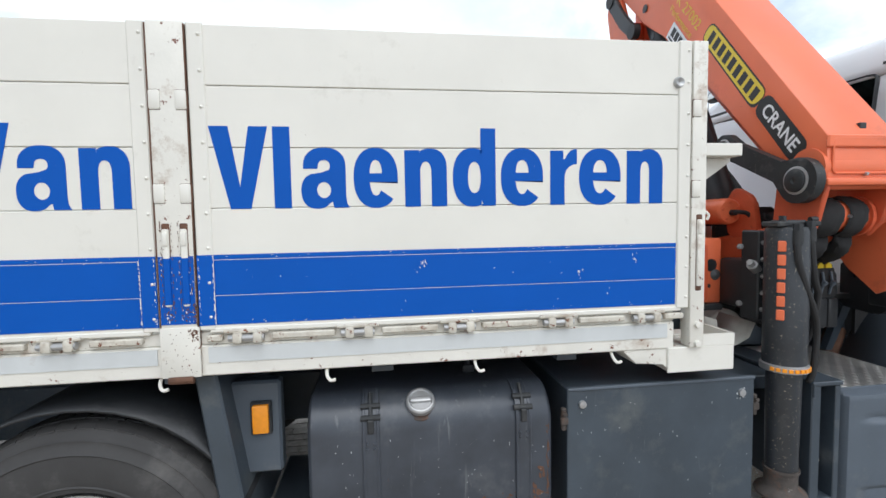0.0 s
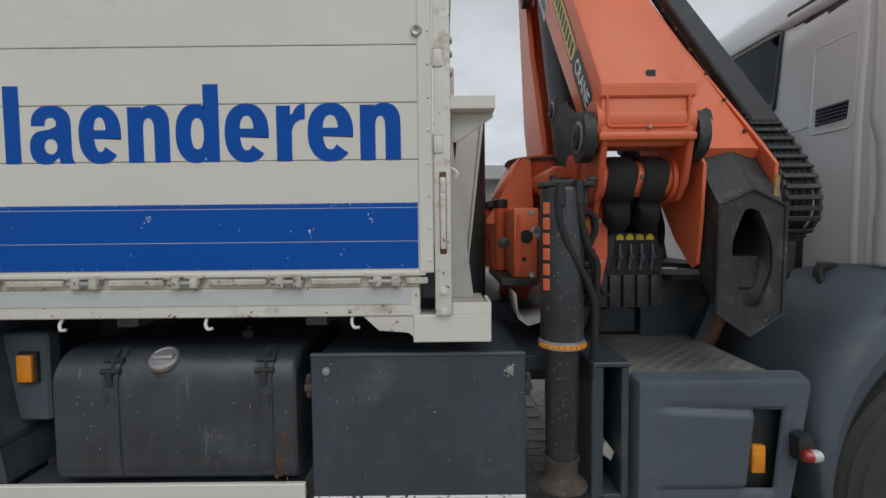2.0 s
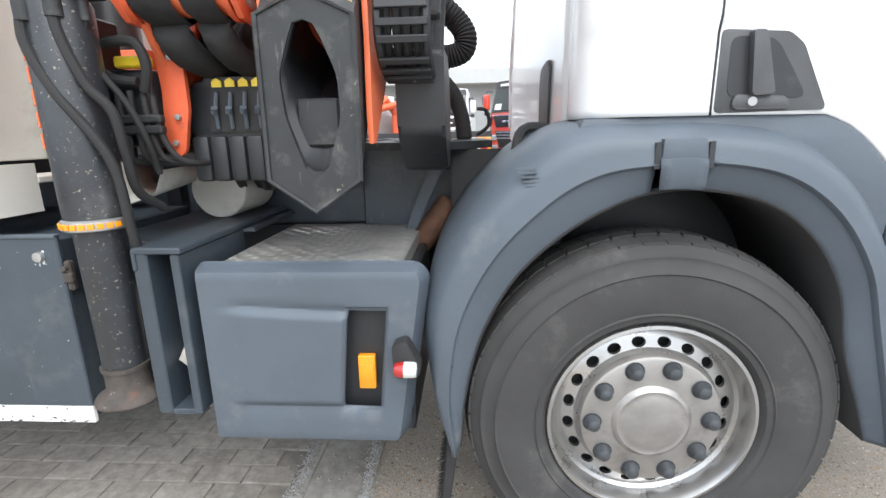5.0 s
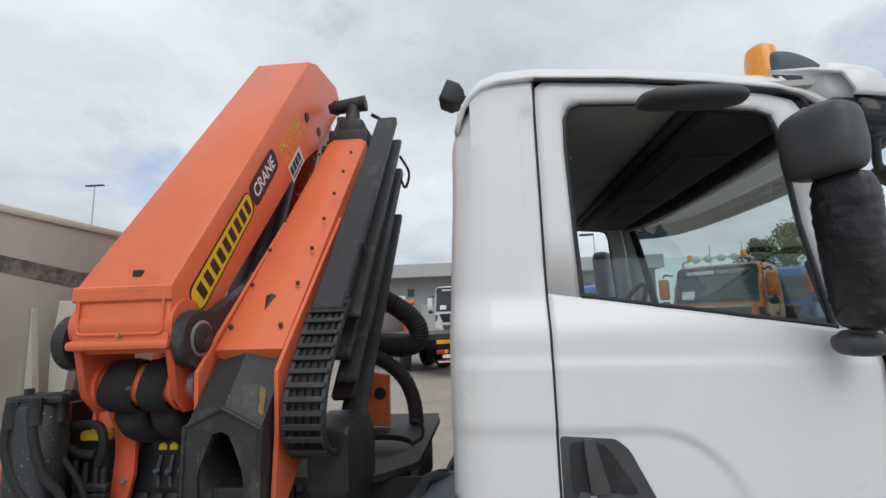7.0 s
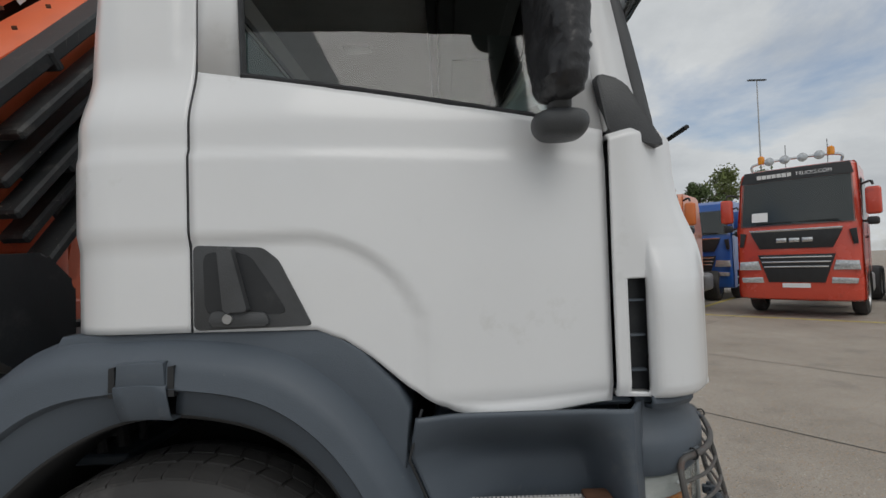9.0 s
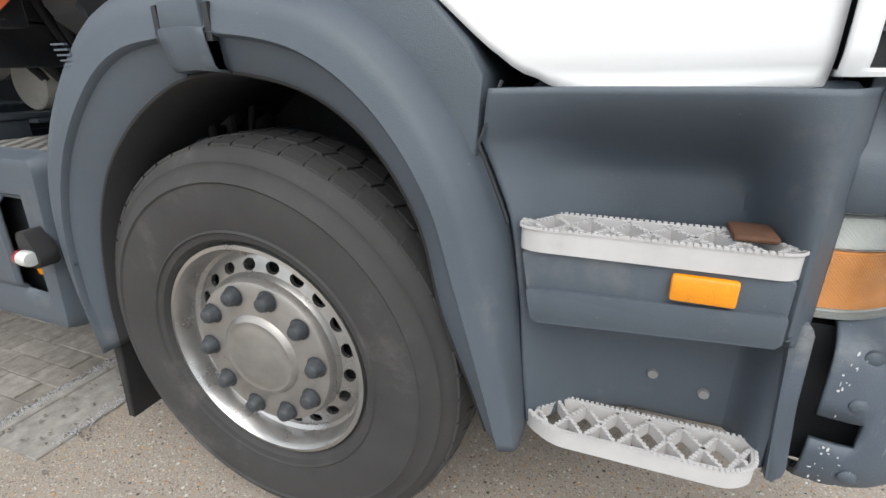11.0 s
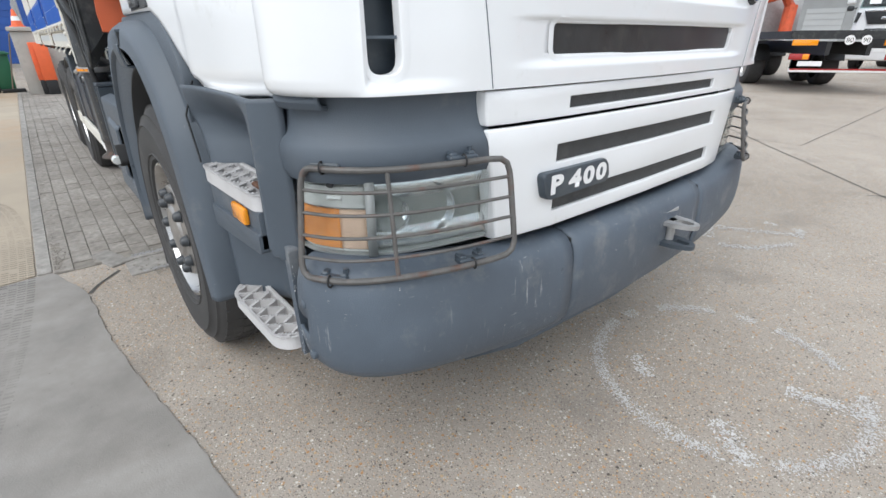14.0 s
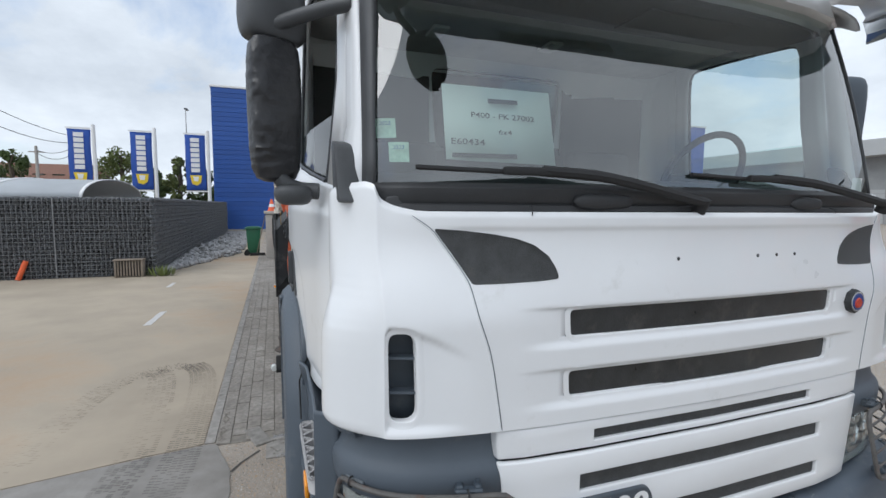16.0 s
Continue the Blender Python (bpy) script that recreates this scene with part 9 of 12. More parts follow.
# turret under the ring, with its sloped side plates
bm = B(); lathe(bm, [(1.922, 0.20), (1.922, 0.262), (1.938, 0.262), (1.938, 0.20)], (2.02, 2.78, 0), "z", 40, cap=False); part("slew_ring", bm, M["black_worn"], crane, "dark greased slew ring")
for ya_ in (2.405, 2.93):
    bm = B(); prism(bm, rounded([(1.60, 1.58), (1.655, 1.668), (1.795, 1.912), (1.84, 1.912), (1.86, 1.58)], 0.015), "y", ya_, ya_ + 0.025, 0.004, 1); part("turret_plate", bm, M["orange"], crane)
bm = B(); loft(bm, [[(1.655, y, 1.668), (1.795, y, 1.912)] for y in (2.43, 2.93)]); solid(part("turret_slope", bm, M["orange"], crane), 0.012)
bm = B(); prism(bm, rounded([(2.02, 1.66), (2.05, 1.84), (2.17, 1.90), (2.24, 1.80), (2.20, 1.64)], 0.03), "x", 1.97, 2.00, 0.006, 1); part("lever_plate", bm, M["orange_worn"], crane)

# main boom
MB = [(1.66, 2.072), (2.79, 3.49), (2.92, 3.55), (3.30, 3.59), (3.37, 3.53), (3.38, 3.43), (3.16, 3.22), (2.98, 3.02), (2.76, 2.87), (2.55, 2.67), (2.29, 2.39), (2.05, 2.14), (1.93, 2.03), (1.86, 1.93), (1.84, 1.86), (1.69, 1.855), (1.655, 1.89)]
bm = B(); prism(bm, MB, "x", 1.95, 2.282, 0.012, 2)
mb = part("main_boom", bm, M["orange"], crane, "orange main boom with yellow and black sticker")
bm = B(); box(bm, 1.945, 2.287, 1.648, 1.664, 2.02, 2.072, 0.006, 1); box(bm, 1.94, 2.29, 1.640, 1.70, 1.868, 1.90, 0.012, 2); part("foot_flange", bm, M["orange"], mb)
bm = B(); cyl(bm, (1.94, 1.735, 1.945), (2.292, 1.735, 1.945), 0.082, seg=28); part("foot_tube", bm, M["orange"], mb)
bm = B(); box(bm, 2.125, 2.155, 1.682, 1.70, 2.10, 2.125, 0.002, 1, Matrix.Identity(4)); part("notch", bm, M["black"], mb)
d_ = Vector((0, 2.79 - 1.66, 3.49 - 2.072)).normalized(); n_ = Vector((0, d_.z, -d_.y))


def boom_pose(x, u, v, front):
    """On the boom's side face: u metres along it, v metres in from its upper edge."""
    o = Vector((x, 1.66, 2.072)) + d_ * u + n_ * v
    return frame_at(o, d_, -n_) if front else frame_at(o, -d_, -n_)


def on_face(bm, pts, x, front, t=0.0012):
    vs = [bm.verts.new(Vector((x, 1.66, 2.072)) + d_ * u + n_ * v) for u, v in pts]
    bm.faces.new(vs)


for x, front in ((2.2832, True), (1.9488, False)):
    e = 0.0006 if front else -0.0006

    def along(pts):
        """Sticker points run up the boom on one face and down on the other."""
        return pts if front else [(0.99 - u, v) for u, v in pts]
    bm = B(); on_face(bm, along(rounded([(0.02, 0.075), (0.62, 0.075), (0.62, 0.185), (0.02, 0.185)], 0.05)), x, front); a_ = part("brand_sticker", bm, M["black_print"], mb, "long yellow and black sticker", smooth=False)
    bm = B(); on_face(bm, along(rounded([(0.026, 0.083), (0.62, 0.083), (0.60, 0.177), (0.026, 0.177)], 0.045)), x + e, front); part("sticker_field", bm, M["yellow"], a_, smooth=False)
    bm = B(); on_face(bm, along(rounded([(0.62, 0.075), (0.97, 0.075), (0.97, 0.185), (0.62, 0.185)], 0.045)), x + e, front); part("sticker_field", bm, M["black_print"], a_, smooth=False)
    for k in range(9):
        bm = B(); on_face(bm, along([(0.07 + k * 0.059, 0.10), (0.108 + k * 0.059, 0.10), (0.108 + k * 0.059, 0.162), (0.07 + k * 0.059, 0.162)]), x + 2 * e, front)
        part("name_bar", bm, M["black_print"], a_, smooth=False)
    write("sticker_word", "CRANE", boom_pose(x + 2 * e, 0.66 if front else 0.33, 0.160, front), 0.062, M["white_print"], a_, width=0.27, bold=0.02)
    write("model_word", "PK 27002", boom_pose(x + e, 1.04 if front else 1.38, 0.175, front), 0.055, M["yellow"], mb, width=0.34)
    write("model_word", "Performance", boom_pose(x + e, 1.06 if front else 1.36, 0.235, front), 0.038, M["yellow"], mb, width=0.30)
    bm = B(); on_face(bm, [(1.05, 0.250), (1.27, 0.250), (1.27, 0.350), (1.05, 0.350)], x + e, front); part("dealer_sticker", bm, M["white_print"], mb, smooth=False)
    for k in range(4):
        bm = B(); on_face(bm, [(1.066 + 0.046 * k, 0.266), (1.104 + 0.046 * k, 0.266), (1.104 + 0.046 * k, 0.318), (1.066 + 0.046 * k, 0.318)], x + 2 * e, front); part("dealer_bar", bm, M["black_print"], mb, smooth=False)
    bm = B(); on_face(bm, [(1.07, 0.328), (1.25, 0.328), (1.25, 0.338), (1.07, 0.338)], x + 2 * e, front); part("dealer_bar", bm, M["black_print"], mb, smooth=False)
    for u, v, r in ((1.50, 0.20, 0.028), (1.62, 0.36, 0.026), (1.40, 0.42, 0.022), (1.72, 0.52, 0.03)):
        p = Vector((x, 1.66, 2.072)) + d_ * u + n_ * v
        bm = B(); boss(bm, p.x - 0.003, p.x + 0.006 * (1 if front else -1), p.y, p.z, r, 18); part("pin_end", bm, M["black"], mb)
# link arms and pins
def dogbone(c0, r0, c1, r1, waist, n=44):
    """Outline of a link: two round eyes and a drawn-in waist between them."""
    a, b = Vector(c0), Vector(c1)
    L = (b - a).length
    u = (b - a) / L
    v = Vector((-u.y, u.x))
    up, down = [], []
    for i in range(n + 1):
        q = 0.5 - 0.5 * math.cos(math.pi * i / n)
        s_ = -r0 + (L + r0 + r1) * q
        h0 = math.sqrt(max(0.0, r0 * r0 - s_ * s_)) if s_ < r0 else 0.0
        h1 = math.sqrt(max(0.0, r1 * r1 - (s_ - L) ** 2)) if s_ > L - r1 else 0.0
        w = waist if 0 < s_ < L else 0.0
        h = (h0 ** 5 + h1 ** 5 + w ** 5) ** 0.2
        p = a + u * s_
        up.append(tuple(p + v * h))
        if 0 < i < n:
            down.append(tuple(p - v * h))
    return up + down[::-1]


for xa, xb, out_ in ((1.893, 1.935, -1), (2.298, 2.340, 1)):
    bm = B(); prism(bm, dogbone((1.738, 1.896), 0.094, (2.152, 2.092), 0.064, 0.046), "x", xa, xb, 0.006, 2)
    la = part("link_arm", bm, M["black_worn"], crane, "black steel link arm, worn bare at the pin")
    xo = xa if out_ < 0 else xb
    for cy, cz, r in ((1.738, 1.896, 0.048), (2.152, 2.092, 0.034)):
        bm = B(); lathe(bm, [(xo - out_ * 0.06, r * 1.22), (xo + out_ * 0.003, r * 1.22), (xo + out_ * 0.005, r * 1.12), (xo + out_ * 0.005, r * 1.02)], (0, cy, cz), "x", 28, cap=False); part("pin_bush", bm, M["steel"], la)
        bm = B(); lathe(bm, [(xo - out_ * 0.05, r), (xo + out_ * 0.010, r), (xo + out_ * 0.014, r * 0.88), (xo + out_ * 0.014, 0.012), (xo + out_ * 0.009, 0.008), (xo + out_ * 0.009, 0.0)], (0, cy, cz), "x", 28, cap=False); part("link_pin", bm, M["black_worn"], la)
# knuckle below the boom foot
bm = B(); boss(bm, 1.965, 2.285, 1.80, 1.745, 0.070, 28); kn = part("knuckle_tube", bm, M["orange"], crane, "orange knuckle tube with black hose wraps")
M["cloth"] = mat("dusty black cloth", (0.018, 0.018, 0.019, 1), 0.9, var=0.3, scale=14, bump=0.6, bscale=40)
wrap_rng = random.Random(11)
for xa, xb in ((2.000, 2.112), (2.135, 2.228)):
    rows = []
    for i in range(13):
        x = xa + (xb - xa) * i / 12
        e_ = 0.080 + 0.010 * math.sin(math.pi * i / 12) ** 0.5
        rows.append([(x + 0.006 * math.sin(3 * a_), 1.80 + (e_ + wrap_rng.uniform(-0.003, 0.003)) * math.cos(a_), 1.742 + (e_ + wrap_rng.uniform(-0.003, 0.003)) * math.sin(a_)) for a_ in [2 * math.pi * k / 32 for k in range(32)]])
    bm = B(); loft(bm, rows, close=True); part("hose_wrap", bm, M["cloth"], kn, "creased black cloth wrap")
    xm = (xa + xb) / 2
    rows = []
    for q in smooth_line([(xm, 1.800, 1.690), (xm + 0.006, 1.795, 1.640), (xm + 0.02, 1.84, 1.590), (xm + 0.04, 1.93, 1.565), (xm + 0.06, 2.06, 1.57), (xm + 0.07, 2.18, 1.60)], 6):
        rows.append([(q.x + (xb - xa) * 0.46 * math.cos(a_) + wrap_rng.uniform(-0.003, 0.003), q.y + 0.026 * math.sin(a_) * 0.7, q.z + 0.034 * math.sin(a_) + wrap_rng.uniform(-0.003, 0.003)) for a_ in [2 * math.pi * k / 24 for k in range(24)]])
    bm = B(); loft(bm, rows, close=True); part("hose_sleeve", bm, M["cloth"], kn)
for xa in (1.955, 2.265):
    bm = B(); prism(bm, [(1.66, 1.87), (1.90, 1.90), (1.92, 1.70), (1.86, 1.655), (1.76, 1.66), (1.70, 1.72)], "x", xa, xa + 0.025, 0.005, 1); part("knuckle_cheek", bm, M["orange_worn"], kn)
bm = B(); lathe(bm, [(2.28, 0.056), (2.303, 0.056), (2.309, 0.050), (2.309, 0.044)], (0, 1.80, 1.745), "x", 28, cap=False); part("pin_bush", bm, M["steel"], kn)
bm = B(); lathe(bm, [(2.28, 0.045), (2.315, 0.045), (2.319, 0.038), (2.319, 0.0)], (0, 1.80, 1.745), "x", 28, cap=False); part("knuckle_pin", bm, M["black_worn"], kn)
for xk in (1.985, 2.252):
    bm = B(); lathe(bm, [(xk - 0.008, 0.070), (xk - 0.008, 0.086), (xk + 0.008, 0.086), (xk + 0.008, 0.070)], (0, 1.80, 1.745), "x", 28, cap=False); part("weld_collar", bm, M["orange_worn"], kn)
bm = B(); lathe(bm, [(1.700, 0.007), (1.712, 0.007), (1.716, 0.0)], (2.120, 0, 1.745), "y", 8, cap=False); part("grease_nipple", bm, M["steel"], kn)
# the dark run of hoses behind the knuckle
bundle = random.Random(21)
for k in range(9):
    xh = 2.02 + 0.040 * k
    dy, dz = bundle.uniform(-0.04, 0.06), bundle.uniform(-0.03, 0.03)
    bm = B(); tube(bm, smooth_line([(xh, 2.16 + dy, 1.74 + dz), (xh + 0.01, 2.06 + dy, 1.64 + dz), (xh + bundle.uniform(-0.03, 0.03), 2.04 + dy, 1.50), (xh + bundle.uniform(-0.03, 0.03), 2.10 + dy, 1.32), (xh, 2.20 + dy, 1.18)], 6), bundle.choice((0.016, 0.020, 0.024)), 10); part("hose", bm, M["rubber"], crane)
bm = B(); prism(bm, rounded([(1.985, 1.15), (2.42, 1.15), (2.42, 1.60), (2.34, 1.80), (1.985, 1.80)], 0.02), "y", 2.32, 2.345, 0.004, 1); part("hose_shield", bm, M["black_worn"], crane)
bm = B(); tube(bm, [(x, 1.652 + 0.0, z) for x, z in rounded([(1.972, 1.918), (2.262, 1.918), (2.262, 2.058), (1.972, 2.058)], 0.02)], 0.005, 6, closed=True); part("foot_rim", bm, M["orange"], mb)
bm = B(); lathe(bm, [(1.640, 0.006), (1.652, 0.008), (1.668, 0.008)], (2.12, 0, 1.915), "y", 8); part("grease_nipple", bm, M["steel"], mb)
bm = B(); prism(bm, [(1.78, 1.68), (1.95, 1.70), (2.40, 1.62), (2.40, 1.35), (2.1, 1.30), (1.93, 1.42)], "x", 1.975, 2.0, 0.005, 1); part("knuckle_plate", bm, M["orange"], crane)

# outer boom
O0, O1 = Vector((0, 1.74, 1.50)), Vector((0, 3.04, 2.92))
bd_ = (O1 - O0).normalized()
bm = B(); prism(bm, [(1.76, 1.855), (2.90, 3.03), (3.12, 2.80), (1.95, 1.58)], "x", 2.35, 2.612, 0.05, 2)
ob2 = part("outer_boom", bm, M["orange"], crane, "orange outer boom folded beside the main boom")
for xa, tail in ((2.342, [(2.30, 1.95), (1.90, 1.50), (1.775, 1.40), (1.735, 1.42), (1.715, 1.60)]), (2.606, [(2.30, 1.95), (1.95, 1.52), (1.745, 1.335), (1.705, 1.335), (1.70, 1.42), (1.715, 1.60)])):
    bm = B(); prism(bm, [(1.70, 1.79), (1.80, 1.89), (2.35, 2.42)] + tail, "x", xa, xa + 0.014, 0.003, 1); part("boom_cheek", bm, M["orange"], ob2)
for k in range(7):
    p = Vector((2.48, 1.80, 1.90)) + Vector((0, bd_.y, bd_.z)) * (0.04 + 0.21 * k)
    for dx in (-0.09, 0.09):
        bm = B(); cyl(bm, p + Vector((dx, 0.0, -0.004)), p + Vector((dx, -0.006, 0.008)), 0.008, seg=8); part("bolt", bm, M["rust"], ob2)
hexo = [(2.481, 1.690), (2.600, 1.632), (2.596, 1.247), (2.478, 1.168), (2.362, 1.249), (2.366, 1.638)]
hexi = rounded([(2.455, 1.628), (2.505, 1.620), (2.553, 1.50), (2.556, 1.40), (2.512, 1.262), (2.462, 1.262), (2.418, 1.40), (2.410, 1.50)], 0.022)
hc = (2.479, 1.43)
so_, si_ = by_angle(hexo, hc, 48), by_angle(hexi, hc, 48)
bm = B(); ring_plate(bm, so_, si_, lambda u, v, d: (u, 1.632 + d, v + d * 0.6), 0.012)
hx = part("boom_end", bm, M["black_worn"], crane, "black hexagonal boom end with an opening")
bm = B(); loft(bm, [[(u, 1.640 + d * 0.30, v + d * 0.36) for u, v in hexo] for d in (0.0, 0.5, 1.0)], close=True); solid(part("boom_shell", bm, M["black_worn"], hx, smooth=False), 0.01, -1)
# hollow of the boom end: its deep shade is put into plain black sheets
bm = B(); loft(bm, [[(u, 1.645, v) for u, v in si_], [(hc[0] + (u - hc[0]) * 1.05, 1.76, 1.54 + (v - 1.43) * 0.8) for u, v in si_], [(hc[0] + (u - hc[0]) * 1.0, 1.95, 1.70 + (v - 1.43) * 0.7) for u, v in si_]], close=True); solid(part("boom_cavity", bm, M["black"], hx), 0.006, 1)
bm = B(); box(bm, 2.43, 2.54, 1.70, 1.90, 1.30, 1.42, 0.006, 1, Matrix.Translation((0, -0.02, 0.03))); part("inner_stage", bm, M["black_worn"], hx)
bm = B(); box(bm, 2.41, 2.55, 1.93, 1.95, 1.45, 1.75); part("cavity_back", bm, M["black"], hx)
bm = B(); tube(bm, [(u, 1.632, v) for u, v in hexo], 0.008, 6, closed=True); part("weld_rim", bm, M["black_worn"], hx)
M["brass"] = mat("tarnished brass plate", (0.34, 0.24, 0.10, 1), 0.5, metal=0.6, var=0.3, scale=30, dirt=(0.12, 0.08, 0.04, 1), dirt_amt=0.4, dirt_scale=20)
bm = B(); prism(bm, [(2.575, 1.655), (2.592, 1.646), (2.60, 1.74), (2.583, 1.75)], "y", 1.664, 1.668); part("label_tag", bm, M["brass"], hx, "worn brass label")
# hose rail and drag chain
def rail_bar(y0, z0, L, h, xa, xb, name="hose_rail"):
    m = Matrix.Translation((0, y0, z0)) @ Matrix.Rotation(math.atan2(bd_.z, bd_.y), 4, "X")
    bm = B(); box(bm, xa, xb, 0, L, -h, 0, 0.008, 1, m)
    return part(name, bm, M["black_worn"], crane)
rail_bar(1.895, 1.985, 1.66, 0.05, 2.645, 2.765)
for (y, z, L, xa, xb) in ((2.02, 1.96, 1.50, 2.70, 2.79), (2.12, 1.94, 1.42, 2.655, 2.74), (2.22, 1.90, 1.35, 2.70, 2.78), (2.00, 1.81, 1.6, 2.66, 2.76), (2.02, 1.72, 1.6, 2.70, 2.78), (2.08, 1.65, 1.5, 2.66, 2.75), (2.12, 1.56, 1.4, 2.68, 2.78)):
    rail_bar(y, z, L, 0.035, xa, xb)
rail_bar(2.15, 2.26, 0.03, 0.07, 2.64, 2.775, "rail_clip")
rail_bar(2.06, 1.96, 1.6, 0.38, 2.648, 2.662, "rail_carrier")
chain = smooth_line([(0, 1.97, 2.02), (0, 1.90, 1.95), (0, 1.81, 1.85), (0, 1.735, 1.755), (0, 1.700, 1.66), (0, 1.715, 1.575), (0, 1.785, 1.525), (0, 1.88, 1.52), (0, 1.98, 1.56)], 5)
acc = 0
prev = chain[0]
links = []
for p in chain:
    acc += (p - prev).length
    if acc >= 0.034 or not links:
        links.append((p, (p - prev).normalized() if (p - prev).length > 0 else Vector((0, -0.7, -0.7)))); acc = 0
    prev = p
bm = B(); tube(bm, [(2.645, p.y, p.z) for p in chain], 0.012, 6); drag = part("drag_chain", bm, M["black"], crane, "black plastic drag chain carrying hoses")
bm = B(); tube(bm, [(2.765, p.y, p.z) for p in chain], 0.012, 6); part("chain_side", bm, M["black"], drag)
for k in range(4):
    bm = B(); tube(bm, [(2.668 + k * 0.025, p.y + 0.012, p.z + 0.012) for p in chain], 0.009, 6); part("chain_hose", bm, M["rubber"], drag)
for xk in (2.664, 2.688, 2.712, 2.738):
    bm = B(); tube(bm, [(xk, q.y + 0.012, q.z + 0.006) for q in chain[:-6]], 0.0105, 8); part("hose", bm, M["rubber"], crane)
for p, t in links:
    a = math.atan2(t.z, t.y)
    bm = B(); box(bm, 2.640, 2.770, -0.009, 0.009, 0.010, 0.020, 0.002, 1, Matrix.Translation((0, p.y, p.z)) @ Matrix.Rotation(a + math.pi, 4, "X")); part("chain_link", bm, M["black_worn"], drag)
bm = B(); prism(bm, rounded([(1.84, 1.585), (2.10, 1.60), (2.22, 1.50), (2.22, 1.26), (2.02, 1.24), (1.86, 1.36)], 0.02), "x", 2.66, 2.80, 0.01, 1); part("chain_box", bm, M["black"], crane)
# corrugated hose loop
bm = B(); tube(bm, smooth_line([(2.60, 3.14, 2.09), (2.70, 3.17, 2.03), (2.79, 3.2, 1.96), (2.845, 3.2, 1.88), (2.835, 3.2, 1.80), (2.76, 3.2, 1.77), (2.68, 3.2, 1.775), (2.58, 3.17, 1.79)], 10), 0.060, 14, ripple=0.09); ch = part("corrugated_hose", bm, M["rubber"], crane, "black corrugated hose loop")
bm = B(); tube(bm, smooth_line([(2.58, 3.1, 1.73), (2.68, 3.12, 1.67), (2.77, 3.12, 1.58), (2.82, 3.12, 1.46), (2.84, 3.10, 1.33)], 8), 0.042, 12, ripple=0.06); part("hose_tail", bm, M["rubber"], ch)
bm = B(); tube(bm, smooth_line([(2.90, 2.56, 1.35), (2.95, 2.55, 1.39), (2.94, 2.55, 1.45), (2.90, 2.55, 1.46)], 5), 0.008, 6); part("wire_loop", bm, M["rubber"], ch)
# boom head
bm = B(); box(bm, 2.36, 2.61, 2.90, 3.10, 2.98, 3.10, 0.02, 2, Matrix.Identity(4)); hd_ = part("boom_head", bm, M["black_worn"], crane, "black boom head with hook fittings")
bm = B(); box(bm, 2.40, 2.56, 2.96, 3.10, 3.08, 3.20, 0.03, 2); cyl(bm, (2.48, 3.02, 3.18), (2.48, 3.04, 3.30), 0.05, 0.04, 14); part("swivel", bm, M["black_worn"], hd_)
bm = B(); cyl(bm, (2.36, 3.05, 3.31), (2.56, 3.05, 3.33), 0.042, 0.05, 16); cyl(bm, (2.32, 3.05, 3.305), (2.37, 3.05, 3.31), 0.03, 0.05, 12); part("rotor", bm, M["black_worn"], hd_)
bm = B(); tube(bm, smooth_line([(2.60, 3.03, 3.24), (2.66, 3.05, 3.20), (2.68, 3.06, 3.10), (2.66, 3.06, 3.0)], 5), 0.012, 8); tube(bm, smooth_line([(2.78, 3.02, 2.95), (2.83, 3.06, 2.85), (2.80, 3.08, 2.76), (2.77, 3.05, 2.84)], 5), 0.008, 8); part("hose", bm, M["rubber"], hd_)
for xa in (1.915, 2.29):
    bm = B(); prism(bm, [(3.02, 3.02), (3.10, 2.98), (3.24, 3.10), (3.40, 3.30), (3.40, 3.38), (3.33, 3.38), (3.20, 3.20)], "x", xa, xa + 0.03, 0.008, 1); tl = part("tip_link", bm, M["black"], crane)
    for cy, cz in ((3.06, 3.01), (3.36, 3.34)):
        bm = B(); boss(bm, xa - 0.008, xa + 0.038, cy, cz, 0.05, 20); part("link_pin", bm, M["black_worn"], tl)
# oil tray behind the leg
bm = B(); lathe(bm, [(2.16, 0.10), (2.165, 0.105), (2.42, 0.105), (2.425, 0.10)], (1.93, 0, 1.17), "y", 24); part("oil_can", bm, M["headboard"], crane)

# ---- far side of the yard: parked trucks, trees, warehouse ----
M["truck_red"] = mat("red truck paint", (0.60, 0.070, 0.040, 1), 0.25, var=0.05, scale=2, coat=0.5, dirt=(0.30, 0.05, 0.04, 1), dirt_amt=0.1)
M["truck_orange"] = mat("orange truck paint", (0.62, 0.16, 0.035, 1), 0.3, var=0.05, scale=2, coat=0.4)
M["truck_blue"] = mat("blue truck paint", (0.012, 0.09, 0.36, 1), 0.3, var=0.06, scale=2, coat=0.4)
M["truck_white"] = mat("white truck paint", (0.74, 0.75, 0.76, 1), 0.3, var=0.04, scale=2, coat=0.4, dirt=(0.5, 0.5, 0.48, 1), dirt_amt=0.1)
M["plastic_black"] = mat("black truck plastic", (0.02, 0.021, 0.023, 1), 0.45, var=0.2, scale=6, bump=0.1, bscale=200)
M["truck_glass"] = glass("dark truck glass", (0.30, 0.42, 0.42, 1), ior=1.8)
M["lamp_clear"] = mat("clear lamp unit", (0.55, 0.57, 0.58, 1), 0.15, metal=0.5, var=0.35, scale=22, coat=0.8)
M["deck_wood"] = mat("worn deck planks", (0.12, 0.095, 0.075, 1), 0.85, var=0.3, scale=6, bump=0.3, bscale=60)
M["leaf"] = mat("green leaves", (0.13, 0.16, 0.05, 1), 0.6, var=0.45, scale=1.2)
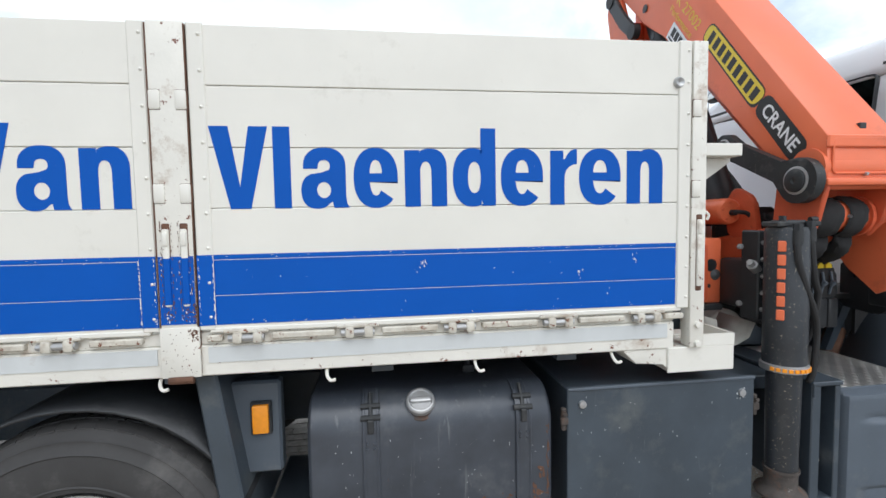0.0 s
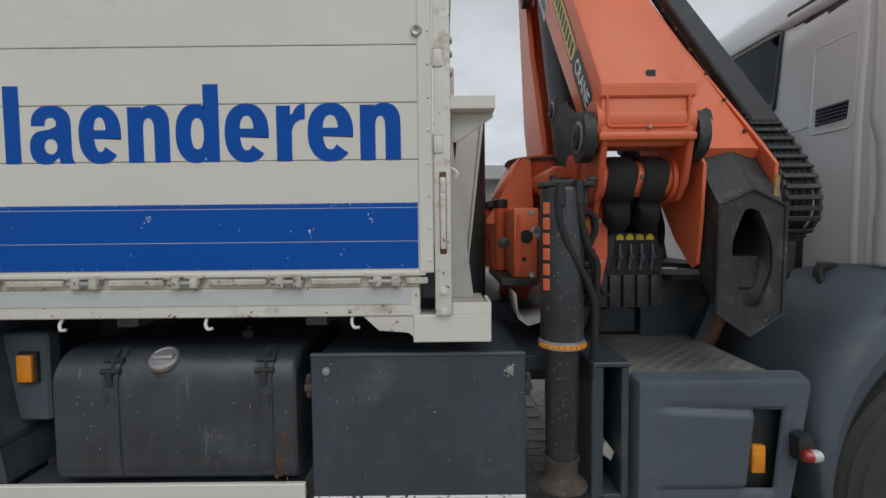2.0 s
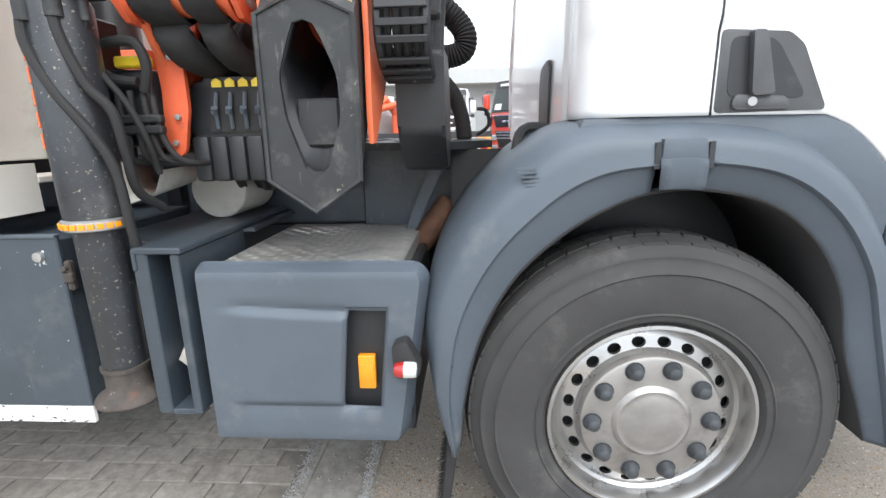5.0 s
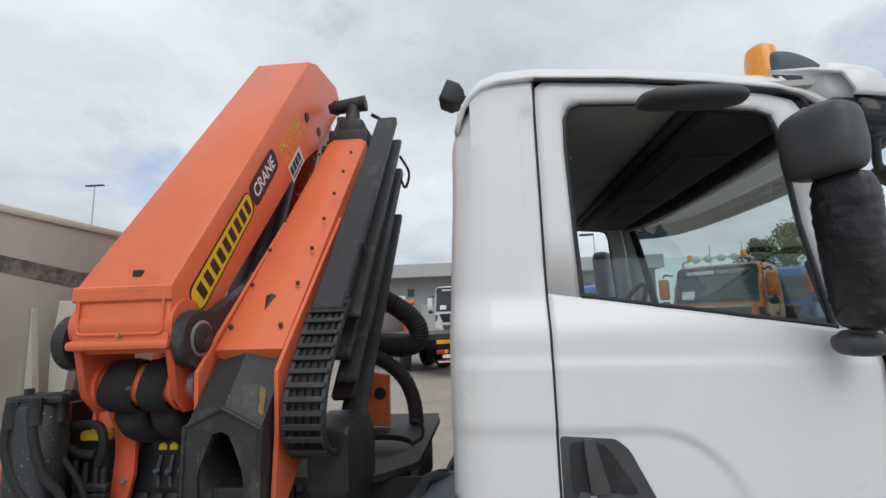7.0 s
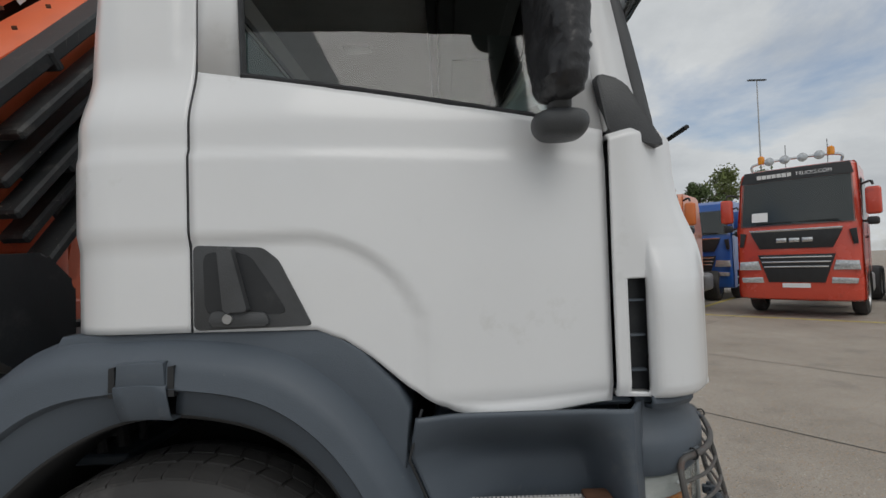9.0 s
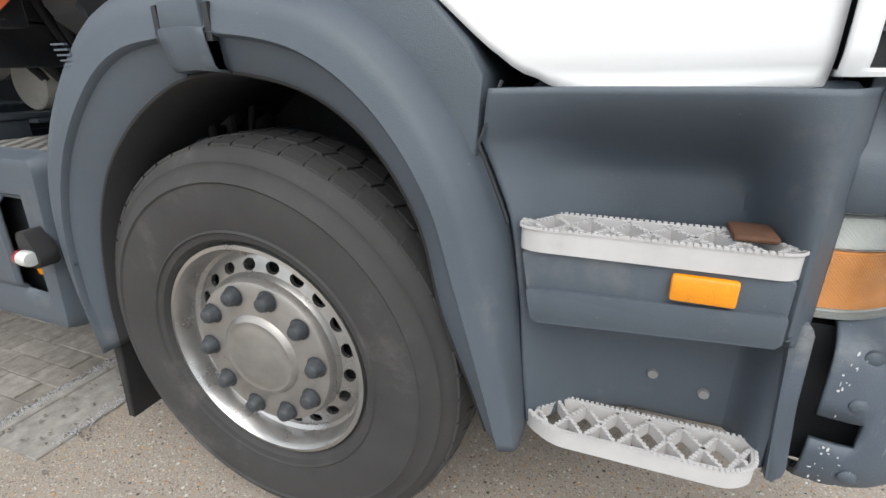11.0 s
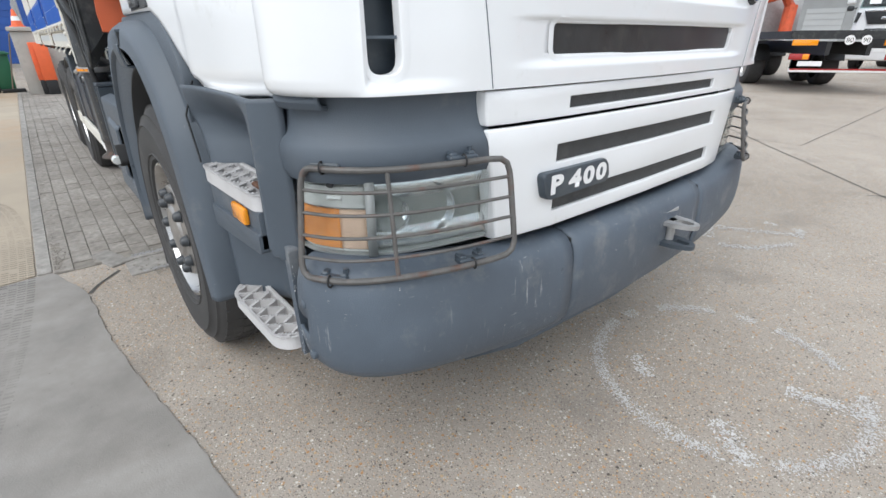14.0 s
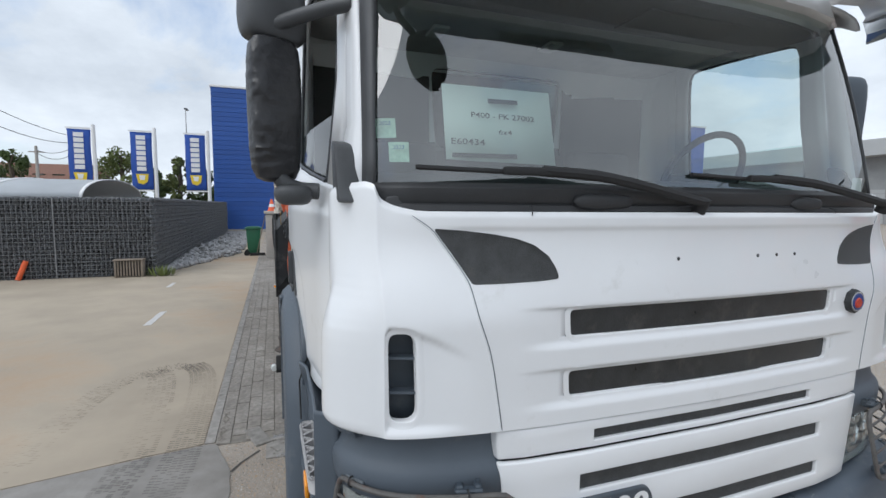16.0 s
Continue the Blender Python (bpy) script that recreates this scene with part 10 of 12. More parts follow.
M["leaf_dark"] = mat("dark green leaves", (0.065, 0.10, 0.03, 1), 0.6, var=0.45, scale=1.2)
M["bark"] = mat("grey brown bark", (0.10, 0.08, 0.06, 1), 0.9, var=0.3, scale=10, bump=0.5, bscale=30)


def posed(name, m, label, category, group=""):
    e = new(name)
    e.matrix_basis = m
    e.empty_display_size = 0.1
    BASE[e] = Matrix.Identity(4)
    return tagged(e, label, category, group)


def outline(x0, x1, hw, rf, rb=0.06, bow=0.05, n=6):
    """Plan of a cab: the front at x1 is bowed, its corners rounded with rf."""
    pts = [(x0, -hw + rb), (x0, hw - rb), (x0 + rb, hw), (x1 - rf, hw)]
    for i in range(1, n):
        a = math.pi / 2 * i / n
        pts.append((x1 - bow - rf + rf * math.sin(a), hw - rf + rf * math.cos(a)))
    for i in range(n + 1):
        y = (hw - rf) * (1 - 2 * i / n)
        pts.append((x1 - bow * (y / hw) ** 2 * 1.0 - (bow * 0.0), y))
    for i in range(n - 1, 0, -1):
        a = math.pi / 2 * i / n
        pts.append((x1 - bow - rf + rf * math.sin(a), -hw + rf - rf * math.cos(a)))
    pts += [(x1 - rf, -hw), (x0 + rb, -hw)]
    return pts


def far_wheel(e, x, y, r=0.5, w=0.30, out=1):
    """A truck wheel under its truck: tyre with a rim and a hub as sub-parts."""
    bm = B()
    lathe(bm, [(-w / 2, r * 0.62), (-w / 2, r * 0.86), (-w / 2 + 0.04, r * 0.97), (-w * 0.2, r), (w * 0.2, r), (w / 2 - 0.04, r * 0.97), (w / 2, r * 0.86), (w / 2, r * 0.62), (0, r * 0.56)], (x, y, r), "y", 28, cap=False)
    ty = part("wheel", bm, M["tyre"], e)
    bm = B()
    s = out
    lathe(bm, [(s * w * 0.50, r * 0.61), (s * w * 0.45, r * 0.58), (s * w * 0.10, r * 0.54), (s * w * 0.12, r * 0.36), (s * w * 0.38, r * 0.30), (s * w * 0.40, r * 0.05), (s * w * 0.40, 0.001)], (x, y, r), "y", 24, cap=False)
    part("rim", bm, M["rim"], ty, "silver steel rim")
    bm = B()
    for k in range(10):
        a = 2 * math.pi * k / 10
        cx, cz = x + 0.40 * r * math.cos(a), r + 0.40 * r * math.sin(a)
        cyl(bm, (cx, y + s * w * 0.2, cz), (cx, y + s * w * 0.36, cz), 0.022, seg=6)
    part("wheel_nuts", bm, M["steel"], ty)
    return ty


def yard_truck(m, paint, label, tall=3.55, hw=1.17, chassis=4.2, sign=True, bar=False, load=None, grille="plastic_black", scale=1.0):
    """A forward-control truck; x forward from its rear, the front face at x = 0, z up from the ground."""
    e = posed("parked_truck", m, label, "truck", "trucks parked across the yard")
    P = M[paint]
    band = tall - 0.36
    # cab shell in rows of outlines
    bm = B()
    rows = []
    for z, x1, h, bow in ((0.98, 0.0, hw, 0.09), (1.5, 0.0, hw, 0.09), (2.08, -0.03, hw, 0.09), (2.16, -0.06, hw, 0.09), (band - 0.05, -0.30, hw - 0.04, 0.10), (tall - 0.12, -0.42, hw - 0.06, 0.10), (tall - 0.02, -0.62, hw - 0.12, 0.12), (tall + 0.02, -0.95, hw - 0.3, 0.12)):
        rows.append([(x, y, z) for x, y in outline(-2.2 + max(0, z - 3.2) * 0.15, x1, h, 0.16, bow=bow)])
    V = loft(bm, rows, close=True)
    bm.faces.new(V[-1]); bm.faces.new(V[0][::-1])
    body = part("cab", bm, P, e)
    # windscreen over a dark sheet painted to stand for the unlit interior
    def front_x(y, z):
        t = (z - 2.16) / (band - 0.05 - 2.16)
        return -0.06 - 0.24 * max(0, t) - 0.09 * (y / hw) ** 2
    def sheet(z0, z1, w0, w1, off, n=8, cz=4):
        return [[((front_x(((j / n) * 2 - 1) * (w0 + (w1 - w0) * i / cz), z0 + (z1 - z0) * i / cz) + off), ((j / n) * 2 - 1) * (w0 + (w1 - w0) * i / cz), z0 + (z1 - z0) * i / cz) for j in range(n + 1)] for i in range(cz + 1)]
    bm = B(); loft(bm, sheet(2.17, band, hw - 0.13, hw - 0.16, 0.012))
    part("cab_interior", bm, M["interior"], body, "dark sheet standing for the unlit cab interior")
    bm = B(); loft(bm, sheet(2.14, band + 0.02, hw - 0.10, hw - 0.13, 0.045))
    part("windscreen", bm, M["truck_glass"], e, "dark tinted windscreen")
    bm = B()
    for j in range(2):
        box(bm, -0.09, -0.07, -0.75 + 0.85 * j, -0.05 + 0.85 * j, 2.20, 2.225, m=Matrix.Translation((0.06, 0, 0)))
    part("wiper_arms", bm, M["plastic_black"], e)
    bm = B(); loft(bm, sheet(2.25, 2.47, 0.16, 0.16, 0.052, 2, 1)); bmesh.ops.translate(bm, verts=bm.verts[:], vec=(0, -0.66, 0))
    part("notice", bm, M["white_print"], e, "white paper notice behind the windscreen")
    if sign:
        bm = B(); loft(bm, sheet(band, tall - 0.08, hw - 0.10, hw - 0.16, 0.052))
        sg = part("sign_band", bm, M["plastic_black"], e, "black sign band with white lettering")
        bm = B()
        for k in range(7):
            box(bm, -0.36, -0.265, -0.72 + 0.10 * k, -0.64 + 0.10 * k, band + 0.08, band + 0.17)
        part("dealer_name_bars", bm, M["white_print"], sg)
        sm = frame_at((front_x(0, band) + 0.058, 0.04, band + 0.08), (0, 1, 0), (-0.25, 0, 1))
        write("lettering", "TRUCKS.COM", sm, 0.09, M["white_print"], sg, width=0.66)
    # side windows and doors
    for s in (-1, 1):
        bm = B()
        y = s * (hw + 0.004)
        prism(bm, [(-0.42, 2.12), (-1.35, 2.12), (-1.35, band - 0.12), (-0.62, band - 0.12)], "y", y - s * 0.02, y)
        wn_ = part("side_window", bm, M["truck_glass"], e, "dark side window")
        bm = B()
        prism(bm, [(-0.40, 2.10), (-1.38, 2.10), (-1.38, band - 0.09), (-0.60, band - 0.09)], "y", y - s * 0.03, y - s * 0.012)
        part("window_seal", bm, M["plastic_black"], wn_)
        bm = B()
        box(bm, -1.32, -1.12, s * hw, s * (hw + 0.03), 1.78, 1.84, 0.01)
        part("door_handle", bm, M["plastic_black"], e)
        bm = B()
        for x in (-0.36, -1.45):
            box(bm, x - 0.006, x + 0.006, min(y, y - s * 0.03), max(y, y - s * 0.03), 1.05, 2.1)
        part("door_joint", bm, M["black_print"], e)
        # mirrors on an arm
        bm = B()
        tube(bm, smooth_line([(-0.35, s * hw, 2.95), (-0.18, s * (hw + 0.16), 2.98), (-0.15, s * (hw + 0.20), 2.9)], 4), 0.025)
        tube(bm, smooth_line([(-0.35, s * hw, 2.15), (-0.18, s * (hw + 0.16), 2.12), (-0.15, s * (hw + 0.20), 2.2)], 4), 0.025)
        arm = part("mirror_arm", bm, M["plastic_black"], e)
        bm = B(); box(bm, -0.26, -0.06, s * (hw + 0.20) - 0.13, s * (hw + 0.20) + 0.13, 2.27, 2.86, 0.06, 3)
        part("mirror", bm, P, arm)
        bm = B(); box(bm, -0.24, -0.08, s * (hw + 0.18) - 0.10, s * (hw + 0.18) + 0.10, 2.05, 2.22, 0.05, 3)
        part("wide_mirror", bm, M["plastic_black"], arm)
    # front: grille, chrome strip, badge, lamps, bumper
    bm = B()
    prism(bm, [(-0.86, 2.00), (0.86, 2.00), (0.68, 1.60), (-0.68, 1.60)], "x", -0.06, 0.022, 0.012)
    g = part("upper_grille", bm, M[grille], e, "black upper grille panel")
    bm = B()
    prism(bm, [(-0.88, 2.05), (0.88, 2.05), (0.84, 2.0), (-0.84, 2.0)], "x", -0.05, 0.034, 0.008)
    part("chrome_strip", bm, M["chrome"], g, "bright chrome strip")
    bm = B()
    box(bm, 0.022, 0.04, -0.34, -0.14, 1.74, 1.84, 0.008); box(bm, 0.022, 0.04, -0.10, 0.10, 1.74, 1.84, 0.008); box(bm, 0.022, 0.04, 0.14, 0.34, 1.74, 1.84, 0.008)
    part("badge", bm, M["chrome"], g, "chrome badge bars")
    bm = B()
    prism(bm, [(-0.72, 1.46), (0.72, 1.46), (0.52, 0.82), (-0.52, 0.82)], "x", -0.07, 0.03, 0.012)
    g2 = part("lower_grille", bm, M["plastic_black"], e, "black lower grille")
    for z, w in ((1.38, 0.66), (1.27, 0.64), (1.16, 0.60)):
        bm = B(); box(bm, 0.02, 0.055, -w, w, z, z + 0.035, 0.008)
        part("grille_bar", bm, M["chrome"], g2, "bright grille bar")
    bm = B()
    rows = []
    for z, x1, h in ((0.40, -0.10, hw - 0.05), (0.44, -0.02, hw), (0.60, 0.02, hw + 0.01), (1.10, 0.01, hw + 0.01), (1.40, -0.005, hw + 0.005)):
        rows.append([(x, y, z) for x, y in outline(-0.62, x1, h, 0.20, bow=0.10)])
    V = loft(bm, rows, close=True)
    bm.faces.new(V[-1]); bm.faces.new(V[0][::-1])
    part("bumper", bm, P, e)
    for s in (-1, 1):
        bm = B()
        prism(bm, [(s * 0.72, 1.32), (s * 1.10, 1.30), (s * 1.12, 1.10), (s * 0.66, 1.10)], "x", -0.20, 0.0, 0.02)
        part("headlight", bm, M["lamp_clear"], e, "clear headlight unit")
        bm = B()
        prism(bm, [(s * 0.64, 0.94), (s * 1.08, 0.92), (s * 1.06, 0.80), (s * 0.62, 0.80)], "x", -0.20, 0.002, 0.015)
        part("fog_light", bm, M["lamp_clear"], e, "clear fog light unit")
        bm = B()
        prism(bm, [(s * 0.96, 1.98), (s * 1.08, 2.0), (s * 1.10, 1.66), (s * 1.02, 1.66)], "x", -0.2, -0.045, 0.01)
        part("corner_vent", bm, M["plastic_black"], e)
        # wheel arch, steps, tank
        bm = B()
        pts = [(-1.43 + 0.66 * math.cos(a), 0.5 + 0.66 * math.sin(a)) for a in [math.pi * k / 12 for k in range(13)]]
        pts += [(-1.43 + 0.57 * math.cos(a), 0.5 + 0.57 * math.sin(a)) for a in [math.pi * (12 - k) / 12 for k in range(13)]]
        y0, y1 = sorted((s * (hw - 0.42), s * (hw + 0.01)))
        prism(bm, pts, "y", y0, y1)
        part("wheel_arch", bm, M["plastic_black"], e)
        bm = B()
        y0, y1 = sorted((s * (hw - 0.22), s * hw))
        for z in (0.45, 0.72):
            box(bm, -0.84, -0.58, y0, y1, z, z + 0.05, 0.01)
        part("entry_step", bm, M["steel"], e)
        far_wheel(e, -1.43, s * (hw - 0.17), 0.5, 0.30, s)
        for k in range(2 if chassis > 5 else 1):
            far_wheel(e, -2.6 - chassis * 0.62 - 1.25 * k, s * (hw - 0.26), 0.5, 0.5, s)
        bm = B()
        y0, y1 = sorted((s * 0.50, s * (hw - 0.02)))
        box(bm, -3.5, -2.35, y0, y1, 0.42, 0.95, 0.10, 3)
        part("fuel_tank" if s > 0 else "side_box", bm, M["steel"] if s > 0 else M["plastic_black"], e)
        bm = B(); box(bm, -2.2 - chassis, -1.0, s * 0.42 - 0.04, s * 0.42 + 0.04, 0.72, 0.98)
        part("chassis_rail", bm, M["plastic_black"], e)
    bm = B(); prism(bm, [(-2.2 - chassis, 0.9), (-2.3, 0.9), (-2.3, 1.0), (-2.2 - chassis, 1.0)], "y", -0.4, 0.4)
    part("chassis_deck", bm, M["plastic_black"], e)
    bm = B()
    for k in range(3):
        tube(bm, smooth_line([(-2.2, -0.2 + 0.1 * k, 1.7), (-2.5, -0.2 + 0.12 * k, 1.25), (-2.6, -0.2 + 0.1 * k, 1.02)], 5), 0.02, 6)
    part("air_lines", bm, M["truck_red"], e, "coiled air lines behind the cab")
    bm = B(); box(bm, 0.02, 0.032, -0.26, 0.26, 0.70, 0.80)
    part("number_plate", bm, M["white_print"], e, "blank white plate")
    if bar:
        bm = B()
        tube(bm, smooth_line([(-0.55, -0.86, tall - 0.04), (-0.52, -0.80, tall + 0.13), (-0.50, 0.0, tall + 0.17), (-0.52, 0.80, tall + 0.13), (-0.55, 0.86, tall - 0.04)], 6), 0.03)
        lb = part("light_bar", bm, M["chrome"], e, "chrome roof light bar")
        for y in (-0.48, -0.17, 0.17, 0.48):
            bm = B(); lathe(bm, [(-0.52, 0.05), (-0.46, 0.10), (-0.42, 0.105), (-0.40, 0.06)], (0, y, tall + 0.15), "x", 16)
            part("spot_lamp", bm, M["lamp_clear"], lb, "round clear spot lamp")
        for y in (-0.66, 0.68):
            bm = B(); lathe(bm, [(tall + 0.13, 0.07), (tall + 0.17, 0.075), (tall + 0.30, 0.07), (tall + 0.33, 0.03)], (-0.52, y, 0), "z", 14)
            part("beacon", bm, M["amber"], e, "amber rotating beacon")
        for y in (-0.2, 0.6):
            bm = B(); tube(bm, [(-0.7, y, tall), (-0.74, y, tall + 0.55)], 0.008, 5)
            part("aerial", bm, M["plastic_black"], e)
    if load == "tipper":
        bm = B(); box(bm, -2.5 - chassis, -2.45, -1.22, 1.22, 1.15, 2.5, 0.04)
        part("tipper_body", bm, M["truck_white"], e, "white steel load body")
        for k in range(6):
            bm = B(); x = -2.6 - k * (chassis - 0.3) / 5
            box(bm, x - 0.06, x + 0.06, -1.27, 1.27, 1.18, 2.48, 0.01)
            part("body_rib", bm, M["truck_white"], e)
    return e


def facing(x, y, z, fx, fy, s=1.0):
    """Pose of a truck whose front centre stands at (x, y, z), looking along (fx, fy)."""
    return pose(x, y, z, 0, 0, math.degrees(math.atan2(fy, fx))) @ Matrix.Scale(s, 4)


yard_truck(facing(12.1, 11.38, 0, -0.715, -0.70), "truck_red", "red truck with roof light bar and black sign band", tall=3.58, bar=True, chassis=5.4)
yard_truck(facing(9.3, 13.35, 0, -0.66, -0.75), "truck_orange", "orange truck with black sign band and amber beacons", tall=3.20, bar=True, chassis=3.0, hw=1.12, load=None)
yard_truck(facing(12.4, 16.4, 0, -0.70, -0.71), "truck_blue", "blue tractor unit behind the red truck", tall=3.3, chassis=3.2, sign=False)
yard_truck(facing(17.6, 12.6, 0, -0.70, -0.71), "truck_white", "white truck at the far end of the row", tall=3.3, chassis=5.0, sign=False, load="tipper")
yard_truck(facing(4.35, 18.9, 0, -0.72, -0.69), "truck_red", "red tractor unit with low black chassis", tall=3.4, chassis=3.4)
yard_truck(facing(7.9, 22.4, 0, -0.70, -0.71), "truck_blue", "dark blue tractor unit beside the red one", tall=3.3, chassis=3.6, sign=False)
yard_truck(facing(1.5, 27.2, 0, -0.05, -1.0, 1.10), "truck_white", "white truck with black grille facing the yard", tall=3.5, chassis=4.5)


# flatbed truck seen from behind, with a folded crane
def flatbed(m):
    e = posed("flatbed_truck", m, "dark flatbed truck with timber deck and tail lamps", "truck", "trucks parked across the yard")
    bm = B()
    for k in range(9):
        box(bm, -6.4, 0.0, -1.25 + k * 0.279, -1.25 + k * 0.279 + 0.268, 1.38, 1.43)
    part("deck_planks", bm, M["deck_wood"], e)
    bm = B(); box(bm, -6.4, 0.02, -1.27, -1.22, 1.26, 1.44); box(bm, -6.4, 0.02, 1.22, 1.27, 1.26, 1.44); box(bm, -0.02, 0.04, -1.27, 1.27, 1.26, 1.45)
    part("deck_frame", bm, M["black_worn"], e)
    for s in (-1, 1):
        bm = B(); box(bm, -8.9, 0.0, s * 0.42 - 0.05, s * 0.42 + 0.05, 0.9, 1.2)
        part("chassis_rail", bm, M["plastic_black"], e)
        for x in (-3.2, -4.5, -7.3, -8.9):
            far_wheel(e, x, s * 0.95, 0.5, 0.45, s)
            bm = B()
            pts = [(x + 0.62 * math.cos(a), 0.5 + 0.62 * math.sin(a)) for a in [math.pi * (0.1 + 0.8 * k / 10) for k in range(11)]]
            pts += [(x + 0.59 * math.cos(a), 0.5 + 0.59 * math.sin(a)) for a in [math.pi * (0.9 - 0.8 * k / 10) for k in range(11)]]
            y0, y1 = sorted((s * 0.70, s * 1.2))
            prism(bm, pts, "y", y0, y1)
            part("mudguard", bm, M["plastic_black"], e)
        bm = B(); box(bm, 0.0, 0.06, s * 1.0 - 0.22, s * 1.0 + 0.22, 0.80, 0.94, 0.015)
        tl = part("tail_lamp", bm, M["red_lens"], e, "red tail lamp")
        bm = B(); box(bm, 0.0, 0.065, s * 1.0 + 0.06, s * 1.0 + 0.2, 0.81, 0.93, 0.01)
        part("indicator", bm, M["amber"], tl, "amber indicator lens")
        bm = B(); box(bm, 0.0, 0.05, s * 0.95 - 0.27, s * 0.95 + 0.27, 1.12, 1.25, 0.005)
        part("reflector_board", bm, M["amber"], e, "amber and red reflector board")
    bm = B(); box(bm, -0.02, 0.06, -1.15, 1.15, 0.52, 0.60, 0.01)
    part("under_run_bar", bm, M["white_print"], e, "white and red under-run bar")
    bm = B(); box(bm, 0.06, 0.066, -1.15, 1.15, 0.57, 0.605)
    part("red_stripe", bm, M["red_lens"], e)
    bm = B(); box(bm, 0.01, 0.025, -0.99, -0.47, 0.66, 0.77)
    part("number_plate", bm, M["white_print"], e, "blank white plate")
    for k, t in enumerate(("80", "90")):
        bm = B(); lathe(bm, [(0.04, 0.105), (0.055, 0.105)], (0, -0.05 + 0.34 * k, 1.24), "x", 20)
        sg = part("speed_sign", bm, M["white_print"], e, "round white speed sticker")
        write("number", t, frame_at((0.057, -0.12 + 0.34 * k, 1.19), (0, 1, 0), (0, 0, 1)), 0.10, M["black_print"], sg, width=0.14)
    bm = B(); box(bm, -6.6, -6.42, -1.2, 1.2, 1.4, 2.5, 0.02)
    part("headboard", bm, M["steel"], e)
    rows = [[(x - 6.9, y, z) for x, y in outline(-1.9, 0.0, 1.15, 0.1)] for z in (1.0, 2.0, 2.9, 3.1)]
    bm = B(); V = loft(bm, rows, close=True); bm.faces.new(V[-1]); bm.faces.new(V[0][::-1])
    fc = part("cab", bm, M["truck_white"], e, "white cab")
    for s in (-1, 1):
        bm = B(); y0, y1 = sorted((s * 1.14, s * 1.156)); box(bm, -8.3, -7.45, y0, y1, 2.05, 2.75)
        part("side_window", bm, M["truck_glass"], fc)
        bm = B(); y0, y1 = sorted((s * 1.14, s * 1.16)); box(bm, -7.44, -7.40, y0, y1, 1.1, 2.8)
        part("door_joint", bm, M["black_print"], fc)
    bm = B()
    tube(bm, [(-6.0, 0.7, 1.3), (-6.0, 0.7, 2.3)], 0.20, 10); tube(bm, [(-6.0, 0.7, 2.2), (-5.9, 0.2, 2.9), (-5.9, -0.8, 2.2)], 0.16, 8); tube(bm, [(-5.7, -0.9, 2.3), (-5.7, 0.9, 2.75)], 0.14, 8)
    part("folded_crane", bm, M["orange_worn"], e, "folded orange loader crane")
    return e


flatbed(pose(2.56, 16.53, 0, 0, 0, math.degrees(math.atan2(-0.81, 0.59))))


# ---- trees ----
def tree(x, y, z, height, radius, seed, leaf="leaf", low=0.3, clumps=34, leaves=170, slim=1.0):
    """A tapered trunk with limbs and a crown of small leaves in uneven clumps."""
    rng = random.Random(seed)
    e = thing("tree", (x, y, z), "broad leafy green tree with an uneven crown", "tree", "trees at the edge of the yard")
    bm = B()
    tube(bm, [(x, y, z), (x + 0.1, y, z + height * 0.3), (x - 0.1, y + 0.1, z + height * 0.6), (x, y, z + height * 0.85)], 0.18, 8)
    for i in range(9):
        a = rng.uniform(0, 6.28)
        h = rng.uniform(low + 0.05, 0.75) * height
        rr = radius * rng.uniform(0.4, 0.8)
        tube(bm, [(x, y, z + h), (x + rr * 0.5 * math.cos(a), y + rr * 0.5 * math.sin(a), z + h + 0.3), (x + rr * math.cos(a), y + rr * math.sin(a), z + h + height * 0.1)], 0.05, 5)
    part("trunk", bm, M["bark"], e)
    verts, faces = [], []
    for c in range(clumps):
        a, u = rng.uniform(0, 6.28), rng.random()
        h = low + (1 - low) * rng.random()
        prof = math.sin(math.pi * min(1, max(0.08, (h - low) / (1 - low) * 0.82 + 0.14))) ** slim
        d = radius * prof * (u ** 0.5)
        cx, cy, cz = x + d * math.cos(a), y + d * math.sin(a), z + h * height * 0.93
        cr = radius * rng.uniform(0.18, 0.36)
        for k in range(leaves):
            v = Vector((rng.gauss(0, 1), rng.gauss(0, 1), rng.gauss(0, 0.8)))
            v = v.normalized() * cr * rng.uniform(0.5, 1.0)
            s = rng.uniform(0.07, 0.17)
            d1 = Vector((rng.gauss(0, 1), rng.gauss(0, 1), rng.gauss(0, 1))).normalized() * s
            d2 = d1.cross(Vector((rng.gauss(0, 1), rng.gauss(0, 1), rng.gauss(0, 1)))).normalized() * s * 0.7
            p = Vector((cx, cy, cz)) + v
            n = len(verts)
            verts += [p - d1, p + d2, p + d1, p - d2]
            faces.append((n, n + 1, n + 2, n + 3))
    me = bpy.data.meshes.new("crown")
    me.from_pydata([tuple(v) for v in verts], [], faces)
    link("crown", me, M[leaf], e, smooth=False)
    return e


for i, (x, y, h, r) in enumerate(((28.0, 44, 8.6, 2.8), (31.6, 46, 10.0, 3.3), (35.5, 45, 9.6, 3.2), (39.5, 47, 8.0, 2.8), (24.5, 50, 6.0, 2.2))):
    tree(x, y, 0, h, r, 11 + i, "leaf" if i % 2 else "leaf_dark", low=0.12)


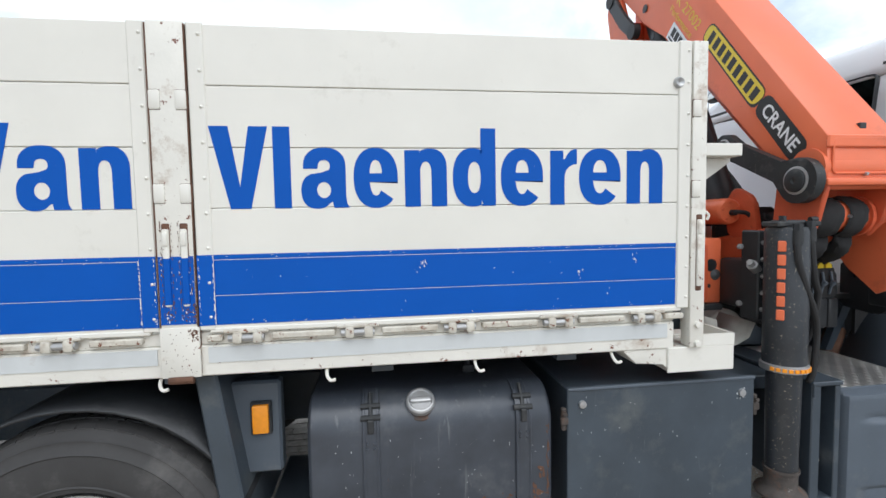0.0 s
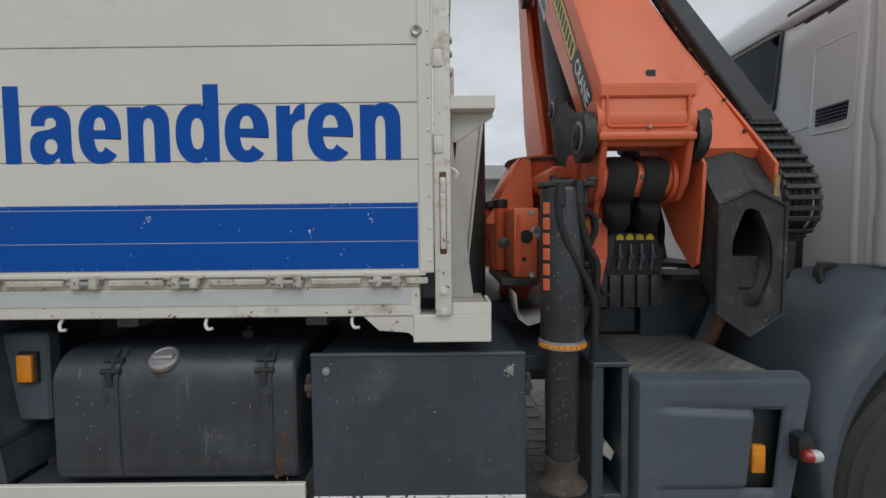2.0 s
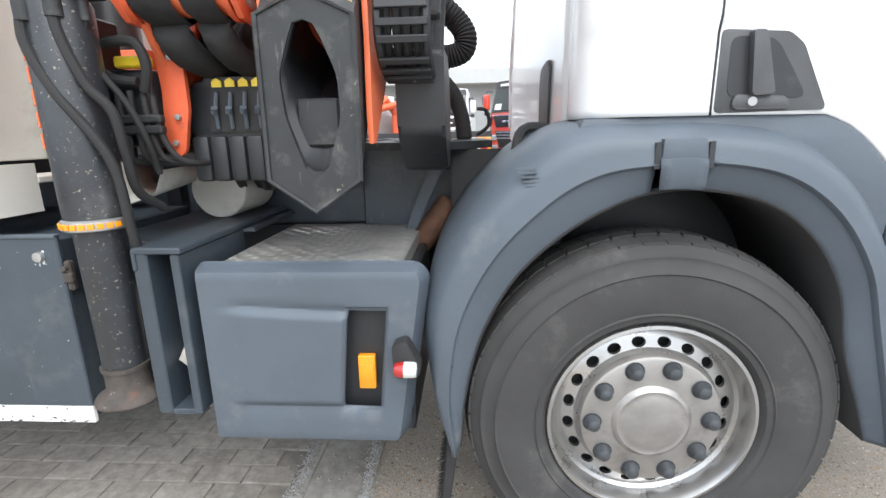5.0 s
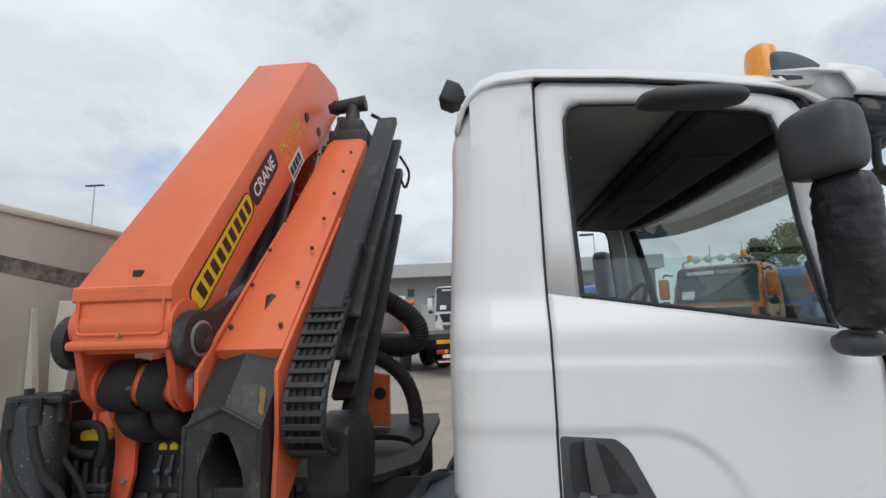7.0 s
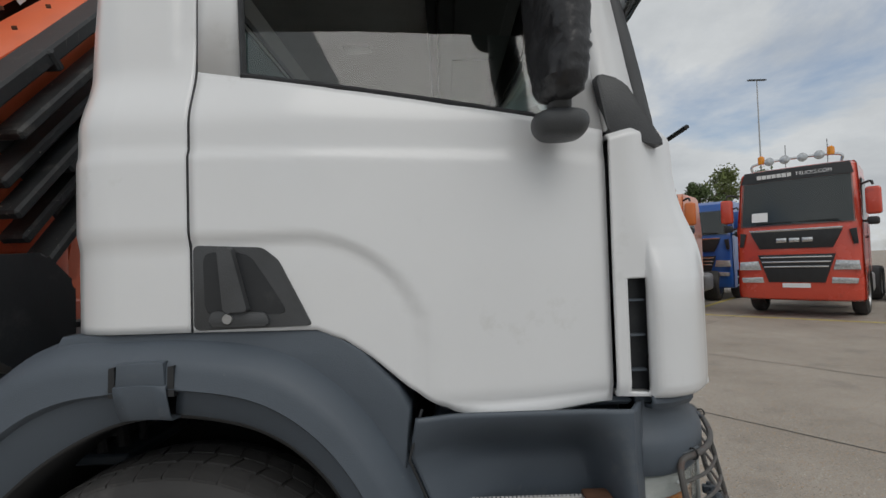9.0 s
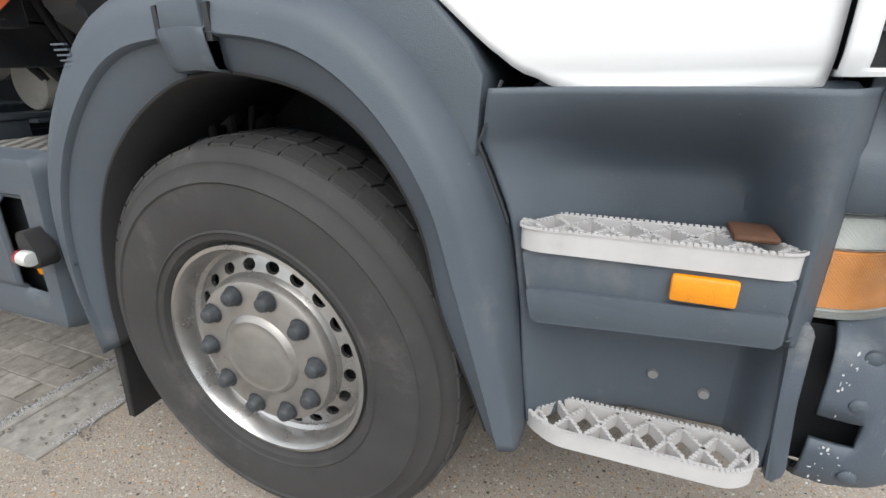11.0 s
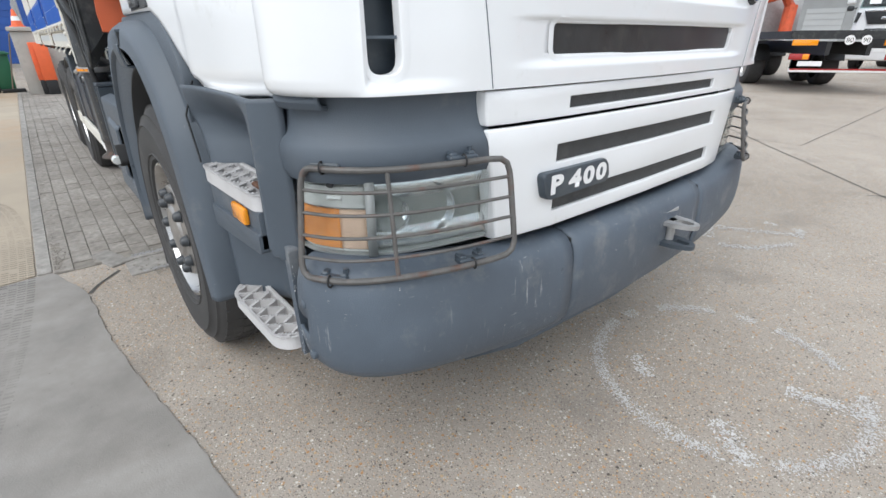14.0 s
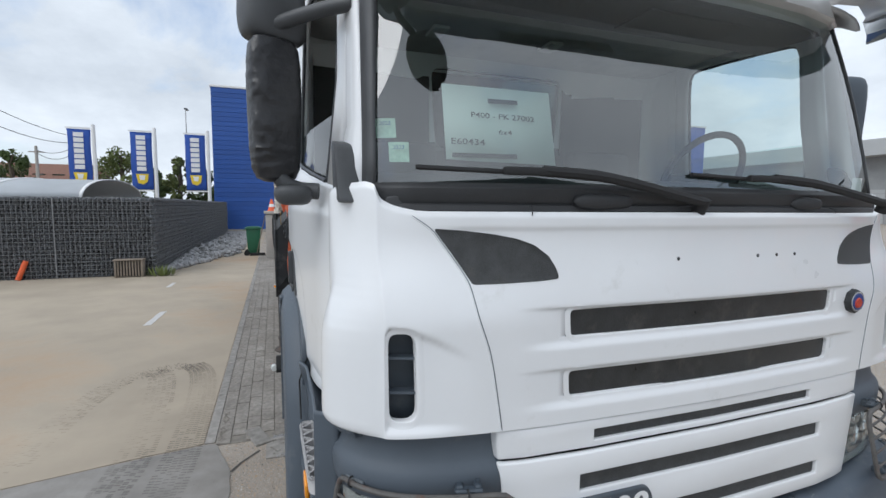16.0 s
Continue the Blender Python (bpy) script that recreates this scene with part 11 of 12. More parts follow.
# ---- lamp posts ----
def lamp_post(x, y, h, z=0.0, heads=2, r=0.10):
    e = thing("street_lamp", (x, y, z), "tall galvanised lamp post with flat lamp heads", "street lamp", "lamp posts")
    bm = B(); cyl(bm, (x, y, z), (x, y, z + h), r, r * 0.5, 10)
    part("pole", bm, M["steel"], e)
    for k in range(heads):
        s = 1 if k else -1
        bm = B(); box(bm, x + min(0, s * 0.9), x + max(0, s * 0.9), y - 0.15, y + 0.15, z + h, z + h + 0.12, 0.03)
        part("lamp_head", bm, M["slate_dark"], e)
    return e


lamp_post(35.9, 47.0, 18.7)
lamp_post(-33.2, 40.0, 15.4)
lamp_post(10.4, 31.0, 7.0, heads=1, r=0.06)

# ---- warehouse far behind ----
M["clad_grey"] = mat("pale grey cladding", (0.42, 0.43, 0.43, 1), 0.55, var=0.05, scale=0.6, dirt=(0.33, 0.33, 0.32, 1), dirt_amt=0.15, dirt_scale=0.3)
# darker copy of the cladding grey: shade below the fascia put into colour
M["clad_shaded"] = mat("shaded grey wall", (0.30, 0.31, 0.31, 1), 0.7, var=0.08, scale=0.8)
wh = thing("warehouse", (0, 70, 0), "long low pale grey warehouse with deep roof fascia", "warehouse")
bm = B(); box(bm, -70, 28, 71, 95, 0, 8.2)
part("wall", bm, M["clad_shaded"], wh)
bm = B(); box(bm, -70.5, 28.5, 68.5, 95.5, 8.2, 10.1)
part("roof_fascia", bm, M["clad_grey"], wh)
for k in range(14):
    x = -66 + k * 6.6
    bm = B(); box(bm, x, x + 3.6, 70.9, 71.0, 0, 4.2)
    d = part("dock_door", bm, M["clad_grey"], wh)
    bm = B()
    for j in range(6):
        box(bm, x, x + 3.6, 70.86, 70.9, 0.6 + j * 0.62, 0.64 + j * 0.62)
    part("door_ribs", bm, M["clad_shaded"], d)
    bm = B(); box(bm, x + 4.6, x + 5.6, 70.88, 71.0, 5.4, 6.6)
    part("window", bm, M["truck_glass"], wh)

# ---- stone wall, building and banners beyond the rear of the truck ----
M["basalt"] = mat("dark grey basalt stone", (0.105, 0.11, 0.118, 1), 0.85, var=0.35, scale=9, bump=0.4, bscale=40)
# near-black colour paints the shade between stones and behind bars
M["gap_shade"] = mat("dark stone core", (0.03, 0.03, 0.032, 1), 0.95, var=0.2)
M["rubble"] = mat("pale grey rubble stone", (0.33, 0.33, 0.335, 1), 0.85, var=0.22, scale=6, dirt=(0.18, 0.17, 0.16, 1), dirt_amt=0.2, bump=0.5, bscale=30, island=True, world=True)
M["wire"] = mat("galvanised wire", (0.24, 0.245, 0.25, 1), 0.5, metal=0.4, var=0.15)
M["clad_blue"] = mat("blue wall cladding", (0.022, 0.085, 0.33, 1), 0.45, var=0.04, scale=0.8, island=True)
M["banner"] = mat("blue banner cloth", (0.025, 0.085, 0.38, 1), 0.7, var=0.08, scale=1.5)
M["poly"] = mat("translucent ribbed roof sheet", (0.52, 0.54, 0.56, 1), 0.4, var=0.06, scale=1.2)
M["concrete"] = mat("grey concrete block", (0.40, 0.38, 0.35, 1), 0.85, var=0.1, scale=4, dirt=(0.25, 0.23, 0.2, 1), dirt_amt=0.25, bump=0.3, bscale=60)
M["bin_green"] = mat("green plastic bin", (0.02, 0.13, 0.065, 1), 0.45, var=0.08, scale=4)
M["cone"] = mat("orange cone plastic", (0.75, 0.13, 0.04, 1), 0.5, var=0.08)
M["roof_tile"] = mat("brown roof tiles", (0.20, 0.10, 0.07, 1), 0.8, var=0.25, scale=8, bump=0.4, bscale=20)
M["wood_grey"] = mat("weathered wooden boards", (0.24, 0.20, 0.16, 1), 0.85, var=0.2, scale=5, bump=0.3, bscale=40)


def rock_mesh(rng, name):
    """A rough stone about one unit across, from a jittered icosahedron."""
    bm = B()
    bmesh.ops.create_icosphere(bm, subdivisions=1, radius=0.5)
    for v in bm.verts:
        v.co *= rng.uniform(0.72, 1.12)
        v.co.z *= 0.75
    me = bpy.data.meshes.new(name)
    bm.to_mesh(me); bm.free()
    return me


def stones_sheet(rng, name, parent, cells, out, up, origin, along, wide, high, depth=0.05):
    """Stones packed over one face of a gabion, joined."""
    verts, faces = [], []
    ico = B(); bmesh.ops.create_icosphere(ico, subdivisions=1, radius=0.5)
    base = [v.co.copy() for v in ico.verts]; tri = [[v.index for v in f.verts] for f in ico.faces]; ico.free()
    o, a, u, n = Vector(origin), Vector(along), Vector(up), Vector(out)
    z = 0.0
    while z < high:
        s = 0.0
        hz = cells * rng.uniform(0.8, 1.1)
        while s < wide:
            w = cells * rng.uniform(0.8, 1.5)
            c = o + a * (s + w / 2) + u * min(high - hz / 2, z + hz / 2) + n * rng.uniform(-0.03, 0.005)
            k = len(verts)
            for b in base:
                j = rng.uniform(0.8, 1.1)
                verts.append(tuple(c + a * (b.x * w * 1.05 * j) + u * (b.z * hz * 1.15 * j) + n * (b.y * depth * 2 * j)))
            faces += [tuple(k + i for i in t) for t in tri]
            s += w
        z += hz
    me = bpy.data.meshes.new(name)
    me.from_pydata(verts, [], faces)
    ob = link(name, me, M["basalt"], parent, smooth=False)
    return tagged(ob, kind="stuff")


rng = random.Random(5)
gw = thing("gabion_wall", (-8.1, -4, 0), "dark grey basalt gabion wall in wire mesh", "stone wall")
# core box darkened so that the gaps between stones read as shaded
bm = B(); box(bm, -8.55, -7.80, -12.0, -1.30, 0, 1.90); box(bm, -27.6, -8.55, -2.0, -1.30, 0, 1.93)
part("wall_core", bm, M["gap_shade"], gw)
stones_sheet(rng, "stones", gw, 0.075, (1, 0, 0), (0, 0, 1), (-7.75, -12.0, 0), (0, 1, 0), 10.75, 1.95)
stones_sheet(rng, "stones", gw, 0.11, (0, 1, 0), (0, 0, 1), (-27.6, -1.26, 0), (1, 0, 0), 19.85, 1.97)
stones_sheet(rng, "stones", gw, 0.12, (0, 0, 1), (1, 0, 0), (-8.55, -12.0, 1.92), (0, 1, 0), 10.75, 0.75)
bm = B()
for k in range(108):
    y = -12 + k * 0.1
    box(bm, -7.705, -7.698, y, y + 0.007, 0.0, 1.97)
for k in range(21):
    box(bm, -7.712, -7.704, -12.0, -1.22, k * 0.098, k * 0.098 + 0.007)
part("wire_mesh", bm, M["wire"], gw, "galvanised wire mesh")
bm = B()
for k in range(133):
    x = -27.6 + k * 0.15
    box(bm, x, x + 0.006, -1.215, -1.208, 0.0, 1.98)
for k in range(14):
    box(bm, -27.6, -7.70, -1.222, -1.214, k * 0.15, k * 0.15 + 0.006)
part("wire_mesh", bm, M["wire"], gw, "galvanised wire mesh")
for y in (-3.3, -5.4, -7.5, -9.6):
    bm = B(); box(bm, -7.702, -7.694, y - 0.012, y + 0.012, 0, 1.98)
    part("basket_seam", bm, M["wire"], gw)

# box with bars at the foot of the wall
gt = thing("grate_box", (-7.6, -2.0, 0), "old wooden-sided grate box at the wall", "grate")
for yb_ in (-2.06, -1.50):
    bm = B(); box(bm, -7.68, -7.42, yb_, yb_ + 0.045, 0, 0.42, 0.01)
    part("side_board", bm, M["wood_grey"], gt)
bm = B(); box(bm, -7.69, -7.40, -2.08, -1.43, 0.42, 0.45, 0.01)
part("top_board", bm, M["wood_grey"], gt)
for k in range(8):
    bm = B(); y = -2.00 + k * 0.062
    box(bm, -7.47, -7.44, y, y + 0.034, 0.02, 0.41, 0.004)
    part("bar", bm, M["wood_grey"], gt)
# near-black sheet paints the shade inside the grate box
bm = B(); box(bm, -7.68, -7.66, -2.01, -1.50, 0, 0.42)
part("back_board", bm, M["gap_shade"], gt)
bm = B(); tube(bm, [(-7.62, -4.02, 0.02), (-7.66, -3.86, 0.45)], 0.055, 12)
whole("drain_pipe", bm, M["cone"], "short orange plastic pipe leaning on the wall", "pipe")

# rubble bed between the wall and the kerb
rb = thing("rubble_bed", (-12, -0.6, 0), "bed of loose pale grey rubble stones", "rubble")
rocks = [rock_mesh(rng, "stone") for k in range(7)]
for me in rocks:
    me.materials.append(M["rubble"])


def bed_edge(x):
    """Outer edge of the stones: tapers to the wall corner."""
    return -1.15 + min(1.0, (-7.9 - x) / 5.0) * 1.55


for k in range(290):
    x = -8.0 - 9.0 * rng.random()
    w = max(0.15, bed_edge(x) + 1.15)
    y = -1.15 + w * rng.random()
    s = rng.uniform(0.13, 0.30)
    ob = new("stone", rocks[k % 7])
    ob.parent = rb
    ob.matrix_parent_inverse = BASE[rb].inverted()
    ob.matrix_basis = Matrix.Translation((x, y, 0.05 + 0.10 * rng.random() * w)) @ Euler((rng.uniform(-0.5, 0.5), rng.uniform(-0.5, 0.5), rng.uniform(0, 6.28))).to_matrix().to_4x4() @ Matrix.Diagonal((s, s * rng.uniform(0.7, 1.0), s, 1))
verts, faces = [], []
for k in range(620):
    x = -15.5 - 12.0 * rng.random() if k > 260 else -8.1 - 8.0 * rng.random()
    y = -1.15 + (bed_edge(x) + 1.15) * rng.random()
    s = rng.uniform(0.12, 0.28)
    m_ = Matrix.Translation((x, y, 0.05)) @ Euler((rng.uniform(-0.5, 0.5), 0, rng.uniform(0, 6.28))).to_matrix().to_4x4() @ Matrix.Scale(s, 4)
    me = rocks[k % 7]
    n = len(verts)
    verts += [tuple(m_ @ v.co) for v in me.vertices]
    faces += [tuple(n + i for i in p.vertices) for p in me.polygons]
me = bpy.data.meshes.new("small_stones"); me.from_pydata(verts, [], faces)
tagged(link("gravel", me, M["rubble"], rb, smooth=False), kind="stuff")

# weed at the wall corner
verts, faces = [], []
for k in range(90):
    a = rng.uniform(0, 6.28); r = rng.uniform(0.0, 0.22); h = rng.uniform(0.08, 0.30)
    p = Vector((-7.5 + 0.5 * r * math.cos(a), -1.05 + r * math.sin(a) * 1.4, 0)); q = p + Vector((0.1 * math.cos(a), 0.1 * math.sin(a), h)); d = Vector((-math.sin(a), math.cos(a), 0)) * 0.025
    n = len(verts); verts += [tuple(p), tuple((p + q) / 2 + d), tuple(q), tuple((p + q) / 2 - d)]; faces.append((n, n + 1, n + 2, n + 3))
me = bpy.data.meshes.new("weeds"); me.from_pydata(verts, [], faces)
tagged(link("weeds", me, M["leaf"], smooth=False), "green weeds growing at the wall corner", "plant", kind="stuff")

# blue clad building
bb = thing("clad_building", (-35, 6, 0), "tall windowless building clad in blue boards", "building")
bm = B(); box(bm, -48, -27.95, -1.95, 40, 0, 9.3)
part("wall", bm, M["banner"], bb)
bm = B(); box(bm, -48.1, -27.86, -2.05, 40.1, 9.3, 9.45, 0.02)
part("roof_edge", bm, M["white_print"], bb, "white roof edge trim")
bm = B(); box(bm, -27.96, -27.88, -1.98, 30, 0.0, 0.20)
part("plinth", bm, M["concrete"], bb)
for k in range(30):
    bm = B(); z = 0.22 + k * 0.302
    prism(bm, [(-1.98, z), (30, z), (30, z + 0.29), (-1.98, z + 0.29)], "x", -27.94, -27.895, 0.008, 1)
    part("board", bm, M["clad_blue"], bb)


# banners on poles
def banner(x, y):
    e = thing("banner", (x, y, 0), "blue vertical advertising banner on a white pole", "banner", "banners behind the wall")
    bm = B(); cyl(bm, (x, y, 0), (x, y, 5.95), 0.10, 0.09, 12)
    part("pole", bm, M["white_print"], e)
    for za in (5.72, 2.52):
        bm = B(); box(bm, x - 0.025, x + 0.025, y - 1.22, y, za, za + 0.07)
        part("arm", bm, M["white_print"], e)
    bm = B()
    loft(bm, [[(x + 0.05 * math.sin(3.0 * z + 2 * u), y - 0.14 - 1.02 * u, z) for u in (0, 0.25, 0.5, 0.75, 1)] for z in [2.62 + 3.08 * i / 8 for i in range(9)]])
    cl = part("cloth", bm, M["banner"], e)
    solid(cl, 0.01)
    for k in range(7):
        bm = B(); z = 3.62 + k * 0.28
        box(bm, x + 0.06, x + 0.075, y - 0.88, y - 0.44, z, z + 0.22)
        part("lettering_bar", bm, M["white_print"], cl)
    bm = B(); prism(bm, [(y - 0.95, 3.45), (y - 0.35, 3.45), (y - 0.40, 3.05), (y - 0.60, 2.88), (y - 0.85, 2.95)], "x", x + 0.06, x + 0.08)
    part("emblem", bm, M["yellow"], cl, "yellow and white emblem shape")
    bm = B(); prism(bm, [(y - 0.80, 3.38), (y - 0.50, 3.38), (y - 0.55, 3.12), (y - 0.75, 3.12)], "x", x + 0.08, x + 0.09)
    part("emblem_face", bm, M["white_print"], cl)


for y in (-7.22, -4.42, -1.80):
    banner(-24.0, y)

# arched shed roof behind the wall
sh = thing("arched_shed", (-13, -9, 0), "long shed with arched translucent roof", "shed")
arc = [(-13.0 - 3.2 * math.cos(math.pi * k / 14), 1.95 + 0.62 * math.sin(math.pi * k / 14)) for k in range(15)]
bm = B(); loft(bm, [[(x, y, z) for x, z in arc] for y in (-20, -3.4)])
solid(part("roof", bm, M["poly"], sh), 0.02)
for k in range(8):
    bm = B(); y = -3.4 - 2.1 * k
    loft(bm, [[(x, y + d, z + 0.02) for x, z in arc] for d in (-0.04, 0.04)])
    solid(part("roof_rib", bm, M["white_print"], sh), 0.03)
for x in (-16.1, -9.9):
    bm = B(); box(bm, x - 0.05, x + 0.05, -20, -3.4, 0, 1.98)
    part("wall", bm, M["clad_grey"], sh)

# wheelie bin
wb = thing("wheelie_bin", (-12.28, 0.92, 0), "green plastic wheelie bin with closed lid", "bin")
bm = B()
loft_rows = [[(-12.28 + dx * s, 0.92 + dy * s, z) for dx, dy in ((-0.24, -0.24), (0.24, -0.24), (0.24, 0.24), (-0.24, 0.24))] for z, s in ((0.06, 0.78), (0.95, 1.0))]
V = loft(bm, loft_rows, close=True); bm.faces.new(V[-1]); bm.faces.new(V[0][::-1]); bev(bm, bm.edges[:], 0.02)
part("body", bm, M["bin_green"], wb)
bm = B(); box(bm, -12.55, -11.99, 0.64, 1.20, 0.95, 1.0, 0.02); box(bm, -12.50, -12.05, 0.70, 1.14, 1.0, 1.03, 0.014)
part("lid", bm, M["bin_green"], wb)
bm = B(); tube(bm, [(-12.5, 0.60, 0.92), (-12.05, 0.60, 0.92)], 0.018)
part("handle", bm, M["bin_green"], wb)
for x in (-12.5, -12.06):
    bm = B(); lathe(bm, [(x - 0.025, 0.10), (x + 0.025, 0.10)], (0, 0.70, 0.10), "x", 16)
    part("wheel", bm, M["rubber"], wb)

# concrete block with a traffic cone, barrier boards, broom
cb = thing("concrete_block", (-11.1, 1.55, 0), "pale concrete block pillar at the kerb", "concrete block")
bm = B(); box(bm, -11.35, -10.9, 1.36, 2.6, 0, 1.50, 0.03)
part("pillar", bm, M["concrete"], cb)
bm = B(); box(bm, -11.40, -10.85, 1.31, 2.65, 1.50, 1.60, 0.02)
part("cap", bm, M["concrete"], cb)
tcn = thing("traffic_cone", (-11.1, 1.55, 1.6), "orange traffic cone with white band", "traffic cone")
bm = B(); lathe(bm, [(1.60, 0.16), (1.62, 0.16), (1.63, 0.12), (1.98, 0.03), (2.0, 0.02)], (-11.1, 1.56, 0), "z", 16)
part("cone", bm, M["cone"], tcn)
bm = B(); lathe(bm, [(1.74, 0.096), (1.84, 0.070)], (-11.1, 1.56, 0), "z", 16, cap=False)
part("reflective_band", bm, M["white_print"], tcn)
for k in range(2):
    br = thing("barrier_board", (-10.7, 1.75 + 0.25 * k, 0), "orange plastic barrier board on its side", "barrier")
    bm = B(); box(bm, -10.84 + 0.12 * k, -10.76 + 0.12 * k, 1.62 + 0.1 * k, 1.90 + 0.1 * k, 0.35, 1.25, 0.02)
    part("board", bm, M["cone"], br)
    bm = B(); box(bm, -10.84 + 0.12 * k, -10.74 + 0.12 * k, 1.64 + 0.1 * k, 1.88 + 0.1 * k, 0.0, 0.36, 0.02)
    part("foot", bm, M["rubber"], br)
bm = B(); tube(bm, [(-12.0, 1.02, 0.05), (-11.4, 1.34, 1.45)], 0.016, 8)
bm2 = thing("broom", (-12.0, 1.0, 0), "broom leaning against the concrete block", "broom")
part("handle", bm, M["wood_grey"], bm2)
bm = B(); box(bm, -12.12, -11.96, 0.80, 1.30, 0.0, 0.10, 0.02)
part("brush", bm, M["rubber"], bm2)
# wire fence panels beyond the block
fn = thing("fence_panel", (-16, 2.0, 0), "grey wire mesh fence panel on posts", "fence")
for x in (-13.0, -15.5, -18.0, -20.5):
    bm = B(); cyl(bm, (x, 1.7, 0), (x, 1.7, 2.6), 0.03)
    part("post", bm, M["steel"], fn)
bm = B()
for k in range(52):
    x = -20.5 + k * 0.147
    box(bm, x, x + 0.006, 1.697, 1.703, 0.1, 2.55)
for k in range(13):
    box(bm, -20.5, -13.0, 1.692, 1.697, 0.1 + 0.2 * k, 0.108 + 0.2 * k)
part("wire_mesh", bm, M["wire"], fn)

# house, poles, cables and trees behind
hs = thing("house", (-52, -21, 0), "small house with brown tiled roof", "house")
bm = B(); box(bm, -58, -50, -25, -15.8, 0, 3.6)
part("wall", bm, M["clad_grey"], hs)
bm = B(); prism(bm, [(-58.6, 3.5), (-49.4, 3.5), (-54, 5.9)], "y", -25.4, -15.4)
part("roof", bm, M["roof_tile"], hs)
for k in range(2):
    bm = B(); box(bm, -51.7, -51.5, -20.6 + 1.6 * k, -19.6 + 1.6 * k, 4.35, 4.75)
    part("roof_window", bm, M["truck_glass"], hs)
lamp_post(-45.0, -6.0, 10.8, heads=1, r=0.08)


def utility_pole(x, y, h):
    e = thing("utility_pole", (x, y, 0), "grey concrete utility pole carrying cables", "utility pole", "utility poles")
    bm = B(); cyl(bm, (x, y, 0), (x, y, h), 0.14, 0.10, 10)
    part("pole", bm, M["concrete"], e)
    bm = B(); box(bm, x - 0.05, x + 0.05, y - 0.5, y + 0.5, h - 0.5, h - 0.42)
    part("crossarm", bm, M["wood_grey"], e)


utility_pole(-40.0, -15.8, 6.3)
utility_pole(-39.0, -12.6, 7.4)
utility_pole(-20.0, -14.0, 9.2)
for k, (a, b, sag) in enumerate((((-39, -12.6, 7.0), (-20, -14.0, 9.0), 0.8), ((-39, -12.6, 6.6), (-20, -14.0, 8.3), 1.2), ((-40, -15.8, 6.0), (-39, -12.6, 6.6), 0.5), ((-40, -15.8, 5.8), (-39, -12.6, 6.2), 0.7))):
    A, C = Vector(a), Vector(b)
    bm = B(); tube(bm, [A.lerp(C, i / 14) - Vector((0, 0, 4 * sag * (i / 14) * (1 - i / 14))) for i in range(15)], 0.022, 5)
    whole("cable", bm, M["plastic_black"], "thin black overhead cable between poles", "cable", "overhead cables")
for i, (x, y, h, r, sl) in enumerate(((-45, -11.5, 7.2, 2.3, 1.0), (-46, -9.0, 5.4, 1.6, 1.0), (-44, -6.6, 6.4, 1.3, 0.8), (-45, -4.6, 5.2, 1.5, 1.0), (-44, -2.8, 4.8, 1.4, 1.0), (-45, -19.6, 7.0, 2.2, 1.0), (-47, -23.0, 7.6, 2.4, 1.0), (-42, -14.0, 4.4, 1.4, 1.0))):
    tree(x, y, 0, h, r, 41 + i, "leaf_dark" if i % 2 else "leaf", low=0.1, clumps=28, leaves=130, slim=sl)

# ---- ground pieces: slabs, edging, pavers, marks ----
rng = random.Random(9)


def ragged(pts, step=0.12, amp=0.012):
    """A line broken into short steps with small irregularities."""
    out = []
    for (xa, ya), (xb, yb) in zip(pts, pts[1:]):
        n = max(1, int(math.hypot(xb - xa, yb - ya) / step))
        for i in range(n):
            t = i / n
            out.append((xa + (xb - xa) * t + rng.uniform(-amp, amp), ya + (yb - ya) * t + rng.uniform(-amp, amp)))
    return out + [pts[-1]]


M["edge_stone"] = mat("grey concrete edging", (0.27, 0.255, 0.235, 1), 0.9, var=0.25, scale=20, dirt=(0.13, 0.12, 0.11, 1), dirt_amt=0.4, world=True, bump=0.3, bscale=90, island=True)
M["joint"] = mat("dark joint filling", (0.07, 0.066, 0.06, 1), 0.95, var=0.3, scale=15)
M["joint_bed"] = mat("dirty joint sand", (0.215, 0.197, 0.172, 1), 0.95, var=0.3, scale=12)
M["yellow_line"] = mat("worn yellow road paint", (0.55, 0.45, 0.08, 1), 0.8, var=0.25, scale=8)
M["tyre_mark"] = bpy.data.materials.new("film of tyre rubber")
M["tyre_mark"].use_nodes = True
tn, tk = M["tyre_mark"].node_tree.nodes, M["tyre_mark"].node_tree.links
tb = tn["Principled BSDF"]
tb.inputs["Base Color"].default_value = (0.075, 0.07, 0.064, 1)
tb.inputs["Roughness"].default_value = 0.9
tz = tn.new("ShaderNodeTexNoise"); tz.inputs["Scale"].default_value, tz.inputs["Detail"].default_value = 3.2, 8
tr_ = tn.new("ShaderNodeMapRange"); tr_.inputs[1].default_value, tr_.inputs[2].default_value, tr_.inputs[3].default_value, tr_.inputs[4].default_value = 0.35, 0.68, 0.04, 0.42
tk.new(tz.outputs[0], tr_.inputs[0]); tk.new(tr_.outputs[0], tb.inputs["Alpha"])

bm = B(); prism(bm, [(-60, -60), (14.0, -60)] + ragged([(2.23, 0.40), (2.10, 1.085)], 0.15, 0.006) + [(-30, 1.085), (-60, 1.085)], "z", -0.03, 0.005)
whole("tan_slab", bm, M["slab_tan"], "tan stained concrete slab", "pavement", kind="structure", smooth=False)
edge = ragged([(2.13, 1.175), (2.56, 1.305), (3.19, 1.342), (3.58, 1.39), (4.08, 1.472), (4.47, 1.52), (6.0, 1.76), (12.0, 2.7)], 0.05, 0.005)
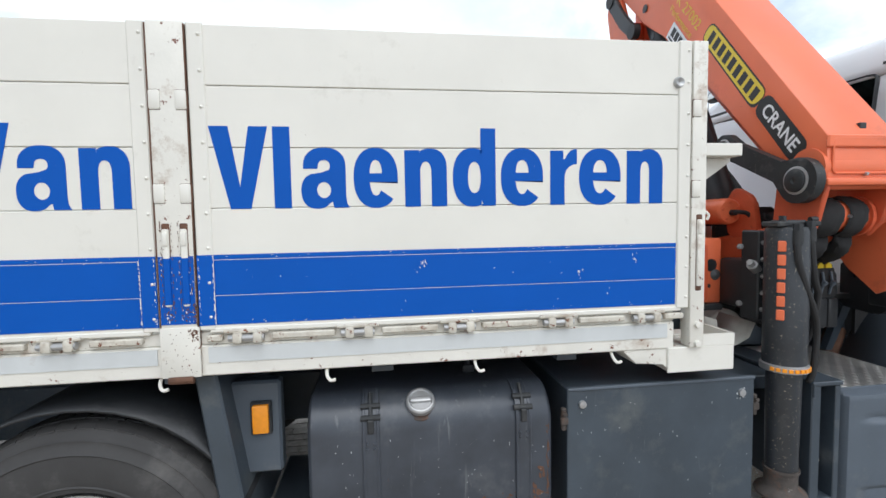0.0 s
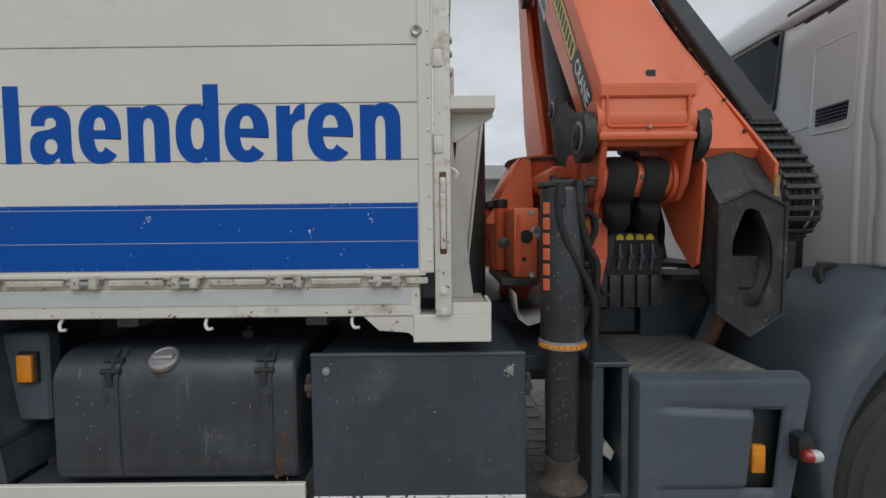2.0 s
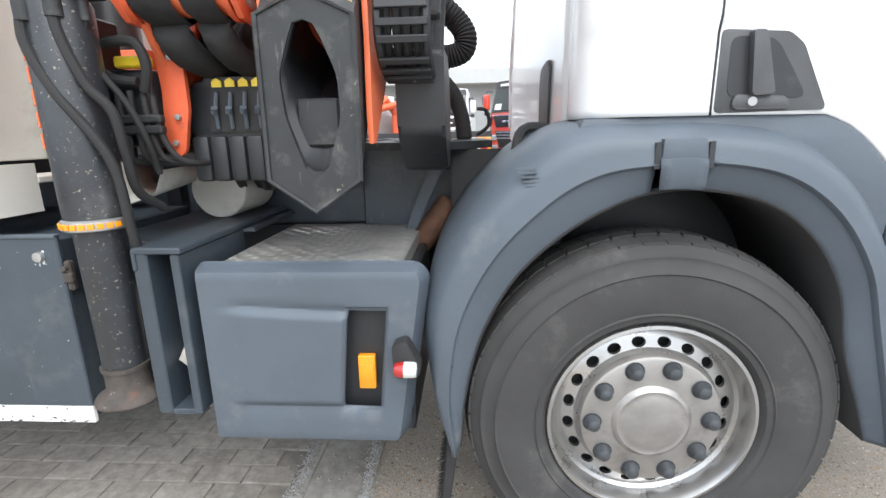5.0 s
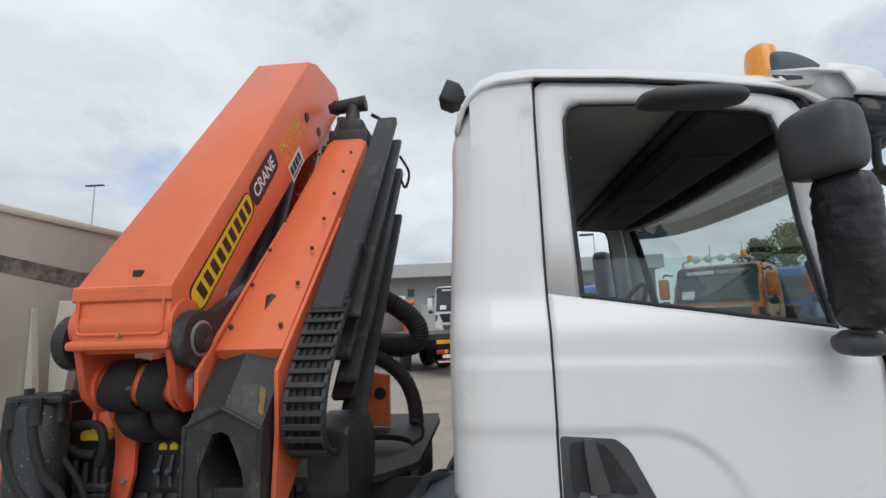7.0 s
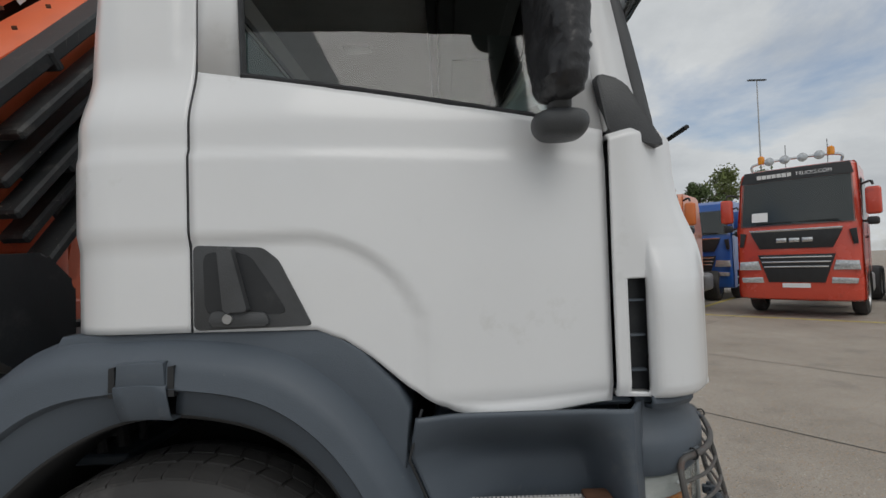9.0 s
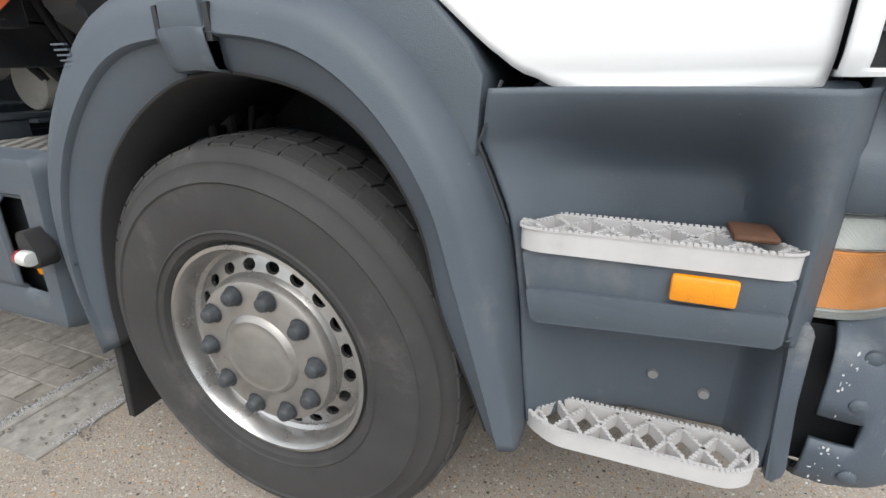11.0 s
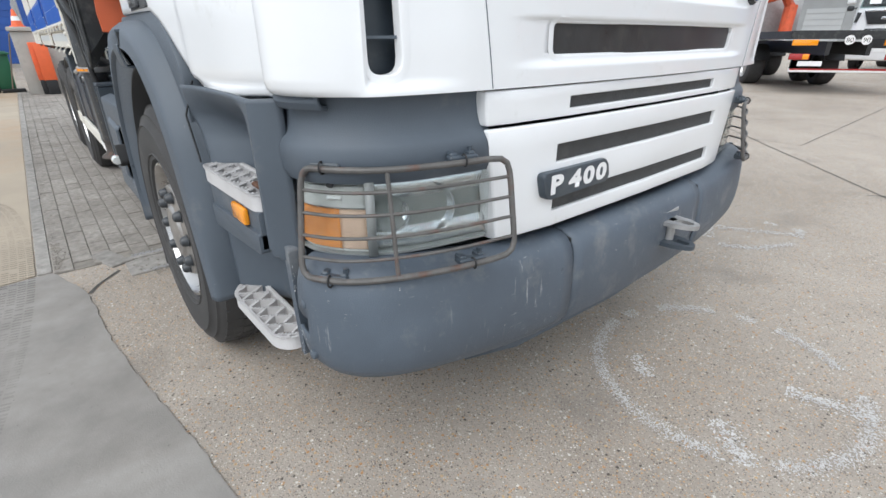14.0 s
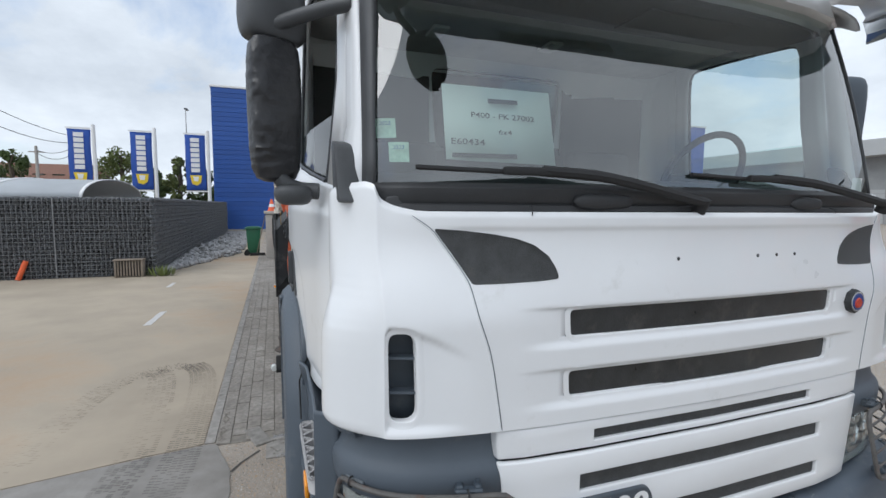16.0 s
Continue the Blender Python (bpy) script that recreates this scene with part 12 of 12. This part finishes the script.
bm = B(); prism(bm, [(2.245, 0.40), (14.02, -60), (60, -60), (60, 9.0)] + edge[::-1] + [(2.13, 1.09)], "z", -0.03, 0.007)
whole("grey_slab", bm, M["slab"], "smooth grey concrete slab with broken edge", "pavement", kind="structure", smooth=False)

# edging stones between the tan slab and the pavers
kerb = thing("edging", (-5, 1.13, 0), "row of narrow grey concrete edging stones", "kerb", kind="structure")
for k in range(15):
    bm = B(); x = 2.11 - k * 0.95
    box(bm, x - 0.942, x, 1.094, 1.168, -0.02, 0.010 + rng.uniform(-0.002, 0.003), 0.004, 1)
    part("edging_stone", bm, M["edge_stone"], kerb)
gut = thing("drain_channel", (2.3, 2.5, 0), "shallow concrete drain channel across the paving", "gutter", kind="structure")
for k in range(4):
    bm = B(); y = 1.53 + k * 0.8
    for x in (2.17, 2.43):
        box(bm, x, x + 0.05, y, y + 0.792, -0.02, 0.012, 0.004, 1)
    box(bm, 2.22, 2.43, y, y + 0.792, -0.02, 0.003)
    part("channel_stone", bm, M["edge_stone"], gut)
bm = B(); box(bm, 1.96, 2.26, 1.40, 1.525, -0.02, 0.014, 0.006, 1, Matrix.Translation((2.1, 1.46, 0)) @ Matrix.Rotation(0.35, 4, "Z") @ Matrix.Translation((-2.1, -1.46, 0)))
part("channel_stone", bm, M["edge_stone"], gut)

# saw-cut joints in the yard
def groove(pts, w=0.014):
    bm = B()
    P = [Vector((x, y, 0.0035)) for x, y in ragged(pts, 0.3, 0.006)]
    L, R_ = [], []
    for i, p in enumerate(P):
        d = (P[min(i + 1, len(P) - 1)] - P[max(i - 1, 0)]).normalized()
        n = Vector((-d.y, d.x, 0)) * w * rng.uniform(0.35, 0.65)
        L.append(p + n); R_.append(p - n)
    loft(bm, [L, R_])
    whole("joint", bm, M["joint"], "dark filled joint in the yard concrete", "joint", "yard joints", "structure", smooth=False)


groove([(2.0, 10.5), (3.38, 8.89), (5.24, 6.74), (6.3, 5.5), (7.9, 3.4), (12, -1.6)])
groove([(4.3, 12.5), (7.87, 8.12), (8.97, 6.55), (14, -0.4)])
groove([(4.97, 6.87), (6.17, 7.89), (9.0, 10.3), (14, 14.6)])
groove([(3.87, 15.4), (3.92, 8.93), (3.3, 8.95)])
groove([(2.33, 1.49), (2.47, 1.37), (2.57, 1.31)], 0.02)

# painted and chalked marks
def specks(name, pts, label, material, n, spread, size, z, gaps=0.0):
    """Worn paint left as many small flakes along a line."""
    V, F = [], []
    seg = [(Vector(a), Vector(b)) for a, b in zip(pts, pts[1:])]
    tot = sum((b - a).length for a, b in seg)
    for a, b in seg:
        m = int(n * (b - a).length / tot)
        for k in range(m):
            t = rng.random()
            p = a.lerp(b, t)
            if noise.noise((p.x * 5.5, p.y * 5.5, 1.7)) < gaps - 0.55 or rng.random() < 0.25:
                continue
            d = (b - a).normalized(); q = Vector((-d.y, d.x)) * rng.gauss(0, spread)
            c = p + q
            s = size * rng.uniform(0.4, 1.3)
            ang = rng.uniform(0, 6.28)
            i = len(V)
            for j in range(5):
                r = s * rng.uniform(0.6, 1.1)
                V.append((c.x + r * math.cos(ang + 1.257 * j), c.y + r * math.sin(ang + 1.257 * j), z + rng.uniform(0, 0.0008)))
            F.append(tuple(range(i, i + 5)))
    me = bpy.data.meshes.new(name); me.from_pydata(V, [], F)
    return tagged(link(name, me, material, None, smooth=False), label, "ground marking", "", "stuff")


ring = [(5.13 + 0.50 * math.cos(a), 3.31 + 0.52 * math.sin(a)) for a in [2 * math.pi * k / 36 for k in range(37)]]
specks("chalk_ring", ring, "worn white chalk ring on the concrete", M["chalk"], 9500, 0.019, 0.0032, 0.003, 0.30)
specks("chalk_mark", [(5.24, 2.99), (5.40, 2.85)], "short worn chalk stroke inside the ring", M["chalk"], 420, 0.026, 0.0048, 0.003)
specks("chalk_mark", [(5.26, 3.365), (5.40, 3.38), (5.62, 3.45)], "short worn chalk stroke inside the ring", M["chalk"], 700, 0.022, 0.0046, 0.003, 0.4)
specks("chalk_mark", [(4.84, 3.12), (4.95, 3.02)], "short worn chalk stroke inside the ring", M["chalk"], 240, 0.022, 0.0045, 0.003)
dd = [(4.34, 5.19), (4.60, 5.42), (4.86, 5.42), (4.90, 5.10), (4.737, 4.80), (4.514, 4.69), (4.40, 4.9), (4.34, 5.19)]
specks("chalk_figure", dd, "worn white chalk figure on the concrete", M["chalk"], 2600, 0.020, 0.005, 0.003, 0.5)
specks("chalk_figure", [(4.42, 5.05), (4.85, 5.30)], "worn white chalk figure on the concrete", M["chalk"], 700, 0.022, 0.0046, 0.003)
bm = B(); prism(bm, ragged([(-2.02, -0.24), (-2.95, -0.20)], 0.1, 0.01) + ragged([(-2.97, -0.11), (-2.02, -0.14)], 0.1, 0.01), "z", 0.004, 0.0085)
whole("white_dash", bm, M["chalk"], "worn white painted dash on the concrete", "road marking", kind="structure", smooth=False)
bm = B(); prism(bm, [(-5.6, -0.62), (-6.2, -0.60), (-6.2, -0.52), (-5.6, -0.54)], "z", 0.004, 0.0085)
whole("white_dash", bm, M["chalk"], "worn white painted dash on the concrete", "road marking", kind="structure", smooth=False)
for a, b in (((10.2, 12.9), (14.4, 17.2)), ((13.2, 10.2), (17.6, 14.6)), ((10.2, 12.9), (13.2, 10.2))):
    A, C = Vector((*a, 0)), Vector((*b, 0)); d = (C - A).normalized(); n = Vector((-d.y, d.x, 0)) * 0.05
    bm = B(); prism(bm, [(p.x, p.y) for p in (A + n, C + n, C - n, A - n)], "z", -0.01, 0.004)
    whole("parking_line", bm, M["yellow_line"], "worn yellow parking line on the yard", "road marking", "parking lines", "structure", smooth=False)

# tyre marks: rows of lug prints curving over the slabs
V, F = [], []
tracks = ([(0.106, 0.72), (0.42, 0.86), (1.135, 0.945), (2.03, 0.965), (2.82, 0.925), (3.377, 0.861), (3.9, 0.77)],
          [(0.20, 0.36), (0.50, 0.50), (1.251, 0.603), (2.166, 0.648), (2.617, 0.61), (3.04, 0.565), (3.6, 0.48)],
          [(2.1, -0.12), (1.353, -0.057), (0.868, 0.01), (0.499, 0.12), (0.22, 0.40), (0.106, 0.72)])
for path_, keep in zip(tracks, (0.9, 0.62, 0.4)):
    line = []
    fine = smooth_line([(x, y, 0) for x, y in path_], 24)
    for a_, b_ in zip(fine, fine[1:]):
        k = max(1, int((b_ - a_).length / 0.026))
        line += [a_.lerp(b_, i / k) for i in range(k)]
    for i in range(len(line) - 1):
        d = (line[i + 1] - line[i]).normalized(); n = Vector((-d.y, d.x, 0))
        for lane in range(6):
            if rng.random() > keep:
                continue
            c = line[i] + n * (-0.105 + 0.042 * lane) + d * (0.008 * (lane % 2) + rng.uniform(-0.003, 0.003))
            k = len(V)
            for u, v in ((-0.0085, -0.018), (0.0055, -0.017), (0.0085, 0.018), (-0.0055, 0.017)):
                p = c + d * u + n * v
                V.append((p.x, p.y, 0.0086))
            F.append((k, k + 1, k + 2, k + 3))
me = bpy.data.meshes.new("tyre_marks"); me.from_pydata(V, [], F)
tagged(link("tyre_marks", me, M["tyre_mark"], None, smooth=False), "faint dusty tyre marks curving over the slabs", "tyre marks", "", "stuff")

# weeds and grit along the edging
V, F = [], []
for k in range(500):
    x = rng.choice((rng.uniform(-11, 2.1), rng.uniform(1.6, 2.6)))
    y = 1.18 + abs(rng.gauss(0, 0.03)) if x < 2.1 else rng.choice((2.18, 2.44)) * 0 + rng.uniform(1.5, 2.4)
    s = rng.uniform(0.003, 0.011); i = len(V)
    for j in range(4):
        V.append((x + s * math.cos(1.57 * j + k), y + s * math.sin(1.57 * j + k), 0.013))
    V.append((x, y, 0.013 + s * 0.8))
    F += [(i, i + 1, i + 4), (i + 1, i + 2, i + 4), (i + 2, i + 3, i + 4), (i + 3, i, i + 4)]
me = bpy.data.meshes.new("grit"); me.from_pydata(V, [], F)
tagged(link("grit", me, M["joint_bed"], None, smooth=False), "loose dark grit along the edging", "grit", "", "stuff")

# gravel washed along the drain
V, F = [], []
for line_ in (((2.09, 2.53), (2.17, 2.19), (2.17, 1.85), (2.17, 1.58)), ((2.43, 2.36), (2.46, 2.02), (2.47, 1.60))):
    for (xa, ya), (xb, yb) in zip(line_, line_[1:]):
        for k in range(260):
            t = rng.random(); x, y = xa + (xb - xa) * t + rng.gauss(0, 0.014), ya + (yb - ya) * t + rng.gauss(0, 0.012)
            sz = rng.uniform(0.0015, 0.006); i = len(V); a0 = rng.uniform(0, 6.28)
            for j in range(4):
                V.append((x + sz * math.cos(1.57 * j + a0), y + sz * math.sin(1.57 * j + a0), 0.012))
            V.append((x, y, 0.013 + sz * 0.9))
            F += [(i, i + 1, i + 4), (i + 1, i + 2, i + 4), (i + 2, i + 3, i + 4), (i + 3, i, i + 4)]
me = bpy.data.meshes.new("gravel"); me.from_pydata(V, [], F)
tagged(link("gravel", me, M["rubble"], None, smooth=False), "fine grey gravel washed along the drain channel", "gravel", "", "stuff")
# block pavers under and beside the load body
pav = thing("block_paving", (-3, 2.5, 0), "grey concrete block paving with dark joints", "pavement", kind="structure")
bm = B(); box(bm, -12.0, 2.16, 1.17, 5.0, -0.02, 0.004)
part("joint_sand", bm, M["joint_bed"], pav)
PX, PY, PJ = 0.21, 0.105, 0.0038
shapes = []
for k in range(4):
    bm = B(); box(bm, 0, PX - PJ, 0, PY - PJ, -0.02, 0.0)
    for v in bm.verts:
        if v.co.z > -0.01:
            v.co.z += rng.uniform(-0.0012, 0.0012)
    bev(bm, [e for e in bm.edges if all(v.co.z > -0.01 for v in e.verts)], 0.003, 1)
    me = bpy.data.meshes.new("paver"); bm.to_mesh(me); bm.free(); me.materials.append(M["paver"]); shapes.append(me)
V, F, count = [], [], 0
for r in range(36):
    y = 1.172 + r * PY
    x = 2.155 - PX - (PX / 2 if r % 2 else 0)
    while x > -12.0:
        z = 0.012 + rng.uniform(-0.002, 0.002)
        if x > -1.5 and r < 16 and count < 298:
            ob = new("paver", rng.choice(shapes)); count += 1
            ob.parent = pav; ob.matrix_parent_inverse = BASE[pav].inverted()
            ob.matrix_basis = Matrix.Translation((x, y, z))
        else:
            i = len(V)
            a, b, c, d = x, x + PX - PJ, y, y + PY - PJ
            V += [(a, c, -0.01), (b, c, -0.01), (b, d, -0.01), (a, d, -0.01), (a + .003, c + .003, z), (b - .003, c + .003, z), (b - .003, d - .003, z), (a + .003, d - .003, z)]
            F += [(i + 4, i + 5, i + 6, i + 7), (i, i + 1, i + 5, i + 4), (i + 1, i + 2, i + 6, i + 5), (i + 2, i + 3, i + 7, i + 6), (i + 3, i, i + 4, i + 7)]
        x -= PX
me = bpy.data.meshes.new("far_pavers"); me.from_pydata(V, [], F)
tagged(link("far_pavers", me, M["paver"], pav, smooth=False), kind="stuff")
